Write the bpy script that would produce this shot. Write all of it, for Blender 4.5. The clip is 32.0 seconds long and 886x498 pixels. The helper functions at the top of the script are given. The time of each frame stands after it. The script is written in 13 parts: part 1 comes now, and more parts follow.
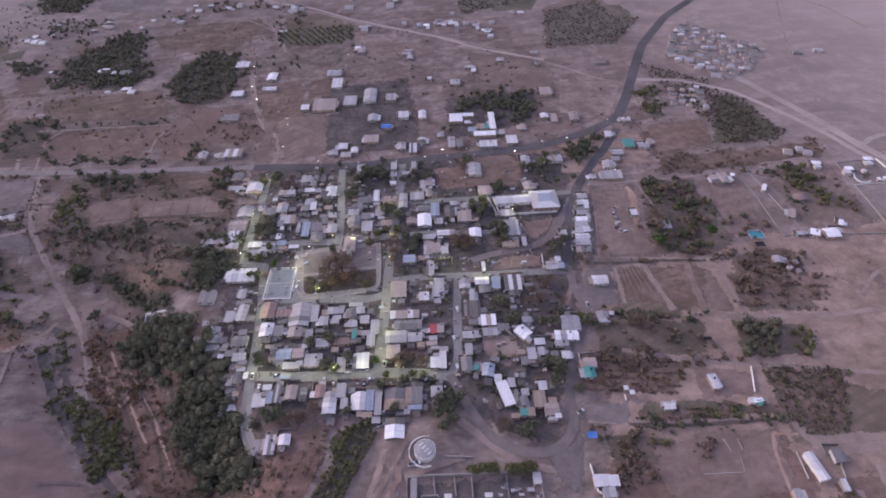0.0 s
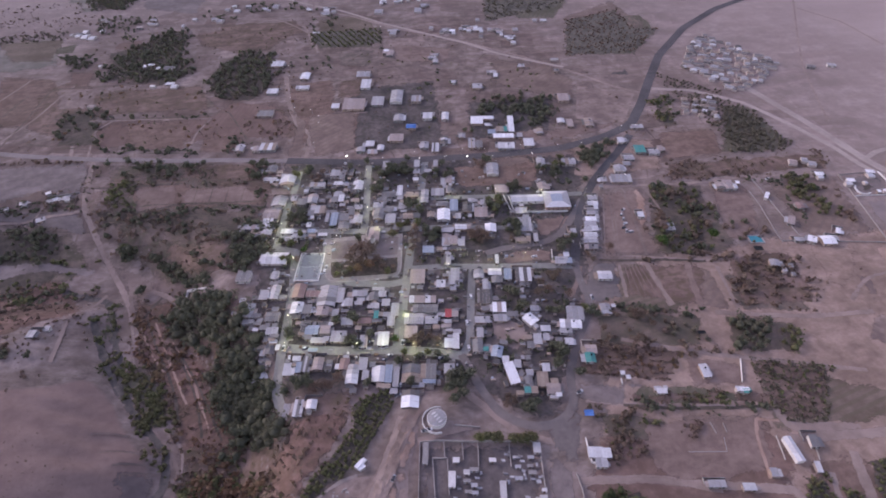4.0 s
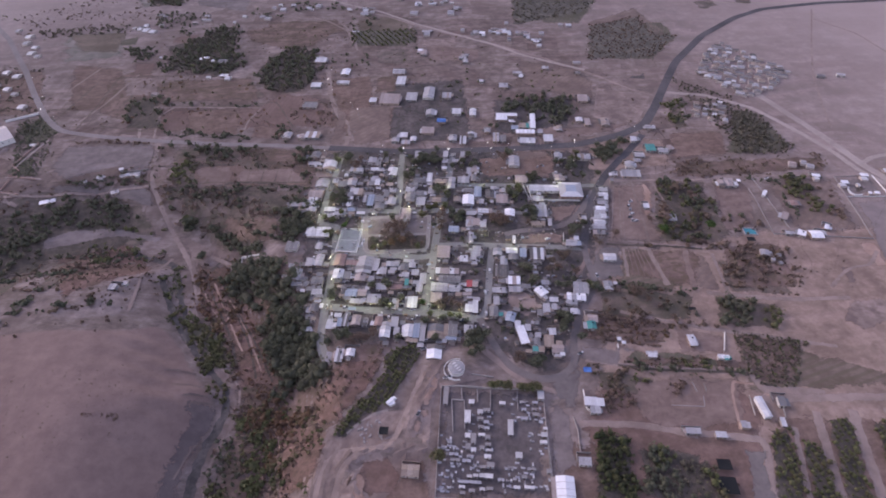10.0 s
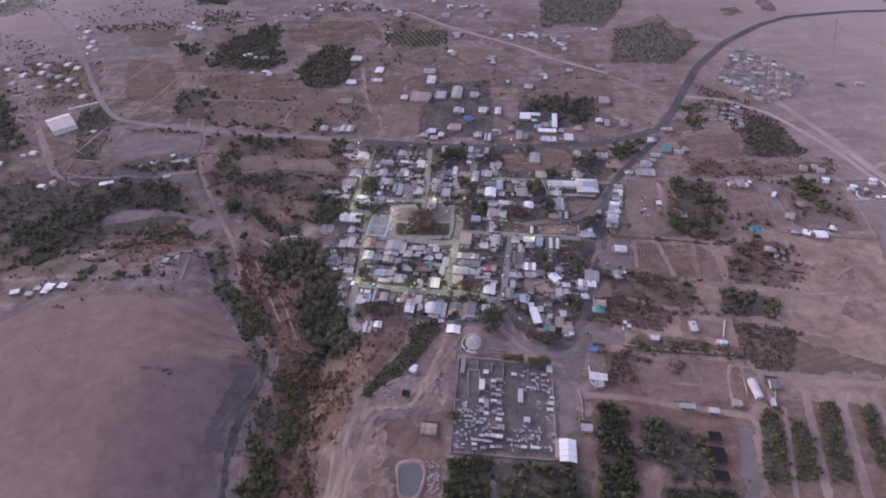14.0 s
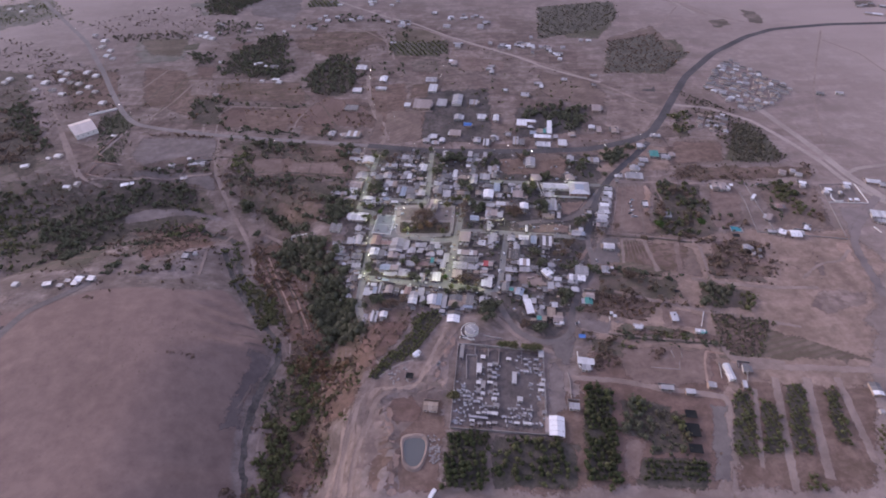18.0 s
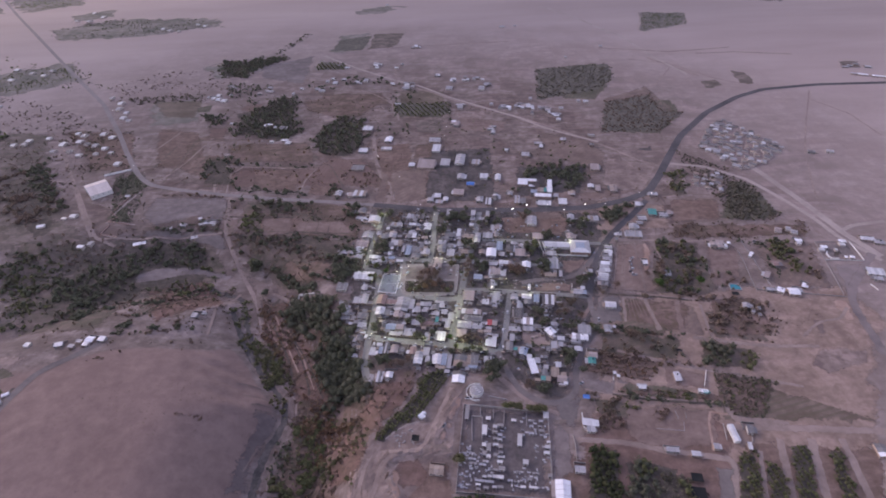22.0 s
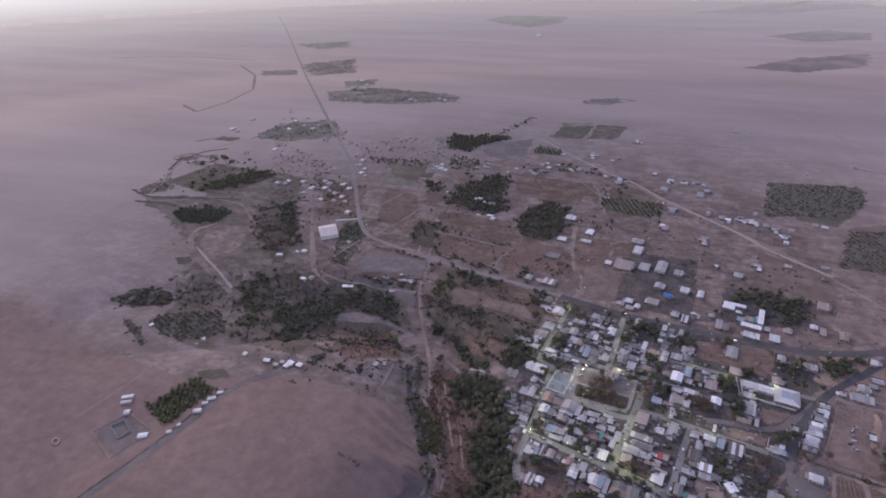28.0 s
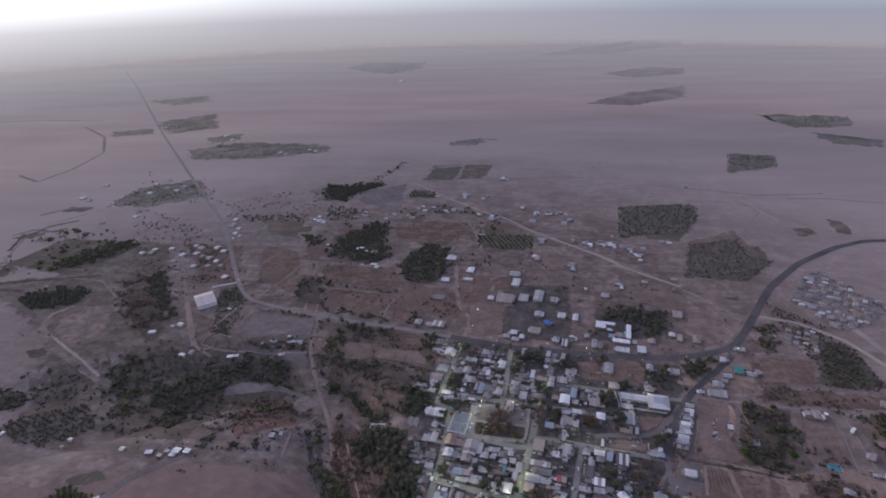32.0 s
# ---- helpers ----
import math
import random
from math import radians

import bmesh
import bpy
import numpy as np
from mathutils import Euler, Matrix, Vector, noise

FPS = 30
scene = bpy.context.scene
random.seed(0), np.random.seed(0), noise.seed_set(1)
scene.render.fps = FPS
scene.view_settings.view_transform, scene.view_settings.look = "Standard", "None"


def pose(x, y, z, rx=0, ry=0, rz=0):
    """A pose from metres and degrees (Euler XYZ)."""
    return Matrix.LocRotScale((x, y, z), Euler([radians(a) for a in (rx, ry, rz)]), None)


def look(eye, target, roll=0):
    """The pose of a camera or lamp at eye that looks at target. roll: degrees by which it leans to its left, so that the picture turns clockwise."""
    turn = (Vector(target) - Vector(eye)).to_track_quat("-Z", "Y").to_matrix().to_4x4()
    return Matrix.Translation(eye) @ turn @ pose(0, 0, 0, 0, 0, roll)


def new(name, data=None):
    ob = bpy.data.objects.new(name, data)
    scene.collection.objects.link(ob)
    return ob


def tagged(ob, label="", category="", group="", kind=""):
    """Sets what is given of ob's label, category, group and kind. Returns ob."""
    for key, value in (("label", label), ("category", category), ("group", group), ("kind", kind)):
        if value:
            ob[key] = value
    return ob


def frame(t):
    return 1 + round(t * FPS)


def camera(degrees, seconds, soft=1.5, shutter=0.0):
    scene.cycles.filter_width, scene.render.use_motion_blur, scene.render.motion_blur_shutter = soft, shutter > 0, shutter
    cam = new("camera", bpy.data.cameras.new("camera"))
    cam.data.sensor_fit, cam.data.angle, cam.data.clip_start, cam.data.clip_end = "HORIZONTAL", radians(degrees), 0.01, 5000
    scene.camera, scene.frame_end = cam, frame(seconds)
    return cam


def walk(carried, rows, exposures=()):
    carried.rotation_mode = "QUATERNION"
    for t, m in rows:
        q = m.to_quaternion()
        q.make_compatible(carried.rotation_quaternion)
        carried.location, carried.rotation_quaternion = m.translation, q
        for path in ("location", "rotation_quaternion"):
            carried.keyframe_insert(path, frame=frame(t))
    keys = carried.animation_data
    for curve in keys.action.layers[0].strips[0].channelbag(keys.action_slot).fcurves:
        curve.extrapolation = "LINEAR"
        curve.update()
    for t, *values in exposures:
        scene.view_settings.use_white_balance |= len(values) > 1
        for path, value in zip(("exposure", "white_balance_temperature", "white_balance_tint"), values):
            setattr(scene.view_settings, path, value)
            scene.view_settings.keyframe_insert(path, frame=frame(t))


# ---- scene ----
cam = camera(77.17, 32.0, 1.85)
PATH = [
    (0, look((18.3, -494.7, 277.4), (94.9, -133.2, -59.4), -1.79)),
    (0.5, look((18.1, -497.9, 279.8), (96.2, -136.9, -57.2), -1.86)),
    (1, look((17.5, -500.9, 281.8), (96.9, -140.3, -55.3), -1.65)),
    (1.5, look((16.8, -504.1, 284.2), (96.9, -144.0, -53.3), -1.60)),
    (2, look((16.2, -507.8, 285.7), (97.6, -147.4, -51.1), -1.53)),
    (2.5, look((15.1, -511.6, 287.8), (95.3, -150.4, -48.5), -1.43)),
    (3, look((14.0, -515.0, 290.3), (90.1, -153.1, -46.2), -1.31)),
    (3.5, look((13.2, -519.0, 292.6), (86.4, -156.4, -43.9), -1.28)),
    (4, look((12.5, -522.6, 294.5), (74.2, -157.6, -41.6), -1.23)),
    (4.5, look((12.0, -526.9, 296.1), (66.2, -160.3, -39.5), -1.29)),
    (6.5, look((8.0, -543.6, 305.8), (58.5, -177.5, -31.0), -1.28)),
    (7, look((7.2, -547.5, 307.9), (57.4, -181.6, -29.1), -1.32)),
    (7.5, look((6.0, -551.7, 310.3), (55.8, -185.9, -27.0), -1.26)),
    (8, look((5.1, -556.2, 312.2), (54.2, -190.2, -25.0), -1.19)),
    (8.5, look((4.2, -560.7, 314.5), (52.9, -194.7, -22.7), -1.10)),
    (9, look((3.5, -565.1, 316.5), (51.7, -199.0, -20.6), -1.06)),
    (9.5, look((2.8, -569.7, 318.6), (50.4, -203.7, -18.7), -1.00)),
    (10, look((1.8, -573.8, 320.7), (44.6, -207.3, -16.7), -0.95)),
    (10.5, look((1.3, -578.4, 323.2), (27.5, -210.1, -14.0), -0.91)),
    (11, look((1.3, -582.6, 325.3), (21.7, -214.1, -12.0), -0.92)),
    (11.5, look((0.8, -587.3, 326.9), (18.4, -218.1, -9.9), -0.87)),
    (12, look((0.2, -591.8, 329.2), (15.4, -222.7, -7.8), -0.95)),
    (12.5, look((-0.1, -596.5, 331.7), (17.6, -227.8, -5.6), -1.09)),
    (13, look((-0.2, -600.7, 334.0), (21.3, -232.4, -3.5), -1.11)),
    (13.5, look((-0.8, -605.3, 335.8), (21.3, -236.9, -1.6), -1.16)),
    (14, look((-1.2, -610.0, 337.8), (20.8, -241.5, 0.5), -1.19)),
    (14.5, look((-1.6, -614.6, 339.6), (20.9, -246.0, 2.6), -1.10)),
    (16.5, look((-2.6, -632.5, 349.4), (19.9, -264.7, 11.5), -1.02)),
    (17, look((-2.9, -637.0, 352.0), (19.9, -269.4, 13.8), -1.06)),
    (17.5, look((-3.4, -640.7, 353.7), (18.7, -272.1, 16.6), -1.05)),
    (18, look((-4.2, -643.1, 356.5), (18.2, -271.1, 23.2), -0.97)),
    (18.5, look((-5.4, -644.7, 358.9), (17.7, -269.0, 29.7), -0.91)),
    (19, look((-5.8, -644.9, 361.2), (17.0, -265.6, 36.2), -0.86)),
    (19.5, look((-6.1, -644.9, 363.3), (17.0, -262.0, 42.5), -0.87)),
    (20, look((-6.4, -644.7, 365.3), (17.1, -258.5, 48.6), -0.89)),
    (20.5, look((-6.3, -644.8, 367.4), (17.1, -255.1, 55.0), -1.00)),
    (21, look((-6.5, -645.2, 368.5), (16.9, -252.1, 60.4), -1.08)),
    (21.5, look((-6.2, -644.6, 371.0), (16.6, -249.0, 66.1), -1.20)),
    (22, look((-6.2, -644.6, 373.8), (16.6, -245.8, 73.1), -1.30)),
    (22.5, look((-5.7, -644.5, 375.5), (17.5, -237.8, 85.6), -1.38)),
    (23, look((-5.5, -644.4, 377.7), (18.6, -229.3, 100.1), -1.43)),
    (23.5, look((-6.0, -644.5, 379.1), (10.8, -226.0, 106.1), -1.46)),
    (24, look((-5.8, -644.0, 381.4), (-8.2, -224.9, 108.7), -1.50)),
    (24.5, look((-5.1, -643.9, 383.0), (-25.4, -224.7, 111.2), -1.64)),
    (25, look((-5.5, -643.4, 384.6), (-44.9, -225.0, 113.6), -1.60)),
    (25.5, look((-5.0, -642.8, 386.5), (-64.1, -226.2, 116.3), -1.64)),
    (27.5, look((-5.5, -639.6, 394.1), (-132.9, -234.3, 130.5), -1.61)),
    (28, look((-6.9, -639.3, 395.6), (-150.1, -227.9, 150.2), -1.45)),
    (28.5, look((-8.4, -639.1, 396.9), (-164.3, -218.0, 177.1), -1.31)),
    (29, look((-9.7, -640.1, 398.4), (-171.9, -217.9, 185.2), -1.25)),
    (29.5, look((-8.9, -640.0, 400.7), (-175.6, -219.4, 187.8), -1.29)),
    (30, look((-7.8, -639.9, 402.4), (-167.8, -216.6, 189.6), -1.38)),
    (30.5, look((-5.5, -639.6, 405.0), (-145.7, -209.9, 191.4), -1.60)),
    (31, look((-5.5, -640.8, 407.6), (-119.7, -203.8, 193.3), -1.51)),
    (31.5, look((-4.4, -642.2, 410.6), (-85.1, -198.4, 195.0), -1.60)),
    (32, look((-5.0, -643.5, 413.9), (-50.1, -195.4, 196.7), -1.66)),
]
walk(cam, PATH, [(0.0, 2.43, 6500, 10), (24.0, 2.30, 6500, 10), (27.0, 2.23, 6480, 9), (28.0, 2.17, 6420, 6), (29.0, 1.91, 6350, 4), (30.5, 1.81, 6250, 2), (32.0, 1.76, 6200, 1)])
random.seed(7)

# ---- light: dusk under a hazy sky, the last glow low in the north-west ----
world = bpy.data.worlds.new("dusk_sky")
scene.world = world
world.use_nodes = True
wn, wl = world.node_tree.nodes, world.node_tree.links
sky = wn.new("ShaderNodeTexSky")
sky.sky_type, sky.sun_disc = "NISHITA", False
sky.sun_elevation, sky.sun_rotation = radians(6), radians(-50)
sky.dust_density, sky.air_density, sky.altitude = 4.0, 1.6, 900
soften = wn.new("ShaderNodeMix")
soften.data_type = "RGBA"
soften.inputs[0].default_value = 0.72
soften.inputs[7].default_value = (0.624, 0.572, 1.155, 1)
wl.new(sky.outputs[0], soften.inputs[6])
wn["Background"].inputs[1].default_value = 0.152
wl.new(soften.outputs[2], wn["Background"].inputs[0])

sun_data = bpy.data.lights.new("sun", "SUN")
sun_data.energy, sun_data.angle, sun_data.color = 1.08, radians(40), (1.0, 0.82, 0.88)
sun = new("sun", sun_data)
sun.matrix_world = look((-600, 540, 215), (0, 0, 0))


# ---- materials ----
def shader(name, rough=0.9, metal=0.0):
    m = bpy.data.materials.new(name)
    m.use_nodes = True
    b = m.node_tree.nodes["Principled BSDF"]
    b.inputs["Roughness"].default_value, b.inputs["Metallic"].default_value = rough, metal
    b.inputs["Specular IOR Level"].default_value = 0.25
    return m, m.node_tree.nodes, m.node_tree.links, b


def ramp(nodes, links, src, stops):
    r = nodes.new("ShaderNodeValToRGB")
    el = r.color_ramp.elements
    while len(el) < len(stops):
        el.new(0.5)
    for e, (p, c) in zip(el, stops):
        e.position, e.color = p, (*c, 1)
    links.new(src, r.inputs[0])
    return r


def noise_tex(nodes, links, vec, scale, detail=5.0, rough=0.6, stretch=None):
    n = nodes.new("ShaderNodeTexNoise")
    n.inputs["Scale"].default_value, n.inputs["Detail"].default_value, n.inputs["Roughness"].default_value = scale, detail, rough
    if stretch:
        mp = nodes.new("ShaderNodeMapping")
        mp.inputs["Scale"].default_value = stretch[:3]
        mp.inputs["Rotation"].default_value = (0, 0, stretch[3] if len(stretch) > 3 else 0)
        links.new(vec, mp.inputs[0])
        vec = mp.outputs[0]
    links.new(vec, n.inputs["Vector"])
    return n.outputs["Fac"]


def mixed(nodes, links, fac, a, b, how="MIX"):
    m = nodes.new("ShaderNodeMix")
    m.data_type, m.blend_type = "RGBA", how
    for sock, v in ((m.inputs[0], fac), (m.inputs[6], a), (m.inputs[7], b)):
        if isinstance(v, tuple):
            sock.default_value = (*v, 1)
        elif isinstance(v, (int, float)):
            sock.default_value = v
        else:
            links.new(v, sock)
    return m.outputs[2]


def earth(name, dark, light, big=0.006, small=0.12, rows=None, tint=None, rough=0.95, specks=0.0, hazy_pampa=None, parcels=None, mottle=0.4, cover=None, blend=None):
    """Soil, sand, road or crop ground, mottled at several scales; rows: (spacing, angle, colour) of furrows."""
    m, n, l, b = shader(name, rough)
    co = n.new("ShaderNodeNewGeometry").outputs["Position"]
    f1, f2 = noise_tex(n, l, co, big, 4), noise_tex(n, l, co, small, 6, 0.7)
    add = n.new("ShaderNodeMath")
    add.operation = "MULTIPLY_ADD"
    l.new(f1, add.inputs[0])
    add.inputs[1].default_value = 1.0 - mottle
    half = n.new("ShaderNodeMath")
    half.operation = "MULTIPLY"
    l.new(f2, half.inputs[0])
    half.inputs[1].default_value = mottle
    l.new(half.outputs[0], add.inputs[2])
    col = ramp(n, l, add.outputs[0], [(0.40, dark), (0.60, light)]).outputs[0]
    if tint:
        f3 = noise_tex(n, l, co, big * 3.1, 3)
        col = mixed(n, l, ramp(n, l, f3, [(0.48, (0, 0, 0)), (0.66, (1, 1, 1))]).outputs[0], col, tint)
    if parcels:
        turn, warp = n.new("ShaderNodeMapping"), n.new("ShaderNodeTexNoise")
        warp.inputs["Scale"].default_value = 0.012
        l.new(co, warp.inputs["Vector"])
        off = n.new("ShaderNodeVectorMath")
        off.operation = "MULTIPLY_ADD"
        l.new(warp.outputs["Color"], off.inputs[0])
        off.inputs[1].default_value = (38, 38, 0)
        l.new(co, off.inputs[2])
        turn.inputs["Rotation"].default_value = (0, 0, parcels[2])
        l.new(off.outputs[0], turn.inputs[0])
        plots = n.new("ShaderNodeTexBrick")
        plots.inputs["Scale"].default_value, plots.inputs["Mortar Size"].default_value, plots.inputs["Mortar Smooth"].default_value = 1.0, 0.9, 1.0
        plots.inputs["Brick Width"].default_value, plots.inputs["Row Height"].default_value = parcels[0], parcels[1]
        for key, c in (("Color1", (0.62, 0.54, 0.52, 1)), ("Color2", (1.18, 1.16, 1.16, 1)), ("Mortar", (0.55, 0.53, 0.48, 1))):
            plots.inputs[key].default_value = c
        l.new(turn.outputs[0], plots.inputs["Vector"])
        part_of = n.new("ShaderNodeSeparateXYZ")
        l.new(co, part_of.inputs[0])
        north, patch = n.new("ShaderNodeMapRange"), n.new("ShaderNodeMath")
        north.inputs["From Min"].default_value, north.inputs["From Max"].default_value = -230.0, -120.0
        l.new(part_of.outputs[1], north.inputs["Value"])
        patch.operation = "MULTIPLY"
        l.new(north.outputs[0], patch.inputs[0])
        l.new(ramp(n, l, noise_tex(n, l, co, 0.009, 2), [(0.40, (0.15,) * 3), (0.58, (1, 1, 1))]).outputs[0], patch.inputs[1])
        col = mixed(n, l, patch.outputs[0], col, plots.outputs["Color"], "MULTIPLY")
    if cover:
        # dry grass and weeds in ragged patches, finer tufts within them
        wide_patch = ramp(n, l, noise_tex(n, l, co, 0.040, 7, 0.68, (0.55, 1.5, 1, 0.1)), [(0.42, (0, 0, 0)), (0.60, (1, 1, 1))]).outputs[0]
        tufts = ramp(n, l, noise_tex(n, l, co, 0.30, 5, 0.75, (0.7, 1.3, 1, 0.1)), [(0.36, (0.25,) * 3), (0.60, (cover[1],) * 3)]).outputs[0]
        col = mixed(n, l, mixed(n, l, 1.0, wide_patch, tufts, "MULTIPLY"), col, cover[0])
    if hazy_pampa:
        # far plain turns paler: dry pampa tone with haze lift put into it
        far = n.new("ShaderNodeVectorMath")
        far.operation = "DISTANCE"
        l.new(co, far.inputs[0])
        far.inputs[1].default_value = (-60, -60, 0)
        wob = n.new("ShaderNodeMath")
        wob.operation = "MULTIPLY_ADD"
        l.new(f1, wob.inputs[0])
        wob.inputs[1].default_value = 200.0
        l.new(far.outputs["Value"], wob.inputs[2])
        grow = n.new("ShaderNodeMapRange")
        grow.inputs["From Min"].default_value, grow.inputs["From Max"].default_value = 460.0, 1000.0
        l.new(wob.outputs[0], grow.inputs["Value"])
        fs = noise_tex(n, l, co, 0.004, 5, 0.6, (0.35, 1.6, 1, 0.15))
        col = mixed(n, l, grow.outputs[0], col, ramp(n, l, fs, [(0.35, hazy_pampa[0]), (0.65, hazy_pampa[1])]).outputs[0])
    if blend:
        # another soil where the sheet's own mask says so
        mask = n.new("ShaderNodeAttribute")
        mask.attribute_name = blend[0]
        ragged = n.new("ShaderNodeMath")
        ragged.operation = "MULTIPLY_ADD"
        l.new(noise_tex(n, l, co, 0.09, 5, 0.65), ragged.inputs[0])
        ragged.inputs[1].default_value = 0.5
        l.new(mask.outputs["Fac"], ragged.inputs[2])
        other = ramp(n, l, add.outputs[0], [(0.40, blend[1]), (0.60, blend[2])]).outputs[0]
        col = mixed(n, l, ramp(n, l, ragged.outputs[0], [(0.58, (0, 0, 0)), (0.90, (1, 1, 1))]).outputs[0], col, other)
    if specks:
        f4 = noise_tex(n, l, co, 0.33, 3, 0.8)
        col = mixed(n, l, ramp(n, l, f4, [(0.60, (0, 0, 0)), (0.70, (specks,) * 3)]).outputs[0], col, tuple(c * 0.35 for c in dark))
    if rows:
        step, angle, c = rows
        mp = n.new("ShaderNodeMapping")
        mp.inputs["Rotation"].default_value = (0, 0, angle)
        l.new(co, mp.inputs[0])
        w = n.new("ShaderNodeTexWave")
        w.inputs["Scale"].default_value, w.inputs["Distortion"].default_value = 0.314 / step, 1.2
        w.inputs["Detail"].default_value, w.inputs["Detail Scale"].default_value = 2, 0.4
        l.new(mp.outputs[0], w.inputs[0])
        col = mixed(n, l, ramp(n, l, w.outputs["Fac"], [(0.45, (0, 0, 0)), (0.85, (0.55,) * 3)]).outputs[0], col, c)
    # the sheet thins out raggedly where its outline is worn
    worn, fray = n.new("ShaderNodeAttribute"), n.new("ShaderNodeMath")
    worn.attribute_name = "worn"
    fray.operation = "MULTIPLY_ADD"
    l.new(noise_tex(n, l, co, 0.26, 8, 0.76), fray.inputs[0])
    fray.inputs[1].default_value = 1.7
    l.new(worn.outputs["Fac"], fray.inputs[2])
    thin = n.new("ShaderNodeMapRange")
    for key, value in (("From Min", 1.46), ("From Max", 1.53), ("To Min", 1.0), ("To Max", 0.0)):
        thin.inputs[key].default_value = value
    l.new(fray.outputs[0], thin.inputs["Value"])
    l.new(thin.outputs[0], b.inputs["Alpha"])
    l.new(col, b.inputs["Base Color"])
    bump = n.new("ShaderNodeBump")
    bump.inputs["Strength"].default_value, bump.inputs["Distance"].default_value = 0.5, 0.6
    l.new(f2, bump.inputs["Height"])
    l.new(bump.outputs[0], b.inputs["Normal"])
    return m


def painted(name, colours, rough=0.6, metal=0.0, rust=0.25, wave=0.0):
    """Sheet metal, plaster or paint: a tone for each piece, stains and streaks of wear over it."""
    m, n, l, b = shader(name, rough, metal)
    info = n.new("ShaderNodeObjectInfo")
    co = n.new("ShaderNodeTexCoord").outputs["Object"]
    tone = ramp(n, l, info.outputs["Random"], [(k / max(1, len(colours) - 1), c) for k, c in enumerate(colours)])
    tone.color_ramp.interpolation = "CONSTANT" if len(colours) > 3 else "LINEAR"
    stain, grain = noise_tex(n, l, co, 0.35, 5, 0.65), noise_tex(n, l, co, 2.5, 4, 0.7, (1, 0.25, 1))
    col = mixed(n, l, ramp(n, l, stain, [(0.45, (0, 0, 0)), (0.72, (rust,) * 3)]).outputs[0], tone.outputs[0], (0.20, 0.13, 0.09))
    col = mixed(n, l, ramp(n, l, grain, [(0.35, (0.35,) * 3), (0.65, (0, 0, 0))]).outputs[0], col, (0.30, 0.27, 0.26), "MULTIPLY")
    l.new(col, b.inputs["Base Color"])
    if wave:
        w = n.new("ShaderNodeTexWave")
        w.inputs["Scale"].default_value = wave
        l.new(co, w.inputs[0])
        bump = n.new("ShaderNodeBump")
        bump.inputs["Strength"].default_value, bump.inputs["Distance"].default_value = 0.5, 0.05
        l.new(w.outputs["Fac"], bump.inputs["Height"])
        l.new(bump.outputs[0], b.inputs["Normal"])
    return m


def foliage(name, dark, light, dry=None):
    m, n, l, b = shader(name, 0.75)
    g = n.new("ShaderNodeNewGeometry")
    col = ramp(n, l, g.outputs["Random Per Island"], [(0.0, dark), (1.0, light)]).outputs[0]
    f = noise_tex(n, l, g.outputs["Position"], 0.05, 3)
    col = mixed(n, l, ramp(n, l, f, [(0.45, (0, 0, 0)), (0.68, (0.7,) * 3)]).outputs[0], col, dry or tuple(c * 0.6 for c in dark))
    l.new(col, b.inputs["Base Color"])
    through_leaf, blend = n.new("ShaderNodeBsdfTranslucent"), n.new("ShaderNodeMixShader")
    l.new(col, through_leaf.inputs[0])
    blend.inputs[0].default_value = 0.42
    l.new(b.outputs[0], blend.inputs[1])
    l.new(through_leaf.outputs[0], blend.inputs[2])
    l.new(blend.outputs[0], n["Material Output"].inputs[0])
    return m


def glow(name, colour, strength):
    m = bpy.data.materials.new(name)
    m.use_nodes = True
    n, l = m.node_tree.nodes, m.node_tree.links
    n.remove(n["Principled BSDF"])
    e = n.new("ShaderNodeEmission")
    e.inputs[0].default_value, e.inputs[1].default_value = (*colour, 1), strength
    l.new(e.outputs[0], n["Material Output"].inputs[0])
    return m


DESERT = earth("desert_soil", (0.142, 0.107, 0.098), (0.306, 0.243, 0.223), 0.012, 0.085, mottle=0.62, tint=(0.148, 0.110, 0.098), hazy_pampa=((0.318, 0.249, 0.231), (0.380, 0.302, 0.281)), specks=0.2, parcels=(46.0, 21.0, 0.12), cover=((0.098, 0.074, 0.058), 0.75), blend=("sand_hill", (0.174, 0.119, 0.106), (0.234, 0.164, 0.145)))
SAND = earth("pale_sand", (0.148, 0.109, 0.097), (0.285, 0.217, 0.193), 0.035, 0.12, tint=(0.155, 0.114, 0.102))
TRACK = earth("dirt_track", (0.192, 0.144, 0.127), (0.292, 0.225, 0.198), 0.03, 0.15)
PALETRACK = earth("pale_gravel_road", (0.27, 0.22, 0.20), (0.37, 0.305, 0.275), 0.02, 0.2)
DUSTYROAD = earth("dusty_asphalt", (0.19, 0.162, 0.155), (0.26, 0.222, 0.212), 0.02, 0.3)
STREET = earth("street_concrete", (0.165, 0.158, 0.150), (0.245, 0.235, 0.222), 0.03, 0.3)
ASPHALT = earth("worn_asphalt", (0.066, 0.060, 0.063), (0.108, 0.098, 0.100), 0.02, 0.3)
REDSOIL = earth("red_tilled_soil", (0.122, 0.077, 0.066), (0.205, 0.136, 0.117), 0.012, 0.12, rows=(5.0, 0.3, (0.14, 0.098, 0.084)), cover=((0.092, 0.067, 0.052), 0.5))
FALLOW = earth("fallow_field", (0.136, 0.096, 0.083), (0.250, 0.183, 0.157), 0.03, 0.13, rows=(6.0, 0.9, (0.15, 0.112, 0.098)), cover=((0.100, 0.074, 0.056), 0.6))
CROP = earth("crop_field", (0.106, 0.079, 0.063), (0.200, 0.150, 0.124), 0.02, 0.12, rows=(5.5, 1.35, (0.104, 0.090, 0.062)), cover=((0.088, 0.070, 0.046), 0.6))
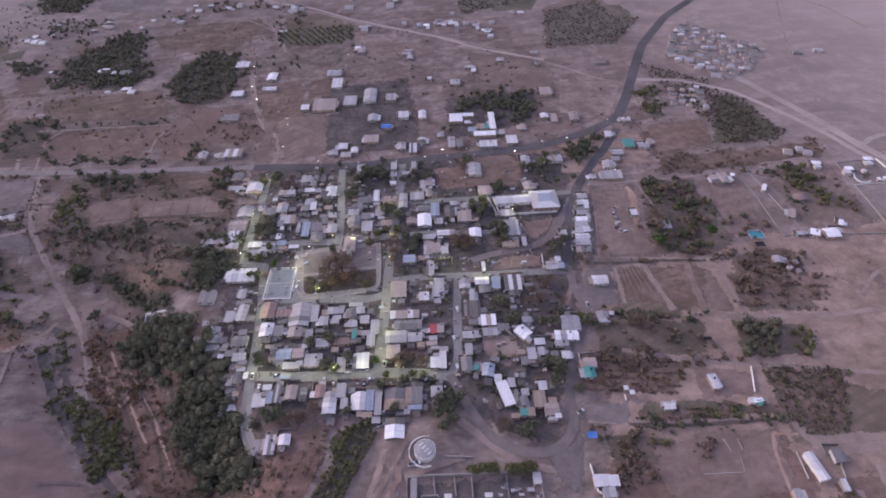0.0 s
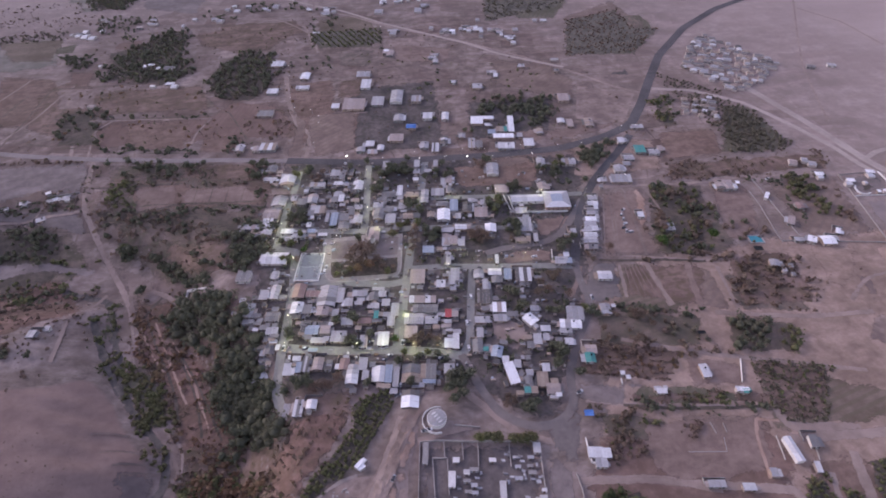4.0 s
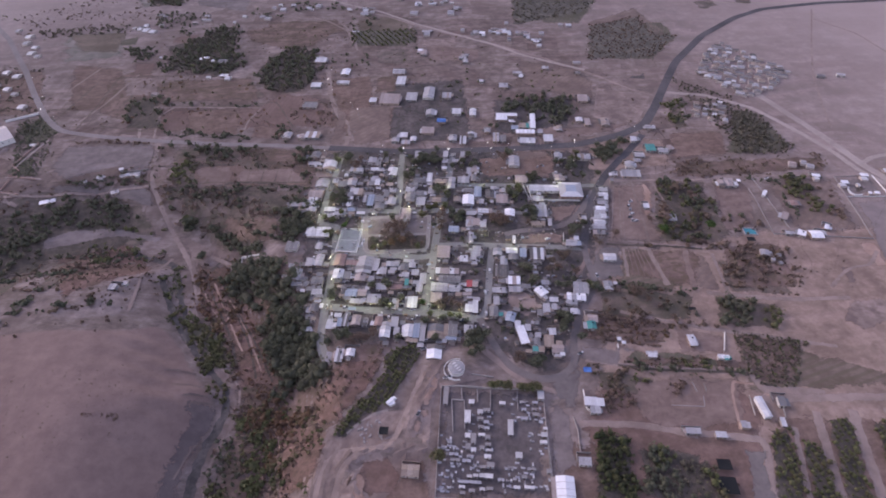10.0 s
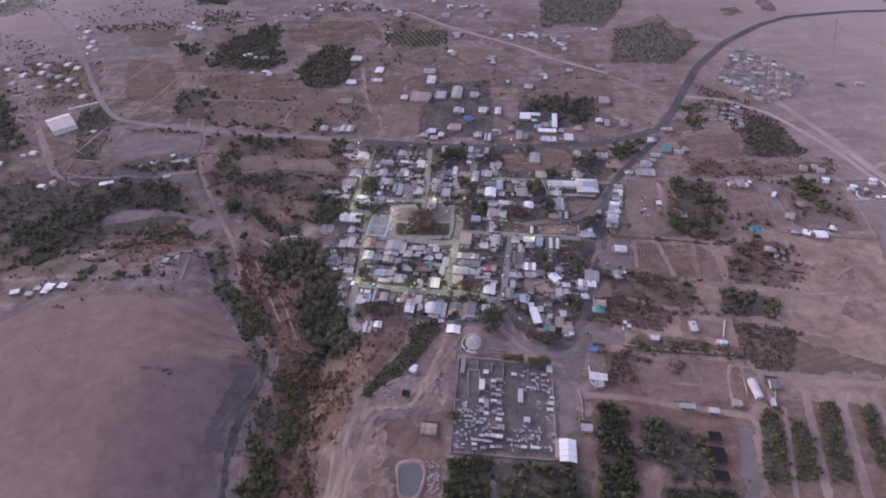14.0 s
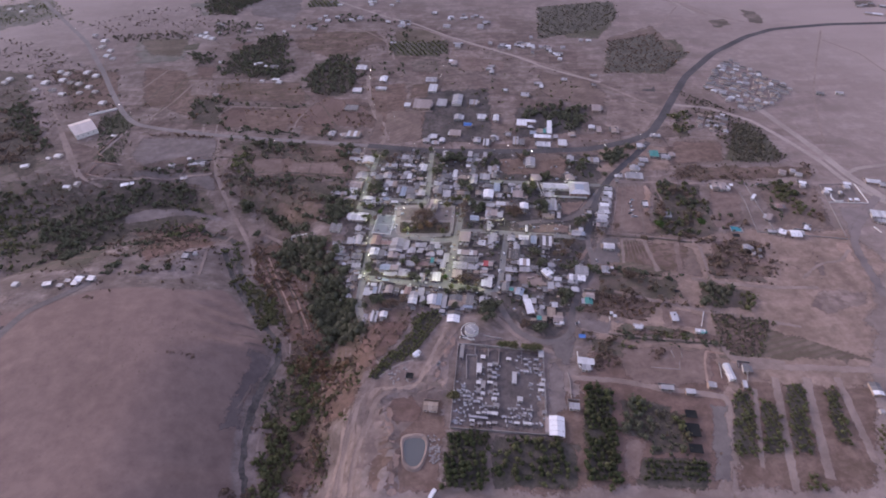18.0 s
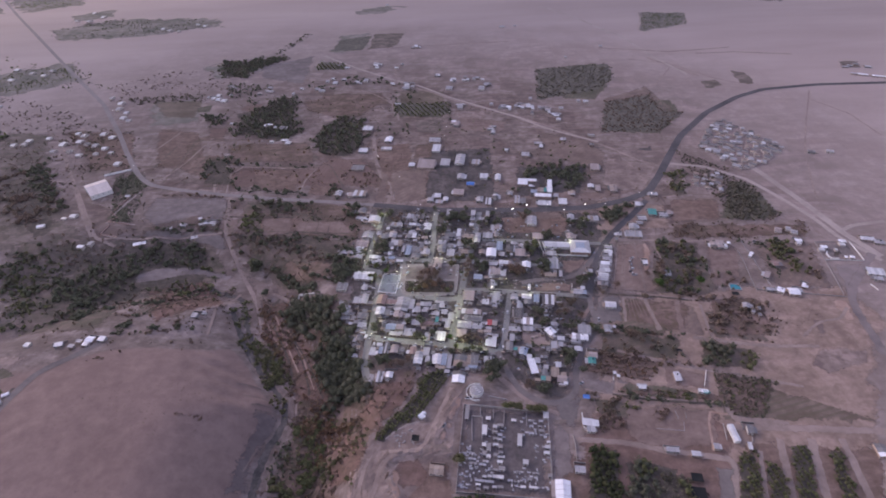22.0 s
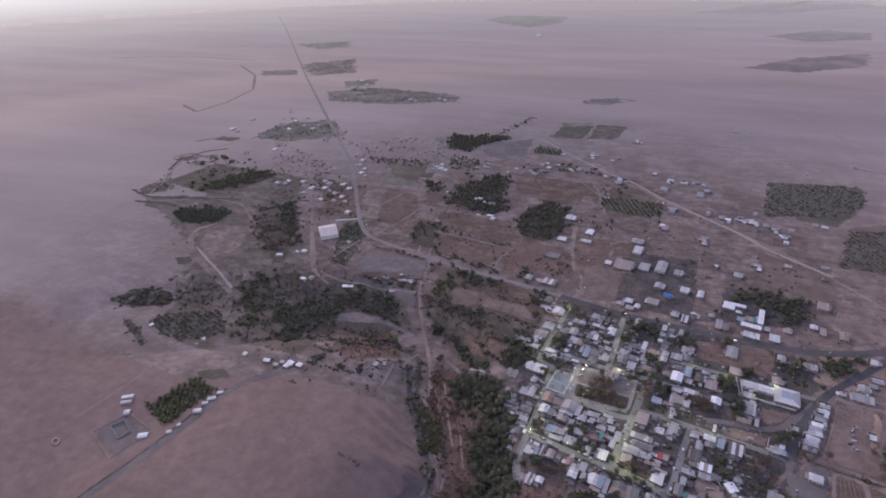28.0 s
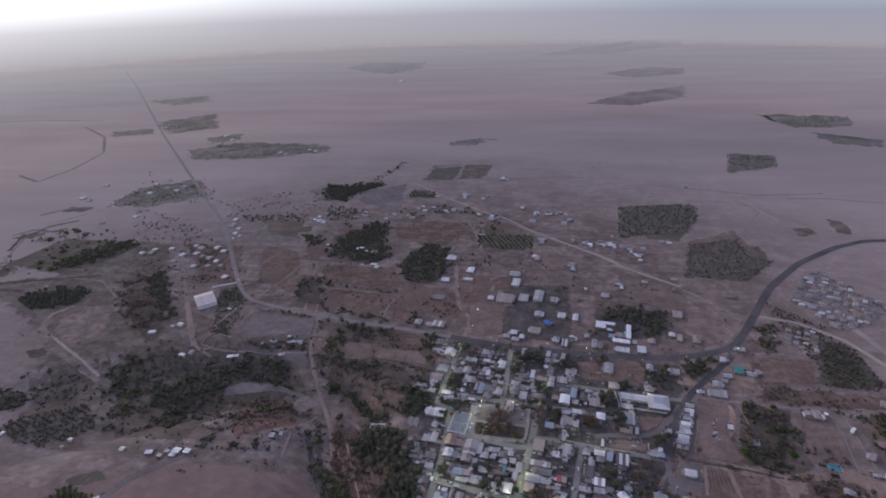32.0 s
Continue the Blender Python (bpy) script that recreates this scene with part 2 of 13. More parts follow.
GREENFIELD = earth("green_field", (0.084, 0.075, 0.056), (0.165, 0.136, 0.108), 0.02, 0.12, rows=(6.0, 0.5, (0.086, 0.084, 0.054)), cover=((0.070, 0.064, 0.042), 0.6))
# distant fields: the washing-out by haze is put into this paler green
HAZED_GREEN = earth("hazed_green_field", (0.128, 0.118, 0.100), (0.262, 0.220, 0.198), 0.014, 0.06, tint=(0.142, 0.128, 0.106))
BARE = earth("bare_brown_soil", (0.118, 0.077, 0.064), (0.222, 0.153, 0.128), 0.03, 0.14, mottle=0.6, specks=0.2, cover=((0.092, 0.066, 0.048), 0.65))
EASTSOIL = earth("tan_field_soil", (0.192, 0.135, 0.112), (0.344, 0.251, 0.210), 0.025, 0.11, mottle=0.6, specks=0.15, cover=((0.143, 0.101, 0.077), 0.5))
MOIST = earth("moist_orchard_soil", (0.055, 0.048, 0.040), (0.115, 0.095, 0.080), 0.05, 0.2, mottle=0.6)
SCRUBSOIL = earth("scrub_ground", (0.098, 0.074, 0.062), (0.192, 0.144, 0.122), 0.03, 0.14, specks=0.3, tint=(0.108, 0.092, 0.068), cover=((0.074, 0.066, 0.046), 0.85))
RAVINE = earth("ravine_soil", (0.116, 0.077, 0.066), (0.228, 0.156, 0.134), 0.04, 0.14, specks=0.3, tint=(0.116, 0.086, 0.060), cover=((0.080, 0.061, 0.041), 0.9))
# trodden earth, its tone lowered to include shadow between the houses
YARD = earth("shaded_yard_earth", (0.046, 0.040, 0.039), (0.142, 0.116, 0.109), 0.045, 0.25, specks=0.6, tint=(0.072, 0.063, 0.055))
COURT = earth("court_paint", (0.150, 0.158, 0.172), (0.215, 0.225, 0.240), 0.05, 0.3, rough=0.8)
PAVING = earth("plaza_paving", (0.215, 0.186, 0.180), (0.300, 0.263, 0.250), 0.05, 0.4)
WATER = shader("pool_water", 0.12)[0]
WATER.node_tree.nodes["Principled BSDF"].inputs["Base Color"].default_value = (0.05, 0.22, 0.26, 1)
POND = shader("grey_pond_water", 0.25)[0]
POND.node_tree.nodes["Principled BSDF"].inputs["Base Color"].default_value = (0.12, 0.12, 0.12, 1)
CLAY = earth("orange_clay", (0.24, 0.155, 0.12), (0.36, 0.255, 0.21), 0.03, 0.2)
REDSLOPE = earth("red_eroded_slope", (0.108, 0.064, 0.053), (0.236, 0.147, 0.124), 0.05, 0.2, mottle=0.6, specks=0.3, tint=(0.142, 0.090, 0.070), cover=((0.078, 0.058, 0.040), 0.85))
# grey stony ground; the same tone paints the shadow bands far out
STONY_SHADE = earth("stony_ground_and_shade", (0.14, 0.116, 0.114), (0.25, 0.202, 0.193), 0.008, 0.05)
FAN = earth("pale_fan_soil", (0.150, 0.112, 0.100), (0.236, 0.179, 0.158), 0.03, 0.12, specks=0.15, cover=((0.118, 0.090, 0.076), 0.4))
CEMETERY = earth("cemetery_earth", (0.076, 0.064, 0.064), (0.152, 0.126, 0.122), 0.045, 0.25, specks=0.4)
LANE = earth("trodden_lane", (0.124, 0.104, 0.101), (0.184, 0.156, 0.149), 0.03, 0.2)
LITTER = earth("leaf_litter", (0.054, 0.045, 0.037), (0.128, 0.100, 0.084), 0.05, 0.2, mottle=0.6, specks=0.3, cover=((0.066, 0.056, 0.042), 0.6))
VALLEY = earth("valley_floor", (0.128, 0.098, 0.087), (0.232, 0.180, 0.160), 0.02, 0.11, mottle=0.6, specks=0.25, tint=(0.108, 0.090, 0.070), cover=((0.080, 0.066, 0.050), 0.85))
VINE = earth("vine_soil", (0.092, 0.062, 0.052), (0.182, 0.126, 0.107), 0.03, 0.13, rows=(4.6, 1.35, (0.098, 0.072, 0.054)), specks=0.2)
MAUVE = earth("grey_mauve_flat", (0.142, 0.115, 0.112), (0.232, 0.190, 0.182), 0.02, 0.11, mottle=0.6, cover=((0.104, 0.085, 0.076), 0.6))
REDLOT = earth("reddish_bare_lot", (0.150, 0.104, 0.091), (0.244, 0.178, 0.157), 0.03, 0.14, mottle=0.6, cover=((0.120, 0.085, 0.070), 0.6))
FARORCHARD = earth("far_orchard_ground", (0.078, 0.071, 0.058), (0.150, 0.130, 0.108), 0.04, 0.16, mottle=0.6, specks=0.3)
# shade on the sand hill's east flank, painted as a darker ground colour
FLANK_SHADE = earth("hill_flank_shade", (0.118, 0.092, 0.089), (0.172, 0.134, 0.127), 0.03, 0.12)
REDBROWN = earth("red_brown_orchard_soil", (0.122, 0.078, 0.066), (0.210, 0.138, 0.117), 0.03, 0.14, mottle=0.6, specks=0.2, cover=((0.094, 0.065, 0.050), 0.5))
STREAMBED = earth("wet_streambed", (0.044, 0.040, 0.038), (0.115, 0.098, 0.090), 0.08, 0.3, rough=0.8, mottle=0.6)
ROOFS = {
    "W": painted("white_roof_sheet", [(0.74, 0.73, 0.76), (0.86, 0.85, 0.88)], 0.45, 0.0, 0.08, 6),
    "w": painted("light_zinc_sheet", [(0.50, 0.49, 0.51), (0.68, 0.67, 0.69), (0.57, 0.55, 0.57)], 0.5, 0.15, 0.18, 6),
    "l": painted("zinc_sheet", [(0.30, 0.29, 0.305), (0.46, 0.445, 0.46), (0.36, 0.34, 0.35)], 0.55, 0.15, 0.3, 6),
    "g": painted("grey_sheet", [(0.165, 0.158, 0.165), (0.25, 0.24, 0.245), (0.20, 0.19, 0.19)], 0.6, 0.1, 0.4, 6),
    "d": painted("dark_sheet", [(0.085, 0.082, 0.085), (0.15, 0.14, 0.14)], 0.7, 0.0, 0.4, 6),
    "p": painted("faded_pink_sheet", [(0.315, 0.258, 0.247), (0.41, 0.342, 0.325)], 0.6, 0.0, 0.4, 6),
    "n": painted("rusty_tan_sheet", [(0.30, 0.235, 0.195), (0.38, 0.31, 0.265)], 0.7, 0.0, 0.5, 6),
    "r": painted("brick_red_sheet", [(0.245, 0.160, 0.148), (0.31, 0.215, 0.198)], 0.6, 0.0, 0.3, 6),
    "R": painted("red_sheet", [(0.36, 0.070, 0.078), (0.42, 0.095, 0.10)], 0.5, 0.0, 0.1, 6),
    "b": painted("blue_grey_sheet", [(0.245, 0.285, 0.355), (0.37, 0.41, 0.48)], 0.5, 0.1, 0.15, 6),
    "B": painted("blue_sheet", [(0.06, 0.16, 0.44), (0.09, 0.20, 0.50)], 0.5, 0.0, 0.05, 6),
    "t": painted("teal_sheet", [(0.06, 0.24, 0.22), (0.10, 0.30, 0.28)], 0.5, 0.0, 0.15, 6),
    "c": painted("cream_sheet", [(0.66, 0.56, 0.52), (0.72, 0.62, 0.58)], 0.6, 0.0, 0.1, 6),
    "k": painted("black_net", [(0.012, 0.013, 0.014), (0.02, 0.02, 0.022)], 0.8, 0.0, 0.0),
}
ROOF_WORDS = {"W": "bright white", "w": "light zinc", "l": "pale zinc", "g": "weathered grey", "d": "dark grey", "p": "faded pink", "n": "rusty tan",
              "r": "brick red", "R": "bright red", "b": "blue-grey", "B": "blue", "t": "teal green", "k": "black", "c": "cream"}
PLASTER = painted("wall_plaster", [(0.52, 0.46, 0.43), (0.36, 0.30, 0.27), (0.60, 0.57, 0.55), (0.42, 0.33, 0.28), (0.30, 0.29, 0.29), (0.50, 0.42, 0.36)], 0.85, 0.0, 0.35)
WHITEWALL = painted("white_wall", [(0.66, 0.64, 0.63), (0.76, 0.74, 0.73)], 0.8, 0.0, 0.15)
GREYWALL = painted("grey_block_wall", [(0.31, 0.285, 0.28), (0.41, 0.38, 0.37)], 0.9, 0.0, 0.3)
TERRA = painted("terracotta_wall", [(0.36, 0.245, 0.21), (0.42, 0.29, 0.25)], 0.8, 0.0, 0.2)
TIMBER = painted("dark_timber", [(0.13, 0.09, 0.065), (0.20, 0.14, 0.10)], 0.8, 0.0, 0.2)
GLASS = shader("dark_window_glass", 0.15)[0]
GLASS.node_tree.nodes["Principled BSDF"].inputs["Base Color"].default_value = (0.03, 0.035, 0.045, 1)
STEEL = painted("galvanised_steel", [(0.36, 0.36, 0.37), (0.45, 0.45, 0.46)], 0.5, 0.6, 0.1)
RUBBER = painted("tyre_rubber", [(0.02, 0.02, 0.02), (0.03, 0.03, 0.03)], 0.9)
STONE = painted("tomb_stone", [(0.48, 0.46, 0.465), (0.62, 0.60, 0.605), (0.36, 0.355, 0.385), (0.28, 0.26, 0.26), (0.54, 0.49, 0.465)], 0.7, 0.0, 0.2)
BARK = earth("bark", (0.06, 0.045, 0.035), (0.12, 0.09, 0.07), 0.5, 3.0)
LEAF = foliage("dark_leaves", (0.090, 0.097, 0.068), (0.156, 0.159, 0.107), (0.134, 0.124, 0.090))
OLIVE = foliage("olive_leaves", (0.088, 0.098, 0.046), (0.176, 0.180, 0.088), (0.158, 0.130, 0.080))
CITRUS = foliage("glossy_citrus_leaves", (0.050, 0.063, 0.031), (0.102, 0.114, 0.052), (0.070, 0.066, 0.038))
BROWN = foliage("dry_leaves", (0.140, 0.100, 0.082), (0.240, 0.176, 0.144), (0.146, 0.126, 0.090))
BRIGHT = foliage("fresh_leaves", (0.048, 0.085, 0.024), (0.100, 0.150, 0.045))
RUST = foliage("rusty_scrub", (0.140, 0.086, 0.058), (0.262, 0.166, 0.108), (0.162, 0.134, 0.072))
DUSTY = foliage("dusty_brush_leaves", (0.108, 0.102, 0.077), (0.180, 0.160, 0.120), (0.154, 0.122, 0.094))
LEAVES = {"dusty": DUSTY, "citrus": CITRUS, "dark": LEAF, "olive": OLIVE, "brown": BROWN, "bright": BRIGHT, "rust": RUST}
LEAF_WORDS = {"citrus": "deep green", "dark": "dark green", "olive": "dusty olive green", "brown": "bare dry brown", "bright": "fresh bright green", "rust": "rusty brown"}
LAMPGLOW = glow("street_lamp_glow", (1.0, 0.94, 0.66), 5.5)
WHITEGLOW = glow("lamp_glow_white", (1.0, 0.95, 0.85), 7.0)


# ---- the land ----
# the lie of the land: a flat town terrace, a stream ravine to the west of it and a bare sand hill beyond
STREAM = [(-560, -250, -10), (-450, -205, -14), (-360, -160, -17), (-280, -148, -22), (-198, -183, -28), (-179, -240, -29), (-167, -273, -29), (-146, -305, -30), (-131, -322, -30), (-130, -345, -31), (-138, -365, -31), (-144, -384, -32), (-144, -413, -33), (-143, -436, -34), (-137, -453, -35), (-135, -573, -38), (-135, -853, -40)]
SPREAD_WEST = [(60, 120), (50, 110), (40, 100), (20, 115)] + [(4, 105), (4, 100)] + [(4, 82)] * 11
SPREAD_EAST = [(40, 130), (40, 120), (30, 110), (25, 105), (30, 95), (42, 92), (42, 92), (42, 92), (42, 92), (42, 92), (42, 92), (42, 92), (42, 92), (42, 92), (42, 92), (40, 95), (40, 95)]

BANK = [(10, -403), (-11, -401), (-32, -402), (-40, -409), (-33, -432), (-30, -453), (-36, -477)]
SPOIL = [(20, -342), (10, -371), (-2, -391)]


def ridge(x, y, line, wide):
    """A bank of earth along a line."""
    best = np.full(x.shape, 1e12)
    for (ax, ay), (bx, by) in zip(line, line[1:]):
        dx, dy = bx - ax, by - ay
        s = np.clip(((x - ax) * dx + (y - ay) * dy) / (dx * dx + dy * dy), 0, 1)
        best = np.minimum(best, (x - ax - s * dx) ** 2 + (y - ay - s * dy) ** 2)
    return np.exp(-best / wide ** 2) * (1 + 0.35 * np.sin(x * 0.8) * np.sin(y * 0.7))


def land(x, y):
    """Height of the ground at arrays x, y."""
    x, y = np.asarray(x, float), np.asarray(y, float)
    best = np.full(x.shape, 1e12)
    depth, w0, w1, e0, e1, side = (np.zeros(x.shape) for _ in range(6))
    for k in range(len(STREAM) - 1):
        (ax, ay, az), (bx, by, bz) = STREAM[k], STREAM[k + 1]
        dx, dy = bx - ax, by - ay
        s = np.clip(((x - ax) * dx + (y - ay) * dy) / (dx * dx + dy * dy), 0, 1)
        d2 = (x - ax - s * dx) ** 2 + (y - ay - s * dy) ** 2
        near = d2 < best
        best = np.where(near, d2, best)
        mix = lambda p, q: p + s * (q - p)
        depth = np.where(near, mix(az, bz), depth)
        w0, w1 = np.where(near, mix(SPREAD_WEST[k][0], SPREAD_WEST[k + 1][0]), w0), np.where(near, mix(SPREAD_WEST[k][1], SPREAD_WEST[k + 1][1]), w1)
        e0, e1 = np.where(near, mix(SPREAD_EAST[k][0], SPREAD_EAST[k + 1][0]), e0), np.where(near, mix(SPREAD_EAST[k][1], SPREAD_EAST[k + 1][1]), e1)
        side = np.where(near, dx * (y - ay) - dy * (x - ax), side)
    # south of its bend the stream runs north to south: the side follows from x alone
    bend = STREAM[4:]
    across = x - np.interp(-y, [-q[1] for q in bend], [q[0] for q in bend])
    side = np.where(y < bend[0][1], across, side)
    d = np.sqrt(best)
    lo, hi = np.where(side > 0, e0, w0), np.where(side > 0, e1, w1)
    rise = np.clip((d - lo) / (hi - lo), 0, 1)
    rise = np.where(side > 0, rise * rise * (3 - 2 * rise), 1 - (1 - rise) ** 1.8)
    z = depth * (1 - rise)
    gully = 4.5 * np.sin(d * 0.02 + x * 0.09 + 2 * np.sin(y * 0.05)) * np.sin(y * 0.11 + x * 0.04) * rise * (1 - rise) * 4 * (d < 140) * np.where(side > 0, 1, 0.35)
    dome = np.clip(1 - ((x + 280) / 150) ** 2 - ((y + 455) / 215) ** 2, 0, 1)
    hill = 12.0 * dome * dome * (3 - 2 * dome)
    mound = 2.5 * np.exp(-(((x - 37) / 16) ** 2 + ((y + 347) / 16) ** 2) ** 2)
    pit = 2.6 * ridge(x, y, BANK, 5.0) + 2.0 * ridge(x, y, SPOIL, 6.0)
    swell = 0.35 * np.sin(x * 0.03 + 1.3 * np.sin(y * 0.021)) * np.sin(y * 0.027)
    near = np.clip((1100 - np.hypot(x, y)) / 400, 0, 1)
    fingers = 1.4 * np.sin(y * 0.40 + x * 0.12) * np.exp(-((d - 32) / 18) ** 2) * (side <= 0) * np.clip((y + 390) / 40, 0, 1) * np.clip((-255 - y) / 25, 0, 1)
    return z + fingers + gully * 0.5 + hill + mound + pit + swell * near


GRID = -0.1959


# ---- builders ----
def mesh_of(name, verts, faces, mat):
    me = bpy.data.meshes.new(name)
    me.from_pydata(verts, [], faces)
    if mat:
        me.materials.append(mat)
    return me


def part(name, me, parent, label="", loc=None):
    ob = new(name, me)
    ob.parent = parent
    if loc:
        ob.location = loc
    return tagged(ob, label)


def thing(name, x, y, rot, label, category, group="", z=None):
    ob = new(name)
    ob.location, ob.rotation_euler = (x, y, float(land(x, y)) if z is None else z), (0, 0, rot)
    ob.empty_display_size = 0.5
    return tagged(ob, label, category, group)


def box(x0, y0, z0, x1, y1, z1):
    v = [(x0, y0, z0), (x1, y0, z0), (x1, y1, z0), (x0, y1, z0), (x0, y0, z1), (x1, y0, z1), (x1, y1, z1), (x0, y1, z1)]
    return v, [(0, 3, 2, 1), (4, 5, 6, 7), (0, 1, 5, 4), (1, 2, 6, 5), (2, 3, 7, 6), (3, 0, 4, 7)]


def joined(shapes):
    v, f = [], []
    for sv, sf in shapes:
        f += [tuple(i + len(v) for i in q) for q in sf]
        v += list(sv)
    return v, f


def box_mesh(name, dims, mat):
    return mesh_of(name, *box(*dims), mat)


def slab(p, q, r, s, t):
    """A sheet of thickness t under the corners p q r s."""
    v = [p, q, r, s] + [(a[0], a[1], a[2] - t) for a in (p, q, r, s)]
    return v, [(0, 1, 2, 3), (7, 6, 5, 4), (0, 4, 5, 1), (1, 5, 6, 2), (2, 6, 7, 3), (3, 7, 4, 0)]


DOOR = box_mesh("door", (-0.45, -0.05, 0, 0.45, 0.05, 2.0), TIMBER)
PANE = box_mesh("window", (-0.6, -0.04, -0.5, 0.6, 0.04, 0.5), GLASS)


BUILT = []


def house(x, y, w, d, c, rot=GRID, h=0.0, flat=None, n=1):
    """A low house: plaster walls, door, windows and a roof of metal sheets, gabled or with one slope."""
    rnd = random.Random(int(x * 7.3 + y * 13.7))
    h = h or rnd.uniform(2.4, 3.1)
    w, d = w + 0.5, d + 0.5
    flat = (min(w, d) < 6 or rnd.random() < 0.35) if flat is None else flat
    z = float(np.min(land(np.array([x, x - w / 2, x + w / 2, x, x]), np.array([y, y, y, y - d / 2, y + d / 2]))))
    small = w * d < 22
    ob = thing("shed" if small else "house", x, y, rot, f"low {'shed' if small else 'house'} with a {ROOF_WORDS[c]} metal roof and plaster walls",
               "shed" if small else "house", "houses of the town", z)
    BUILT.append((x, y, w, d, rot))
    a, b = w / 2 - 0.25, d / 2 - 0.25
    rise = 0.12 * min(w, d) if not flat else 0.07 * d
    along = w >= d
    if flat:
        tz = lambda u, v: h + rise * (v / b * 0.5 + 0.5)
        wall = [(-a, -b, -0.8), (a, -b, -0.8), (a, b, -0.8), (-a, b, -0.8), (-a, -b, tz(0, -b)), (a, -b, tz(0, -b)), (a, b, tz(0, b)), (-a, b, tz(0, b))]
        faces = [(0, 1, 5, 4), (1, 2, 6, 5), (2, 3, 7, 6), (3, 0, 4, 7), (4, 5, 6, 7)]
    elif along:
        wall = [(-a, -b, -0.8), (a, -b, -0.8), (a, b, -0.8), (-a, b, -0.8), (-a, -b, h), (a, -b, h), (a, b, h), (-a, b, h), (-a, 0, h + rise), (a, 0, h + rise)]
        faces = [(0, 1, 5, 4), (1, 2, 6, 9, 5), (2, 3, 7, 6), (3, 0, 4, 8, 7)]
    else:
        wall = [(-a, -b, -0.8), (a, -b, -0.8), (a, b, -0.8), (-a, b, -0.8), (-a, -b, h), (a, -b, h), (a, b, h), (-a, b, h), (0, -b, h + rise), (0, b, h + rise)]
        faces = [(0, 1, 5, 8, 4), (1, 2, 6, 5), (2, 3, 7, 9, 6), (3, 0, 4, 7)]
    part("wall", mesh_of("wall", wall, faces, PLASTER), ob)
    e = 0.35
    A, B = w / 2 + e - 0.25, d / 2 + e - 0.25
    mat, odd = ROOFS[c], ROOFS[rnd.choice(c * 5 + "lgnpd")]
    strips = max(1, min(5, round((w if along else d) / 3.6)))
    for k in range(strips):
        m = odd if (strips > 2 and rnd.random() < 0.22) else mat
        u0, u1 = k / strips * 2 - 1, (k + 1) / strips * 2 - 1 - 0.02
        up = 0.06 + 0.03 * rnd.random()
        if flat:
            x0, x1 = u0 * A, u1 * A
            shapes = [slab((x0, -B, h + up), (x1, -B, h + up), (x1, B, h + rise * 1.08 + up), (x0, B, h + rise * 1.08 + up), 0.05)]
        elif along:
            x0, x1, lo = u0 * A, u1 * A, h - rise * e / b + up
            shapes = [slab((x0, -B, lo), (x1, -B, lo), (x1, 0, h + rise + up), (x0, 0, h + rise + up), 0.05),
                      slab((x0, 0, h + rise + up), (x1, 0, h + rise + up), (x1, B, lo), (x0, B, lo), 0.05)]
        else:
            y0, y1, lo = u0 * B, u1 * B, h - rise * e / a + up
            shapes = [slab((-A, y0, lo), (0, y0, h + rise + up), (0, y1, h + rise + up), (-A, y1, lo), 0.05),
                      slab((0, y0, h + rise + up), (A, y0, lo), (A, y1, lo), (0, y1, h + rise + up), 0.05)]
        part("roof_sheet", mesh_of("roof_sheet", *joined(shapes), m), ob)
    if not small and rnd.random() < 0.5:
        back, wide = b + rnd.uniform(2, 5), a + rnd.uniform(0.5, 3)
        runs = [box(-wide, back, -0.6, wide, back + 0.2, 1.7), box(-wide, b * 0.3, -0.6, -wide + 0.2, back, 1.7)]
        part("yard_wall", mesh_of("yard_wall", *joined(runs), rnd.choice((PLASTER, GREYWALL, ROOFS["n"], ROOFS["g"]))), ob, "patched yard wall")
    if not small and rnd.random() < 0.75:
        sx, ln, dp, lh = rnd.choice((-1, 1)), rnd.uniform(0.4, 0.9) * d, rnd.uniform(1.6, 3.2), h * 0.82
        x0, x1 = sx * (a + 0.01), sx * (a + dp)
        y0 = rnd.uniform(-b, b - ln) if ln < 2 * b else -b
        lean = part("lean_to", mesh_of("lean_to", *slab((x0, y0, lh + 0.2), (x1, y0, lh - 0.15), (x1, y0 + ln, lh - 0.15), (x0, y0 + ln, lh + 0.2), 0.05), ROOFS[rnd.choice("lggdnwp")]), ob, "low sheet-metal lean-to")
        for py in (y0 + 0.1, y0 + ln - 0.1):
            part("post", mesh_of("post", *limb((x1 * 0.98, py, -0.6), (x1 * 0.98, py, lh - 0.16), 0.06, 0.06), TIMBER), lean)
    if not small:
        part("door", DOOR, ob, "", (rnd.uniform(-0.2, 0.2) * w, -b - 0.02, 0))
        part("window", PANE, ob, "", (-0.34 * w, -b - 0.02, 1.5))
        part("window", PANE, ob, "", (0.34 * w, -b - 0.02, 1.5))
        if rnd.random() < 0.14:
            part("water_drum", drum(0.55, 1.1, ROOFS["k"]), ob, "black plastic water drum", (0.3 * a, 0.4 * b, h + rise * 0.5 + 0.1))
    return ob


def ring(r, z, k=12):
    return [(r * math.cos(i * 2 * math.pi / k), r * math.sin(i * 2 * math.pi / k), z) for i in range(k)]


def lathe(name, profile, mat, k=12):
    """A turned shape from (radius, height) pairs."""
    v = [p for r, z in profile for p in ring(r, z, k)]
    f = [(a * k + i, a * k + (i + 1) % k, (a + 1) * k + (i + 1) % k, (a + 1) * k + i) for a in range(len(profile) - 1) for i in range(k)]
    f += [tuple(range(k - 1, -1, -1)), tuple(range((len(profile) - 1) * k, len(profile) * k))]
    return mesh_of(name, v, f, mat)


DRUMS = {}


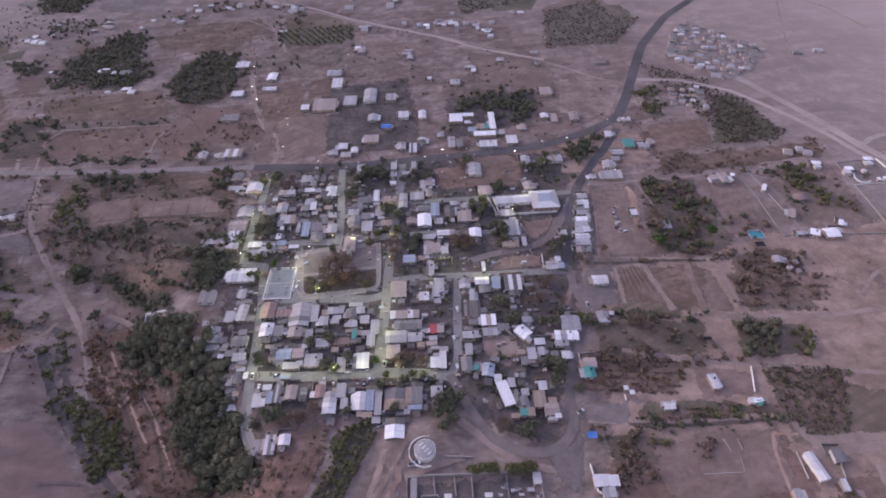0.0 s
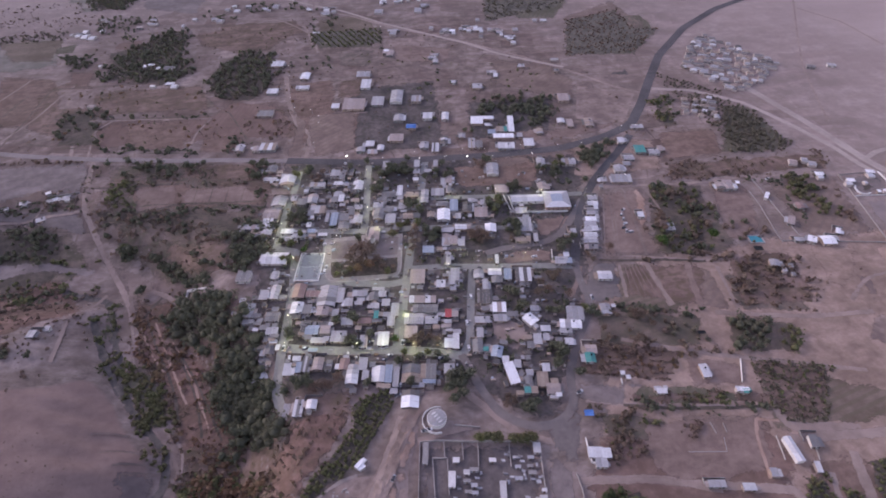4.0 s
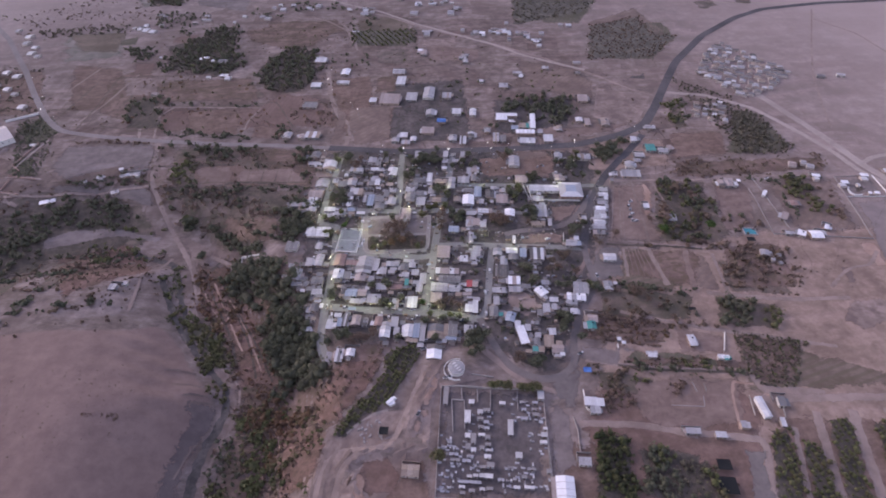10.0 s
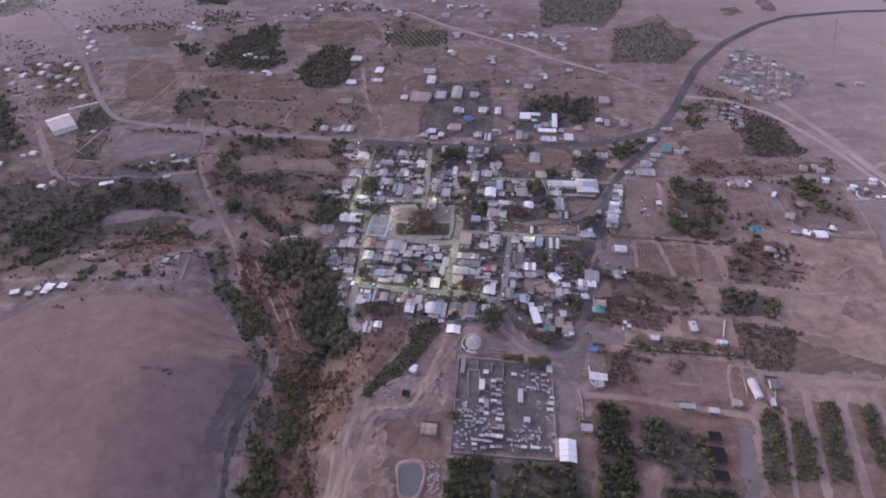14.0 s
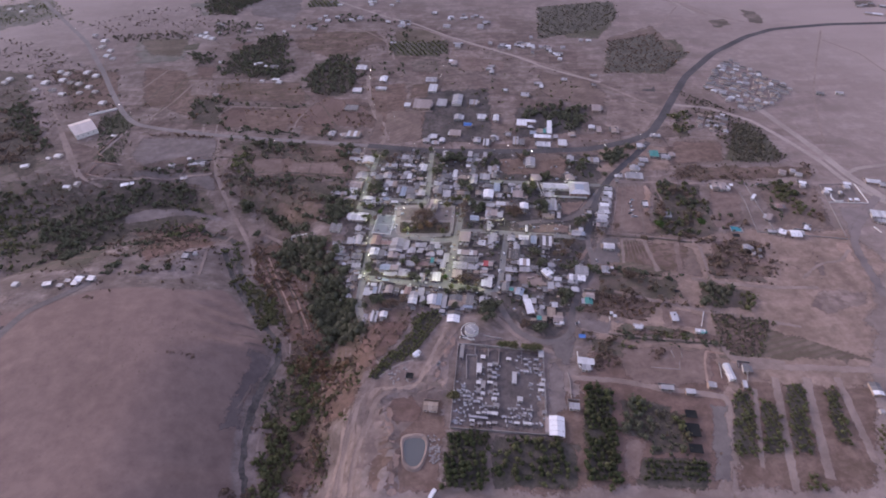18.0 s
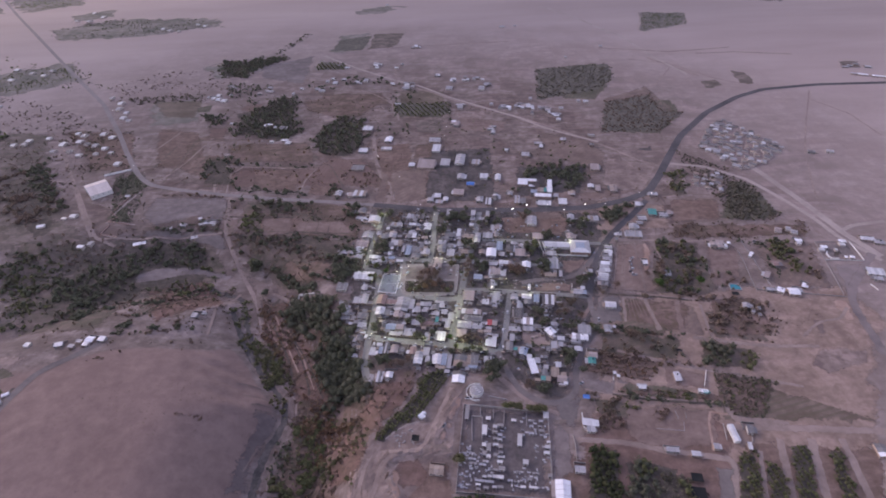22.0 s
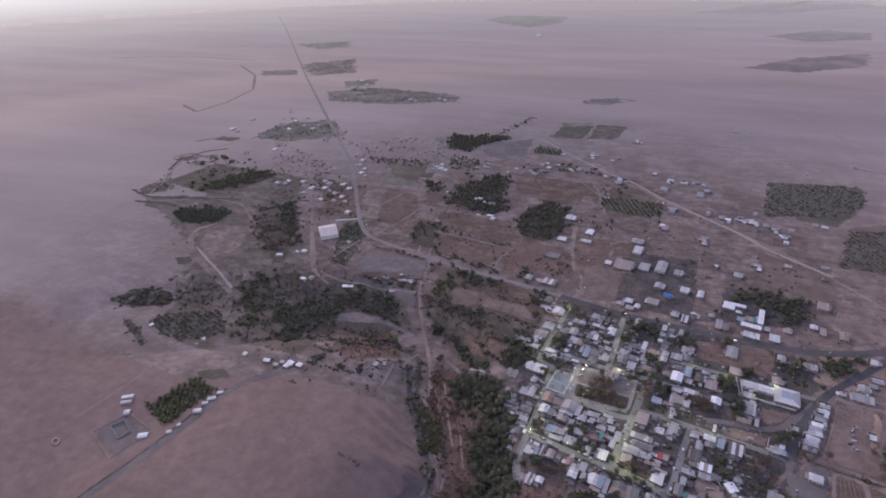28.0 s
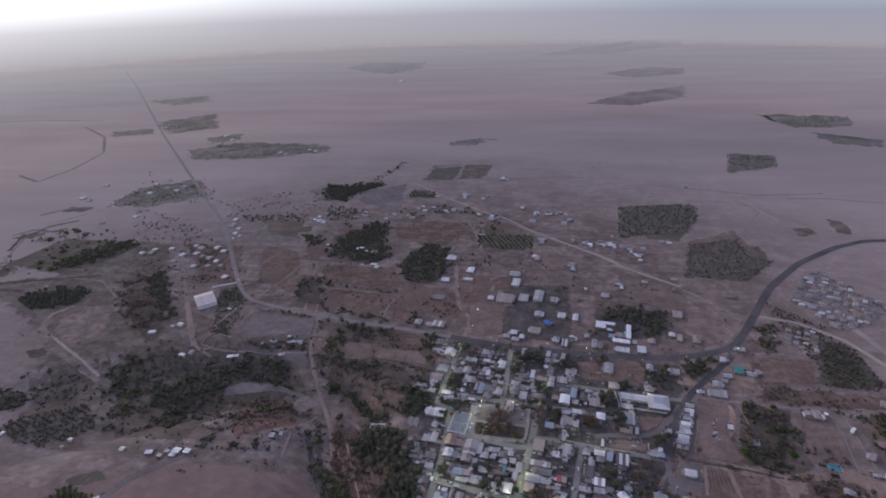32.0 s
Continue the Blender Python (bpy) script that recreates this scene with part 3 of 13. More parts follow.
def drum(r, h, mat):
    if (r, h) not in DRUMS:
        DRUMS[r, h] = lathe("water_drum", [(r * 0.95, 0), (r, 0.1), (r, h * 0.8), (r * 0.6, h)], mat, 10)
    return DRUMS[r, h]


def drape(name, loops, mat, lift, label, category, kind="structure", fade=0.0):
    """A sheet laid on the ground, from convex-ish outlines cut fine enough to follow it."""
    bm = bmesh.new()
    for loop in loops:
        bm.faces.new([bm.verts.new((px, py, 0)) for px, py in loop])
    bmesh.ops.triangulate(bm, faces=bm.faces[:])
    for _ in range(6):
        long = [e for e in bm.edges if e.calc_length() > (7 if len(bm.verts) < 4000 else 30)]
        if not long:
            break
        bmesh.ops.subdivide_edges(bm, edges=long, cuts=1)
        bmesh.ops.triangulate(bm, faces=bm.faces[:])
    co = np.array([v.co[:] for v in bm.verts])
    z = land(co[:, 0], co[:, 1]) + lift
    for v, h in zip(bm.verts, z):
        v.co.z = h
    me = bpy.data.meshes.new(name)
    bm.to_mesh(me)
    bm.free()
    me.materials.append(mat)
    if fade:
        a = np.array(loops[0])
        d = np.roll(a, -1, axis=0) - a
        rel = co[:, None, :2] - a[None]
        u = np.clip((rel * d).sum(2) / np.maximum((d * d).sum(1), 1e-6), 0, 1)
        gap = np.linalg.norm(rel - u[..., None] * d, axis=2).min(1)
        if gap.max() > 2.0:
            worn = np.clip(1 - gap / min(fade, gap.max()), 0, 1)
            me.attributes.new("worn", "FLOAT", "POINT").data.foreach_set("value", worn.astype(np.float32))
    return tagged(new(name, me), label, category, "", kind)


def field(pts, mat, label, name="field", lift=0.10, rough=1.5, fade=0.0):
    """A plot with a slightly uneven outline."""
    rnd = random.Random(int(pts[0][0] * 3 + pts[0][1]))
    loop = []
    for (ax, ay), (bx, by) in zip(pts, pts[1:] + pts[:1]):
        ln = math.hypot(bx - ax, by - ay)
        k = max(1, int(ln / (5 + ln * 0.02)))
        for i in range(k):
            j = rough * (1 + ln / 80)
            loop.append((ax + (bx - ax) * i / k + rnd.uniform(-j, j), ay + (by - ay) * i / k + rnd.uniform(-j, j)))
    return drape(name, [loop], mat, lift, label, "field" if name == "field" else name, fade=(fade or min(16.0, max(6.0, 0.16 * min(np.ptp(np.array(pts), axis=0))))) if rough and name != "paving" else 0.0)


CLEAR = []


def strip(name, pts, width, mat, label, lift=0.2, ragged=0.0, category="road"):
    """A road or track along a line."""
    rnd = random.Random(len(pts) * 31 + int(pts[0][0]))
    line = [Vector(p) for p in pts]
    fine = []
    for a, b in zip(line, line[1:]):
        k = max(1, int((b - a).length / (4.5 if ragged else 7)))
        fine += [a + (b - a) * i / k for i in range(k)]
    fine.append(line[-1])
    for _ in range(2):
        fine = [fine[0]] + [(a + b * 2 + c) / 4 for a, b, c in zip(fine, fine[1:], fine[2:])] + [fine[-1]]
    v, f = [], []
    for i, p in enumerate(fine):
        t = (fine[min(i + 1, len(fine) - 1)] - fine[max(i - 1, 0)]).normalized()
        s = Vector((-t.y, t.x)) * width * (0.65 if name in ("dirt_track", "field_edge", "stream") else 0.5)
        for q in (p + s * (1 + rnd.uniform(-ragged, ragged)), p + s * 0.33, p - s * 0.33, p - s * (1 + rnd.uniform(-ragged, ragged))):
            v.append((q.x, q.y, 0))
    xy = np.array(v)
    z = land(xy[:, 0], xy[:, 1]).reshape(-1, 4)
    z = np.maximum(z, z.mean(1, keepdims=True)) + lift
    v = [(p[0], p[1], h) for p, h in zip(v, z.ravel())]
    if mat in (STREET, ASPHALT, PALETRACK, DUSTYROAD, LANE):
        CLEAR.append((np.array([p[:] for p in fine]), width / 2 + 0.8))
    f = [(4 * i + j, 4 * i + 4 + j, 4 * i + 5 + j, 4 * i + 1 + j) for i in range(len(fine) - 1) for j in range(3)]
    me = mesh_of(name, v, f, mat)
    if name in ("dirt_track", "field_edge", "stream"):
        me.attributes.new("worn", "FLOAT", "POINT").data.foreach_set("value", np.tile(np.array([1.0, 0.1, 0.1, 1.0], np.float32), len(fine)))
    return tagged(new(name, me), label, category, "", "structure")


def wall_line(name, pts, h, t, mat, label):
    """A free-standing wall along a line, one part for each straight run."""
    ob = thing(name, *pts[0], 0, label, "wall", "", 0.0)
    ob.location = (0, 0, 0)
    for (ax, ay), (bx, by) in zip(pts, pts[1:]):
        ln = math.hypot(bx - ax, by - ay)
        za, zb = float(land(ax, ay)), float(land(bx, by))
        nx, ny = -(by - ay) / ln * t / 2, (bx - ax) / ln * t / 2
        v = [(ax + nx, ay + ny, za - 0.5), (bx + nx, by + ny, zb - 0.5), (bx - nx, by - ny, zb - 0.5), (ax - nx, ay - ny, za - 0.5),
             (ax + nx, ay + ny, za + h), (bx + nx, by + ny, zb + h), (bx - nx, by - ny, zb + h), (ax - nx, ay - ny, za + h)]
        f = [(0, 3, 2, 1), (4, 5, 6, 7), (0, 1, 5, 4), (1, 2, 6, 5), (2, 3, 7, 6), (3, 0, 4, 7)]
        part("wall_run", mesh_of("wall_run", v, f, mat), ob)
    return ob


# ---- plants ----
def clump(rng, n, spread, size, flatten=0.8):
    """Leaf clumps as small bent quads scattered in a lumpy crown; arrays of vertices and quads."""
    lobes = rng.normal(0, 0.5, (6, 3)) * np.array(spread)
    c = lobes[rng.integers(0, 6, n)] + rng.normal(0, 0.42, (n, 3)) * np.array(spread)
    c[:, 2] = np.maximum(c[:, 2] * flatten, -spread[2] * 0.9)
    u = rng.normal(size=(n, 3))
    u /= np.linalg.norm(u, axis=1, keepdims=True)
    w = np.cross(u, rng.normal(size=(n, 3)))
    w /= np.linalg.norm(w, axis=1, keepdims=True)
    s = size * rng.uniform(0.6, 1.4, (n, 1))
    v = np.stack([c - u * s - w * s * 0.7, c + u * s - w * s * 0.6, c + u * s * 0.9 + w * s * 0.8, c - u * s * 0.8 + w * s * 0.7], 1)
    v[:, 2] += np.array([0, 0, 1]) * s * 0.4
    return v.reshape(-1, 3)


def quads(count):
    return np.arange(count * 4).reshape(-1, 4)


CORE_RINGS, CORE_SIDES = 4, 7
CORE_FACES = np.array([(r * CORE_SIDES + i, r * CORE_SIDES + (i + 1) % CORE_SIDES, (r + 1) * CORE_SIDES + (i + 1) % CORE_SIDES, (r + 1) * CORE_SIDES + i) for r in range(CORE_RINGS - 1) for i in range(CORE_SIDES)])


def core(rng, rx, rz):
    """The dense lumpy inside of a crown, under its leaves."""
    out = []
    turn = rng.uniform(0, 6.28)
    for r, (wide, up) in enumerate(((0.72, -0.75), (1.0, -0.1), (0.78, 0.6), (0.12, 0.95))):
        a = turn + r * 0.4 + np.arange(CORE_SIDES) * 2 * math.pi / CORE_SIDES
        k = rng.uniform(0.72, 1.12, CORE_SIDES) * wide * rx
        out.append(np.stack([k * np.cos(a), k * np.sin(a), up * rz * rng.uniform(0.8, 1.15, CORE_SIDES)], 1))
    return np.concatenate(out)


def leaf_mesh(name, v, mat, cores=()):
    me = bpy.data.meshes.new(name)
    faces = np.arange(len(v)).reshape(-1, 4)
    if len(cores):
        step = CORE_RINGS * CORE_SIDES
        faces = np.concatenate([faces] + [CORE_FACES + len(v) + i * step for i in range(len(cores))])
        v = np.concatenate([v] + list(cores))
    me.vertices.add(len(v))
    me.vertices.foreach_set("co", np.asarray(v, np.float32).ravel())
    me.loops.add(faces.size)
    me.loops.foreach_set("vertex_index", faces.astype(np.int32).ravel())
    me.polygons.add(len(faces))
    me.polygons.foreach_set("loop_start", np.arange(0, faces.size, 4, dtype=np.int32))
    me.polygons.foreach_set("use_smooth", np.ones(len(faces), bool))
    me.update()
    me.materials.append(mat)
    return me


def limb(a, b, ra, rb, k=5):
    a, b = Vector(a), Vector(b)
    q = (b - a).to_track_quat("Z", "Y")
    v = [tuple(a + q @ Vector(p)) for p in ring(ra, 0, k)] + [tuple(b + q @ Vector(p)) for p in ring(rb, 0, k)]
    return v, [(i, (i + 1) % k, k + (i + 1) % k, k + i) for i in range(k)] + [tuple(range(k, 2 * k))]


SQUARES = []
TREES = {}


def tree_meshes(kind, seed):
    if (kind, seed) not in TREES:
        rng = np.random.default_rng(seed + 40)
        n = 260 if kind == "brown" else 520
        v = clump(rng, n, (2.1, 2.1, 1.6), 0.27) + np.array([0, 0, 4.1])
        trunk = [limb((0, 0, -0.4), (0.1, 0, 2.6), 0.26, 0.17, 6)]
        for k in range(4):
            a = k * 1.6 + seed
            trunk.append(limb((0.1, 0, 2.2 + 0.2 * k), (1.5 * math.cos(a), 1.5 * math.sin(a), 4.2), 0.13, 0.05))
        lobes = [] if kind == "brown" else [core(rng, 1.25, 1.0) + np.array([1.2 * math.cos(k * 1.3 + seed), 1.2 * math.sin(k * 1.3 + seed), 4.0 + 0.5 * (k % 2)]) for k in range(5)]
        TREES[kind, seed] = leaf_mesh("crown", v, LEAVES[kind], lobes), mesh_of("trunk", *joined(trunk), BARK)
    return TREES[kind, seed]


def tree(x, y, size, kind="dark", group="trees of the town"):
    rnd = random.Random(int(x * 11 + y * 5))
    crown, trunk = tree_meshes(kind, rnd.randrange(4))
    ob = thing("tree", x, y, rnd.uniform(0, 6.28), f"{LEAF_WORDS[kind]} tree with an uneven crown", "tree", group)
    s = size / 6.0
    ob.scale = (s, s, s * rnd.uniform(0.85, 1.1))
    part("trunk", trunk, ob)
    part("crown", crown, ob)
    return ob


def inside(poly, pts):
    x, y = pts[:, 0], pts[:, 1]
    hit = np.zeros(len(pts), bool)
    for (ax, ay), (bx, by) in zip(poly, poly[1:] + poly[:1]):
        cross = ((ay > y) != (by > y)) & (x < (bx - ax) * (y - ay) / ((by - ay) or 1e-9) + ax)
        hit ^= cross
    return hit


def grove(poly, spacing, size, kind, label, rows=None, name="woodland", leaves=26, jitter=0.45, keep=0.85, patchy=0.0):
    """Many trees or bushes that nobody would count, in one sheet of leaf clumps; rows: (angle, gap) sets them in lines."""
    rng = np.random.default_rng(int(abs(poly[0][0] * 17 + poly[0][1] * 3)))
    if name in ("brush", "shrubs"):
        spacing, size, leaves, kind = spacing * 0.68, size * 0.7, 6, "dusty" if kind == "dark" else kind
    p = np.array(poly)
    c, span = p.mean(0), np.ptp(p, axis=0).max() * 0.75 + spacing
    if rows:
        ang, gap = rows
        a, b = np.meshgrid(np.arange(-span, span, gap), np.arange(-span, span, spacing))
        jit = 0.16
    else:
        a, b = np.meshgrid(np.arange(-span, span, spacing), np.arange(-span, span, spacing))
        ang, jit = 0.4, jitter
    q = np.stack([a.ravel(), b.ravel()], 1) + rng.uniform(-jit, jit, (a.size, 2)) * spacing
    q = q @ np.array([[math.cos(ang), math.sin(ang)], [-math.sin(ang), math.cos(ang)]]) + c
    chance = np.full(len(q), keep)
    if patchy:
        blot = np.sin(q[:, 0] / patchy + 2.1 * np.sin(q[:, 1] / patchy * 0.7)) * np.sin(q[:, 1] / patchy * 1.3 + 1.7 * np.sin(q[:, 0] / patchy * 0.6))
        chance = keep * np.clip(0.5 + 1.2 * blot, 0.04, 1)
    sway = np.zeros_like(q)
    if not rows:
        reach = min(6.0, 0.10 * np.ptp(p, axis=0).min() + 1.0)
        sway = reach * np.stack([np.sin(q[:, 1] * 0.21 + 2 * np.sin(q[:, 0] * 0.11)), np.sin(q[:, 0] * 0.19 + 2 * np.sin(q[:, 1] * 0.13))], 1) + rng.normal(0, 0.35 * reach, q.shape)
    q = q[inside(poly, q + sway) & (rng.random(len(q)) < chance)]
    free = np.ones(len(q), bool)
    for line, reach in CLEAR:
        lo, hi = line.min(0) - reach, line.max(0) + reach
        idx = np.nonzero(((q > lo) & (q < hi)).all(1) & free)[0]
        if len(idx):
            gap = np.linalg.norm(q[idx][:, None] - line[None], axis=2).min(1)
            free[idx[gap < reach + 0.6]] = False
    for loop in SQUARES:
        free &= ~inside(loop, q)
    q = q[free]
    if not len(q):
        return None
    z = land(q[:, 0], q[:, 1])
    out, cores, tall = [], [], name in ("woodland", "orchard")
    for (px, py), pz in zip(q, z):
        s = size * (rng.uniform(0.6, 1.35) if tall else rng.choice((0.5, 0.65, 0.8, 1.0, 1.3, 1.8)))
        if leaves >= 14:
            cores.append(core(rng, s * 0.37, s * (0.30 if tall else 0.20)) + np.array([px, py, pz + s * (0.40 if tall else 0.22)]))
        v = clump(rng, leaves if leaves < 14 else max(8, int(leaves * 0.85)), (s * 0.42, s * 0.42, s * (0.34 if tall else 0.22)), s * (0.125 if tall else 0.15) * math.sqrt(26 / leaves))
        out.append(v + np.array([px, py, pz + s * (0.42 if tall else 0.26)]))
    ob = new(name, leaf_mesh(name, np.concatenate(out), LEAVES[kind], cores))
    return tagged(ob, label, "trees" if name == "woodland" else "bushes", "", "stuff")


# ---- street things ----
POLE = lathe("pole", [(0.11, -0.3), (0.09, 4), (0.07, 7.6)], GREYWALL, 6)
ARM = mesh_of("arm", *joined([limb((0, 0, 7.3), (1.2, 0, 7.7), 0.04, 0.04)]), STEEL)
HEAD = mesh_of("lamp_head", *box(1.0, -0.17, 7.6, 1.75, 0.17, 7.8), STEEL)
BULB = mesh_of("lamp_lens", *box(1.1, -0.14, 7.5, 1.7, 0.14, 7.59), LAMPGLOW)
BULB_WHITE = mesh_of("lamp_lens", *box(1.15, -0.22, 7.4, 1.6, 0.22, 7.61), WHITEGLOW)


def street_lamp(x, y, rot, power=0.0, white=False):
    ob = thing("street_lamp", x, y, rot, "lit street lamp on a slender concrete pole", "street lamp", "street lamps")
    part("pole", POLE, ob)
    part("arm", ARM, ob)
    part("lamp_head", HEAD, ob)
    part("lamp_lens", BULB_WHITE if white else BULB, ob, "glowing lens")
    if power:
        li = bpy.data.lights.new("lamp_light", "POINT")
        li.energy, li.color, li.shadow_soft_size = power, (0.92, 1.0, 0.5), 0.5
        lo = new("lamp_light", li)
        lo.location = (x + 1.4 * math.cos(rot), y + 1.4 * math.sin(rot), float(land(x, y)) + 7.1)
    return ob


CAR_PAINT = painted("car_paint", [(0.72, 0.72, 0.74), (0.62, 0.62, 0.64), (0.30, 0.30, 0.32), (0.07, 0.07, 0.08), (0.66, 0.66, 0.68), (0.28, 0.06, 0.05)], 0.3, 0.0, 0.0)
TYRE = mesh_of("wheel", *(lambda v, f: ([(p[0], p[2], p[1]) for p in v], f))(*limb((0, 0, -0.1), (0, 0, 0.1), 0.33, 0.33, 10)), RUBBER)
CAR_BODY = mesh_of("body", [(-2.1, -0.85, 0.35), (2.1, -0.85, 0.35), (2.1, 0.85, 0.35), (-2.1, 0.85, 0.35), (-2.15, -0.88, 0.8), (2.15, -0.88, 0.75), (2.15, 0.88, 0.75),
                    (-2.15, 0.88, 0.8), (-2.0, -0.8, 0.98), (1.0, -0.8, 0.98), (1.0, 0.8, 0.98), (-2.0, 0.8, 0.98)],
                   [(0, 3, 2, 1), (0, 1, 5, 4), (1, 2, 6, 5), (2, 3, 7, 6), (3, 0, 4, 7), (4, 5, 9, 8), (5, 6, 10, 9), (6, 7, 11, 10), (7, 4, 8, 11), (8, 9, 10, 11)], CAR_PAINT)
CAR_CABIN = mesh_of("cabin", [(-1.9, -0.76, 0.98), (1.0, -0.76, 0.98), (1.0, 0.76, 0.98), (-1.9, 0.76, 0.98), (-1.5, -0.64, 1.46), (0.3, -0.64, 1.46), (0.3, 0.64, 1.46), (-1.5, 0.64, 1.46)],
                    [(0, 1, 5, 4), (1, 2, 6, 5), (2, 3, 7, 6), (3, 0, 4, 7), (4, 5, 6, 7)], GLASS)
CAR_ROOF = mesh_of("roof", *box(-1.52, -0.66, 1.46, 0.32, 0.66, 1.51), CAR_PAINT)


def car(x, y, rot):
    ob = thing("car", x, y, rot, "small parked car with dark windows beside the road", "car", "parked cars")
    part("body", CAR_BODY, ob)
    part("cabin", CAR_CABIN, ob, "dark glass cabin")
    part("roof", CAR_ROOF, ob)
    for wx in (-1.35, 1.3):
        for wy in (-0.8, 0.8):
            part("wheel", TYRE, ob, "", (wx, wy, 0.33))
    return ob


def yard_clutter(poly, count, label):
    """Odd sheets, crates, heaps and drums left about the yards, in one mesh."""
    rng = np.random.default_rng(11)
    slots = [ROOFS[c] for c in "wlgdpnb"] + [TIMBER, PLASTER]
    p = np.array(poly)
    q = rng.uniform(p.min(0), p.max(0), (count * 2, 2))
    q = q[inside(poly, q)][:count]
    v, f, mi = [], [], []
    for (px, py), z in zip(q, land(q[:, 0], q[:, 1])):
        w, d, h = rng.uniform(0.7, 3.2), rng.uniform(0.5, 2.0), rng.uniform(0.3, 1.9)
        a = GRID + (rng.random() < 0.3) * rng.uniform(-1, 1)
        ca, sa = math.cos(a), math.sin(a)
        bv, bf = box(-w / 2, -d / 2, -0.2, w / 2, d / 2, h)
        n = len(v)
        v += [(px + i * ca - j * sa, py + i * sa + j * ca, z + k + 0.15 * h * (i > 0) * (k > 0)) for i, j, k in bv]
        f += [tuple(n + i for i in t) for t in bf]
        mi += [int(rng.integers(0, 9))] * 6
    me = mesh_of("yard_clutter", v, f, None)
    for m in slots:
        me.materials.append(m)
    me.polygons.foreach_set("material_index", mi)
    tagged(new("yard_clutter", me), label, "clutter", "", "stuff")


SHED_LABEL = dict(g="low shed with a grey tin roof in a yard", d="low shed with a dark weathered roof in a yard",
                  l="low shed with a pale tin roof in a yard", n="low shed with a tan roof in a yard")


def yard_sheds(poly, label):
    """Low tin sheds and awnings that lean on the houses and fill the yards."""
    rng = np.random.default_rng(21)
    slots = [ROOFS[c] for c in "ggdglnd"] + [PLASTER]
    at = np.array([q[:2] for q in BUILT])
    reach = np.array([0.45 * min(q[2], q[3]) for q in BUILT])
    v, f, mi, built = [], [], [], 0
    for x, y, w, d, rot in BUILT:
        if not inside(poly, np.array([[x, y]]))[0]:
            continue
        for _ in range(4):
            side, sw, sd, h = int(rng.integers(0, 4)), rng.uniform(2.2, 5.5), rng.uniform(1.8, 4.2), rng.uniform(1.7, 2.6)
            u, t = (rng.uniform(-0.4, 0.4) * w, (d / 2 + sd / 2 + rng.uniform(0.1, 2.5)) * (1 if side < 2 else -1))
            if side % 2:
                u, t = (w / 2 + sw / 2 + rng.uniform(0.1, 2.5)) * (1 if side < 2 else -1), rng.uniform(-0.4, 0.4) * d
            ca, sa = math.cos(rot), math.sin(rot)
            p = np.array([x + u * ca - t * sa, y + u * sa + t * ca])
            if (np.linalg.norm(at - p, axis=1) < reach + 0.4 * min(sw, sd)).any():
                continue
            if any(np.linalg.norm(line - p, axis=1).min() < gap + 0.45 * max(sw, sd) for line, gap in CLEAR) or any(inside(q, p[None])[0] for q in SQUARES):
                continue
            at, reach = np.vstack([at, p]), np.append(reach, 0.4 * min(sw, sd))
            z, n, tilt = float(land(*p)), len(v), rng.uniform(-0.3, 0.3)
            roof = int(rng.integers(0, 7))
            built += 1
            if built <= 285:
                low = h - abs(tilt) / 2 - 0.02
                shed = thing("tin_shed", p[0], p[1], rot, SHED_LABEL["ggdglnd"[roof]], "shed", "yard sheds")
                wv, wf = box(-sw / 2, -sd / 2, -0.4, sw / 2, sd / 2, h)
                part("wall", mesh_of("wall", [(i, j, k + (tilt * j / sd if k > 0 else 0)) for i, j, k in wv], wf, PLASTER), shed)
                e = rng.uniform(0.1, 0.3)
                a, c = sw / 2 + e, sd / 2 + e
                top = h + 0.07
                corners = [(i, j, top + tilt * j / sd) for i, j in ((-a, -c), (a, -c), (a, c), (-a, c))]
                part("roof_sheet", mesh_of("roof_sheet", *slab(*corners, 0.06), slots[roof]), shed)
                if low > 1.5:
                    part("door", mesh_of("door", *box(-0.4, -sd / 2 - 0.04, 0, 0.4, -sd / 2 + 0.02, low - 0.12), TIMBER), shed)
                continue
            bv, bf = box(-sw / 2, -sd / 2, -0.4, sw / 2, sd / 2, h)
            v += [(p[0] + i * ca - j * sa, p[1] + i * sa + j * ca, z + k + (tilt * j / sd if k > 0 else 0)) for i, j, k in bv]
            f += [tuple(n + i for i in q) for q in bf]
            mi += [7, roof, 7, 7, 7, 7]
    me = mesh_of("yard_sheds", v, f, None)
    for m in slots:
        me.materials.append(m)
    me.polygons.foreach_set("material_index", mi)
    tagged(new("yard_sheds", me), label, "sheds", "", "stuff")


# ---- ground, roads and plots ----
SAND_HILL = [(-800, -240), (-520, -292), (-430, -306), (-380, -296), (-340, -292), (-293, -277), (-218, -274), (-190, -262), (-176, -276), (-155, -311), (-140, -330), (-138, -348), (-145, -368), (-151, -386), (-151, -413), (-150, -436), (-144, -458), (-142, -573), (-142, -740), (-800, -740)]


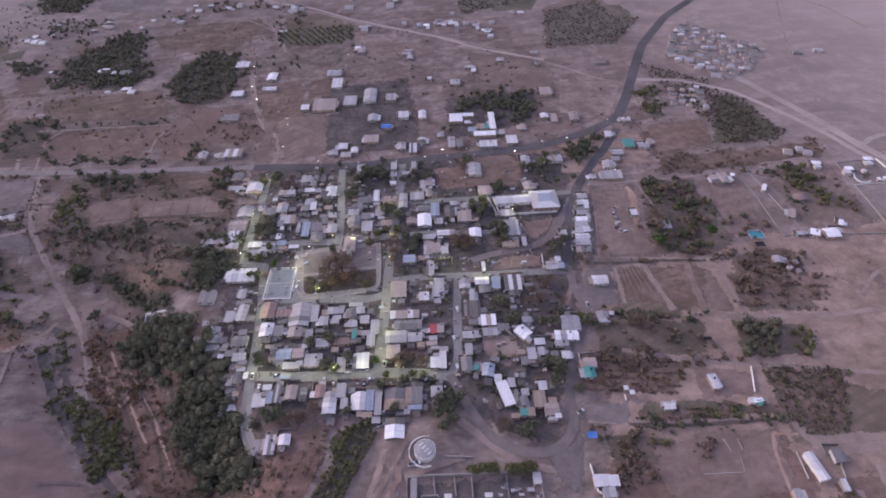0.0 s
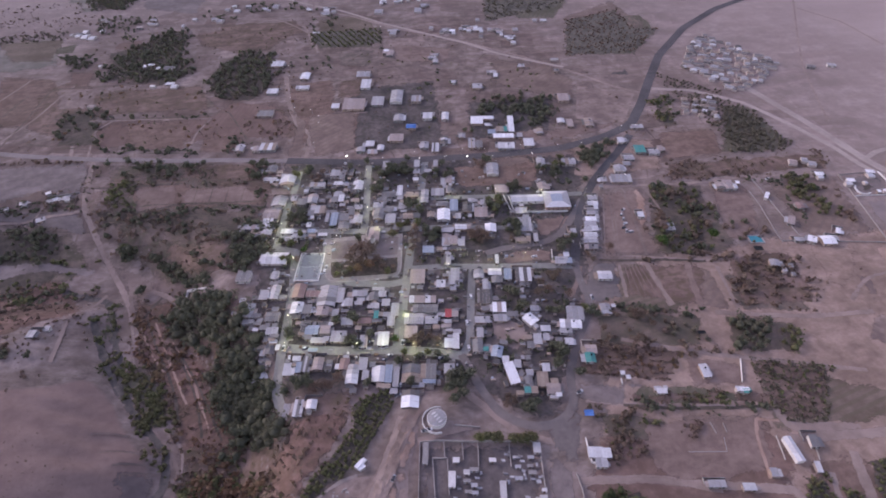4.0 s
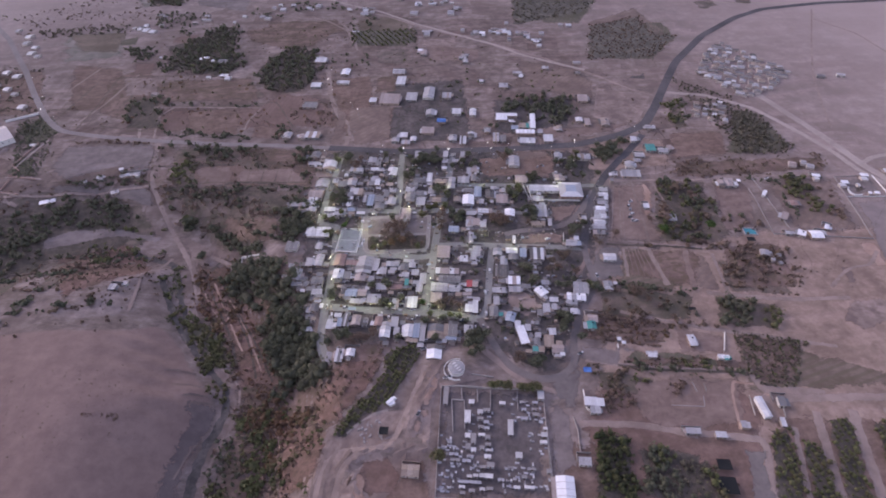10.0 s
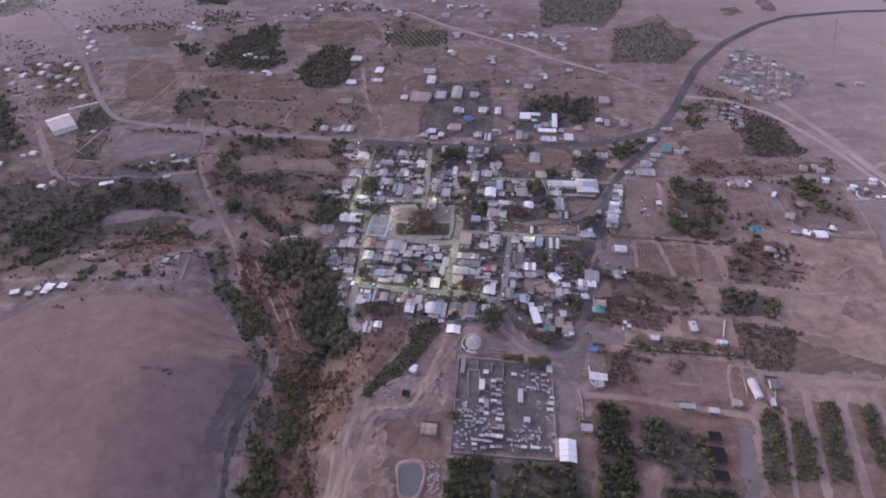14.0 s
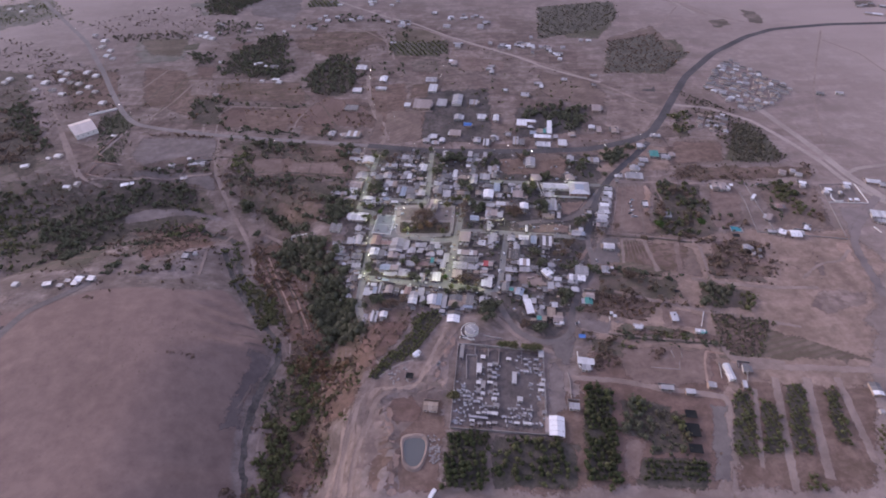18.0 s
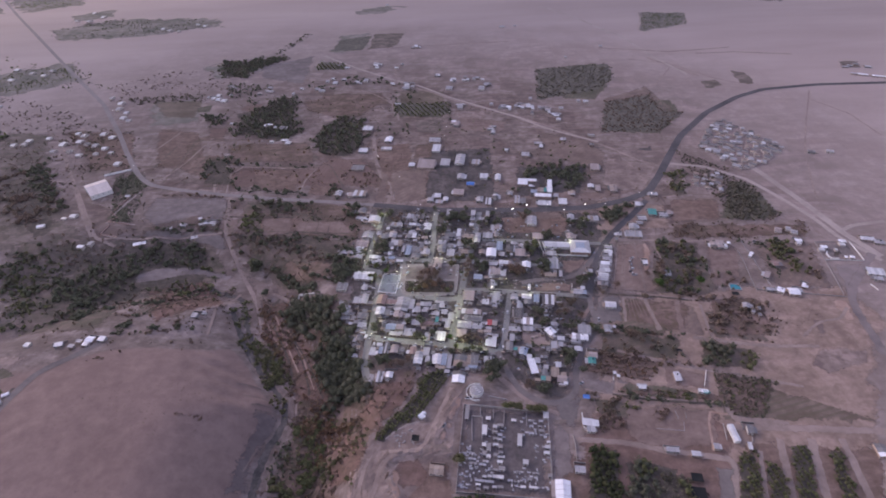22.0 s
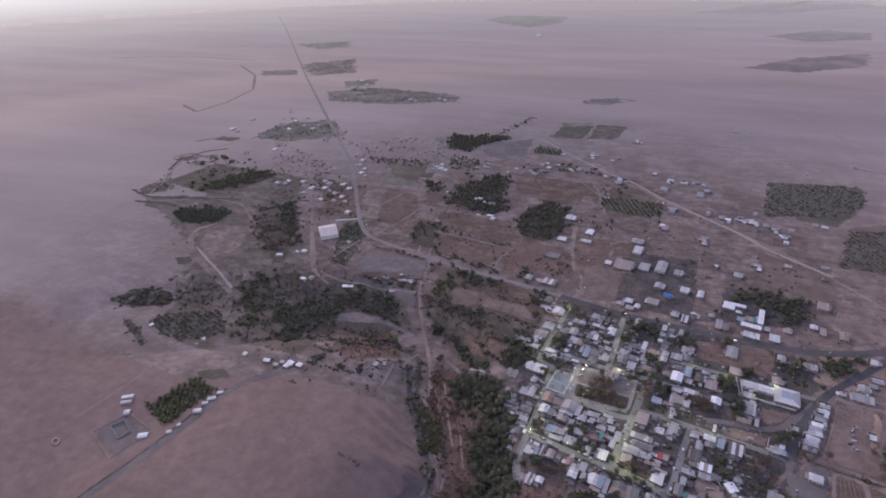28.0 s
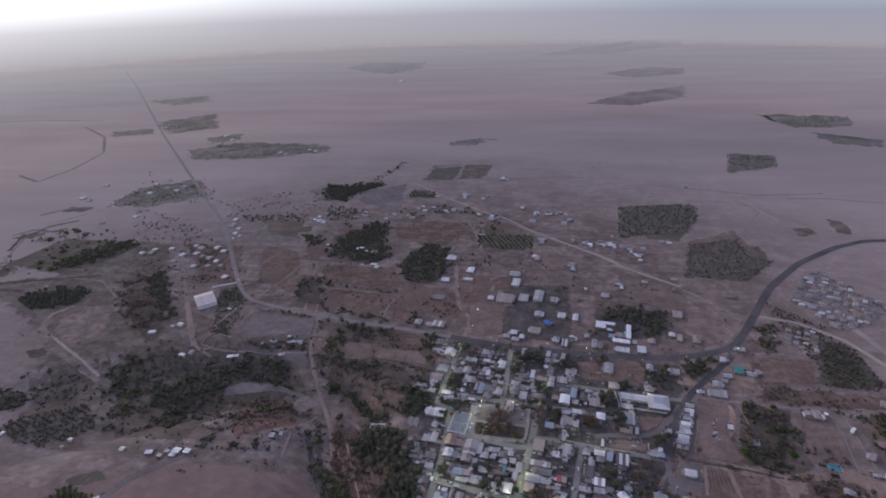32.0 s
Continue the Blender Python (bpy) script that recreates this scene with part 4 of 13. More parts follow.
def ground_sheet():
    """One sheet to the horizon, fine near the town and coarse far off."""
    def axis(lo, hi, step):
        inner = np.arange(lo, hi + 1, step)
        out = np.cumsum(step * 1.16 ** np.arange(1, 50))
        return np.concatenate([(lo - out[out < 12000])[::-1], inner, hi + out[out < 12000]])
    xs, ys = axis(-480, 400, 4.0), axis(-600, 260, 4.0)
    gx, gy = np.meshgrid(xs, ys)
    v = np.stack([gx.ravel(), gy.ravel(), land(gx, gy).ravel()], 1)
    nx = len(xs)
    i, j = np.meshgrid(np.arange(nx - 1), np.arange(len(ys) - 1))
    a = (j * nx + i).ravel()
    me = bpy.data.meshes.new("ground")
    me.from_pydata(v.tolist(), [], np.stack([a, a + 1, a + nx + 1, a + nx], 1).tolist())
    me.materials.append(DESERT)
    near = (np.abs(v[:, 0] + 400) < 420) & (v[:, 1] > -760) & (v[:, 1] < -220)
    sand, spots = np.zeros(len(v)), v[near, :2]
    reach = 4.0 + 70.0 * np.clip((-335 - spots[:, :1]) / 60, 0, 1)
    for k in range(40):
        a, r = k * 2.4, math.sqrt((k + 0.5) / 40)
        sand[near] += inside(SAND_HILL, spots + reach * r * np.array([math.cos(a), math.sin(a)])) / 40
    me.attributes.new("sand_hill", "FLOAT", "POINT").data.foreach_set("value", sand.astype(np.float32))
    for p in me.polygons:
        p.use_smooth = True
    tagged(new("ground", me), "dry brown desert ground with a ravine", "ground", "", "structure")


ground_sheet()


def haze_backdrop():
    """The hazy distance: far rings that thicken upwards and glow brightest where the sun has set."""
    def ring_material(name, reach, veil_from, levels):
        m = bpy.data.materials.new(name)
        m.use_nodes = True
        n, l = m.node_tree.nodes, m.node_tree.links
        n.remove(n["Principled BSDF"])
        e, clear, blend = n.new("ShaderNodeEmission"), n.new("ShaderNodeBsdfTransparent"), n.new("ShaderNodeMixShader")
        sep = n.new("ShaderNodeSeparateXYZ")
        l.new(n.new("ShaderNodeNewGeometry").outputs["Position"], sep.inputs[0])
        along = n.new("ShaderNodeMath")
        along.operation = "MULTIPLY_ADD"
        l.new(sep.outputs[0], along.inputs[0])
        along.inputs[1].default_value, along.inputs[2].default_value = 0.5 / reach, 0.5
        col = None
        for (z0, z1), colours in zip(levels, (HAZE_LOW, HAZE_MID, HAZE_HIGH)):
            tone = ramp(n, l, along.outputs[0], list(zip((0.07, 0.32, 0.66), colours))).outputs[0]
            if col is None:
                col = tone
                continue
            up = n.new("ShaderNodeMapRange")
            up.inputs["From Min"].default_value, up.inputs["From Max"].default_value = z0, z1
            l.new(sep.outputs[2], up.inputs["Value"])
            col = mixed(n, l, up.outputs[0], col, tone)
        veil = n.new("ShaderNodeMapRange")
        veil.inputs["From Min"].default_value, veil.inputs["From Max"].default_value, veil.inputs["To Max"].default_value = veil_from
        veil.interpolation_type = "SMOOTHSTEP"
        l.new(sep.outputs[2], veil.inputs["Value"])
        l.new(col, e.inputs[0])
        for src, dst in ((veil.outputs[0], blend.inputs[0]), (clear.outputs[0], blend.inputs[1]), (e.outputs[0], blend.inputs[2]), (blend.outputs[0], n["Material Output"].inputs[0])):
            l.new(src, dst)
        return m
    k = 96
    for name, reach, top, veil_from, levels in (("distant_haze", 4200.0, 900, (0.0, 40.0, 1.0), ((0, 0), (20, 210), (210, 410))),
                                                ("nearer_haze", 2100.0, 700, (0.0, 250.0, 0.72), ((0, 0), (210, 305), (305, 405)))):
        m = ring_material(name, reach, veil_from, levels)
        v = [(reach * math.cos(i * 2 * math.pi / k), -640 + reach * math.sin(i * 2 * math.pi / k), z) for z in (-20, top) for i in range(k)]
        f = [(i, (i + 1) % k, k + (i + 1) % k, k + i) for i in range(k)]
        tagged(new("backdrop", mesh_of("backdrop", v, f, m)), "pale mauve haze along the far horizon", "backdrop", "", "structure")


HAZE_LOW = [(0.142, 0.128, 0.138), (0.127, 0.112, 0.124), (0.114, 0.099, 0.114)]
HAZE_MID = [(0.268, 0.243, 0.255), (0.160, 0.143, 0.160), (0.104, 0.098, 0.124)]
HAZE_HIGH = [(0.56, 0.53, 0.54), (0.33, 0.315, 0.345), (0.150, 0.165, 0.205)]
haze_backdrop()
strip("road", [(-2119.6, 2494.7), (-1747.1, 1990.9), (-1318.4, 1388.4), (-1041.1, 998.7), (-839.1, 726.0), (-690.0, 524.6)], 7.0, DUSTYROAD, "dusty highway running off over the plain", 0.35, 0.0)
strip("road", [(-690.0, 524.6), (-540.5, 326.1), (-465.3, 199.6), (-426.0, 126.8), (-390.3, 66.3), (-373.7, 44.5), (-358.1, 29.3), (-316.2, 13.4), (-251.4, -6.1), (-182.9, -22.7), (-110.1, -36.7), (-58.0, -49.6)], 7.0, DUSTYROAD, "dusty grey asphalt highway passing the town", 0.35, 0.0)
strip("road", [(-58.0, -49.6), (17.9, -68.8), (80.5, -73.9), (142.7, -80.2), (205.6, -82.0), (254.2, -70.6), (292.2, -52.6), (322.7, -12.1), (350.1, 29.8), (397.6, 98.9), (474.1, 178.7), (554.6, 235.7), (616.4, 264.8), (727.7, 274.9), (831.8, 271.0), (930.7, 260.6), (1046.4, 246.0)], 10.0, ASPHALT, "dark asphalt highway curving past the town", 0.36, 0.0)
strip("road", [(162.9, -236.2), (158.8, -260.9), (159.4, -277.0), (152.4, -290.1), (139.6, -307.5), (129.0, -323.8), (121.1, -339.5), (121.2, -351.2), (114.1, -361.0), (103.4, -366.0), (92.5, -365.6), (80.3, -360.3), (72.3, -350.6), (66.1, -333.1), (62.7, -317.0), (59.7, -305.8)], 5.5, LANE, "dusty asphalt road along the edge of town", 0.32, 0.08)
strip("road", [(282.4, -71.9), (256.0, -100.5), (228.5, -127.2), (208.4, -149.5), (191.0, -176.5), (175.5, -207.9), (162.9, -236.2)], 7.5, ASPHALT, "dark asphalt road turning off into the town", 0.33, 0.05)
strip("street", [(-45.7, -71.2), (-48.5, -93.2), (-55.5, -122.3), (-60.1, -152.4), (-63.6, -175.8)], 6, STREET, "pale worn concrete street of the town", 0.26, 0.04)
strip("street", [(-63.6, -175.8), (-47.4, -182.6)], 6, STREET, "pale worn concrete street of the town", 0.26, 0.04)
strip("street", [(-48.2, -181.1), (-49.1, -220.7), (-51.4, -245.2), (-53.8, -267.4), (-57.7, -288.3), (-60.2, -309.4), (-54.5, -323.9)], 6.5, STREET, "pale worn concrete street of the town", 0.26, 0.04)
strip("street", [(20.5, -61.9), (15.6, -97.9), (11.9, -136.5), (7.2, -167.3)], 6, STREET, "pale worn concrete street of the town", 0.26, 0.04)
strip("street", [(72.1, -77.1), (58.7, -133.8), (45.5, -180.7), (38.6, -210.0), (31.7, -241.4), (24.5, -268.9), (19.4, -291.9)], 6.5, STREET, "pale worn concrete street of the town", 0.26, 0.04)
strip("street", [(84.8, -227.6), (75.5, -262.9), (67.7, -297.7), (61.5, -305.4)], 5.5, STREET, "pale worn concrete street of the town", 0.26, 0.04)
strip("street", [(-55.5, -278.2), (-24.0, -286.7), (-4.1, -289.9), (22.4, -294.8), (48.5, -302.1), (60.5, -306.8)], 7, STREET, "pale worn concrete street of the town", 0.26, 0.04)
strip("street", [(-49.1, -216.5), (1.6, -228.5), (23.9, -234.2), (34.1, -231.4)], 6.5, STREET, "pale worn concrete street of the town", 0.26, 0.04)
strip("street", [(-22.3, -162.5), (15.4, -171.5), (46.7, -173.1)], 7, STREET, "pale worn concrete street of the town", 0.26, 0.04)
strip("street", [(-22.3, -162.5), (-24.3, -193.7), (-26.5, -221.3)], 6, STREET, "pale worn concrete street of the town", 0.26, 0.04)
strip("street", [(56.2, -134.7), (88.4, -138.6), (125.3, -144.2), (166.6, -151.8), (199.9, -155.3)], 5.5, STREET, "pale worn concrete street of the town", 0.26, 0.04)
strip("street", [(46.7, -173.1), (79.8, -177.3), (113.4, -185.7), (148.2, -190.1)], 5, STREET, "pale worn concrete street of the town", 0.26, 0.04)
strip("street", [(37.1, -220.0), (65.6, -222.7), (100.6, -230.0), (136.1, -236.3), (160.7, -241.5)], 6, STREET, "pale worn concrete street of the town", 0.26, 0.04)
strip("street", [(98.4, -214.5), (113.6, -211.3), (130.6, -211.4), (150.5, -210.5), (161.6, -205.0), (173.6, -193.2), (186.8, -176.0), (196.6, -163.3)], 6.0, LANE, "trodden grey lane curving to the road", 0.27, 0.06)
strip("street", [(-60.1, -152.4), (-43.3, -158.2), (-22.3, -162.5)], 5, STREET, "pale worn concrete street of the town", 0.26, 0.04)
strip("street", [(11.5, -140.1), (27.7, -140.8), (54.0, -148.0)], 5, STREET, "pale worn concrete street of the town", 0.26, 0.04)
strip("dirt_track", [(212.0, -150.5), (246.4, -153.4), (294.9, -160.2), (348.3, -160.9), (425.3, -169.1)], 3.6, TRACK, "pale beaten dirt track", 0.16, 0.18)
strip("dirt_track", [(256.9, -162.9), (255.0, -211.7)], 2.2, TRACK, "pale beaten dirt track", 0.16, 0.18)
strip("dirt_track", [(-25.0, 362.8), (21.5, 331.4), (78.0, 269.5), (157.8, 205.5), (227.6, 137.4), (286.6, 67.4), (311.2, 30.5), (334.2, 9.5)], 5.0, TRACK, "pale beaten dirt track", 0.16, 0.18)
strip("dirt_track", [(-118.1, 344.8), (-79.6, 333.5), (-41.3, 300.7), (-28.7, 245.9), (-24.5, 203.4)], 3.6, TRACK, "pale beaten dirt track", 0.16, 0.18)
strip("dirt_track", [(-64.2, 152.2), (-58.5, 67.6), (-47.9, 17.0), (-34.6, -3.4), (-40.2, -47.4)], 5.8, TRACK, "pale beaten dirt track", 0.16, 0.18)
strip("dirt_track", [(-24.6, 27.4), (-27.8, -10.7), (-31.2, -51.8)], 3.6, TRACK, "pale beaten dirt track", 0.16, 0.18)
strip("dirt_track", [(-28.4, 34.3), (2.7, 31.3), (25.6, 30.8)], 2.9, TRACK, "pale beaten dirt track", 0.16, 0.18)
strip("dirt_track", [(360.6, 9.0), (340.5, -56.4)], 4.3, TRACK, "pale beaten dirt track", 0.16, 0.18)
strip("dirt_track", [(166.2, -314.3), (211.2, -334.2), (257.0, -349.8), (306.9, -366.6)], 3.6, TRACK, "pale beaten dirt track", 0.16, 0.18)
strip("dirt_track", [(126.5, -353.6), (146.6, -360.4), (189.2, -369.1), (230.6, -379.4)], 2.9, TRACK, "pale beaten dirt track", 0.16, 0.18)
strip("dirt_track", [(252.7, -364.8), (235.8, -377.2), (234.3, -392.3), (274.5, -400.8)], 6.5, TRACK, "pale beaten dirt track", 0.16, 0.18)
strip("dirt_track", [(240.2, -304.7), (300.8, -320.2), (346.6, -324.7)], 4.3, TRACK, "pale beaten dirt track", 0.16, 0.18)
strip("dirt_track", [(212.0, -248.8), (212.9, -292.9)], 2.9, TRACK, "pale beaten dirt track", 0.16, 0.18)
strip("dirt_track", [(265.5, -262.7), (257.3, -306.6)], 2.9, TRACK, "pale beaten dirt track", 0.16, 0.18)
strip("dirt_track", [(184.8, -232.7), (261.1, -255.5), (283.8, -255.5)], 2.9, TRACK, "pale beaten dirt track", 0.16, 0.18)
strip("dirt_track", [(105.8, -400.3), (139.5, -405.3), (175.3, -415.5), (218.0, -426.4), (186.1, -494.2)], 5.0, TRACK, "pale beaten dirt track", 0.16, 0.18)
strip("dirt_track", [(230.7, -399.5), (277.5, -404.7), (348.1, -413.3)], 6.5, TRACK, "pale beaten dirt track", 0.16, 0.18)
strip("dirt_track", [(259.8, -412.6), (229.5, -497.5)], 5.8, TRACK, "pale beaten dirt track", 0.16, 0.18)
strip("dirt_track", [(283.0, -414.5), (255.8, -491.4)], 6.5, TRACK, "pale beaten dirt track", 0.16, 0.18)
strip("dirt_track", [(306.4, -416.4), (292.4, -482.7)], 5.8, TRACK, "pale beaten dirt track", 0.16, 0.18)
strip("dirt_track", [(240.0, -421.0), (215.7, -480.6)], 3.6, TRACK, "pale beaten dirt track", 0.16, 0.18)
strip("dirt_track", [(50.3, -325.9), (70.3, -352.7), (81.5, -368.4), (106.6, -378.9)], 5.0, TRACK, "pale beaten dirt track", 0.16, 0.18)
strip("dirt_track", [(15.5, -344.5), (7.4, -360.9), (-2.8, -382.1), (-12.1, -400.7), (-31.1, -401.7), (-41.6, -408.0), (-45.5, -424.8), (-55.0, -446.3), (-58.7, -475.8)], 4.3, TRACK, "pale beaten dirt track", 0.16, 0.18)
strip("dirt_track", [(-27.0, -400.6), (-46.2, -398.7), (-56.2, -412.1), (-63.4, -434.1), (-70.2, -470.4)], 4.3, TRACK, "pale beaten dirt track", 0.16, 0.18)
strip("dirt_track", [(-52.4, -403.1), (-59.0, -428.6), (-65.7, -452.6), (-66.6, -472.0)], 3.6, TRACK, "pale beaten dirt track", 0.16, 0.18)
strip("dirt_track", [(22.7, -360.9), (55.5, -357.5)], 4.3, TRACK, "pale beaten dirt track", 0.16, 0.18)
strip("dirt_track", [(-245.0, -0.1), (-234.3, -84.5), (-216.9, -122.3), (-199.2, -155.9), (-180.8, -189.6), (-166.8, -236.6)], 5.0, TRACK, "pale beaten dirt track", 0.16, 0.18)
strip("dirt_track", [(-185.1, -166.1), (-154.7, -184.3), (-119.3, -224.3)], 4.3, TRACK, "pale beaten dirt track", 0.16, 0.18)
strip("dirt_track", [(-171.1, -211.9), (-169.5, -267.0)], 2.9, TRACK, "pale beaten dirt track", 0.16, 0.18)
strip("dirt_track", [(-201.5, -174.7), (-219.2, -202.1), (-214.8, -248.4)], 2.9, TRACK, "pale beaten dirt track", 0.16, 0.18)
strip("dirt_track", [(-375.8, -84.7), (-292.4, -81.7), (-237.9, -83.7)], 3.6, TRACK, "pale beaten dirt track", 0.16, 0.18)
strip("dirt_track", [(-400.0, 79.3), (-390.5, 130.6), (-369.5, 195.5)], 2.2, TRACK, "pale beaten dirt track", 0.16, 0.18)
strip("dirt_track", [(-348.5, 48.1), (-331.0, 90.1), (-312.1, 170.0)], 2.2, TRACK, "pale beaten dirt track", 0.16, 0.18)
strip("dirt_track", [(-251.6, -2.4), (-258.5, 50.7), (-242.0, 72.9)], 2.2, TRACK, "pale beaten dirt track", 0.16, 0.18)
strip("dirt_track", [(-557.9, 193.0), (-502.4, 103.8), (-445.2, 12.6), (-387.1, -82.1), (-361.2, -94.9)], 4.3, TRACK, "pale beaten dirt track", 0.16, 0.18)
strip("dirt_track", [(-282.4, 64.4), (-256.6, -48.3), (-280.1, -81.4)], 3.6, TRACK, "pale beaten dirt track", 0.16, 0.18)
strip("dirt_track", [(478.5, 455.1), (535.2, 340.5)], 6.5, TRACK, "pale beaten dirt track", 0.16, 0.18)
strip("dirt_track", [(-474.4, -393.9), (-465.8, -360.2), (-457.3, -318.3)], 2.2, TRACK, "pale beaten dirt track", 0.16, 0.18)
strip("gravel_road", [(349.2, 17.9), (392.1, 4.0), (430.3, -33.8), (452.3, -91.4), (463.6, -132.6), (466.5, -166.5), (486.1, -213.4)], 6, PALETRACK, "wide pale gravel road", 0.2, 0.12)
strip("gravel_road", [(453.7, 1.3), (457.2, -13.0), (472.4, -102.2), (477.9, -164.1), (490.7, -206.9)], 9, PALETRACK, "wide pale gravel road", 0.2, 0.12)
strip("gravel_road", [(476.9, -158.4), (496.8, -148.6), (539.6, -143.9)], 5, PALETRACK, "wide pale gravel road", 0.2, 0.12)
strip("dirt_track", [(-169.0, -240.0), (-157.0, -273.0), (-136.0, -305.0), (-121.0, -322.0), (-120.0, -345.0), (-128.0, -365.0), (-134.0, -384.0), (-134.0, -413.0), (-133.0, -436.0), (-127.0, -453.0), (-125.0, -573.0), (-125.0, -853.0)], 1.8, TRACK, "narrow pale path along the stream", 0.2, 0.3)
strip("stream", [(-360.0, -160.0), (-280.0, -148.0), (-198.0, -183.0), (-179.0, -240.0), (-167.0, -273.0), (-146.0, -305.0), (-131.0, -322.0), (-130.0, -345.0), (-138.0, -365.0), (-144.0, -384.0), (-144.0, -413.0), (-143.0, -436.0), (-137.0, -453.0), (-135.0, -573.0), (-135.0, -853.0)], 5, STREAMBED, "narrow dark stream bed in the ravine", 0.15, 0.5)
field([(-838.0, 56.6), (-712.4, 92.7), (-677.8, 150.1), (-654.2, 232.7), (-576.4, 218.1), (-505.2, 64.6), (-404.5, -73.8), (-325.9, -73.7), (-262.1, -76.3), (-234.6, -146.5), (-286.5, -184.6), (-436.7, -233.6), (-516.4, -245.0), (-560.9, -157.3), (-601.2, -76.1)], VALLEY, "dry scrubby floor of the valley", "field", 0.05, 2.0)
field([(-62.5, -50.4), (16.9, -62.9), (98.5, -69.8), (199.3, -91.4), (256.1, -88.4), (203.0, -147.9), (215.4, -159.8), (181.6, -235.0), (153.9, -283.2), (123.8, -336.3), (111.6, -365.4), (87.3, -362.7), (70.8, -345.0), (46.9, -324.6), (22.8, -333.5), (-7.1, -322.3), (-58.4, -318.0), (-76.7, -252.2), (-83.9, -222.1), (-76.0, -167.6), (-60.9, -117.2)], YARD, "trodden earth yards between the houses", "yard", 0.08, 2)
field([(-225.5, -33.5), (-62.2, -63.9), (-69.5, -122.3), (-219.7, -74.4)], RAVINE, "reddish brown terrace field", "field", 0.1, 1.1)
field([(187.0, 145.1), (260.1, 106.9), (274.9, 55.3), (249.9, -6.6), (173.6, 69.4)], FALLOW, "fallow brown field", "field", 0.1, 1.1)
field([(269.4, 41.8), (325.6, 12.0), (287.3, -47.1), (241.0, -28.8)], SAND, "bare sandy lot", "field", 0.1, 0.0)
field([(118.4, -75.4), (175.8, -88.8), (160.7, -140.5), (106.8, -122.3)], FALLOW, "bare brown lot", "field", 0.1, 1.1)
field([(319.1, -67.5), (372.3, -75.2), (349.8, -129.1), (296.4, -119.5)], FALLOW, "bare brown lot", "field", 0.1, 1.1)
field([(-30.5, 266.5), (50.6, 261.4), (48.6, 204.2), (-27.7, 217.1)], GREENFIELD, "small green field", "field", 0.1, 1.1)
field([(-25.7, 327.9), (60.7, 324.2), (56.1, 263.8), (-26.8, 273.5)], CROP, "cropped field", "field", 0.1, 1.1)
field([(329.7, 253.6), (443.8, 242.7), (439.0, 176.1), (371.7, 105.3), (280.4, 126.9)], GREENFIELD, "dark orchard ground", "field", 0.1, 1.1)
field([(403.3, -31.1), (431.2, -38.8), (431.6, -121.1), (408.4, -132.1), (350.1, -122.3)], GREENFIELD, "orchard ground", "field", 0.1, 1.1)
field([(342.5, 0.1), (365.9, 0.3), (339.6, -65.5), (319.1, -67.5)], SCRUBSOIL, "scrub plot", "field", 0.1, 1.1)
field([(217.1, -156.1), (254.7, -162.3), (221.5, -239.1), (184.8, -232.7)], FALLOW, "bare lot with junk", "field", 0.1, 1.1)
field([(257.7, -161.5), (305.6, -168.8), (298.9, -240.2), (283.8, -255.5), (220.0, -241.8)], SCRUBSOIL, "wooded scrub plot", "field", 0.1, 1.1)
field([(197.1, -243.7), (215.8, -249.7), (212.9, -292.9), (184.4, -285.8)], CROP, "row crop field", "field", 0.1, 1.1)
field([(219.7, -250.7), (240.8, -256.2), (230.6, -297.3), (214.2, -294.2)], CROP, "row crop field", "field", 0.1, 1.1)
field([(264.2, -268.1), (314.5, -275.7), (307.6, -317.0), (256.4, -307.8)], SCRUBSOIL, "scrub field", "field", 0.1, 1.1)
field([(242.7, -256.7), (260.9, -264.4), (253.8, -305.7), (232.8, -300.4)], FALLOW, "fallow field", "field", 0.1, 1.1)
field([(161.0, -285.0), (232.6, -303.8), (216.4, -332.1), (147.7, -318.2)], SCRUBSOIL, "scrub orchard ground", "field", 0.1, 1.1)
field([(244.8, -306.9), (292.3, -322.9), (275.9, -347.9), (231.7, -337.6)], SCRUBSOIL, "orchard ground", "field", 0.1, 1.1)
field([(145.2, -319.7), (197.2, -335.7), (185.8, -348.8), (132.8, -335.5)], CROP, "row crop field", "field", 0.1, 1.1)
field([(236.3, -348.4), (268.6, -358.5), (348.8, -399.4), (345.7, -407.2), (224.1, -394.7)], CROP, "olive row crop field", "field", 0.1, 1.1)
field([(159.7, -348.4), (210.0, -358.6), (230.7, -377.0), (151.4, -360.9)], GREENFIELD, "bush plot", "field", 0.1, 1.1)
field([(130.0, -360.5), (172.8, -373.7), (160.3, -383.8), (125.3, -396.4), (130.4, -373.3)], SCRUBSOIL, "scrub plot", "field", 0.1, 1.1)
field([(177.5, -371.5), (231.2, -383.1), (210.3, -414.2), (161.9, -402.4)], FALLOW, "bare walled lot", "field", 0.1, 1.1)
field([(7.7, -436.1), (38.6, -440.0), (32.9, -482.4), (-0.0, -479.8)], MOIST, "dense orchard ground", "field", 0.16, 1.1)
field([(39.1, -442.2), (103.0, -452.3), (90.0, -486.9), (33.6, -482.4)], MOIST, "moist orchard ground", "field", 0.16, 1.1)
field([(113.4, -410.0), (136.1, -413.6), (124.2, -457.3), (99.6, -457.5)], MOIST, "moist orchard ground", "field", 0.16, 1.1)
field([(137.5, -418.6), (176.4, -429.2), (163.2, -462.4), (128.5, -451.2)], MOIST, "moist orchard ground", "field", 0.16, 1.1)
field([(136.8, -464.5), (185.4, -472.4), (175.9, -493.5), (126.2, -489.7)], MOIST, "moist orchard ground", "field", 0.16, 1.1)
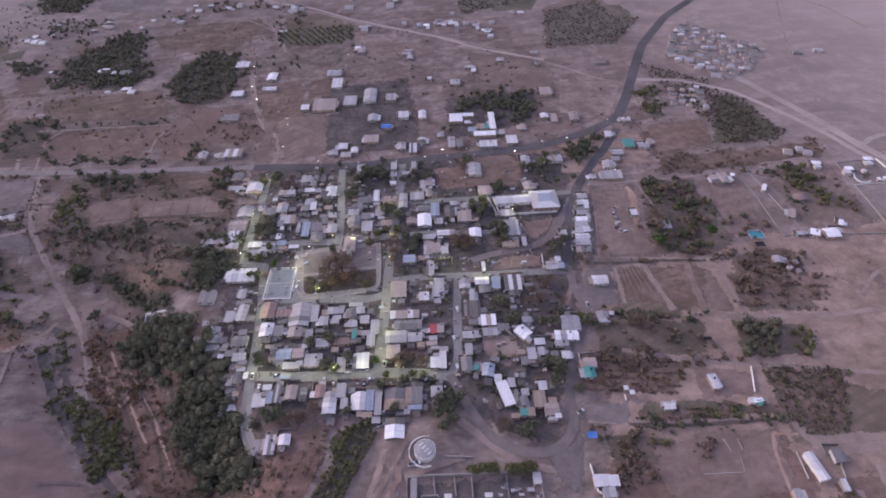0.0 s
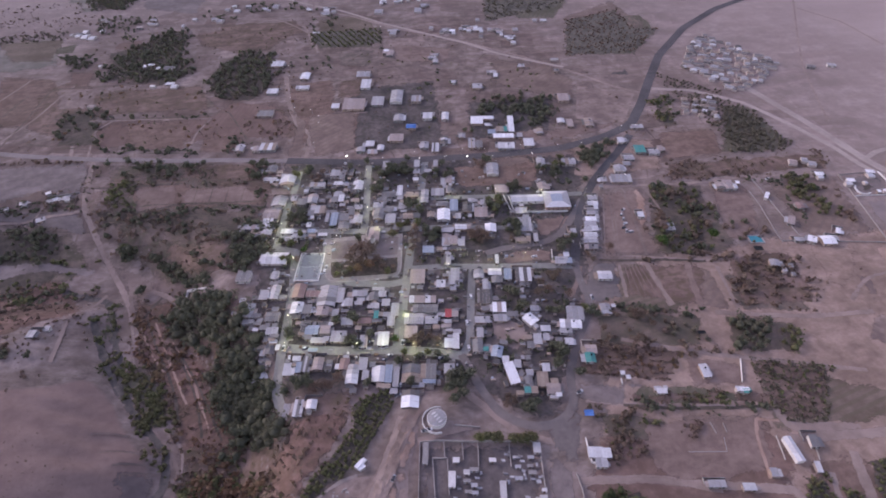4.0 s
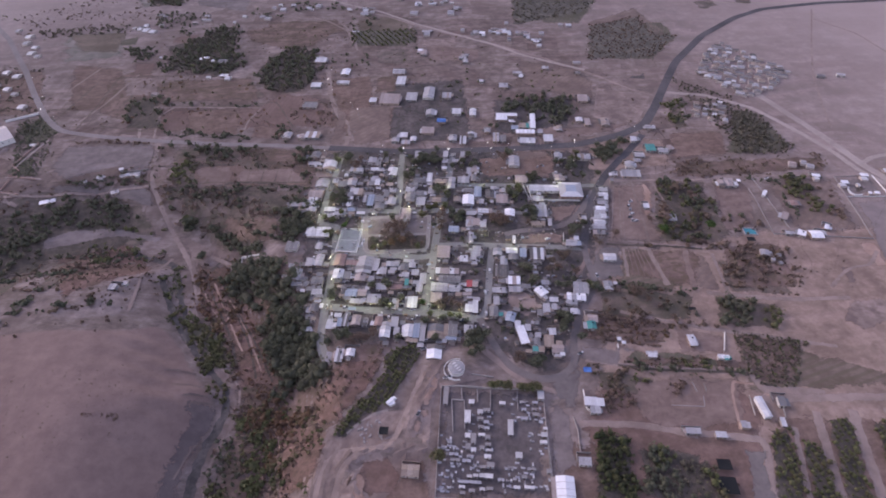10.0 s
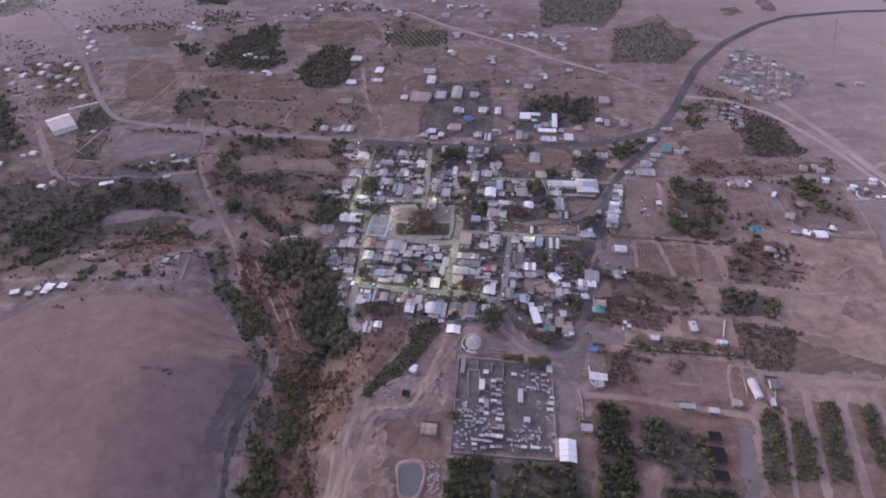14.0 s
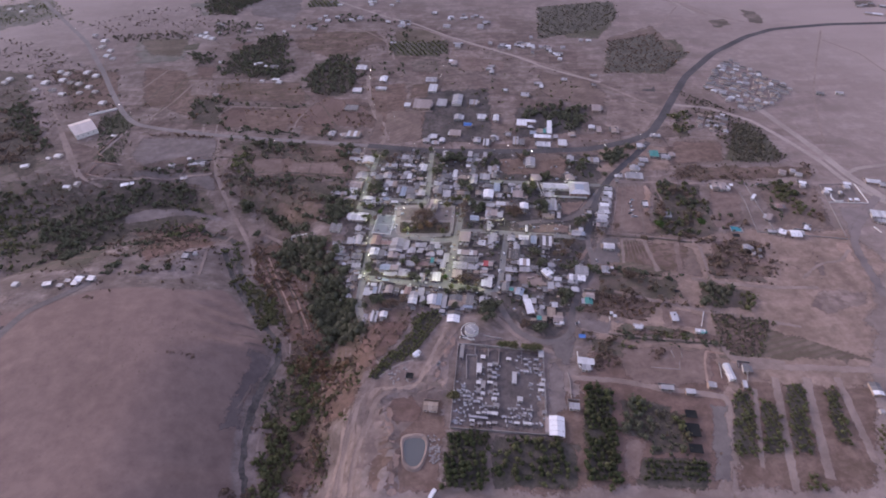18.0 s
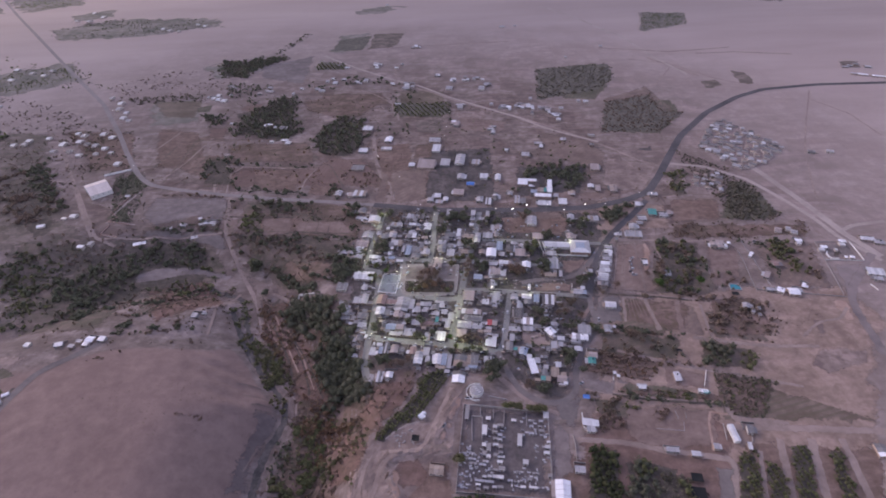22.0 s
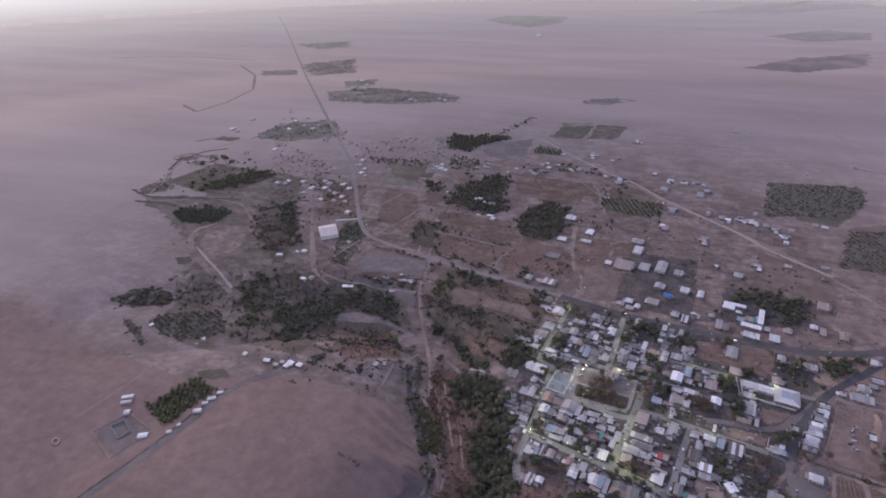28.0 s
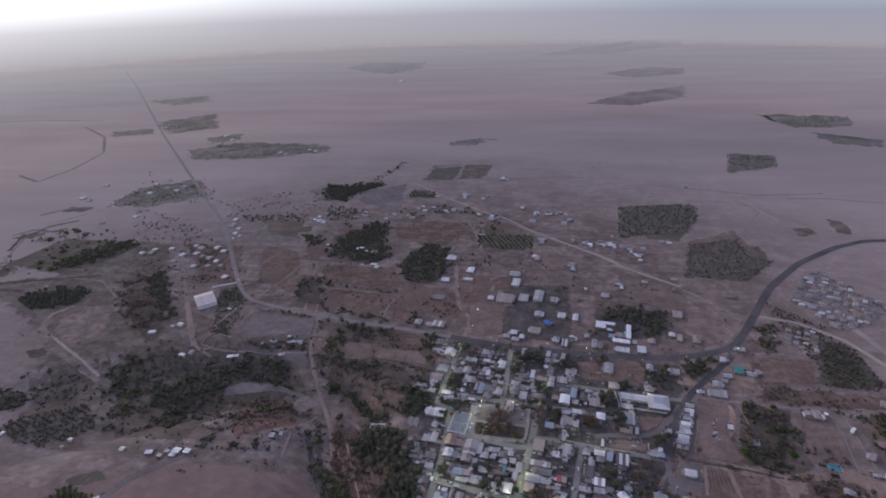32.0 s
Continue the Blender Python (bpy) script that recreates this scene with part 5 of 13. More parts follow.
field([(223.0, -419.5), (238.8, -420.9), (217.9, -474.8), (200.3, -470.7)], MOIST, "moist orchard ground", "field", 0.16, 1.1)
field([(242.1, -423.6), (249.2, -438.6), (238.2, -473.6), (219.3, -472.1)], MOIST, "moist orchard ground", "field", 0.16, 1.1)
field([(263.1, -417.0), (279.5, -418.3), (257.1, -475.1), (240.1, -473.8)], MOIST, "moist orchard ground", "field", 0.16, 1.1)
field([(290.1, -422.7), (301.0, -423.5), (287.0, -470.1), (272.3, -469.7)], MOIST, "moist orchard ground", "field", 0.16, 1.1)
field([(-186.4, -175.6), (-147.8, -190.1), (-82.4, -225.5), (-66.5, -292.5), (-51.4, -344.9), (-27.6, -344.7), (-49.5, -392.7), (-71.4, -408.0), (-76.2, -463.1), (-132.4, -453.6), (-131.3, -390.7), (-123.0, -342.4), (-131.3, -311.1), (-159.9, -260.4)], RAVINE, "brushy reddish ravine slope", "field", 0.1, 1.1)
field([(-234.0, -18.1), (-123.4, -34.3), (-92.2, -169.5), (-148.4, -183.0), (-199.5, -132.1)], SCRUBSOIL, "scrub slope with terraces", "field", 0.1, 1.1)
field([(-335.4, -89.2), (-242.6, -100.4), (-216.4, -145.8), (-254.2, -164.2), (-321.5, -154.7)], SCRUBSOIL, "wooded valley floor", "field", 0.1, 1.1)
field([(-478.5, -83.0), (-346.2, -94.5), (-306.6, -164.4), (-315.1, -253.8), (-410.7, -230.7)], SCRUBSOIL, "wooded valley floor", "field", 0.1, 1.1)
field([(-306.6, -164.4), (-224.4, -164.9), (-230.0, -202.8), (-289.4, -228.9)], SCRUBSOIL, "terraced slope", "field", 0.1, 1.1)
field([(-261.9, 58.9), (-125.3, 62.4), (-105.0, -1.6), (-251.3, 12.1)], REDSOIL, "tilled reddish soil plot", "field", 0.1, 1.1)
field([(-335.6, -15.1), (-241.5, -31.1), (-238.3, -79.9), (-321.8, -59.3)], FALLOW, "fallow field", "field", 0.1, 1.1)
field([(-415.7, 41.6), (-384.4, 78.0), (-356.9, 28.9), (-389.9, -17.0), (-388.2, -55.7), (-348.7, -57.4)], GREENFIELD, "green plot", "field", 0.1, 1.1)
field([(-457.9, -161.3), (-322.2, -106.1), (-252.3, -154.3), (-372.6, -210.6)], SCRUBSOIL, "wooded valley floor", "field", 0.1, 1.1)
field([(-543.7, -207.5), (-492.6, -162.2), (-412.7, -259.5), (-480.4, -256.5)], CROP, "orchard plot", "field", 0.1, 1.1)
field([(-420.6, -357.7), (-375.9, -373.8), (-362.9, -316.5), (-391.5, -308.2), (-403.6, -315.1)], MOIST, "orchard plot", "field", 0.16, 1.1)
field([(-572.7, -237.7), (-552.8, -236.8), (-500.1, -266.3), (-512.7, -273.2)], GREENFIELD, "narrow green plot", "field", 0.1, 1.1)
field([(-717.3, 10.8), (-715.5, 35.7), (-661.1, 54.2), (-612.2, 42.7), (-622.5, 6.4), (-668.1, -12.4)], MOIST, "green thicket ground", "field", 0.16, 1.1)
field([(-609.5, -204.8), (-603.8, -181.2), (-577.2, -171.4), (-543.3, -176.5), (-534.4, -193.1), (-559.8, -209.7), (-592.1, -214.7)], MOIST, "thicket ground", "field", 0.16, 1.1)
field([(-738.4, 125.7), (-711.6, 197.5), (-670.7, 232.0), (-646.7, 200.5), (-708.3, 112.5)], GREENFIELD, "dark green slope", "field", 0.1, 1.1)
field([(-832.4, 398.0), (-833.2, 517.1), (-705.6, 578.9), (-625.4, 457.4), (-717.8, 387.2)], HAZED_GREEN, "green field", "field", 0.1, 3.6)
field([(-1170.6, 1179.3), (-1023.1, 1329.1), (-895.4, 1094.4), (-1035.8, 1012.3)], HAZED_GREEN, "green field far off", "field", 0.1, 3.6)
field([(-879.6, 830.7), (-750.3, 917.7), (-486.4, 892.6), (-444.9, 812.0), (-650.3, 737.3), (-817.4, 736.2)], HAZED_GREEN, "green field far off", "field", 0.1, 3.6)
field([(-890.9, 961.6), (-782.5, 1032.3), (-759.9, 938.7), (-857.1, 897.5)], HAZED_GREEN, "green field far off", "field", 0.1, 3.6)
field([(-1440.4, 1574.5), (-1228.4, 1684.3), (-1146.4, 1549.8), (-1263.4, 1466.5)], HAZED_GREEN, "green field far off", "field", 0.1, 3.6)
field([(-1256.6, 1052.9), (-1130.6, 1094.4), (-1074.3, 1021.0), (-1199.4, 970.7)], HAZED_GREEN, "green field far off", "field", 0.1, 3.6)
field([(-467.7, 329.8), (-373.4, 340.7), (-344.0, 229.4), (-428.6, 217.0)], HAZED_GREEN, "green field", "field", 0.1, 3.6)
field([(-423.5, 516.8), (-274.4, 559.0), (-268.2, 479.4), (-379.5, 428.3)], HAZED_GREEN, "green field", "field", 0.1, 3.6)
field([(-159.3, 692.7), (-81.9, 715.1), (-88.4, 579.2), (-171.3, 555.0)], HAZED_GREEN, "square green field", "field", 0.1, 3.6)
field([(-185.9, 531.2), (-135.9, 480.3), (-143.6, 453.8), (-192.0, 464.2)], HAZED_GREEN, "green field", "field", 0.1, 3.6)
field([(-143.1, 906.9), (-49.8, 957.3), (24.0, 939.7), (-59.1, 869.0), (-130.8, 862.2)], HAZED_GREEN, "far green field", "field", 0.1, 3.6)
field([(-814.5, 2429.6), (-742.9, 2648.0), (-383.5, 2654.4), (-399.1, 2387.4), (-533.3, 2204.8)], HAZED_GREEN, "far green oasis", "field", 0.1, 3.6)
field([(830.5, 1246.7), (1097.2, 1213.2), (1041.6, 1065.2), (854.3, 1048.6)], HAZED_GREEN, "far green field", "field", 0.1, 3.6)
field([(880.4, 1021.1), (966.7, 968.3), (1037.5, 919.2), (991.8, 841.6), (877.9, 880.8)], HAZED_GREEN, "far scrub", "field", 0.1, 3.6)
field([(582.2, 801.8), (697.8, 775.8), (658.3, 669.3), (522.5, 625.5)], HAZED_GREEN, "far green field", "field", 0.1, 3.6)
field([(252.5, 417.7), (377.5, 439.0), (354.0, 333.4), (364.3, 324.0), (316.1, 248.7), (256.5, 257.0), (255.6, 301.8), (223.2, 292.2), (228.5, 358.7)], GREENFIELD, "dark orchard block", "field", 0.1, 1.1)
field([(327.3, 260.0), (425.6, 311.2), (432.7, 168.9), (358.7, 128.9), (283.7, 126.2)], FALLOW, "brown orchard block", "field", 0.1, 1.1)
field([(-836.4, 121.4), (-799.7, 237.5), (-703.5, 228.0), (-638.1, 193.5), (-688.6, 87.6)], SCRUBSOIL, "dark scrub flat", "field", 0.1, 1.1)
field([(-46.7, -380.6), (-56.5, -390.5), (-65.7, -404.1), (-68.0, -434.2), (-77.9, -467.0), (-51.2, -479.1), (-49.9, -450.5), (-41.0, -416.4), (-33.4, -410.3), (-10.3, -407.0), (10.9, -404.6), (15.2, -377.9), (25.2, -351.6), (20.5, -340.7), (13.0, -346.7), (4.8, -366.0), (-7.2, -381.2), (-18.0, -374.9), (-31.3, -381.9)], SAND, "pale bare ground of the quarry tracks", "field", 0.1, 0.0)
field([(-47.7, -444.2), (-43.5, -420.7), (-38.6, -411.8), (-27.2, -410.9), (10.6, -408.6), (10.9, -436.2), (3.0, -484.3), (-49.7, -479.6)], BARE, "dark rough ground of the quarry hollow", "field", 0.05, 1.1)
field([(92.3, -384.2), (103.6, -411.0), (216.1, -430.5), (184.4, -498.3), (33.7, -486.6), (39.4, -445.0), (75.8, -452.1)], BARE, "bare brown ground between the orchards", "field", 0.05, 1.1)
field([(225.9, -409.5), (340.7, -422.9), (283.1, -506.1), (184.4, -498.3)], BARE, "bare brown ground between the orchard strips", "field", 0.05, 1.1)
field([(-135.0, 75.1), (-99.1, 75.2), (-97.6, 6.9), (-153.5, 16.6)], REDSOIL, "tilled rust-red soil plot", "field", 0.13, 0.8)
field([(-265.0, 148.9), (-193.8, 129.3), (-185.7, 98.8), (-258.6, 109.7)], CROP, "dry yellow-brown stubble field", "field", 0.13, 0.8)
field([(-334.6, 169.9), (-272.5, 154.6), (-271.5, 103.7), (-314.7, 106.3)], SAND, "pale bare plot", "field", 0.13, 0.8)
field([(-252.2, 61.4), (-230.0, 60.7), (-230.5, 27.2), (-251.7, 27.9)], REDSOIL, "small rust-red plot", "field", 0.13, 0.8)
field([(-230.0, 60.7), (-161.4, 53.6), (-154.9, -11.9), (-222.5, 3.9)], BARE, "bare brown field", "field", 0.13, 0.8)
field([(-293.7, 296.8), (-258.9, 301.8), (-261.7, 263.5), (-293.1, 272.3)], REDSOIL, "small rust-red plot", "field", 0.13, 0.8)
field([(-328.0, 209.6), (-297.9, 204.9), (-294.6, 168.8), (-322.1, 173.5)], REDSOIL, "small rust-red plot", "field", 0.13, 0.8)
field([(-196.3, 302.3), (-130.1, 326.1), (-70.5, 325.9), (-42.4, 289.6), (-86.4, 221.0), (-136.7, 226.5), (-183.1, 259.0)], RAVINE, "reddish scrub ground", "field", 0.13, 0.8)
field([(-83.4, 239.0), (-42.5, 273.3), (-53.7, 211.1), (-78.6, 200.5)], SAND, "pale bare plot", "field", 0.13, 0.8)
field([(60.4, 236.4), (123.5, 228.2), (112.0, 162.6), (51.4, 171.8)], SAND, "pale bare plot", "field", 0.13, 0.8)
field([(-26.0, 34.4), (19.8, 37.1), (11.7, -23.5), (-30.5, -28.5)], BARE, "bare tan plot", "field", 0.13, 0.8)
field([(-96.0, 74.3), (-65.1, 58.8), (-38.4, -4.0), (-55.3, -10.6), (-95.1, 12.0)], RAVINE, "reddish scrub ground", "field", 0.13, 0.8)
field([(-373.2, 295.0), (-345.4, 306.2), (-342.6, 272.3), (-365.5, 270.2)], GREENFIELD, "green plot", "field", 0.13, 0.8)
field([(-263.5, 344.2), (-211.0, 350.6), (-170.3, 411.6), (-222.2, 426.8), (-264.5, 389.6)], SAND, "pale bare plot", "field", 0.13, 0.8)
field([(-179.3, 77.2), (-135.4, 78.4), (-150.5, 106.1), (-184.9, 112.4)], SCRUBSOIL, "scrub ground", "field", 0.13, 0.8)
field([(-279.6, 81.2), (-182.6, 62.3), (-181.4, 55.3), (-277.4, 73.5)], TRACK, "pale field edge", "field", 0.13, 0.8)
field([(-145.0, 14.3), (-100.2, 4.9), (-100.7, -26.8), (-146.4, -16.7)], BARE, "bare brown field", "field", 0.13, 0.8)
field([(-194.6, -66.2), (-166.9, -63.5), (-82.6, -89.9), (-71.2, -117.8), (-155.7, -106.7), (-195.2, -95.9)], BARE, "bare mauve field", "field", 0.13, 0.8)
field([(-158.1, -34.2), (-85.2, -46.1), (-78.3, -76.2), (-154.6, -59.6)], RAVINE, "reddish scrub field", "field", 0.13, 0.8)
field([(-231.2, -62.4), (-215.3, -64.4), (-224.2, -92.3), (-235.4, -84.8)], CROP, "olive plot", "field", 0.13, 0.8)
field([(-155.0, -116.7), (-76.1, -117.3), (-79.1, -150.0), (-87.0, -172.3), (-153.3, -143.2)], SCRUBSOIL, "scrub terrace", "field", 0.13, 0.8)
strip("road", [(-388.6, -497.0), (-381.9, -457.0), (-368.7, -420.3), (-364.1, -401.7), (-359.5, -383.4), (-355.3, -356.1), (-351.3, -329.7), (-348.1, -312.8), (-343.0, -297.1), (-322.3, -282.6), (-302.9, -265.3)], 7.5, LANE, "dusty road along the foot of the sand hill", 0.25, 0.08)
strip("ditch", [(-395.6, -497.0), (-388.4, -457.0), (-374.8, -421.6), (-369.5, -402.8), (-365.8, -383.8), (-361.8, -356.3), (-357.9, -328.1), (-354.5, -313.5)], 3.0, STREAMBED, "dark ditch beside the dusty road", 0.2, 0.2)
strip("dirt_track", [(-613.4, 1.7), (-631.9, -21.8), (-624.3, -49.2), (-594.6, -80.6), (-554.9, -109.7), (-511.2, -132.8), (-477.8, -148.3)], 7, TRACK, "pale eroded edge of the valley", 0.16, 0.3)
strip("dirt_track", [(-821.9, 56.6), (-778.9, 44.7), (-740.8, 63.5), (-699.3, 86.3), (-619.8, 75.0), (-564.1, 25.3), (-542.5, -8.2)], 4, TRACK, "pale eroded edge of the valley", 0.16, 0.3)
strip("dirt_track", [(-812.1, 66.2), (-855.0, 168.8), (-893.5, 260.4), (-865.6, 316.1), (-841.7, 353.0)], 4, TRACK, "pale eroded edge of the valley", 0.16, 0.3)
strip("dirt_track", [(-536.6, 164.9), (-472.3, 54.6), (-416.6, -41.4), (-391.5, -81.0)], 5, TRACK, "pale eroded edge of the valley", 0.16, 0.3)
strip("gravel_road", [(-177.1, 547.3), (-119.9, 477.9), (-44.0, 398.5), (14.8, 351.5), (67.2, 287.9), (122.2, 237.0), (166.6, 195.2), (201.5, 152.2), (234.4, 123.0), (270.9, 94.0)], 5, PALETRACK, "pale gravel road over the plain", 0.2, 0.12)
strip("gravel_road", [(344.0, 892.6), (365.9, 865.1), (411.0, 776.2), (458.7, 630.8)], 6, PALETRACK, "pale gravel road over the plain", 0.2, 0.12)
strip("gravel_road", [(422.5, 737.4), (475.2, 601.6), (489.8, 463.2), (517.7, 352.4)], 6, PALETRACK, "pale gravel road over the plain", 0.2, 0.12)
field([(-441.2, -397.8), (-396.7, -419.4), (-383.9, -382.9), (-428.0, -367.8)], LANE, "grey trodden ground of the compound", "field", 0.12, 0.8)
field([(-558.4, -279.7), (-468.6, -292.0), (-389.2, -266.6), (-358.4, -277.2), (-387.0, -304.8), (-429.4, -314.9), (-487.7, -304.7)], SAND, "pale sandy slope", "field", 0.12, 0.8)
field([(-567.8, 57.0), (-535.6, 90.4), (-512.6, 83.9), (-457.6, -24.0), (-523.0, -21.2)], SCRUBSOIL, "brown scrub ground", "field", 0.12, 0.8)
field([(-462.7, 332.3), (-365.9, 328.4), (-357.8, 245.7), (-417.7, 256.3)], CROP, "pale olive field", "field", 0.12, 0.8)
field([(-620.1, -23.0), (-566.9, 3.8), (-538.9, -16.7), (-519.3, -73.1), (-558.5, -102.6), (-602.6, -65.4)], SAND, "pale terrace inside the valley bend", "field", 0.12, 0.8)
field([(-350.3, 159.8), (-303.3, 204.3), (-263.9, 89.3), (-286.6, 35.6), (-335.8, 66.9)], RAVINE, "reddish field beside the highway", "field", 0.12, 0.8)
field([(178.0, -243.5), (284.5, -235.2), (423.8, -241.7), (431.8, -293.6), (306.8, -463.4), (184.1, -453.4), (96.8, -446.4), (119.1, -379.1), (152.6, -310.6)], EASTSOIL, "bare tan soil between the eastern fields", "field", 0.03, 2.0)
field([(219.6, -62.2), (305.5, -80.5), (288.9, -138.4), (197.4, -133.7)], EASTSOIL, "bare tan lot", "field", 0.12, 0.8)
field([(-24.5, -172.5), (-25.6, -195.8), (-26.2, -212.1), (-25.7, -216.8), (-24.1, -220.9), (-21.1, -223.4), (-0.7, -225.6), (23.7, -227.4), (27.4, -226.1), (30.3, -222.5), (31.8, -217.2), (34.4, -198.8), (37.3, -178.6), (12.3, -174.5)], PAVING, "pale plaza paving with rounded corners", "plaza", 0.30, 0.0)
field([(-20.9, -201.3), (-21.5, -214.1), (-20.5, -217.3), (-18.5, -219.0), (24.6, -222.8), (27.3, -221.5), (28.6, -217.7), (30.1, -205.9)], LITTER, "dark planted bed of the plaza", "garden_bed", 0.42, 0.0)
field([(-19.6, -177.5), (-20.3, -198.0), (30.4, -202.6), (33.7, -181.8)], MAUVE, "mauve paved square of the plaza", "paving", 0.42, 0.0)
strip("kerb", [(-24.5, -172.5), (-25.6, -195.8), (-26.2, -212.1), (-25.7, -216.8), (-24.1, -220.9), (-21.1, -223.4), (-0.7, -225.6), (23.7, -227.4), (27.4, -226.1), (30.3, -222.5), (31.8, -217.2), (34.4, -198.8), (37.3, -178.6)], 0.6, GREYWALL, "pale kerb round the plaza", 0.45, 0.0, "kerb")
field([(23.6, -361.0), (91.0, -373.2), (77.9, -447.0), (10.6, -435.9)], CEMETERY, "trodden grey earth of the cemetery", "cemetery_ground", 0.12, 0.5)
field([(322.5, 70.1), (335.0, 69.6), (346.7, 85.5), (342.4, 67.4), (340.7, 55.3), (318.7, 61.7)], STREAMBED, "dark damp hollow", "hollow", 0.12, 0.3)
field([(-567.8, 228.9), (-439.4, 205.3), (-390.3, 68.9), (-458.2, 76.4)], BARE, "trodden ground among farmhouses", "field", 0.07, 0.9)
field([(2.0, 92.3), (114.6, 96.3), (98.0, -59.8), (3.1, -51.4)], YARD, "trodden farmyard", "field", 0.07, 0.9)
field([(132.5, 36.0), (236.6, 24.1), (206.5, -60.5), (117.6, -50.7)], YARD, "trodden farmyard", "field", 0.07, 0.9)
field([(-61.0, 114.9), (-4.1, 124.7), (-8.2, -27.0), (-51.1, -22.7)], BARE, "bare brown plot", "field", 0.07, 0.9)
field([(-415.0, 220.7), (-332.8, 194.7), (-305.4, 68.0), (-372.6, 74.1)], BARE, "bare brown field", "field", 0.07, 0.9)
field([(-37.0, -414.1), (-28.9, -415.5), (-27.3, -426.5), (-25.9, -446.4), (-22.9, -456.8), (-25.7, -466.5), (-24.8, -482.2), (-36.3, -481.9), (-31.1, -463.3), (-29.2, -449.1), (-34.3, -434.1)], CLAY, "cut bank of orange clay", "clay_bank", 0.5, 1.5)
field([(2.7, -385.9), (12.1, -359.2), (22.4, -346.9), (25.2, -351.6), (17.9, -372.6), (7.6, -391.9), (0.7, -398.5)], CLAY, "cut bank of orange clay", "clay_bank", 0.5, 1.5)
field([(84.6, -281.7), (96.5, -281.5), (107.7, -285.2), (109.5, -298.1), (97.3, -312.2), (87.2, -305.3), (82.6, -292.4)], TRACK, "bare tan earth square between houses", "yard", 0.14, 1.0)

field([(-181.2, -183.7), (-142.3, -190.9), (-149.1, -226.3), (-104.5, -261.0), (-114.6, -285.4), (-105.3, -309.6), (-115.7, -323.8), (-126.7, -311.2), (-131.9, -288.7), (-155.7, -255.7), (-171.9, -243.1)], REDSLOPE, "bare red eroded slope of the ravine", "field", 0.16, 2.0)
field([(-110.4, -408.0), (-86.0, -410.4), (-83.6, -444.7), (-94.4, -462.6), (-107.8, -461.5)], REDSLOPE, "bare red eroded slope of the ravine", "field", 0.16, 1.5)
field([(-235.4, -89.8), (-228.8, -103.1), (-213.3, -126.0), (-200.9, -138.3), (-185.8, -148.0), (-173.6, -155.8), (-158.5, -175.0), (-140.5, -187.2), (-154.9, -187.1), (-165.0, -178.5), (-174.1, -180.5), (-173.8, -205.9), (-180.3, -204.8), (-187.6, -178.3), (-203.8, -150.6), (-218.3, -128.6), (-236.4, -99.0)], FAN, "pale bare fan where the tracks meet", "field", 0.22, 1.2)

strip("eroded_edge", [(-2014.4, 1128.0), (-1827.0, 1198.2), (-1616.5, 1222.3), (-1385.3, 1204.3)], 8, STONY_SHADE, "dark eroded valley rim on the plain", 0.2, 0.5, "valley rim")
strip("eroded_edge", [(-1384.3, 1113.6), (-1226.7, 980.5), (-1111.4, 805.7), (-1092.6, 653.6), (-1109.4, 548.9), (-1197.7, 598.6)], 8, STONY_SHADE, "dark eroded valley rim on the plain", 0.2, 0.5, "valley rim")
strip("eroded_edge", [(-848.3, 100.7), (-825.0, 119.9), (-800.4, 115.6)], 8, STONY_SHADE, "dark eroded valley rim on the plain", 0.2, 0.5, "valley rim")
strip("eroded_edge", [(-912.9, 239.5), (-892.3, 268.6), (-846.7, 259.7), (-832.3, 278.9)], 8, STONY_SHADE, "dark eroded valley rim on the plain", 0.2, 0.5, "valley rim")
strip("eroded_edge", [(-937.9, 340.3), (-898.8, 382.3), (-853.8, 387.0)], 8, STONY_SHADE, "dark eroded valley rim on the plain", 0.2, 0.5, "valley rim")
field([(-857.2, 74.8), (-852.8, 105.3), (-804.7, 120.2), (-786.5, 85.7), (-820.4, 58.4)], SCRUBSOIL, "dark hollow of the eroded valley", "field", 0.14, 3.0)
field([(-903.2, 220.5), (-900.0, 250.9), (-851.7, 265.7), (-849.8, 236.6)], SCRUBSOIL, "dark hollow of the eroded valley", "field", 0.14, 3.0)
field([(-913.7, 360.3), (-901.8, 390.4), (-840.8, 390.9), (-863.6, 357.9)], SCRUBSOIL, "dark hollow of the eroded valley", "field", 0.14, 3.0)
# shadow lying on the far plain, put into three dark ground sheets
field([(304.4, 1432.9), (484.2, 1623.1), (776.7, 1800.3), (702.5, 1533.0), (489.3, 1392.6)], STONY_SHADE, "shadow band painted on the far plain", "field", 0.14, 3.0)
field([(244.3, 2878.1), (691.2, 3469.6), (1329.3, 3790.7), (1192.3, 3297.0), (658.6, 2897.3)], STONY_SHADE, "shadow band painted on the far plain", "field", 0.14, 3.0)
field([(490.5, 2128.6), (743.2, 2342.8), (909.7, 2279.2), (857.6, 2091.4), (612.0, 2009.7)], STONY_SHADE, "shadow band painted on the far plain", "field", 0.14, 3.0)

field([(345.0, -254.6), (383.7, -259.9), (371.8, -279.7), (357.9, -294.7), (340.8, -303.3), (334.6, -292.5)], EASTSOIL, "grey-tan bare lot", "field", 0.13, 1.0)
field([(358.7, -291.2), (371.3, -288.8), (364.5, -312.2), (347.7, -320.4), (334.2, -319.1), (355.4, -311.3)], SAND, "pale sandy spoil", "field", 0.17, 1.5)
field([(343.3, -327.9), (386.4, -330.2), (381.5, -348.0), (335.6, -355.8), (323.5, -345.9)], SAND, "pale sandy spoil", "field", 0.17, 1.5)
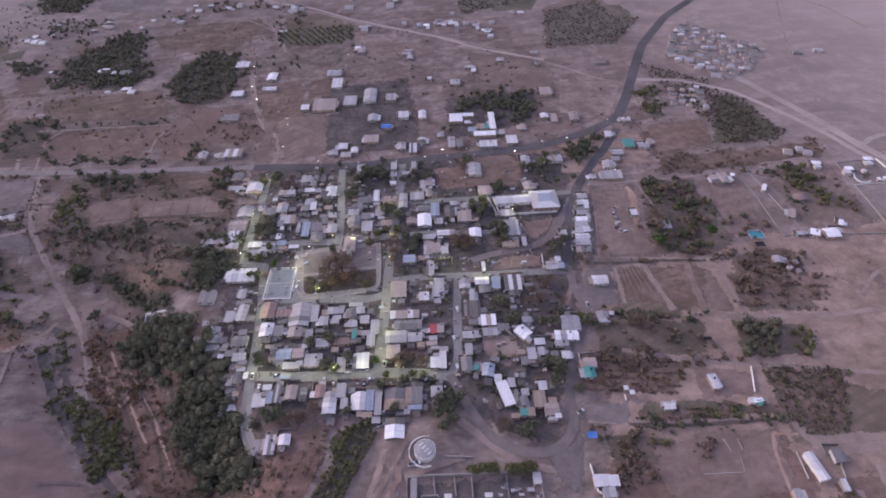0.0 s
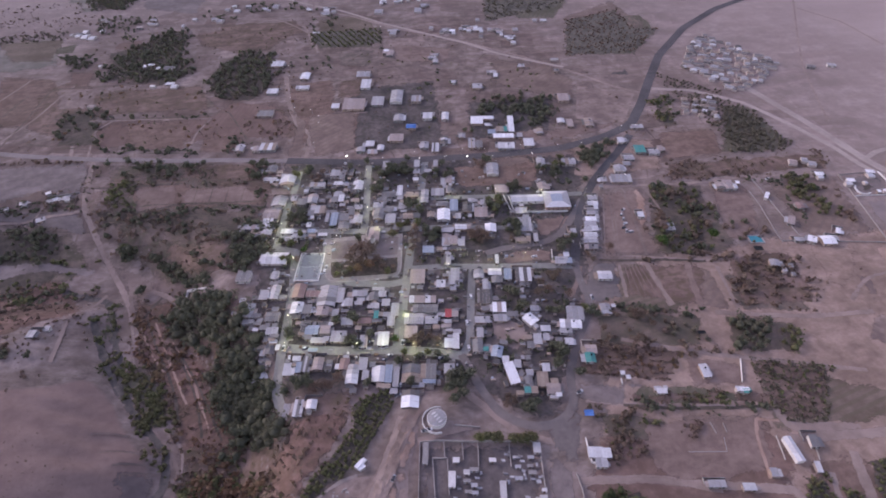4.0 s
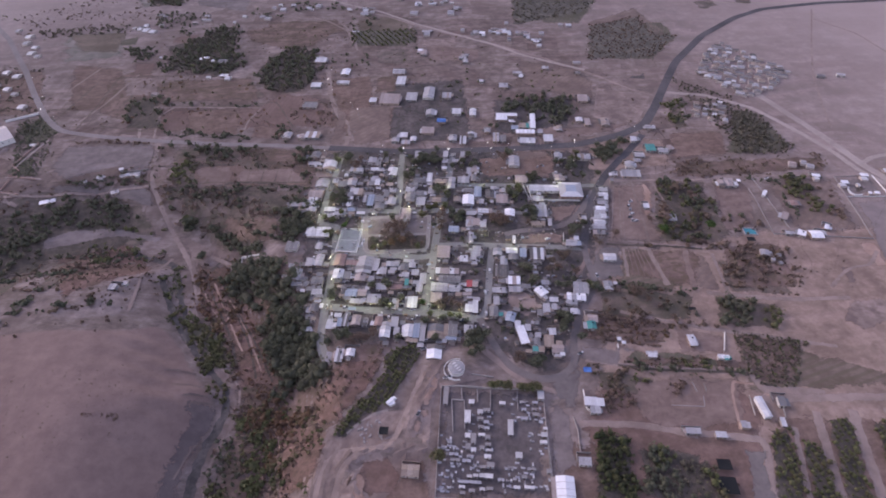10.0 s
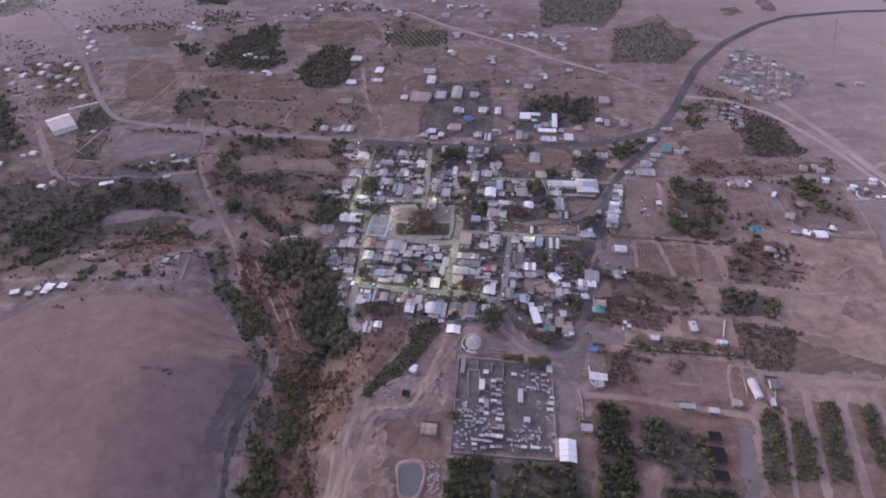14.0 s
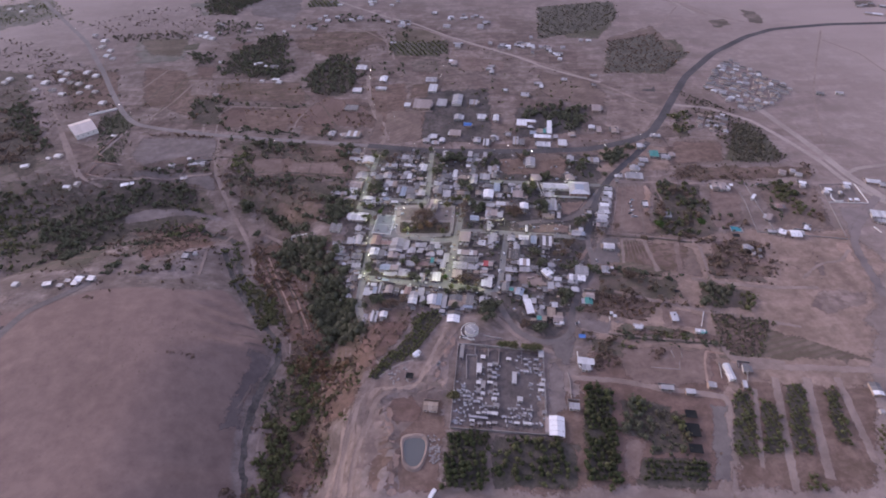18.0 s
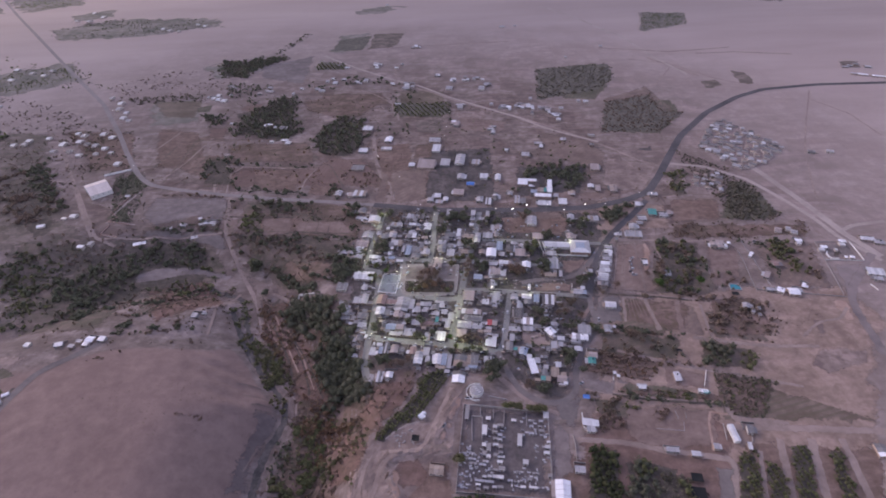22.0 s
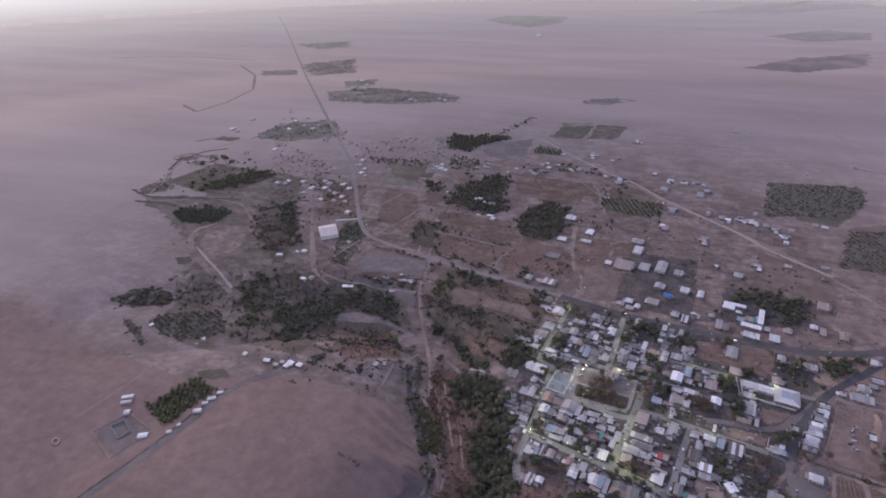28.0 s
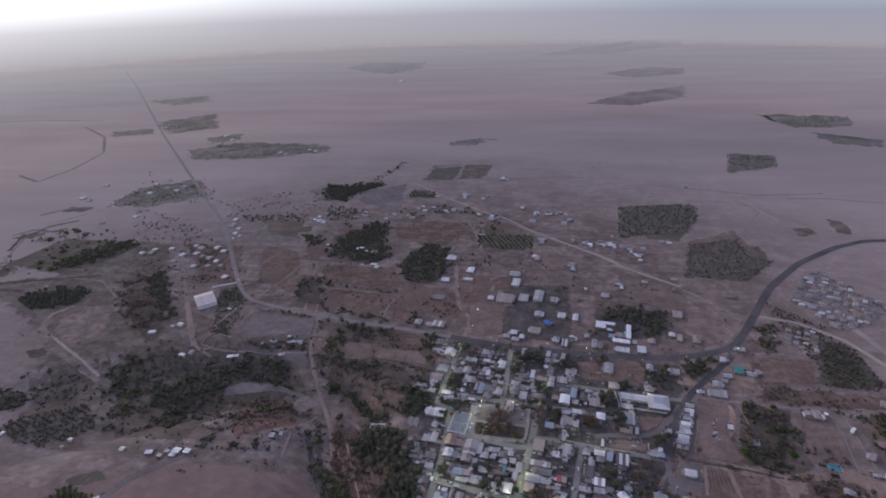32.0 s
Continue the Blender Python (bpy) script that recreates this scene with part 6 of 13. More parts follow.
strip("field_edge", [(-345.9, 24.8), (-338.4, 95.2), (-335.7, 163.5), (-275.3, 160.1), (-232.5, 157.6)], 1.6, SCRUBSOIL, "weedy bank along a field edge", 0.2, 0.5, "field edge")
strip("field_edge", [(-258.9, 35.1), (-258.9, 74.7), (-201.9, 64.2), (-149.9, 62.9)], 1.6, SCRUBSOIL, "weedy bank along a field edge", 0.2, 0.5, "field edge")
strip("field_edge", [(-378.0, 48.2), (-357.6, 156.0)], 1.6, SCRUBSOIL, "weedy bank along a field edge", 0.2, 0.5, "field edge")
strip("field_edge", [(-275.3, 160.1), (-263.9, 68.7)], 1.6, SCRUBSOIL, "weedy bank along a field edge", 0.2, 0.5, "field edge")
strip("field_edge", [(-149.9, 62.9), (-124.0, 66.0), (-99.7, 1.8)], 1.6, SCRUBSOIL, "weedy bank along a field edge", 0.2, 0.5, "field edge")
strip("field_edge", [(-312.0, 70.5), (-303.9, 110.9)], 1.6, SCRUBSOIL, "weedy bank along a field edge", 0.2, 0.5, "field edge")
strip("field_edge", [(-201.8, -5.2), (-143.5, -17.0)], 1.6, SCRUBSOIL, "weedy bank along a field edge", 0.2, 0.5, "field edge")
strip("field_edge", [(-320.2, 36.7), (-253.2, 11.9)], 1.6, SCRUBSOIL, "weedy bank along a field edge", 0.2, 0.5, "field edge")
strip("field_edge", [(-237.8, -38.8), (-212.0, -40.9), (-83.0, -79.3)], 1.6, SCRUBSOIL, "weedy bank along a field edge", 0.2, 0.5, "field edge")
strip("field_edge", [(-185.6, -94.1), (-81.4, -109.1)], 1.6, SCRUBSOIL, "weedy bank along a field edge", 0.2, 0.5, "field edge")
strip("field_edge", [(-213.3, -101.6), (-145.0, -115.3), (-80.2, -132.1)], 1.6, SCRUBSOIL, "weedy bank along a field edge", 0.2, 0.5, "field edge")
strip("field_edge", [(-201.1, -123.1), (-132.2, -142.3)], 1.6, SCRUBSOIL, "weedy bank along a field edge", 0.2, 0.5, "field edge")

field([(-40.5, 37.4), (16.9, 38.2), (9.7, -43.7), (-32.9, -52.0), (-38.6, -5.8)], FALLOW, "bare tan lot with shallow gullies", "field", 0.19, 1.0)
field([(96.4, -87.7), (128.6, -98.0), (176.3, -96.1), (168.9, -133.4), (98.7, -128.0), (91.4, -116.6)], BARE, "bare reddish lot beside the highway", "field", 0.19, 1.0)
field([(-63.3, 78.7), (-38.9, 22.6), (-40.7, -45.0), (-59.1, -42.9), (-50.7, 16.6)], FALLOW, "bare ground at the road fork", "field", 0.19, 1.0)

field([(-403.4, -178.4), (-421.0, -128.0), (-390.4, -99.7), (-345.1, -98.3), (-292.1, -83.0), (-252.8, -100.1), (-233.9, -148.3), (-359.3, -201.9)], LITTER, "dark leaf litter under the valley wood", "field", 0.17, 2.0)
field([(-565.1, 36.7), (-521.2, 90.7), (-429.7, -69.7), (-457.8, -93.5)], LITTER, "dark litter under brown scrub", "field", 0.17, 2.0)
field([(-729.4, 106.8), (-702.1, 183.4), (-667.4, 234.8), (-630.5, 205.2), (-663.0, 129.8)], LITTER, "dark green slope", "field", 0.17, 2.0)
strip("sand_ridge", [(-597.8, -87.8), (-623.9, -45.7), (-610.3, -8.6), (-566.9, -1.7)], 9, SAND, "pale eroded sand ridge in the valley", 0.25, 0.5, "sand ridge")
strip("sand_ridge", [(-595.8, -79.2), (-542.7, -116.4), (-490.1, -137.2)], 9, SAND, "pale eroded sand ridge in the valley", 0.25, 0.5, "sand ridge")
strip("sand_ridge", [(-620.5, 83.2), (-574.1, 43.9), (-543.6, -7.7)], 9, SAND, "pale eroded sand ridge in the valley", 0.25, 0.5, "sand ridge")
strip("eroded_edge", [(-860.6, 74.8), (-805.2, 56.4), (-701.7, 79.5), (-635.7, 92.6)], 6, LITTER, "dark eroded valley rim", 0.25, 0.5, "valley rim")
strip("eroded_edge", [(-865.5, 174.6), (-888.0, 229.3), (-869.9, 286.9), (-832.8, 316.7)], 6, LITTER, "dark eroded valley rim", 0.25, 0.5, "valley rim")
strip("eroded_edge", [(-816.6, 34.9), (-746.8, 42.0), (-727.6, 38.9)], 6, LITTER, "dark eroded valley rim", 0.25, 0.5, "valley rim")
field([(-149.4, -202.0), (-137.7, -193.2), (-113.6, -207.2), (-92.9, -226.3), (-86.3, -240.3), (-76.9, -259.3), (-70.4, -278.9), (-69.5, -288.2), (-60.9, -300.5), (-58.4, -318.1), (-57.6, -338.6), (-65.6, -341.9), (-77.8, -334.2), (-92.4, -312.9), (-105.7, -306.0), (-114.6, -285.4), (-105.0, -277.1), (-94.1, -269.9), (-104.1, -258.2), (-131.2, -235.9), (-150.0, -221.4)], LITTER, "dark leaf litter under the ravine trees", "field", 0.17, 2.0)
field([(-169.4, -144.2), (-158.3, -166.8), (-140.2, -181.6), (-114.3, -193.4), (-83.7, -200.9), (-79.0, -185.0), (-76.3, -161.3), (-89.2, -151.7), (-98.4, -162.0), (-94.6, -183.9), (-115.4, -182.6), (-147.0, -164.9)], LITTER, "dark leaf litter above the ravine", "field", 0.17, 2.0)
field([(-300.9, 261.6), (-272.0, 276.9), (-242.5, 263.0), (-238.1, 331.7), (-204.4, 313.1), (-203.9, 251.4), (-186.5, 211.7), (-182.8, 157.0), (-212.4, 139.7), (-261.1, 175.5), (-286.5, 216.7)], LITTER, "dark leaf litter under a wood", "field", 0.17, 2.0)
field([(-153.6, 194.6), (-130.4, 224.5), (-96.7, 225.2), (-79.4, 164.6), (-81.5, 106.9), (-106.2, 78.6), (-136.8, 99.5), (-153.8, 134.4)], LITTER, "dark leaf litter under a wood", "field", 0.17, 2.0)
field([(-309.1, 87.0), (-287.9, 104.3), (-261.4, 89.7), (-245.8, 16.5), (-289.2, 24.6)], LITTER, "dark leaf litter beside the highway", "field", 0.17, 2.0)
field([(-232.1, -83.7), (-190.4, -95.2), (-144.7, -105.3), (-86.6, -128.0), (-77.1, -145.5), (-95.2, -152.1), (-152.8, -125.2), (-215.6, -105.6)], LITTER, "weedy terrace edge", "field", 0.17, 2.0)

field([(62.5, -324.1), (62.0, -341.4), (70.9, -353.1), (72.5, -360.3), (95.3, -372.6), (96.1, -381.0), (103.7, -394.4), (109.0, -394.8), (118.1, -376.2), (122.2, -366.3), (127.6, -341.4), (124.7, -335.5), (121.5, -352.0), (107.7, -362.0), (89.5, -360.4), (78.2, -352.3), (70.8, -336.8), (69.9, -324.7)], LANE, "trodden dusty ground at the bend", "field", 0.18, 0.8)
field([(93.2, -375.8), (103.7, -394.4), (100.9, -420.6), (96.9, -431.2), (92.0, -430.8), (81.0, -440.4), (81.6, -430.0), (84.6, -410.8)], MAUVE, "trodden grey ground beside the cemetery", "field", 0.15, 0.8)

field([(310.2, -69.6), (374.6, -76.2), (354.7, -124.5), (292.4, -121.8)], BARE, "square bare brown lot", "field", 0.14, 0.9)
field([(292.0, -125.2), (449.6, -139.0), (434.2, -165.0), (282.0, -154.2)], RAVINE, "brown scrubby strip", "field", 0.14, 0.9)
field([(312.2, -165.8), (347.1, -170.8), (341.0, -201.6), (313.9, -243.5), (289.0, -238.2)], REDLOT, "trodden mauve yard", "field", 0.14, 0.9)
field([(365.6, -166.2), (434.1, -174.6), (421.8, -216.0), (411.0, -257.6), (348.1, -246.4)], FALLOW, "walled garden plot", "field", 0.13, 0.9)
field([(190.5, -245.6), (224.6, -248.3), (221.9, -302.8), (169.9, -298.9)], CROP, "brown row crop plot", "field", 0.15, 0.9)
field([(276.3, -252.7), (329.7, -257.4), (317.5, -310.6), (258.9, -305.6)], RAVINE, "brown scrub plot", "field", 0.15, 0.9)

field([(-344.8, 1.2), (-247.3, -8.9), (-236.9, -34.5), (-240.1, -79.4), (-274.8, -57.3), (-299.8, -62.4), (-327.4, -70.9), (-347.6, -43.7)], MAUVE, "grey-mauve dusty flat of the valley", "field", 0.18, 1.2)
field([(-337.3, -72.4), (-298.5, -71.3), (-244.9, -77.7), (-235.4, -91.3), (-228.4, -109.4), (-252.3, -100.3), (-292.1, -83.9), (-330.8, -82.3)], MAUVE, "grey-mauve flat below the sheds", "field", 0.18, 1.2)
field([(-305.5, -126.3), (-262.8, -126.8), (-236.8, -135.3), (-216.3, -141.3), (-216.2, -152.1), (-259.0, -140.4), (-288.7, -148.1), (-321.5, -155.5), (-327.9, -139.1)], MAUVE, "pale terrace of the valley", "field", 0.2, 1.2)
field([(-191.7, -66.4), (-156.9, -68.2), (-148.6, -102.2), (-166.0, -103.6), (-188.1, -99.4)], REDLOT, "bare mauve lot on a terrace", "field", 0.18, 1.2)
field([(-151.3, -76.9), (-89.9, -81.9), (-80.1, -112.7), (-145.7, -101.0)], REDLOT, "bare mauve lot with plough lines", "field", 0.18, 1.2)
field([(-143.7, -37.8), (-86.1, -55.6), (-79.2, -80.0), (-142.4, -68.7)], RAVINE, "reddish bare lot", "field", 0.17, 1.2)
field([(-232.2, -62.5), (-219.1, -63.6), (-219.0, -85.2), (-231.7, -84.8)], REDLOT, "bare roadside plot", "field", 0.18, 1.2)
strip("field_edge", [(-138.0, -100.5), (-137.2, -79.2)], 0.9, SCRUBSOIL, "low bank across a bare lot", 0.23, 0.3)
strip("field_edge", [(-124.3, -102.9), (-123.1, -81.7)], 0.9, SCRUBSOIL, "low bank across a bare lot", 0.23, 0.3)
strip("field_edge", [(-110.6, -105.4), (-109.0, -84.2)], 0.9, SCRUBSOIL, "low bank across a bare lot", 0.23, 0.3)
strip("field_edge", [(-97.0, -107.8), (-94.9, -86.8)], 0.9, SCRUBSOIL, "low bank across a bare lot", 0.23, 0.3)
strip("field_edge", [(-227.0, -88.2), (-199.1, -97.0), (-171.4, -103.9), (-160.0, -101.6), (-150.2, -98.4), (-114.1, -106.5), (-72.0, -120.3)], 2.6, LITTER, "dark winding gully edge", 0.25, 0.5)
strip("field_edge", [(-231.8, -59.2), (-217.4, -62.0), (-193.7, -64.1), (-172.2, -65.7), (-154.8, -67.6)], 1.8, LITTER, "dark weedy bank", 0.25, 0.5)
field([(-164.9, -133.9), (-99.1, -159.6), (-98.1, -198.4), (-156.7, -165.6)], RAVINE, "brown bare slope with shallow rills", "field", 0.21, 1.2)
strip("field_edge", [(-157.5, -186.2), (-163.3, -194.1), (-169.2, -206.6)], 2.2, LITTER, "dark rill in the slope", 0.24, 0.5)
field([(212.5, -158.3), (254.7, -157.0), (245.7, -191.7), (236.9, -219.0), (236.7, -244.0), (196.0, -239.8), (182.0, -237.5)], REDLOT, "bare reddish lot with wheel tracks", "field", 0.2, 1.2)
strip("dirt_track", [(224.0, -156.8), (210.8, -195.3), (196.5, -237.2)], 1.6, FAN, "wheel track over a bare lot", 0.24, 0.3)
strip("dirt_track", [(227.0, -157.4), (213.2, -195.7), (199.3, -237.6)], 1.0, FAN, "wheel track over a bare lot", 0.24, 0.3)
strip("dirt_track", [(235.2, -158.9), (231.0, -186.7), (225.6, -214.8), (219.6, -241.1)], 2.2, FAN, "wheel track over a bare lot", 0.24, 0.3)
strip("dirt_track", [(217.6, -159.2), (188.0, -235.7)], 1.0, TRACK, "wheel track over a bare lot", 0.24, 0.3)
field([(244.0, -158.8), (254.0, -158.7), (244.1, -193.0), (229.9, -217.8), (227.3, -209.8), (235.9, -185.1)], CLAY, "orange earth beside the wood", "field", 0.22, 1.2)
field([(257.5, -155.7), (312.7, -163.1), (262.7, -256.7), (247.6, -248.6), (236.5, -241.2), (236.1, -224.0), (250.6, -206.1), (252.4, -186.2)], LITTER, "dark litter under the farm wood", "field", 0.2, 1.2)
field([(195.7, -245.2), (260.5, -256.3), (237.1, -300.7), (216.6, -292.7), (183.7, -279.0)], RAVINE, "brown fallow plots with faint tracks", "field", 0.2, 1.2)
strip("dirt_track", [(194.8, -245.1), (190.4, -262.7), (186.2, -279.4)], 3.0, TRACK, "pale beaten dirt track", 0.24, 0.3)
strip("dirt_track", [(215.8, -248.6), (214.2, -269.8), (214.5, -292.4)], 4.2, TRACK, "pale beaten dirt track", 0.24, 0.3)
strip("dirt_track", [(246.0, -253.8), (238.5, -277.0), (233.0, -300.0)], 5.0, REDLOT, "pale bare strip between plots", 0.24, 0.3)
strip("field_edge", [(182.0, -238.8), (208.1, -245.3), (235.2, -249.2), (260.5, -256.3)], 2.6, LITTER, "dark ditch beside a track", 0.26, 0.5)
strip("field_edge", [(198.2, -248.3), (191.7, -279.1)], 0.8, FALLOW, "plough line of a plot", 0.24, 0.5)
strip("field_edge", [(200.9, -248.8), (196.0, -279.8)], 0.8, FALLOW, "plough line of a plot", 0.24, 0.5)
strip("field_edge", [(203.6, -249.2), (200.2, -280.5)], 0.8, FALLOW, "plough line of a plot", 0.24, 0.5)
strip("field_edge", [(206.2, -249.7), (204.4, -281.2)], 0.8, FALLOW, "plough line of a plot", 0.24, 0.5)
strip("field_edge", [(208.9, -250.1), (208.6, -281.9)], 0.8, FALLOW, "plough line of a plot", 0.24, 0.5)
strip("field_edge", [(211.6, -250.6), (212.9, -282.5)], 0.8, FALLOW, "plough line of a plot", 0.24, 0.5)
field([(175.6, -240.5), (194.4, -243.6), (183.7, -279.0), (156.7, -281.8), (160.9, -257.8)], LANE, "trodden yard beside the road", "field", 0.2, 1.2)
strip("dirt_track", [(165.1, -242.1), (154.4, -263.1), (146.3, -271.1)], 3.5, REDLOT, "bare reddish verge", 0.2, 0.3)
field([(147.0, -180.2), (181.7, -181.8), (168.3, -196.9), (151.8, -206.2), (143.3, -203.2)], REDLOT, "bare grey-brown lot behind the school", "field", 0.2, 1.2)
strip("dirt_track", [(154.9, -207.5), (166.4, -193.4), (177.3, -179.3)], 1.0, YARD, "dark kerb line of a lane", 0.25, 0.3)
field([(110.2, -215.1), (150.6, -217.9), (145.5, -234.0), (106.6, -230.0)], REDLOT, "bare mauve lot beside a lane", "field", 0.2, 1.2)

field([(-289.8, 202.0), (-270.3, 274.7), (-231.0, 327.7), (-195.7, 302.4), (-196.6, 226.2), (-173.5, 174.7), (-199.4, 155.2), (-257.9, 168.8), (-286.4, 172.4)], LITTER, "dark litter under a far wood", "field", 0.2, 2.5, 16.0)
field([(-155.1, 166.9), (-114.1, 232.9), (-83.3, 211.6), (-71.6, 140.8), (-94.7, 97.2), (-135.8, 97.7), (-154.4, 123.5)], LITTER, "dark litter under a far wood", "field", 0.2, 2.5, 16.0)
field([(-389.2, 537.2), (-333.4, 535.9), (-253.6, 560.0), (-255.7, 527.5), (-308.4, 478.7), (-312.6, 434.4), (-366.0, 441.8)], LITTER, "dark litter under a far wood", "field", 0.2, 2.5, 16.0)
field([(-184.8, 504.5), (-131.4, 496.6), (-126.5, 456.6), (-187.5, 457.5)], FARORCHARD, "dark far orchard strip ground", "field", 0.2, 1.5, 10.0)
field([(-31.8, 279.6), (63.3, 267.2), (59.2, 215.8), (2.3, 212.6), (-33.7, 235.4)], FARORCHARD, "dark far crop block ground", "field", 0.2, 1.5, 10.0)
field([(240.4, 418.4), (395.8, 431.0), (379.0, 350.6), (332.1, 294.0), (213.3, 260.9)], FARORCHARD, "olive far orchard ground", "field", 0.2, 1.5, 10.0)
field([(324.4, 242.4), (414.9, 268.4), (405.7, 198.7), (438.6, 181.6), (371.1, 116.6), (280.7, 122.6)], FARORCHARD, "brown far orchard ground", "field", 0.2, 1.5, 10.0)
field([(-159.0, 655.1), (-75.8, 686.9), (-99.4, 573.7), (-167.0, 574.7)], FARORCHARD, "green far field ground", "field", 0.2, 1.5, 10.0)
field([(-300.8, 497.5), (-196.2, 556.3), (-198.4, 385.7), (-287.0, 424.6)], MAUVE, "pale mauve far field", "field", 0.18, 1.5, 10.0)
field([(-172.0, 336.6), (-50.0, 328.3), (-37.7, 272.7), (-125.1, 254.8)], RAVINE, "reddish far field", "field", 0.18, 1.5, 10.0)
field([(-286.8, 144.8), (-159.0, 141.4), (-142.9, 72.4), (-272.1, 82.8)], RAVINE, "reddish far field", "field", 0.18, 1.5, 10.0)
field([(-120.5, 91.0), (-70.6, 68.6), (-44.0, -4.2), (-135.1, 2.2), (-141.6, 60.5)], REDSOIL, "red-brown ploughed field", "field", 0.18, 1.5, 10.0)
field([(-22.7, 36.5), (17.9, 35.1), (7.1, -32.4), (-30.6, -28.8)], EASTSOIL, "ochre plot beside a lane", "field", 0.18, 1.5, 10.0)
field([(-81.3, 696.9), (-2.5, 695.5), (-29.1, 584.1), (-90.0, 580.3)], VALLEY, "brown far field", "field", 0.18, 1.5, 10.0)
field([(71.9, 212.2), (150.8, 180.3), (134.4, 134.2), (66.6, 154.8)], REDLOT, "bare far plot", "field", 0.18, 1.5, 10.0)
field([(2.2, 208.0), (52.3, 198.7), (39.5, 145.5), (-3.9, 153.6)], VALLEY, "weedy far plot", "field", 0.18, 1.5, 10.0)
field([(-0.7, 116.2), (29.2, 118.7), (21.9, 64.6), (-7.8, 67.8)], RAVINE, "brown far plot", "field", 0.18, 1.5, 10.0)
field([(165.5, -40.2), (282.8, -44.1), (253.4, -65.2), (166.5, -67.5)], REDLOT, "bare verge of the highway", "field", 0.18, 1.5, 10.0)
strip("dirt_track", [(-334.3, 324.1), (-290.1, 324.6), (-249.8, 332.7)], 2.5, TRACK, "pale far track", 0.26, 0.3)
strip("dirt_track", [(-132.5, 348.7), (-91.3, 343.9), (-65.0, 319.6), (-37.7, 277.8), (-30.0, 223.3)], 2.5, TRACK, "pale far track", 0.26, 0.3)
strip("dirt_track", [(-41.3, 581.8), (69.7, 591.5), (219.9, 596.0)], 5.0, TRACK, "pale far track", 0.26, 0.3)
strip("dirt_track", [(-29.4, 457.3), (-27.5, 370.5)], 2.0, TRACK, "pale far track", 0.26, 0.3)
strip("dirt_track", [(-270.1, 74.2), (-204.8, 63.1), (-140.6, 52.2)], 2.0, TRACK, "pale far track", 0.26, 0.3)
strip("dirt_track", [(-140.6, 52.2), (-152.4, 21.6), (-155.2, -14.2)], 2.0, TRACK, "pale far track", 0.26, 0.3)
field([(-141.8, -243.0), (-119.7, -248.4), (-107.1, -283.6), (-92.3, -312.7), (-88.0, -333.6), (-123.6, -324.8), (-139.8, -274.0), (-157.4, -243.1), (-169.0, -222.5), (-171.2, -197.4), (-153.9, -201.2)], REDSLOPE, "bare red slope of the ravine", "field", 0.22, 1.5)
field([(-201.6, -181.9), (-190.7, -182.6), (-184.6, -213.1), (-182.8, -239.4), (-169.8, -251.2), (-148.3, -257.6), (-133.5, -284.7), (-130.1, -308.0), (-142.5, -306.9), (-155.3, -286.4), (-171.6, -267.1), (-186.3, -246.2), (-198.0, -212.3)], GREENFIELD, "green damp bank of the stream", "field", 0.24, 1.2)
strip("stream", [(-204.3, -198.6), (-196.0, -221.1), (-183.7, -248.7), (-169.9, -273.0), (-154.1, -293.1), (-140.9, -310.3), (-131.3, -323.5), (-128.2, -341.2), (-131.3, -355.0), (-138.0, -370.4), (-142.2, -384.9), (-142.4, -409.3)], 4.6, STREAMBED, "dark water line of the stream", 0.3, 0.4)
strip("dirt_track", [(-160.2, -282.6), (-147.7, -300.1), (-135.3, -313.9), (-125.1, -328.2), (-121.3, -341.7), (-125.6, -358.2), (-131.5, -373.5), (-136.0, -394.9), (-137.7, -409.5)], 2.4, FAN, "pale footpath beside the stream", 0.28, 0.3)
strip("dirt_track", [(-185.4, -166.4), (-179.2, -192.4), (-170.0, -220.0)], 3.0, FAN, "pale footpath down the ravine", 0.28, 0.3)
# soft-edged dark sheet that carries the hill's own shade
field([(-154.7, -334.7), (-135.6, -335.6), (-130.9, -342.6), (-134.4, -355.8), (-142.2, -370.0), (-146.7, -384.7), (-146.2, -409.2), (-164.5, -415.3), (-163.0, -393.3), (-156.3, -367.0)], FLANK_SHADE, "painted shade on the flank of the sand hill", "field", 0.2, 1.5, 34.0)
strip("field_edge", [(-174.3, -309.0), (-164.7, -307.5), (-154.4, -309.1)], 1.6, FAN, "pale sandy rib on the hill flank", 0.28, 0.4)
strip("field_edge", [(-165.3, -322.7), (-156.6, -319.7), (-145.7, -323.2)], 1.6, FAN, "pale sandy rib on the hill flank", 0.28, 0.4)
strip("field_edge", [(-156.4, -332.0), (-146.9, -330.8), (-137.5, -331.3)], 1.6, FAN, "pale sandy rib on the hill flank", 0.28, 0.4)
strip("field_edge", [(-151.2, -337.4), (-142.0, -335.4), (-132.2, -336.9)], 1.6, FAN, "pale sandy rib on the hill flank", 0.28, 0.4)
strip("dirt_track", [(-153.6, -389.3), (-149.4, -374.0), (-141.8, -361.1)], 1.6, FAN, "pale path on the hill flank", 0.28, 0.3)
field([(-53.2, -340.7), (-31.3, -316.4), (-10.6, -316.9), (-14.8, -342.3), (-36.0, -369.6), (-51.2, -385.1)], RAVINE, "brown brushy ground beside the strip orchard", "field", 0.2, 1.2)

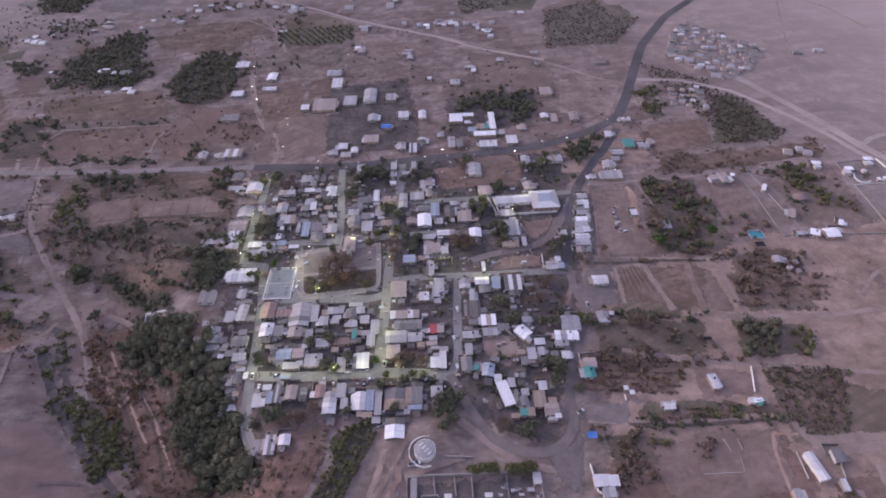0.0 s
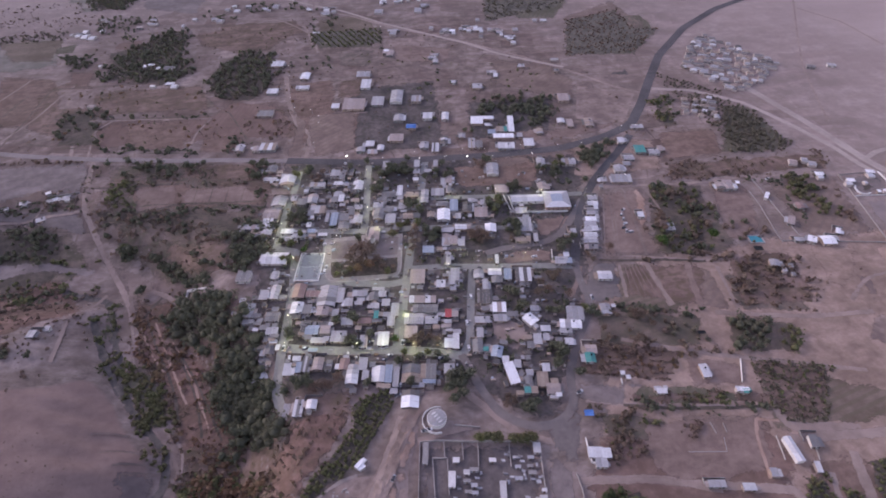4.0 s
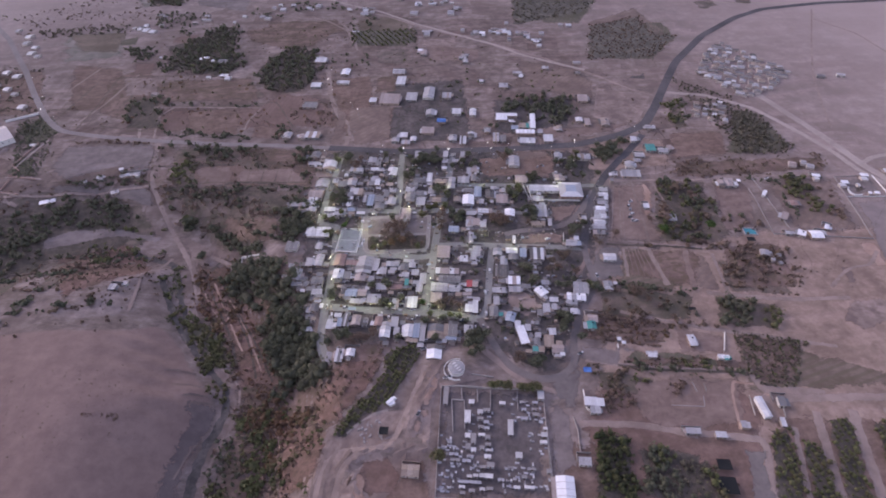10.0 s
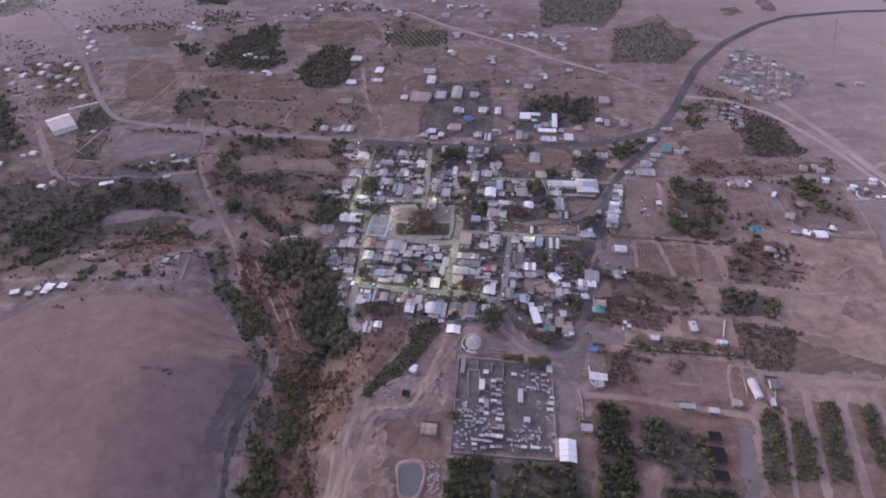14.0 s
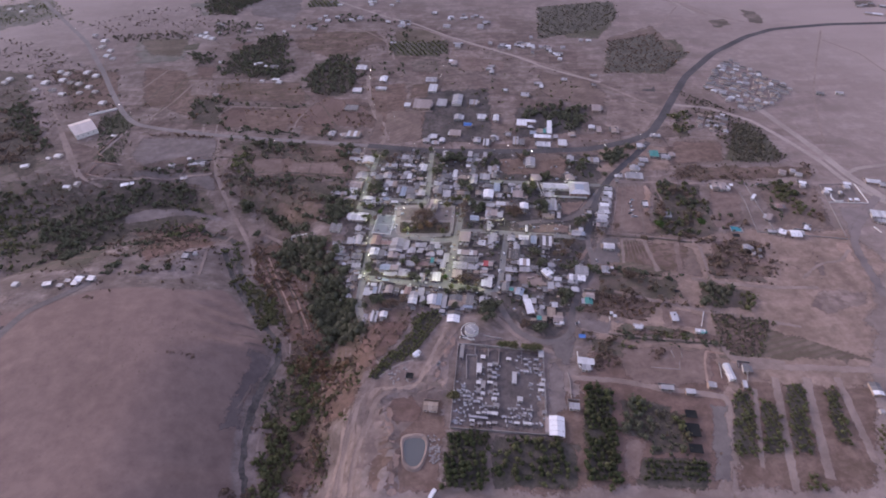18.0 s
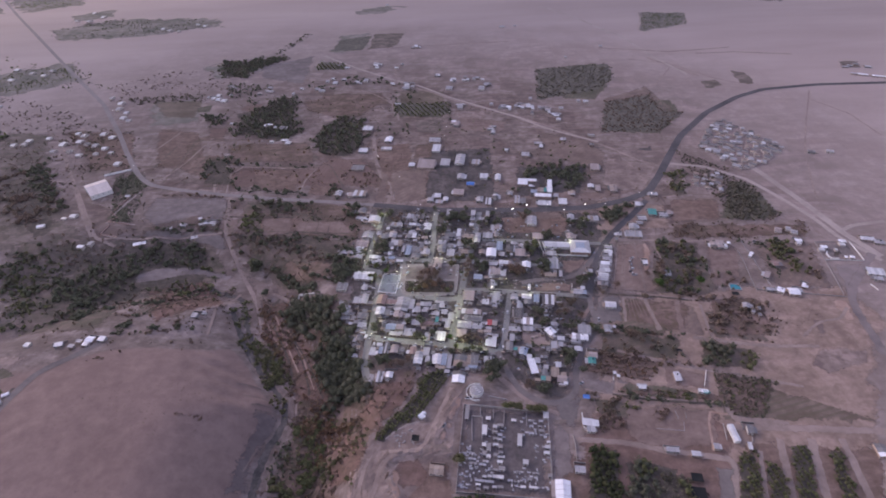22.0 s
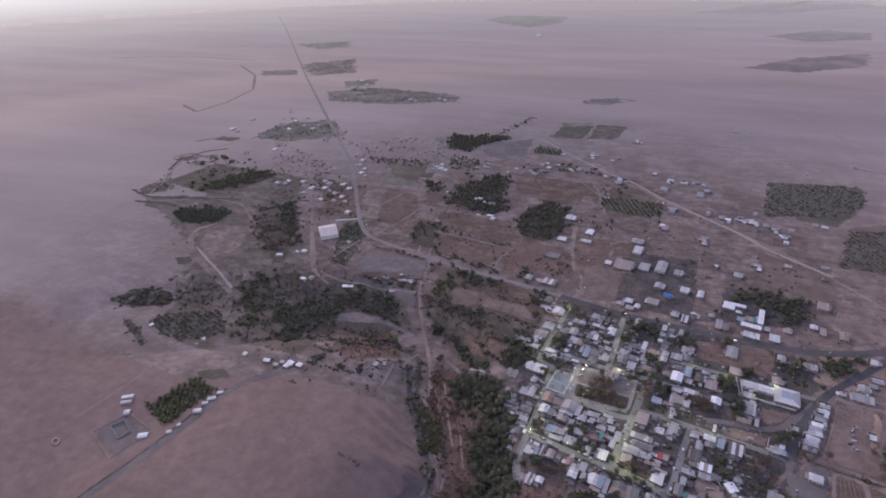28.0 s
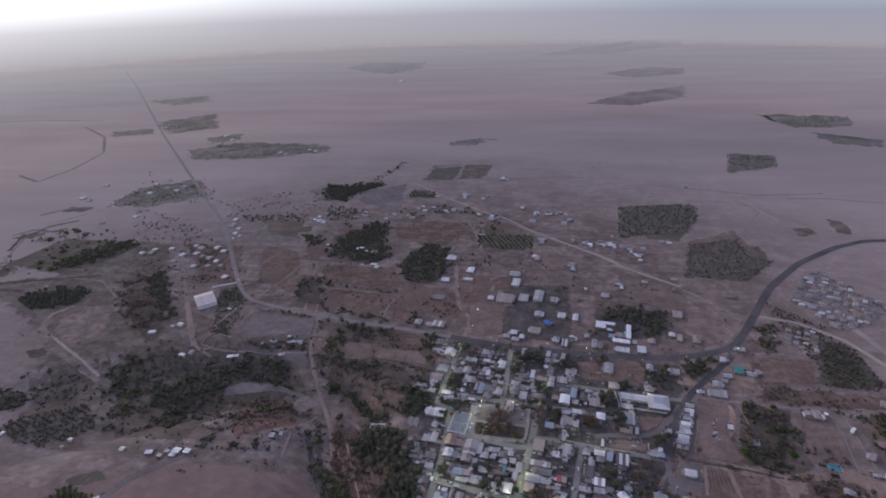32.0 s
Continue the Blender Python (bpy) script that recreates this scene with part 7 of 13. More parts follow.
strip("dirt_track", [(692.3, 250.7), (605.9, 119.3), (550.0, 30.4), (512.7, -45.8), (493.1, -88.9)], 2.2, TRACK, "faint track over the plain", 0.26, 0.3)
strip("dirt_track", [(436.6, 450.2), (504.7, 417.2), (555.2, 329.7), (606.3, 283.8)], 3.0, TRACK, "faint track over the plain", 0.26, 0.3)
strip("dirt_track", [(499.9, 391.2), (440.0, 307.8), (401.1, 286.2)], 2.5, TRACK, "faint track over the plain", 0.26, 0.3)
strip("dirt_track", [(668.4, 215.0), (696.2, 153.2), (692.0, 69.7)], 2.5, TRACK, "faint track over the plain", 0.26, 0.3)
strip("dirt_track", [(583.8, 466.9), (667.2, 467.1), (770.5, 438.8)], 5.0, TRACK, "faint track over the plain", 0.26, 0.3)
strip("dirt_track", [(402.4, 529.0), (531.6, 484.3), (669.9, 496.7)], 5.0, TRACK, "faint track over the plain", 0.26, 0.3)
field([(521.0, 313.2), (557.7, 323.6), (559.1, 289.3), (519.8, 276.3)], VALLEY, "dark eroded scrub patch on the plain", "field", 0.2, 2.0)
field([(603.9, 363.1), (630.4, 350.3), (618.7, 287.6), (592.1, 296.7)], VALLEY, "dark eroded scrub patch on the plain", "field", 0.2, 2.0)
field([(833.2, 389.9), (875.4, 384.4), (855.3, 347.5), (815.5, 346.1)], VALLEY, "dark eroded scrub patch on the plain", "field", 0.2, 2.0)

field([(443.6, -191.3), (455.0, -191.2), (454.9, -199.3), (445.3, -204.5), (437.6, -202.9)], LITTER, "dark planted circle in the compound", "field", 0.24, 1.2)
field([(438.8, -179.4), (470.6, -181.0), (465.4, -208.0), (431.2, -205.3)], MAUVE, "bare mauve yard of the compound", "field", 0.2, 1.2)
field([(430.7, -213.0), (466.4, -215.9), (440.7, -239.8), (417.9, -262.3), (413.4, -260.3)], STONY_SHADE, "grey trodden yard beside the road", "field", 0.2, 1.2)
strip("dirt_track", [(483.7, -201.4), (459.2, -222.9), (429.7, -249.5), (415.3, -268.0), (407.4, -291.8), (402.2, -317.7), (396.2, -339.4)], 8.0, STONY_SHADE, "dusty grey lane past the compound", 0.26, 0.2)
strip("dirt_track", [(339.4, -312.5), (357.7, -299.5), (373.4, -293.1), (384.5, -295.5), (403.2, -279.5)], 3.0, TRACK, "pale curved track", 0.26, 0.3)
field([(394.6, -266.4), (410.9, -267.7), (401.4, -299.1), (388.6, -301.9)], CLAY, "orange earth beside the lane", "field", 0.22, 1.2)

field([(123.7, -372.1), (229.9, -380.2), (228.5, -412.3), (186.3, -488.2), (92.7, -481.2), (101.2, -449.1), (105.4, -403.0)], REDBROWN, "red-brown ground between the orchards", "field", 0.13, 2.0)
field([(153.2, -374.3), (226.3, -379.9), (213.6, -414.1), (176.8, -415.6), (143.2, -405.7)], REDLOT, "bare mauve lot with low walls", "field", 0.2, 1.2)
strip("dirt_track", [(108.7, -400.2), (126.3, -403.5), (147.0, -407.5), (162.5, -413.1), (177.6, -419.1)], 3.0, TRACK, "pale track above the orchards", 0.26, 0.3)
field([(130.4, -452.1), (148.3, -452.6), (135.5, -483.8), (120.8, -482.7)], REDLOT, "bare pinkish plot between orchards", "field", 0.2, 1.2)
field([(202.2, -429.8), (217.7, -431.1), (191.8, -488.6), (177.8, -487.6)], LANE, "trodden grey farm lane", "field", 0.2, 1.2)
field([(114.7, -409.2), (135.5, -410.7), (128.2, -442.4), (119.2, -482.9), (97.2, -481.2), (103.9, -449.3)], MOIST, "moist ground of a citrus block", "field", 0.22, 0.8, 4.0)
field([(139.0, -424.0), (158.8, -423.5), (164.4, -429.2), (181.2, -435.6), (169.8, -468.8), (143.9, -466.9), (148.3, -452.6), (130.7, -450.0)], LITTER, "dark ground of a mixed grove", "field", 0.21, 1.2)
field([(141.2, -467.9), (180.7, -470.8), (177.2, -487.2), (133.2, -484.0)], MOIST, "moist ground of an orchard block", "field", 0.22, 0.8, 4.0)

field([(239.9, -342.2), (288.0, -358.7), (259.0, -394.2), (237.0, -390.0), (232.6, -377.5)], VINE, "dark vine field in fine rows", "field", 0.2, 1.2)
field([(145.2, -310.4), (202.7, -329.0), (191.0, -344.5), (180.4, -351.2), (126.4, -335.9)], VINE, "dark brown vine plot", "field", 0.2, 1.2)
field([(155.3, -352.5), (240.8, -369.8), (237.9, -378.5), (150.5, -361.2)], RAVINE, "narrow brown bush plot", "field", 0.2, 1.2)
field([(199.3, -334.9), (235.5, -344.5), (226.5, -364.3), (191.0, -356.8)], REDLOT, "bare mauve lot round a shed", "field", 0.2, 1.2)
field([(125.5, -338.1), (179.4, -353.1), (239.7, -367.5), (238.4, -369.3), (155.6, -352.0), (148.4, -361.3), (130.3, -358.1), (122.0, -351.3)], MAUVE, "trodden grey ground beside the road", "field", 0.2, 1.2)
strip("field_edge", [(147.2, -361.0), (178.4, -369.4), (212.4, -375.2), (232.4, -377.7)], 2.0, LITTER, "dark weedy ditch along a track", 0.27, 0.4)
strip("field_edge", [(219.3, -384.1), (212.3, -395.7), (210.2, -405.3), (206.0, -418.1)], 2.2, CLAY, "orange earth bank of a lot", 0.27, 0.4)
strip("field_edge", [(219.3, -384.1), (225.8, -387.0), (231.8, -387.9)], 2.0, CLAY, "orange earth bank of a lot", 0.27, 0.4)

field([(-12.1, -327.0), (12.1, -323.4), (11.7, -336.8), (-8.3, -364.9), (-42.7, -391.6), (-47.5, -388.4), (-37.2, -371.7), (-15.3, -348.4)], MOIST, "strip orchard ground", "field", 0.26, 0.8, 4.0)
field([(-92.9, -353.7), (-76.0, -356.5), (-48.9, -391.1), (-53.1, -404.5), (-61.7, -424.9), (-87.0, -409.7)], REDSLOPE, "red-brown rutted ground below the town", "field", 0.24, 1.5, 10.0)
field([(-51.0, -332.1), (-13.7, -328.3), (-15.6, -348.4), (-37.2, -371.7), (-48.9, -388.3), (-76.0, -356.5), (-59.2, -348.5)], REDSLOPE, "brown ground with young bushes", "field", 0.24, 1.5, 10.0)
strip("dirt_track", [(-48.9, -391.1), (-55.4, -406.7), (-60.5, -425.3)], 2.6, FAN, "rutted track below the orchard", 0.3, 0.3)
strip("dirt_track", [(-42.9, -393.8), (-50.7, -407.4), (-55.0, -427.1)], 2.6, FAN, "rutted track below the orchard", 0.3, 0.3)
strip("dirt_track", [(-35.7, -397.6), (-43.6, -409.0), (-48.1, -418.0), (-50.0, -428.1)], 2.6, FAN, "rutted track below the orchard", 0.3, 0.3)
field([(-33.2, -406.5), (-13.5, -404.6), (-7.3, -421.4), (-14.5, -431.1), (-36.4, -430.4)], REDBROWN, "red-brown floor of the quarry", "field", 0.26, 1.5)
strip("field_edge", [(27.5, -342.5), (18.9, -352.7), (11.3, -368.1), (4.2, -382.4), (0.1, -390.8)], 3.4, SAND, "pale stony spoil bank", 0.32, 0.4)
strip("field_edge", [(-39.4, -387.6), (-33.4, -381.5), (-22.5, -375.9), (-12.6, -374.3)], 1.8, PALETRACK, "pale heaps of stones", 0.32, 0.5)

field([(-611.0, -205.8), (-606.8, -188.0), (-585.5, -173.5), (-544.4, -173.9), (-536.5, -196.2), (-574.1, -213.8), (-599.3, -216.3)], LITTER, "dark scrub ground on the valley rim", "field", 0.2, 2.0)
field([(-572.4, -240.9), (-561.7, -233.8), (-498.1, -269.7), (-507.0, -274.5)], LITTER, "narrow dark plot on the sandy slope", "field", 0.2, 1.2)
field([(-543.3, -227.3), (-524.1, -210.1), (-466.6, -183.4), (-430.0, -220.3), (-454.7, -240.1), (-470.2, -252.3), (-504.6, -248.7)], FARORCHARD, "brown orchard plot above the slope", "field", 0.2, 1.2)
field([(-602.6, -106.7), (-579.9, -98.2), (-562.1, -114.6), (-583.3, -124.1)], LITTER, "small dark plot", "field", 0.2, 1.2)
field([(-573.0, -151.6), (-498.8, -129.2), (-463.0, -176.9), (-523.1, -199.3)], VALLEY, "scrubby valley plot", "field", 0.19, 1.2)
field([(-309.9, -164.3), (-242.3, -147.3), (-207.3, -194.1), (-268.3, -239.3)], REDSLOPE, "rusty eroded terraces", "field", 0.2, 1.2)
field([(-411.4, -298.6), (-379.4, -284.0), (-360.3, -297.7), (-394.6, -310.0)], GREENFIELD, "dry olive grass beside the orchard", "field", 0.2, 1.2)
strip("dirt_track", [(-383.4, -57.1), (-367.0, -57.9), (-347.5, -62.0)], 2.0, PALETRACK, "pale path between valley plots", 0.28, 0.3)
strip("dirt_track", [(-381.0, -41.7), (-375.3, -14.2), (-366.6, 13.1)], 2.0, PALETRACK, "pale path between valley plots", 0.28, 0.3)
strip("dirt_track", [(-362.6, -83.4), (-383.9, -77.8), (-376.2, -60.6)], 2.0, PALETRACK, "pale path between valley plots", 0.28, 0.3)
strip("dirt_track", [(-587.9, -76.4), (-542.5, -105.4), (-504.9, -127.0), (-481.7, -141.1)], 4.0, PALETRACK, "pale path between valley plots", 0.28, 0.3)

strip("field_edge", [(-164.7, -207.2), (-153.1, -235.7), (-135.0, -274.4), (-126.9, -301.8)], 1.6, LITTER, "dark rill down the red slope", 0.3, 0.5)
strip("field_edge", [(-152.9, -208.1), (-135.8, -245.1), (-118.5, -285.9), (-110.7, -316.1)], 1.6, LITTER, "dark rill down the red slope", 0.3, 0.5)
strip("field_edge", [(-134.7, -245.2), (-114.7, -282.8), (-98.1, -320.4)], 1.4, LITTER, "dark rill down the red slope", 0.3, 0.5)
strip("field_edge", [(-158.2, -211.0), (-142.6, -248.3), (-124.5, -288.7)], 1.6, CLAY, "orange rib on the red slope", 0.3, 0.5)
strip("field_edge", [(-142.2, -232.7), (-123.4, -268.3), (-107.4, -310.1)], 1.6, CLAY, "orange rib on the red slope", 0.3, 0.5)
strip("field_edge", [(-168.1, -214.4), (-154.6, -243.4), (-143.6, -259.5)], 1.4, CLAY, "orange rib on the red slope", 0.3, 0.5)
strip("field_edge", [(-102.4, -337.6), (-93.6, -352.6), (-87.6, -376.7)], 1.6, CLAY, "orange rib on the ravine slope", 0.3, 0.5)
strip("field_edge", [(-108.1, -351.4), (-98.4, -373.9), (-92.7, -400.0)], 1.6, LITTER, "dark rill in the ravine", 0.3, 0.5)

# houses
house(-70.9, -64.0, 8.8, 10.1, "g")
house(-71.8, -80.6, 11.9, 4.5, "l")
house(-55.3, -86.1, 11.8, 14.0, "w")
house(-56.6, -78.5, 9.8, 4.5, "l")
house(-28.8, -98.5, 12.6, 6.3, "l")
house(-39.2, -105.7, 3.5, 2.7, "w")
house(-12.5, -83.0, 7.7, 8.5, "l")
house(-6.5, -88.7, 4.6, 10.2, "g")
house(1.8, -85.1, 4.0, 10.3, "g")
house(-10.8, -100.2, 7.5, 4.2, "w")
house(6.6, -106.4, 8.7, 13.2, "w")
house(1.9, -110.1, 3.9, 8.2, "d")
house(-11.2, -117.9, 8.3, 6.7, "l")
house(-8.9, -123.5, 4.2, 8.6, "w")
house(-14.8, -123.6, 5.0, 6.6, "g")
house(-62.1, -116.3, 11.3, 12.9, "l")
house(-33.7, -118.9, 8.3, 11.0, "p")
house(-42.8, -121.4, 7.3, 7.6, "g")
house(-49.4, -115.8, 4.4, 6.0, "l")
house(-68.0, -133.3, 13.0, 11.5, "p")
house(-71.1, -145.8, 8.0, 10.5, "w")
house(-70.8, -156.9, 7.0, 7.2, "l")
house(-84.0, -147.8, 13.6, 5.4, "l")
house(-91.2, -150.9, 3.2, 3.5, "g")
house(-29.7, -135.7, 12.0, 8.9, "l")
house(-35.4, -139.4, 4.5, 6.3, "g")
house(-22.1, -147.7, 2.3, 10.3, "l")
house(-16.5, -151.4, 5.2, 15.0, "b")
house(-8.6, -149.7, 8.6, 8.8, "g")
house(-8.9, -161.0, 8.4, 8.5, "g")
house(3.1, -155.1, 7.0, 10.2, "l")
house(-1.2, -144.0, 4.3, 8.2, "g")
house(5.0, -139.1, 6.2, 5.1, "l")
house(3.2, -128.0, 5.3, 4.2, "n")
house(-37.1, -154.1, 3.3, 5.4, "w")
house(-34.4, -144.9, 2.3, 3.0, "w")
house(-54.6, -159.5, 9.7, 4.7, "w")
house(-55.2, -169.1, 8.7, 4.6, "l")
house(-45.2, -166.5, 9.8, 4.0, "l")
house(-26.3, -169.0, 6.9, 2.8, "w")
house(-35.1, -162.9, 6.0, 4.1, "b")
house(-63.2, -190.1, 19.1, 12.3, "w")
house(-85.6, -206.0, 10.0, 10.1, "g")
house(-62.2, -209.5, 4.7, 7.3, "l")
house(35.1, -78.5, 5.7, 8.7, "l")
house(42.6, -122.6, 4.4, 13.0, "w")
house(32.6, -125.1, 12.0, 8.1, "g")
house(21.9, -139.2, 8.1, 7.4, "l")
house(21.1, -152.1, 8.0, 13.2, "g")
house(29.9, -160.0, 7.9, 10.4, "l")
house(41.5, -145.1, 5.2, 7.4, "l")
house(30.9, -147.3, 6.7, 6.3, "g")
house(26.3, -131.6, 6.5, 4.6, "g")
house(52.7, -129.7, 10.4, 6.7, "n")
house(61.3, -95.6, 5.6, 5.8, "l")
house(63.6, -83.5, 4.6, 9.8, "l")
house(59.0, -107.5, 4.5, 3.5, "w")
house(71.4, -96.5, 4.6, 3.6, "l")
house(78.6, -96.1, 5.2, 4.8, "l")
house(80.9, -86.1, 3.6, 8.7, "l")
house(62.8, -134.8, 6.2, 18.1, "l")
house(74.9, -131.5, 11.1, 9.4, "l")
house(74.5, -163.2, 10.3, 14.0, "W")
house(63.9, -160.8, 5.8, 6.6, "n")
house(45.0, -159.2, 7.9, 7.0, "n")
house(82.8, -116.9, 4.4, 9.8, "l")
house(33.5, -172.6, 4.3, 5.8, "g")
house(54.8, -203.8, 8.3, 7.4, "b")
house(71.0, -195.4, 6.6, 11.9, "p")
house(68.0, -217.1, 3.8, 11.2, "l")
house(42.2, -231.8, 10.4, 13.3, "p")
house(73.4, -184.1, 8.5, 4.4, "l")

# houses
house(130.9, -106.0, 10.5, 17.5, "l")
house(88.4, -112.8, 5.5, 13.6, "p")
house(85.0, -129.3, 4.2, 9.5, "g")
house(130.4, -138.3, 10.1, 9.8, "p")
house(178.1, -105.1, 7.5, 15.7, "l")
house(203.9, -108.2, 12.5, 9.5, "l")
house(168.0, -140.6, 7.2, 9.3, "p")
house(76.5, -148.3, 7.8, 6.3, "g")
house(85.3, -153.2, 6.3, 13.8, "b")
house(101.3, -149.0, 5.2, 4.0, "l")
house(110.9, -154.2, 5.2, 6.2, "l")
house(96.1, -157.2, 7.8, 13.0, "d")
house(105.9, -166.3, 10.6, 11.5, "p")
house(86.0, -167.8, 3.9, 5.9, "l")
house(139.6, -170.9, 9.6, 7.2, "l")
house(74.5, -182.7, 8.9, 3.3, "l")
house(86.9, -182.2, 12.6, 5.7, "w")
house(108.8, -187.4, 8.5, 9.8, "W")
house(137.3, -189.4, 10.3, 15.8, "l")
house(130.7, -206.1, 11.8, 6.0, "n")
house(141.3, -206.5, 3.0, 8.8, "l")
house(124.0, -187.6, 2.2, 6.6, "l")
house(76.1, -197.2, 5.9, 8.8, "p")
house(81.7, -201.3, 4.8, 7.0, "l")
house(69.7, -198.1, 5.5, 9.3, "l")
house(66.9, -218.3, 4.3, 11.1, "l")
house(104.4, -225.0, 2.2, 8.5, "w")
house(152.4, -235.1, 8.9, 5.8, "l")
house(158.0, -230.4, 3.7, 4.0, "w")
house(157.7, -237.6, 3.9, 4.9, "b")
house(172.8, -205.9, 3.9, 6.3, "l")
house(261.9, -112.8, 9.5, 7.6, "l")
house(255.3, -122.4, 6.4, 5.9, "l")
house(245.4, -129.3, 9.2, 10.1, "l")
house(240.8, -144.5, 17.6, 10.4, "l")
house(224.3, -142.8, 5.2, 5.5, "l")
house(218.2, -152.3, 2.9, 3.9, "g")
house(270.7, -82.9, 5.7, 5.7, "l")
house(69.7, -235.5, 6.2, 11.8, "l")
house(87.0, -238.3, 7.0, 8.1, "l")
house(99.4, -238.1, 9.5, 6.3, "w")
house(108.1, -242.7, 5.0, 9.8, "b")
house(119.3, -245.5, 11.1, 12.8, "w")

# houses
house(-69.5, -228.8, 5.6, 8.4, "l")
house(-61.6, -227.0, 5.9, 13.5, "l")
house(-80.2, -240.9, 8.0, 12.3, "l")
house(-84.3, -230.7, 3.7, 3.7, "l")
house(-62.4, -250.9, 9.3, 7.5, "g")
house(-62.5, -263.5, 7.7, 5.1, "l")
house(-74.2, -258.5, 3.1, 2.2, "w")
house(-77.0, -251.3, 3.0, 2.2, "g")
house(-72.8, -247.6, 4.1, 2.6, "g")
house(-63.9, -275.1, 5.9, 8.6, "g")
house(-68.5, -274.7, 4.1, 7.7, "l")
house(-61.5, -271.5, 4.7, 2.2, "w")
house(-58.6, -277.1, 2.2, 3.8, "w")
house(-64.6, -281.6, 9.6, 2.2, "g")
house(-66.2, -288.7, 11.2, 6.0, "w")
house(-44.4, -229.3, 8.3, 13.3, "r")
house(-33.5, -234.5, 12.2, 5.1, "r")
house(-24.3, -238.4, 12.5, 18.8, "l")
house(-14.9, -240.0, 4.5, 12.8, "l")
house(-9.6, -247.6, 5.1, 6.8, "l")
house(-19.5, -256.2, 4.0, 6.6, "l")
house(-45.9, -246.3, 8.0, 10.3, "w")
house(-38.7, -248.6, 5.4, 7.8, "g")
house(-28.4, -251.8, 8.0, 8.2, "p")
house(-1.1, -240.4, 10.5, 5.0, "l")
house(8.5, -245.4, 6.4, 7.8, "g")
house(14.6, -244.2, 5.1, 5.0, "l")
house(8.1, -254.3, 5.7, 4.3, "l")
house(12.3, -238.4, 8.5, 2.6, "l")
house(16.3, -252.7, 5.4, 5.8, "l")
house(8.4, -263.1, 2.7, 6.0, "t")
house(-11.7, -265.4, 7.5, 5.6, "l")
house(-1.4, -266.7, 11.9, 4.2, "r")
house(18.0, -270.0, 4.6, 9.0, "l")
house(21.8, -260.6, 4.8, 10.7, "l")
house(15.6, -264.2, 4.3, 3.3, "l")
house(-35.5, -268.1, 8.7, 7.3, "b")
house(-26.8, -269.9, 6.5, 6.4, "p")
house(-22.8, -265.2, 2.7, 2.4, "w")
house(-41.0, -266.5, 3.6, 5.1, "d")
house(-46.2, -253.4, 5.3, 5.3, "d")
house(-18.2, -277.2, 10.1, 8.4, "l")
house(-31.4, -278.3, 9.8, 4.0, "l")
house(-35.2, -285.6, 5.7, 2.2, "b")
house(-2.1, -284.9, 4.6, 9.5, "l")
house(1.6, -278.7, 3.9, 5.3, "d")
house(11.1, -284.9, 6.9, 10.4, "w")
house(-50.7, -295.8, 7.2, 8.7, "w")
house(-45.5, -290.5, 4.8, 2.9, "w")
house(-44.4, -297.8, 2.9, 7.1, "b")
house(-39.9, -296.7, 3.7, 10.7, "l")
house(-32.0, -297.3, 6.2, 9.0, "p")
house(-15.5, -300.7, 5.5, 8.3, "r")
house(-10.9, -309.4, 7.2, 13.8, "w")
house(-3.6, -303.2, 4.9, 8.5, "l")
house(-2.9, -312.0, 3.6, 6.2, "l")
house(6.0, -312.3, 5.7, 11.4, "w")
house(11.6, -313.7, 3.9, 12.1, "b")
house(15.8, -317.0, 3.3, 13.5, "l")
house(25.4, -315.8, 11.3, 13.2, "n")
house(36.5, -316.6, 9.2, 10.1, "g")
house(35.7, -323.9, 7.6, 2.2, "b")
house(30.7, -325.5, 2.7, 2.7, "l")
house(49.8, -316.7, 6.3, 6.6, "l")
house(-50.7, -324.6, 8.5, 10.3, "l")
house(-44.5, -326.2, 5.3, 10.4, "w")
house(-36.4, -326.4, 5.6, 5.8, "w")
house(-38.0, -330.6, 2.2, 2.8, "g")
house(22.4, -334.0, 10.1, 11.6, "W")
house(42.3, -255.0, 18.7, 5.8, "w")
house(43.0, -263.8, 17.2, 6.9, "g")
house(33.8, -271.4, 12.8, 9.0, "l")
house(45.3, -274.6, 8.3, 6.7, "l")
house(29.9, -283.1, 8.2, 9.1, "p")
house(57.8, -242.4, 6.1, 6.6, "w")
house(66.6, -239.0, 4.2, 11.2, "l")
house(57.8, -271.3, 3.9, 6.4, "R")
house(62.2, -272.8, 3.9, 4.5, "p")
house(54.3, -282.0, 6.4, 2.2, "p")
house(53.2, -296.8, 5.0, 7.1, "w")
house(58.3, -296.2, 3.5, 11.3, "w")

# houses
house(89.1, -250.2, 3.4, 10.4, "l")
house(98.2, -246.1, 5.8, 6.2, "g")
house(150.9, -237.5, 7.9, 3.9, "l")
house(87.1, -261.5, 8.5, 12.3, "d")
house(93.8, -273.1, 9.0, 8.2, "W")
house(92.0, -282.7, 8.8, 5.3, "l")
house(79.6, -281.5, 9.8, 4.9, "l")
house(101.2, -280.5, 7.3, 4.1, "g")
house(112.7, -260.3, 4.4, 3.5, "l")
house(117.4, -279.1, 5.5, 4.1, "l")
house(112.0, -287.6, 7.5, 8.7, "W", rot=0.49)
house(113.5, -294.6, 2.6, 3.0, "l", rot=0.49)
house(75.4, -292.5, 4.1, 7.6, "l")
house(71.4, -302.5, 6.1, 9.8, "g")
house(76.1, -306.4, 2.8, 2.8, "t")
house(82.8, -309.6, 6.4, 8.8, "b", rot=-0.42)
house(86.6, -316.5, 3.9, 4.3, "w")
house(87.6, -327.6, 5.9, 15.2, "W", rot=0.07)
house(93.1, -321.4, 3.9, 5.4, "l")
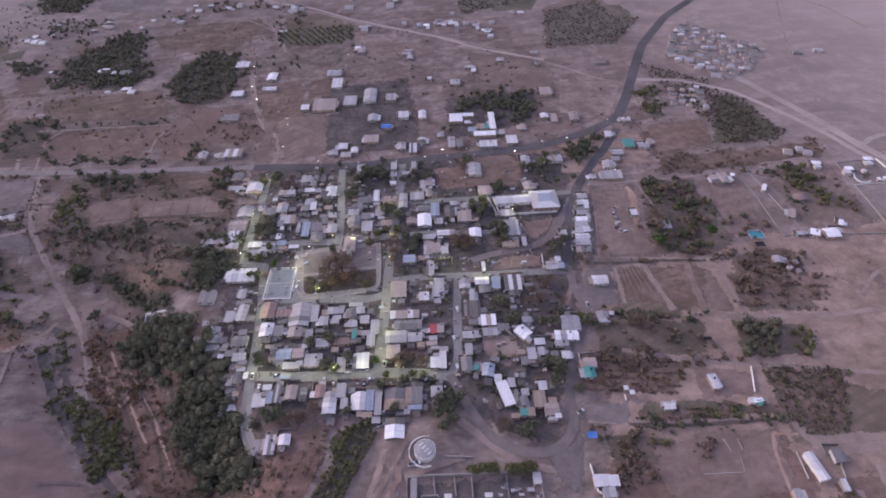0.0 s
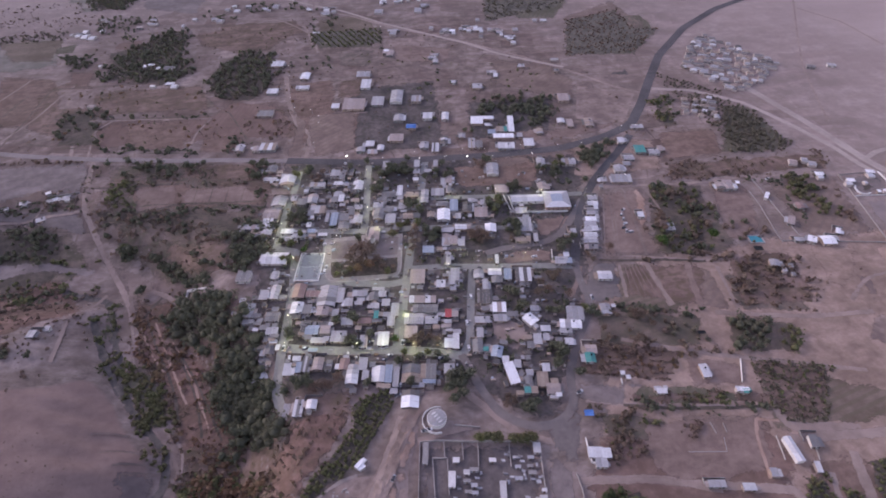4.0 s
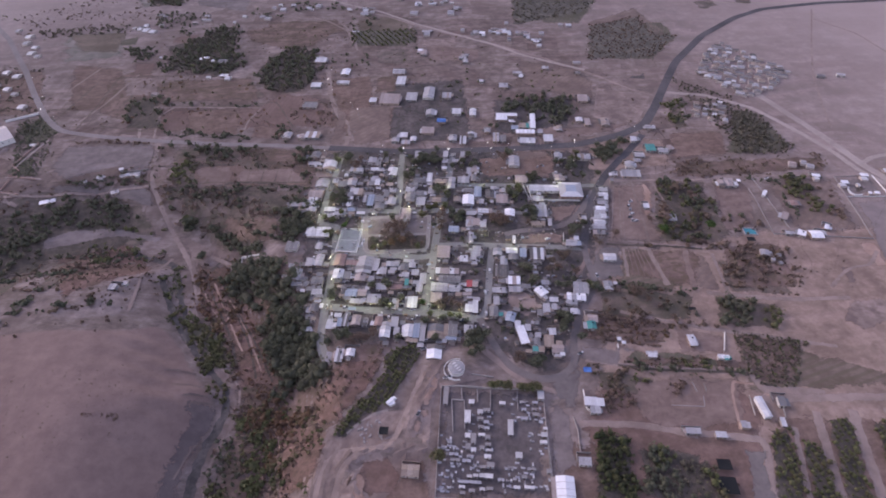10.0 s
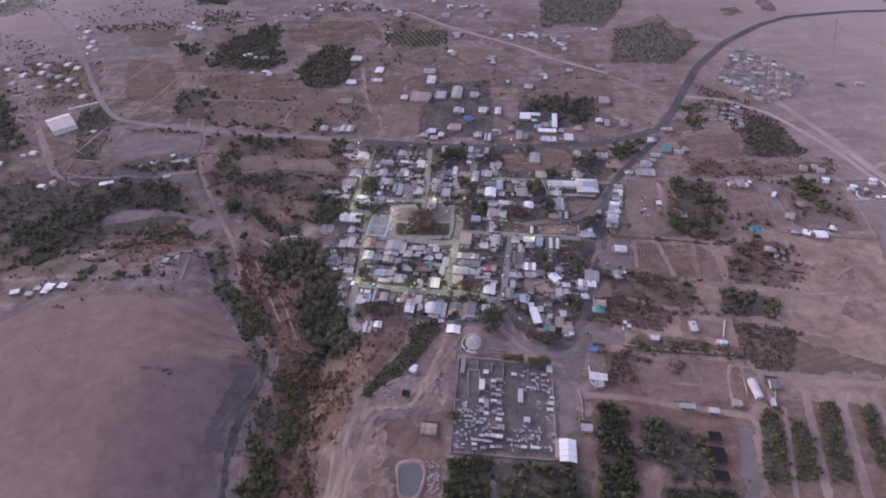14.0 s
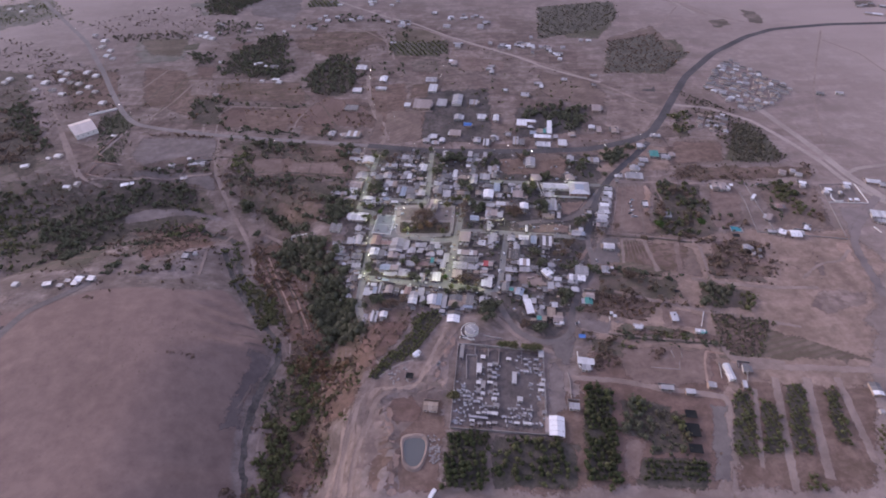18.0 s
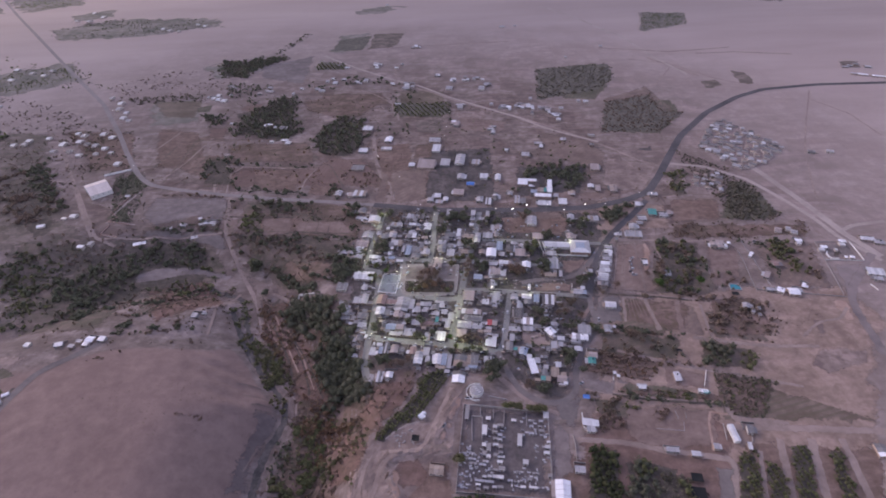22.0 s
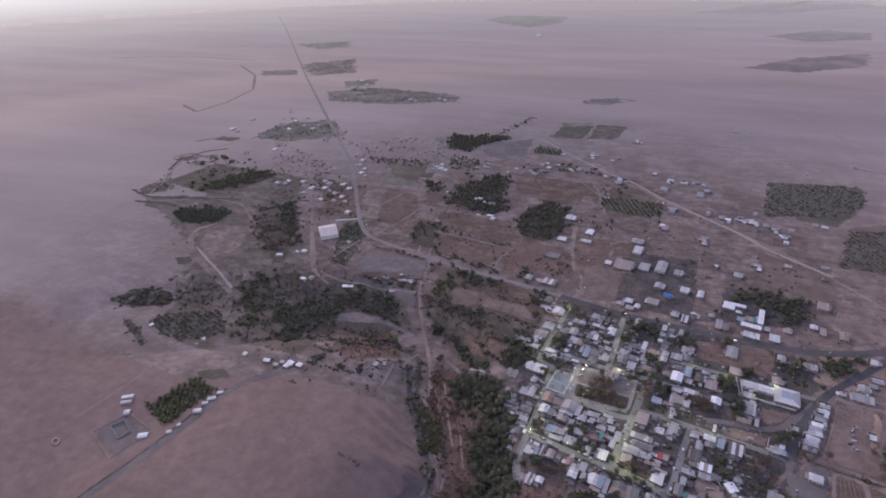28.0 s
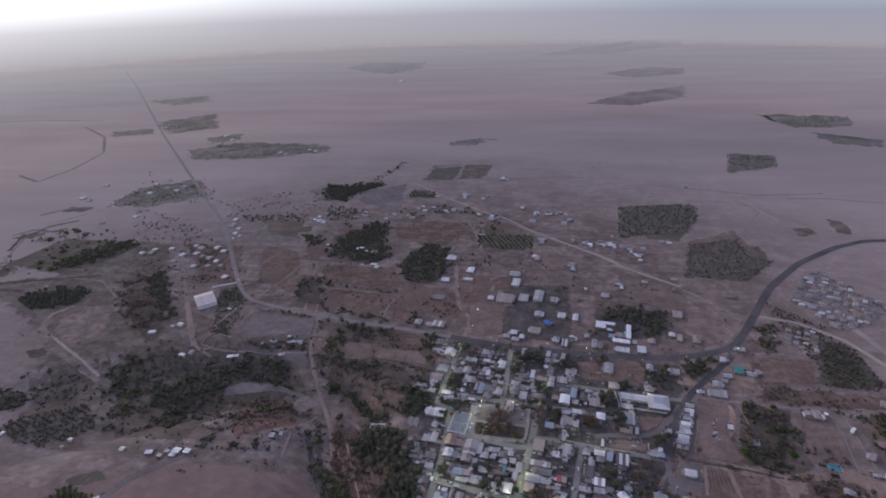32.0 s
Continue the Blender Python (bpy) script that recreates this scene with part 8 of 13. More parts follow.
house(119.3, -297.6, 6.2, 4.2, "w")
house(111.4, -305.2, 4.9, 7.8, "l")
house(105.7, -308.7, 4.0, 4.9, "g")
house(117.6, -304.7, 3.7, 4.9, "l")
house(100.9, -318.2, 2.4, 2.7, "g")
house(137.4, -296.8, 14.2, 6.9, "W", rot=-0.24)
house(132.1, -302.2, 7.7, 3.4, "l", rot=-0.24)
house(143.5, -288.7, 11.3, 10.7, "l", rot=-0.24)
house(131.3, -311.0, 5.2, 4.9, "w")
house(109.9, -327.7, 4.4, 5.3, "w")
house(96.6, -334.6, 3.5, 5.9, "g")
house(98.7, -329.5, 3.8, 3.8, "l")
house(93.6, -341.7, 3.5, 3.6, "t")
house(105.1, -335.7, 6.4, 9.7, "n")
house(109.4, -343.4, 7.7, 7.2, "p")
house(97.8, -342.4, 3.5, 4.3, "n")
house(111.4, -348.1, 2.9, 2.2, "w")
house(142.8, -319.6, 6.8, 6.7, "p")
house(139.9, -325.9, 5.9, 7.0, "t")
house(178.1, -257.3, 10.0, 7.7, "w")
house(165.7, -288.8, 6.6, 9.1, "l")
house(172.1, -287.1, 2.3, 2.2, "w")
house(155.2, -340.9, 2.2, 2.2, "w")
house(157.3, -344.4, 2.2, 2.2, "w")
house(173.2, -357.5, 5.7, 3.1, "w")

# houses
house(-73.6, 172.0, 14.6, 12.5, "w")
house(-40.0, 131.3, 9.9, 16.8, "W")
house(-43.2, 102.1, 14.6, 7.6, "w")
house(-77.3, 98.3, 11.9, 10.0, "w")
house(-82.0, 46.7, 15.8, 11.3, "g")
house(-103.9, -19.9, 8.0, 11.1, "l")
house(-87.6, -24.5, 6.9, 8.1, "p")
house(-76.1, -23.8, 15.4, 11.1, "w")
house(-7.4, 46.6, 7.8, 8.9, "w")
house(13.6, -47.5, 7.8, 7.9, "l")
house(23.2, -39.0, 7.9, 8.2, "w")
house(24.4, -53.3, 8.8, 6.9, "l")
house(32.7, -47.5, 5.8, 9.0, "w")
house(18.4, -39.8, 4.8, 6.2, "l")
house(50.4, -32.6, 13.4, 11.5, "p")
house(75.7, -51.7, 7.9, 11.0, "l")
house(85.6, -58.4, 6.3, 13.7, "w")
house(96.6, -46.1, 6.4, 14.1, "w")
house(106.3, 0.7, 6.9, 15.1, "w")
house(88.0, 4.6, 9.7, 10.6, "w")
house(68.1, -12.7, 9.5, 7.8, "B")
house(57.5, 7.1, 9.7, 12.7, "l")
house(61.2, 56.0, 12.8, 28.1, "l")
house(81.9, 45.2, 10.3, 12.1, "l")
house(39.5, 48.6, 12.6, 16.9, "l")
house(12.8, 45.8, 23.2, 21.3, "p")
house(29.9, 93.5, 10.8, 19.0, "w")
house(29.3, 122.3, 15.2, 14.5, "l")
house(67.1, 177.5, 7.9, 16.2, "p")
house(115.6, -42.1, 5.9, 7.3, "l")
house(194.6, -49.7, 6.0, 9.9, "l")
house(155.3, 61.2, 10.6, 10.0, "l")
house(180.2, 93.9, 11.1, 5.2, "l")
house(182.7, 83.8, 4.6, 8.0, "w")
house(130.6, 78.7, 4.5, 4.8, "w")
house(241.9, 14.0, 11.4, 14.4, "p")
house(222.3, -34.3, 7.3, 8.4, "w")
house(229.7, -41.0, 6.1, 12.8, "p")
house(249.7, -42.8, 8.3, 15.2, "p")
house(257.2, 80.9, 5.3, 5.3, "g")
house(220.1, 102.9, 7.4, 7.2, "l")
house(119.8, 140.3, 5.6, 10.5, "l")
house(267.2, -83.0, 5.8, 7.5, "w")
house(295.1, -60.6, 10.4, 7.1, "l")
house(277.9, -102.4, 9.7, 11.2, "t")
house(289.8, -107.7, 9.6, 8.2, "l")
house(298.0, -104.9, 4.6, 7.3, "p")
house(321.5, -172.1, 7.9, 9.5, "p")
house(333.7, -175.3, 2.8, 5.2, "w")
house(351.9, -193.5, 2.6, 5.8, "W", rot=-0.70)
house(351.7, -227.4, 4.6, 10.2, "p", rot=-0.66)
house(352.1, -251.9, 6.1, 6.4, "W", rot=-0.66)
house(363.6, -254.9, 10.2, 9.3, "W", rot=-0.17)
house(343.0, -249.5, 6.9, 3.5, "l")
house(379.0, -246.7, 2.8, 6.3, "W", rot=-0.70)
house(307.6, -270.0, 6.5, 6.7, "l", rot=-0.35)
house(235.0, -196.1, 4.7, 5.7, "w")
house(251.3, -215.2, 7.2, 8.2, "l")
house(206.3, -349.0, 4.6, 8.8, "w", rot=-0.10)
house(171.6, -355.5, 4.2, 2.5, "l")
house(176.2, -355.9, 2.2, 2.2, "l")
house(220.0, -365.3, 4.5, 2.7, "w")
house(222.4, -367.4, 2.6, 2.3, "t")
house(208.3, -416.2, 3.3, 4.1, "l")
house(233.5, -417.9, 2.5, 5.5, "w", rot=-0.24)
house(240.9, -404.0, 4.0, 6.7, "g", rot=-0.24)
house(317.3, -275.0, 3.0, 2.9, "g")
house(309.8, -278.8, 2.6, 2.8, "l")
house(313.9, -283.3, 2.5, 2.8, "g")
house(311.3, -273.4, 2.2, 2.3, "g")

# houses
house(175.1, -416.1, 8.7, 3.3, "l")
house(190.9, -420.8, 6.2, 3.3, "w")
house(209.8, -416.9, 3.7, 3.4, "l")
house(327.7, -429.5, 7.0, 10.5, "W", rot=-0.21)
house(102.3, -426.5, 6.9, 4.4, "l")
house(86.1, -441.1, 10.2, 15.1, "W")
house(-1.6, -418.0, 10.0, 7.0, "n")
house(-10.1, -370.3, 3.5, 3.6, "W", rot=0.44)
house(-334.8, -89.8, 14.4, 5.1, "W", rot=0.24)
house(-233.1, -223.3, 5.2, 5.8, "l")
house(-226.4, -216.9, 3.9, 3.7, "l")
house(-266.8, -67.0, 4.7, 2.2, "l")
house(-252.1, -68.0, 4.5, 2.5, "l")
house(-287.9, -67.5, 4.2, 2.2, "l")

# houses
house(-341.1, -264.4, 6.9, 4.2, "w", rot=0.17)
house(-313.8, -260.9, 7.3, 6.3, "W")
house(-303.1, -261.4, 6.1, 5.2, "w")
house(-315.6, -266.6, 4.9, 4.3, "w")
house(-327.7, -268.3, 5.0, 3.3, "l")
house(-323.6, -262.0, 5.0, 3.2, "l")

# ---- things ----
def court(x, y, w, d, rot):
    ob = thing("sports_court", x, y, rot, "pale blue-grey multi-sport court with white lines beside the plaza", "sports court")
    part("surface", box_mesh("surface", (-w / 2, -d / 2, 0.0, w / 2, d / 2, 0.35), COURT), ob)
    bars = [(-w / 2 + 1, -d / 2 + 1, w / 2 - 1, -d / 2 + 1.25), (-w / 2 + 1, d / 2 - 1.25, w / 2 - 1, d / 2 - 1), (-w / 2 + 1, -d / 2 + 1, -w / 2 + 1.25, d / 2 - 1),
            (w / 2 - 1.25, -d / 2 + 1, w / 2 - 1, d / 2 - 1), (-w / 2 + 1, -0.12, w / 2 - 1, 0.12)]
    for a, b, c, e in bars:
        part("line", box_mesh("line", (a, b, 0.35, c, e, 0.36), WHITEWALL), ob, "white painted line")
    for s in (-1, 1):
        part("kerb", box_mesh("kerb", (-w / 2 - 0.6, s * (d / 2 + 0.3) - 0.3, 0, w / 2 + 0.6, s * (d / 2 + 0.3) + 0.3, 0.7), WHITEWALL), ob, "white low kerb wall")
        part("kerb", box_mesh("kerb", (s * (w / 2 + 0.3) - 0.3, -d / 2, 0, s * (w / 2 + 0.3) + 0.3, d / 2, 0.7), WHITEWALL), ob, "white low kerb wall")
        goal = [limb((-1.5, s * (d / 2 - 1), 0.3), (-1.5, s * (d / 2 - 1), 2.4), 0.06, 0.06), limb((1.5, s * (d / 2 - 1), 0.3), (1.5, s * (d / 2 - 1), 2.4), 0.06, 0.06),
                limb((-1.5, s * (d / 2 - 1), 2.4), (1.5, s * (d / 2 - 1), 2.4), 0.06, 0.06)]
        part("goal_frame", mesh_of("goal_frame", *joined(goal), STEEL), ob)
    return ob


def water_tank(x, y, r):
    ob = thing("water_tank", x, y, 0.5, "round concrete water tank with a pale grey lid on a mound", "water tank")
    part("shell", lathe("shell", [(r, -1), (r, 3.2), (r * 1.02, 3.3)], WHITEWALL, 28), ob)
    part("lid", lathe("lid", [(r * 0.98, 3.31), (r * 0.5, 3.9), (0.3, 4.1)], ROOFS["l"], 28), ob, "shallow pale grey conical lid")
    for k in range(4):
        part("rung", box_mesh("rung", (-1.2, -r * 0.7 + k * 2.2, 4.0, 1.2, -r * 0.7 + 0.5 + k * 2.2, 4.25), WHITEWALL), ob)
    for k in range(9):
        a0, a1 = 0.6 + k * 0.42, 0.6 + (k + 1) * 0.42
        q = [((r + 3.2) * math.cos(a), (r + 3.2) * math.sin(a)) for a in (a0, a1)] + [((r + 2.8) * math.cos(a), (r + 2.8) * math.sin(a)) for a in (a1, a0)]
        v = [(px, py, -2.5) for px, py in q] + [(px, py, 1.1) for px, py in q]
        part("parapet", mesh_of("parapet", v, [(3, 2, 1, 0), (4, 5, 6, 7), (0, 1, 5, 4), (1, 2, 6, 5), (2, 3, 7, 6), (3, 0, 4, 7)], WHITEWALL), ob, "low white ring wall")
    return ob


def school(x, y, w, d, rot):
    ob = thing("school_building", x, y, rot, "terracotta school under a white hipped roof with blue patio", "school")
    part("wall", box_mesh("wall", (-w / 2, -d / 2, -0.5, w / 2, d / 2, 5.0), TERRA), ob)
    e, ix, iy = 0.9, w * 0.24, d * 0.26
    low = [(-w / 2 - e, -d / 2 - e, 4.9), (w / 2 + e, -d / 2 - e, 4.9), (w / 2 + e, d / 2 + e, 4.9), (-w / 2 - e, d / 2 + e, 4.9)]
    top = [(-ix, -iy, 6.6), (ix, -iy, 6.6), (ix, iy, 6.6), (-ix, iy, 6.6)]
    for k in range(4):
        part("roof_slope", mesh_of("roof_slope", *slab(low[k], low[(k + 1) % 4], top[(k + 1) % 4], top[k], 0.12), ROOFS["l" if k % 2 else "w"]), ob, "white sheet roof slope")
    part("patio_roof", box_mesh("patio_roof", (-ix, -iy, 6.3, ix, iy, 6.62), ROOFS["b"]), ob, "blue-grey patio cover")
    part("gutter", box_mesh("gutter", (-w / 2 - e, -d / 2 - e - 0.15, 4.75, w / 2 + e, -d / 2 - e, 4.95), STEEL), ob)
    for k in range(5):
        for zz in (1.4, 3.7):
            part("window", PANE, ob, "", (-w * 0.38 + k * w * 0.19, -d / 2 - 0.02, zz))
    part("door", DOOR, ob, "", (w * 0.45, -d / 2 - 0.03, 0))
    return ob


def long_hall(x, y, w, d, rot, h, c, label, name="long_hall", walls=None):
    ob = thing(name, x, y, rot, label, "hall")
    part("wall", box_mesh("wall", (-w / 2 + 0.3, -d / 2 + 0.3, -1.0, w / 2 - 0.3, d / 2 - 0.3, h), walls or WHITEWALL), ob)
    k = max(3, round(w / 5))
    for i in range(k):
        x0, x1 = -w / 2 + i * w / k, -w / 2 + (i + 1) * w / k - 0.06
        rise = 0.14 * d
        part("roof_sheet", mesh_of("roof_sheet", *joined([slab((x0, -d / 2, h), (x1, -d / 2, h), (x1, 0, h + rise), (x0, 0, h + rise), 0.08),
                                                        slab((x0, 0, h + rise), (x1, 0, h + rise), (x1, d / 2, h), (x0, d / 2, h), 0.08)]), ROOFS[c]), ob)
    for i in range(max(2, round(w / 7))):
        part("window", PANE, ob, "", (-w * 0.4 + i * 6.0, -d / 2 + 0.27, h * 0.6))
    return ob


def chapel(x, y, rot):
    ob = house(x, y, 8, 15, "p", rot, 4.5, False)
    ob.name = "chapel"
    tagged(ob, "small pink village chapel with a pointed white tower", "chapel")
    part("tower", box_mesh("tower", (-1.6, -9.6, -0.5, 1.6, -6.9, 8.0), WHITEWALL), ob, "white square tower")
    part("spire", mesh_of("spire", [(-1.7, -9.7, 8.0), (1.7, -9.7, 8.0), (1.7, -6.8, 8.0), (-1.7, -6.8, 8.0), (0, -8.2, 11.5)], [(0, 1, 4), (1, 2, 4), (2, 3, 4), (3, 0, 4), (3, 2, 1, 0)], ROOFS["p"]), ob)
    return ob


TOMB = {s: (box_mesh("base", (-s, -0.55, -0.2, s, 0.55, 0.55), STONE), box_mesh("headstone", (-s, -0.6, 0.5, -s + 0.25, 0.6, 1.5), STONE)) for s in (1.0, 1.3)}


def tomb(x, y, rot, s=1.0):
    ob = thing("tomb", x, y, rot, "pale stone tomb with an upright headstone", "tomb", "tombs of the cemetery")
    base, head = TOMB[1.3 if s > 1.1 else 1.0]
    part("base", base, ob)
    part("headstone", head, ob)
    return ob


def vault(x, y, w, d, rot, h=2.6):
    ob = thing("burial_vault", x, y, rot, "whitewashed flat-roofed burial vault in the cemetery", "tomb", "burial vaults")
    part("body", box_mesh("body", (-w / 2, -d / 2, -0.3, w / 2, d / 2, h), STONE), ob)
    part("roof", box_mesh("roof", (-w / 2 - 0.2, -d / 2 - 0.2, h, w / 2 + 0.2, d / 2 + 0.2, h + 0.22), STONE), ob)
    part("door", DOOR, ob, "", (0, -d / 2 - 0.03, 0))
    return ob


def tarp(x, y, w, d, rot, c, label, z=2.6, posts=True, name="tarpaulin_canopy"):
    """A sheet sagging between four posts."""
    ob = thing(name, x, y, rot, label, "canopy")
    n = 5
    v = [(-w / 2 + w * i / n, -d / 2 + d * j / n, z - 0.5 * math.sin(math.pi * i / n) * math.sin(math.pi * j / n)) for j in range(n + 1) for i in range(n + 1)]
    v += [(a, b, q - 0.06) for a, b, q in v]
    m = (n + 1) ** 2
    f = [(j * (n + 1) + i, j * (n + 1) + i + 1, (j + 1) * (n + 1) + i + 1, (j + 1) * (n + 1) + i) for j in range(n) for i in range(n)]
    f += [tuple(m + k for k in reversed(q)) for q in f]
    part("sheet", mesh_of("sheet", v, f, ROOFS[c]), ob)
    for sx in (-1, 1):
        for sy in (-1, 1):
            part("post", mesh_of("post", *limb((sx * (w / 2 - 0.1), sy * (d / 2 - 0.1), -0.5), (sx * (w / 2 - 0.1), sy * (d / 2 - 0.1), z), 0.07, 0.06), TIMBER), ob)
    return ob


def pool(x, y, w, d, rot, mat, label, name="pool", rim=0.8):
    ob = thing(name, x, y, rot, label, "pool")
    part("basin", box_mesh("basin", (-w / 2, -d / 2, -0.3, w / 2, d / 2, 0.45), mat), ob)
    for a, b, c, e in ((-w / 2 - rim, -d / 2 - rim, w / 2 + rim, -d / 2), (-w / 2 - rim, d / 2, w / 2 + rim, d / 2 + rim), (-w / 2 - rim, -d / 2, -w / 2, d / 2), (w / 2, -d / 2, w / 2 + rim, d / 2)):
        part("rim", box_mesh("rim", (a, b, -0.4, c, e, 0.8), GREYWALL), ob)
    return ob


FAR = []


def far_house(c, rows_of):
    for k in range(0, len(rows_of), 5):
        FAR.append((c, *rows_of[k:k + 5]))


def far_village(label):
    """Houses too far off to tell apart, as one mesh of gabled boxes."""
    slots = sorted({q[0] for q in FAR})
    v, f, mi = [], [], []
    for c, x, y, w, d, rot in FAR:
        rnd = random.Random(int(x * 3 + y))
        z, h = float(land(x, y)), rnd.uniform(2.0, 2.8)
        ca, sa = math.cos(rot), math.sin(rot)
        n = len(v)
        a, b = w / 2, d / 2
        for p in ((-a, -b, -1.5), (a, -b, -1.5), (a, b, -1.5), (-a, b, -1.5), (-a, -b, h), (a, -b, h), (a, b, h), (-a, b, h), (-a, 0, h + 0.25 * b), (a, 0, h + 0.25 * b)):
            v.append((x + p[0] * ca - p[1] * sa, y + p[0] * sa + p[1] * ca, z + p[2]))
        f += [tuple(n + i for i in q) for q in ((0, 1, 5, 4), (1, 2, 6, 9, 5), (2, 3, 7, 6), (3, 0, 4, 8, 7), (4, 5, 9, 8), (8, 9, 6, 7))]
        mi += [len(slots)] * 4 + [slots.index(c)] * 2
    me = mesh_of("distant_village", v, f, None)
    for c in slots:
        me.materials.append(ROOFS[c])
    me.materials.append(PLASTER)
    me.polygons.foreach_set("material_index", mi)
    tagged(new("distant_village", me), label, "houses", "", "stuff")




def pond(loop, h, label):
    """A pond held by a rounded bank of earth."""
    for _ in range(2):
        loop = [q for a, b in zip(loop, loop[1:] + loop[:1]) for q in ((a[0] * 0.75 + b[0] * 0.25, a[1] * 0.75 + b[1] * 0.25), (a[0] * 0.25 + b[0] * 0.75, a[1] * 0.25 + b[1] * 0.75))]
    cx, cy = sum(p[0] for p in loop) / len(loop), sum(p[1] for p in loop) / len(loop)
    ob = thing("quarry_pond", cx, cy, 0, label, "pond")
    k, rnd = len(loop), random.Random(5)
    v = []
    for scale, z in ((1.22, -0.4), (1.06, h), (0.97, h), (0.84, 0.3), (0.8, 0.1)):
        v += [((x - cx) * scale, (y - cy) * scale, z + rnd.uniform(-0.15, 0.15)) for x, y in loop]
    f = [(r * k + i, r * k + (i + 1) % k, (r + 1) * k + (i + 1) % k, (r + 1) * k + i) for r in range(4) for i in range(k)]
    part("bank", mesh_of("bank", v, f, TRACK), ob, "pale earth bank")
    part("water", mesh_of("water", [((x - cx) * 0.88, (y - cy) * 0.88, 0.55) for x, y in loop], [tuple(range(k))], POND), ob, "still grey water")
    return ob


def rubble(poly, count, label):
    """A spill of broken stones and blocks, in one mesh."""
    rng = np.random.default_rng(count)
    p = np.array(poly)
    q = rng.uniform(p.min(0), p.max(0), (count * 3, 2))
    q = q[inside(poly, q)][:count]
    shapes = []
    for (px, py), z in zip(q, land(q[:, 0], q[:, 1])):
        s, a = rng.uniform(0.3, 1.1), rng.uniform(0, 3)
        bv, bf = box(-s, -s * 0.7, -0.3, s * 0.9, s * 0.6, s * rng.uniform(0.5, 1.0))
        shapes.append(([(px + math.cos(a) * i - math.sin(a) * j * (1.0 - 0.2 * (k > 0)), py + math.sin(a) * i + math.cos(a) * j, z + k) for i, j, k in bv], bf))
    tagged(new("rubble", mesh_of("rubble", *joined(shapes), GREYWALL)), label, "rubble", "", "stuff")


def truck(x, y, rot, c):
    """A small box truck."""
    ob = thing("truck", x, y, rot, f"small box truck with a white cargo box and {ROOF_WORDS[c]} cab", "truck", "parked trucks")
    part("cargo_box", box_mesh("cargo_box", (-4.2, -1.2, 0.9, 1.4, 1.2, 3.2), ROOFS["W"]), ob, "white cargo box")
    cab = part("cab", mesh_of("cab", [(1.5, -1.1, 0.5), (3.3, -1.1, 0.5), (3.3, 1.1, 0.5), (1.5, 1.1, 0.5), (1.5, -1.1, 2.4), (2.8, -1.05, 2.4), (2.8, 1.05, 2.4), (1.5, 1.1, 2.4), (3.3, -1.1, 1.4), (3.3, 1.1, 1.4)],
                              [(0, 3, 2, 1), (0, 1, 8, 5, 4), (1, 2, 9, 8), (2, 3, 7, 6, 9), (3, 0, 4, 7), (4, 5, 6, 7), (8, 9, 6, 5)], ROOFS[c]), ob)
    part("windscreen", mesh_of("windscreen", [(3.29, -0.95, 1.48), (3.29, 0.95, 1.48), (2.87, 0.9, 2.32), (2.87, -0.9, 2.32)], [(0, 1, 2, 3)], GLASS), cab, "dark windscreen", (0.03, 0, 0.02))
    part("chassis", box_mesh("chassis", (-4.1, -0.5, 0.55, 3.1, 0.5, 0.9), STEEL), ob)
    for wx in (-3.2, 2.4):
        for wy in (-1.05, 1.05):
            part("wheel", TYRE, ob, "", (wx, wy, 0.33))
    return ob
court(-37.2, -203.0, 17.7, 29.5, GRID)
tree(-2.1, -197.6, 12.0, "brown")
tree(3.4, -193.1, 11.0, "brown")
tree(6.6, -203.3, 12.0, "brown")
tree(1.1, -209.3, 10.0, "brown")
tree(-6.0, -203.8, 9.0, "brown")
tree(11.1, -197.1, 10.0, "brown")
tree(8.2, -213.1, 9.0, "rust")
tree(-1.2, -215.4, 8.0, "rust")
tree(14.7, -208.9, 8.0, "brown")
tree(17.8, -217.1, 7.0, "brown")
tree(-14.5, -211.1, 7.0, "dark")
tree(-10.6, -217.7, 6.0, "dark")
tree(-16.7, -217.2, 5.0, "olive")
tree(-6.9, -214.9, 6.0, "olive")
tree(21.1, -222.1, 6.0, "olive")
tree(25.5, -217.8, 5.0, "brown")
tree(44.7, -186.5, 9.0, "brown")
tree(44.9, -195.0, 9.0, "brown")
tree(42.7, -201.5, 8.0, "brown")
tree(48.1, -179.8, 8.0, "brown")
tree(-40.9, -185.3, 6.0, "bright")
tree(-46.8, -195.6, 6.0, "brown")
tree(-43.7, -165.6, 6.0, "olive")
tree(18.6, -286.9, 5.0, "bright")
tree(23.7, -298.6, 5.0, "olive")
tree(38.5, -301.1, 5.0, "olive")
tree(44.8, -303.9, 6.0, "dark")
tree(155.4, -287.8, 5.0, "olive")
tree(152.9, -284.7, 5.0, "olive")
chapel(14.7, -179.2, GRID)
school(172.7, -164.2, 20.2, 20.8, GRID + 0.03)
long_hall(149.4, -156.0, 28.6, 9.7, GRID + 0.03, 3.4, "w", "long pale-roofed classroom wing", "classroom_wing")
wall_line("school_wall", [(135.0, -147.4), (134.2, -169.9), (178.6, -177.5)], 1.9, 0.3, WHITEWALL, "white boundary wall of the school")
water_tank(35.7, -351.2, 5.6)
wall_line("tank_wall", [(45.4, -355.7), (59.9, -359.0)], 0.8, 0.4, GREYWALL, "low grey wall beside the water tank")
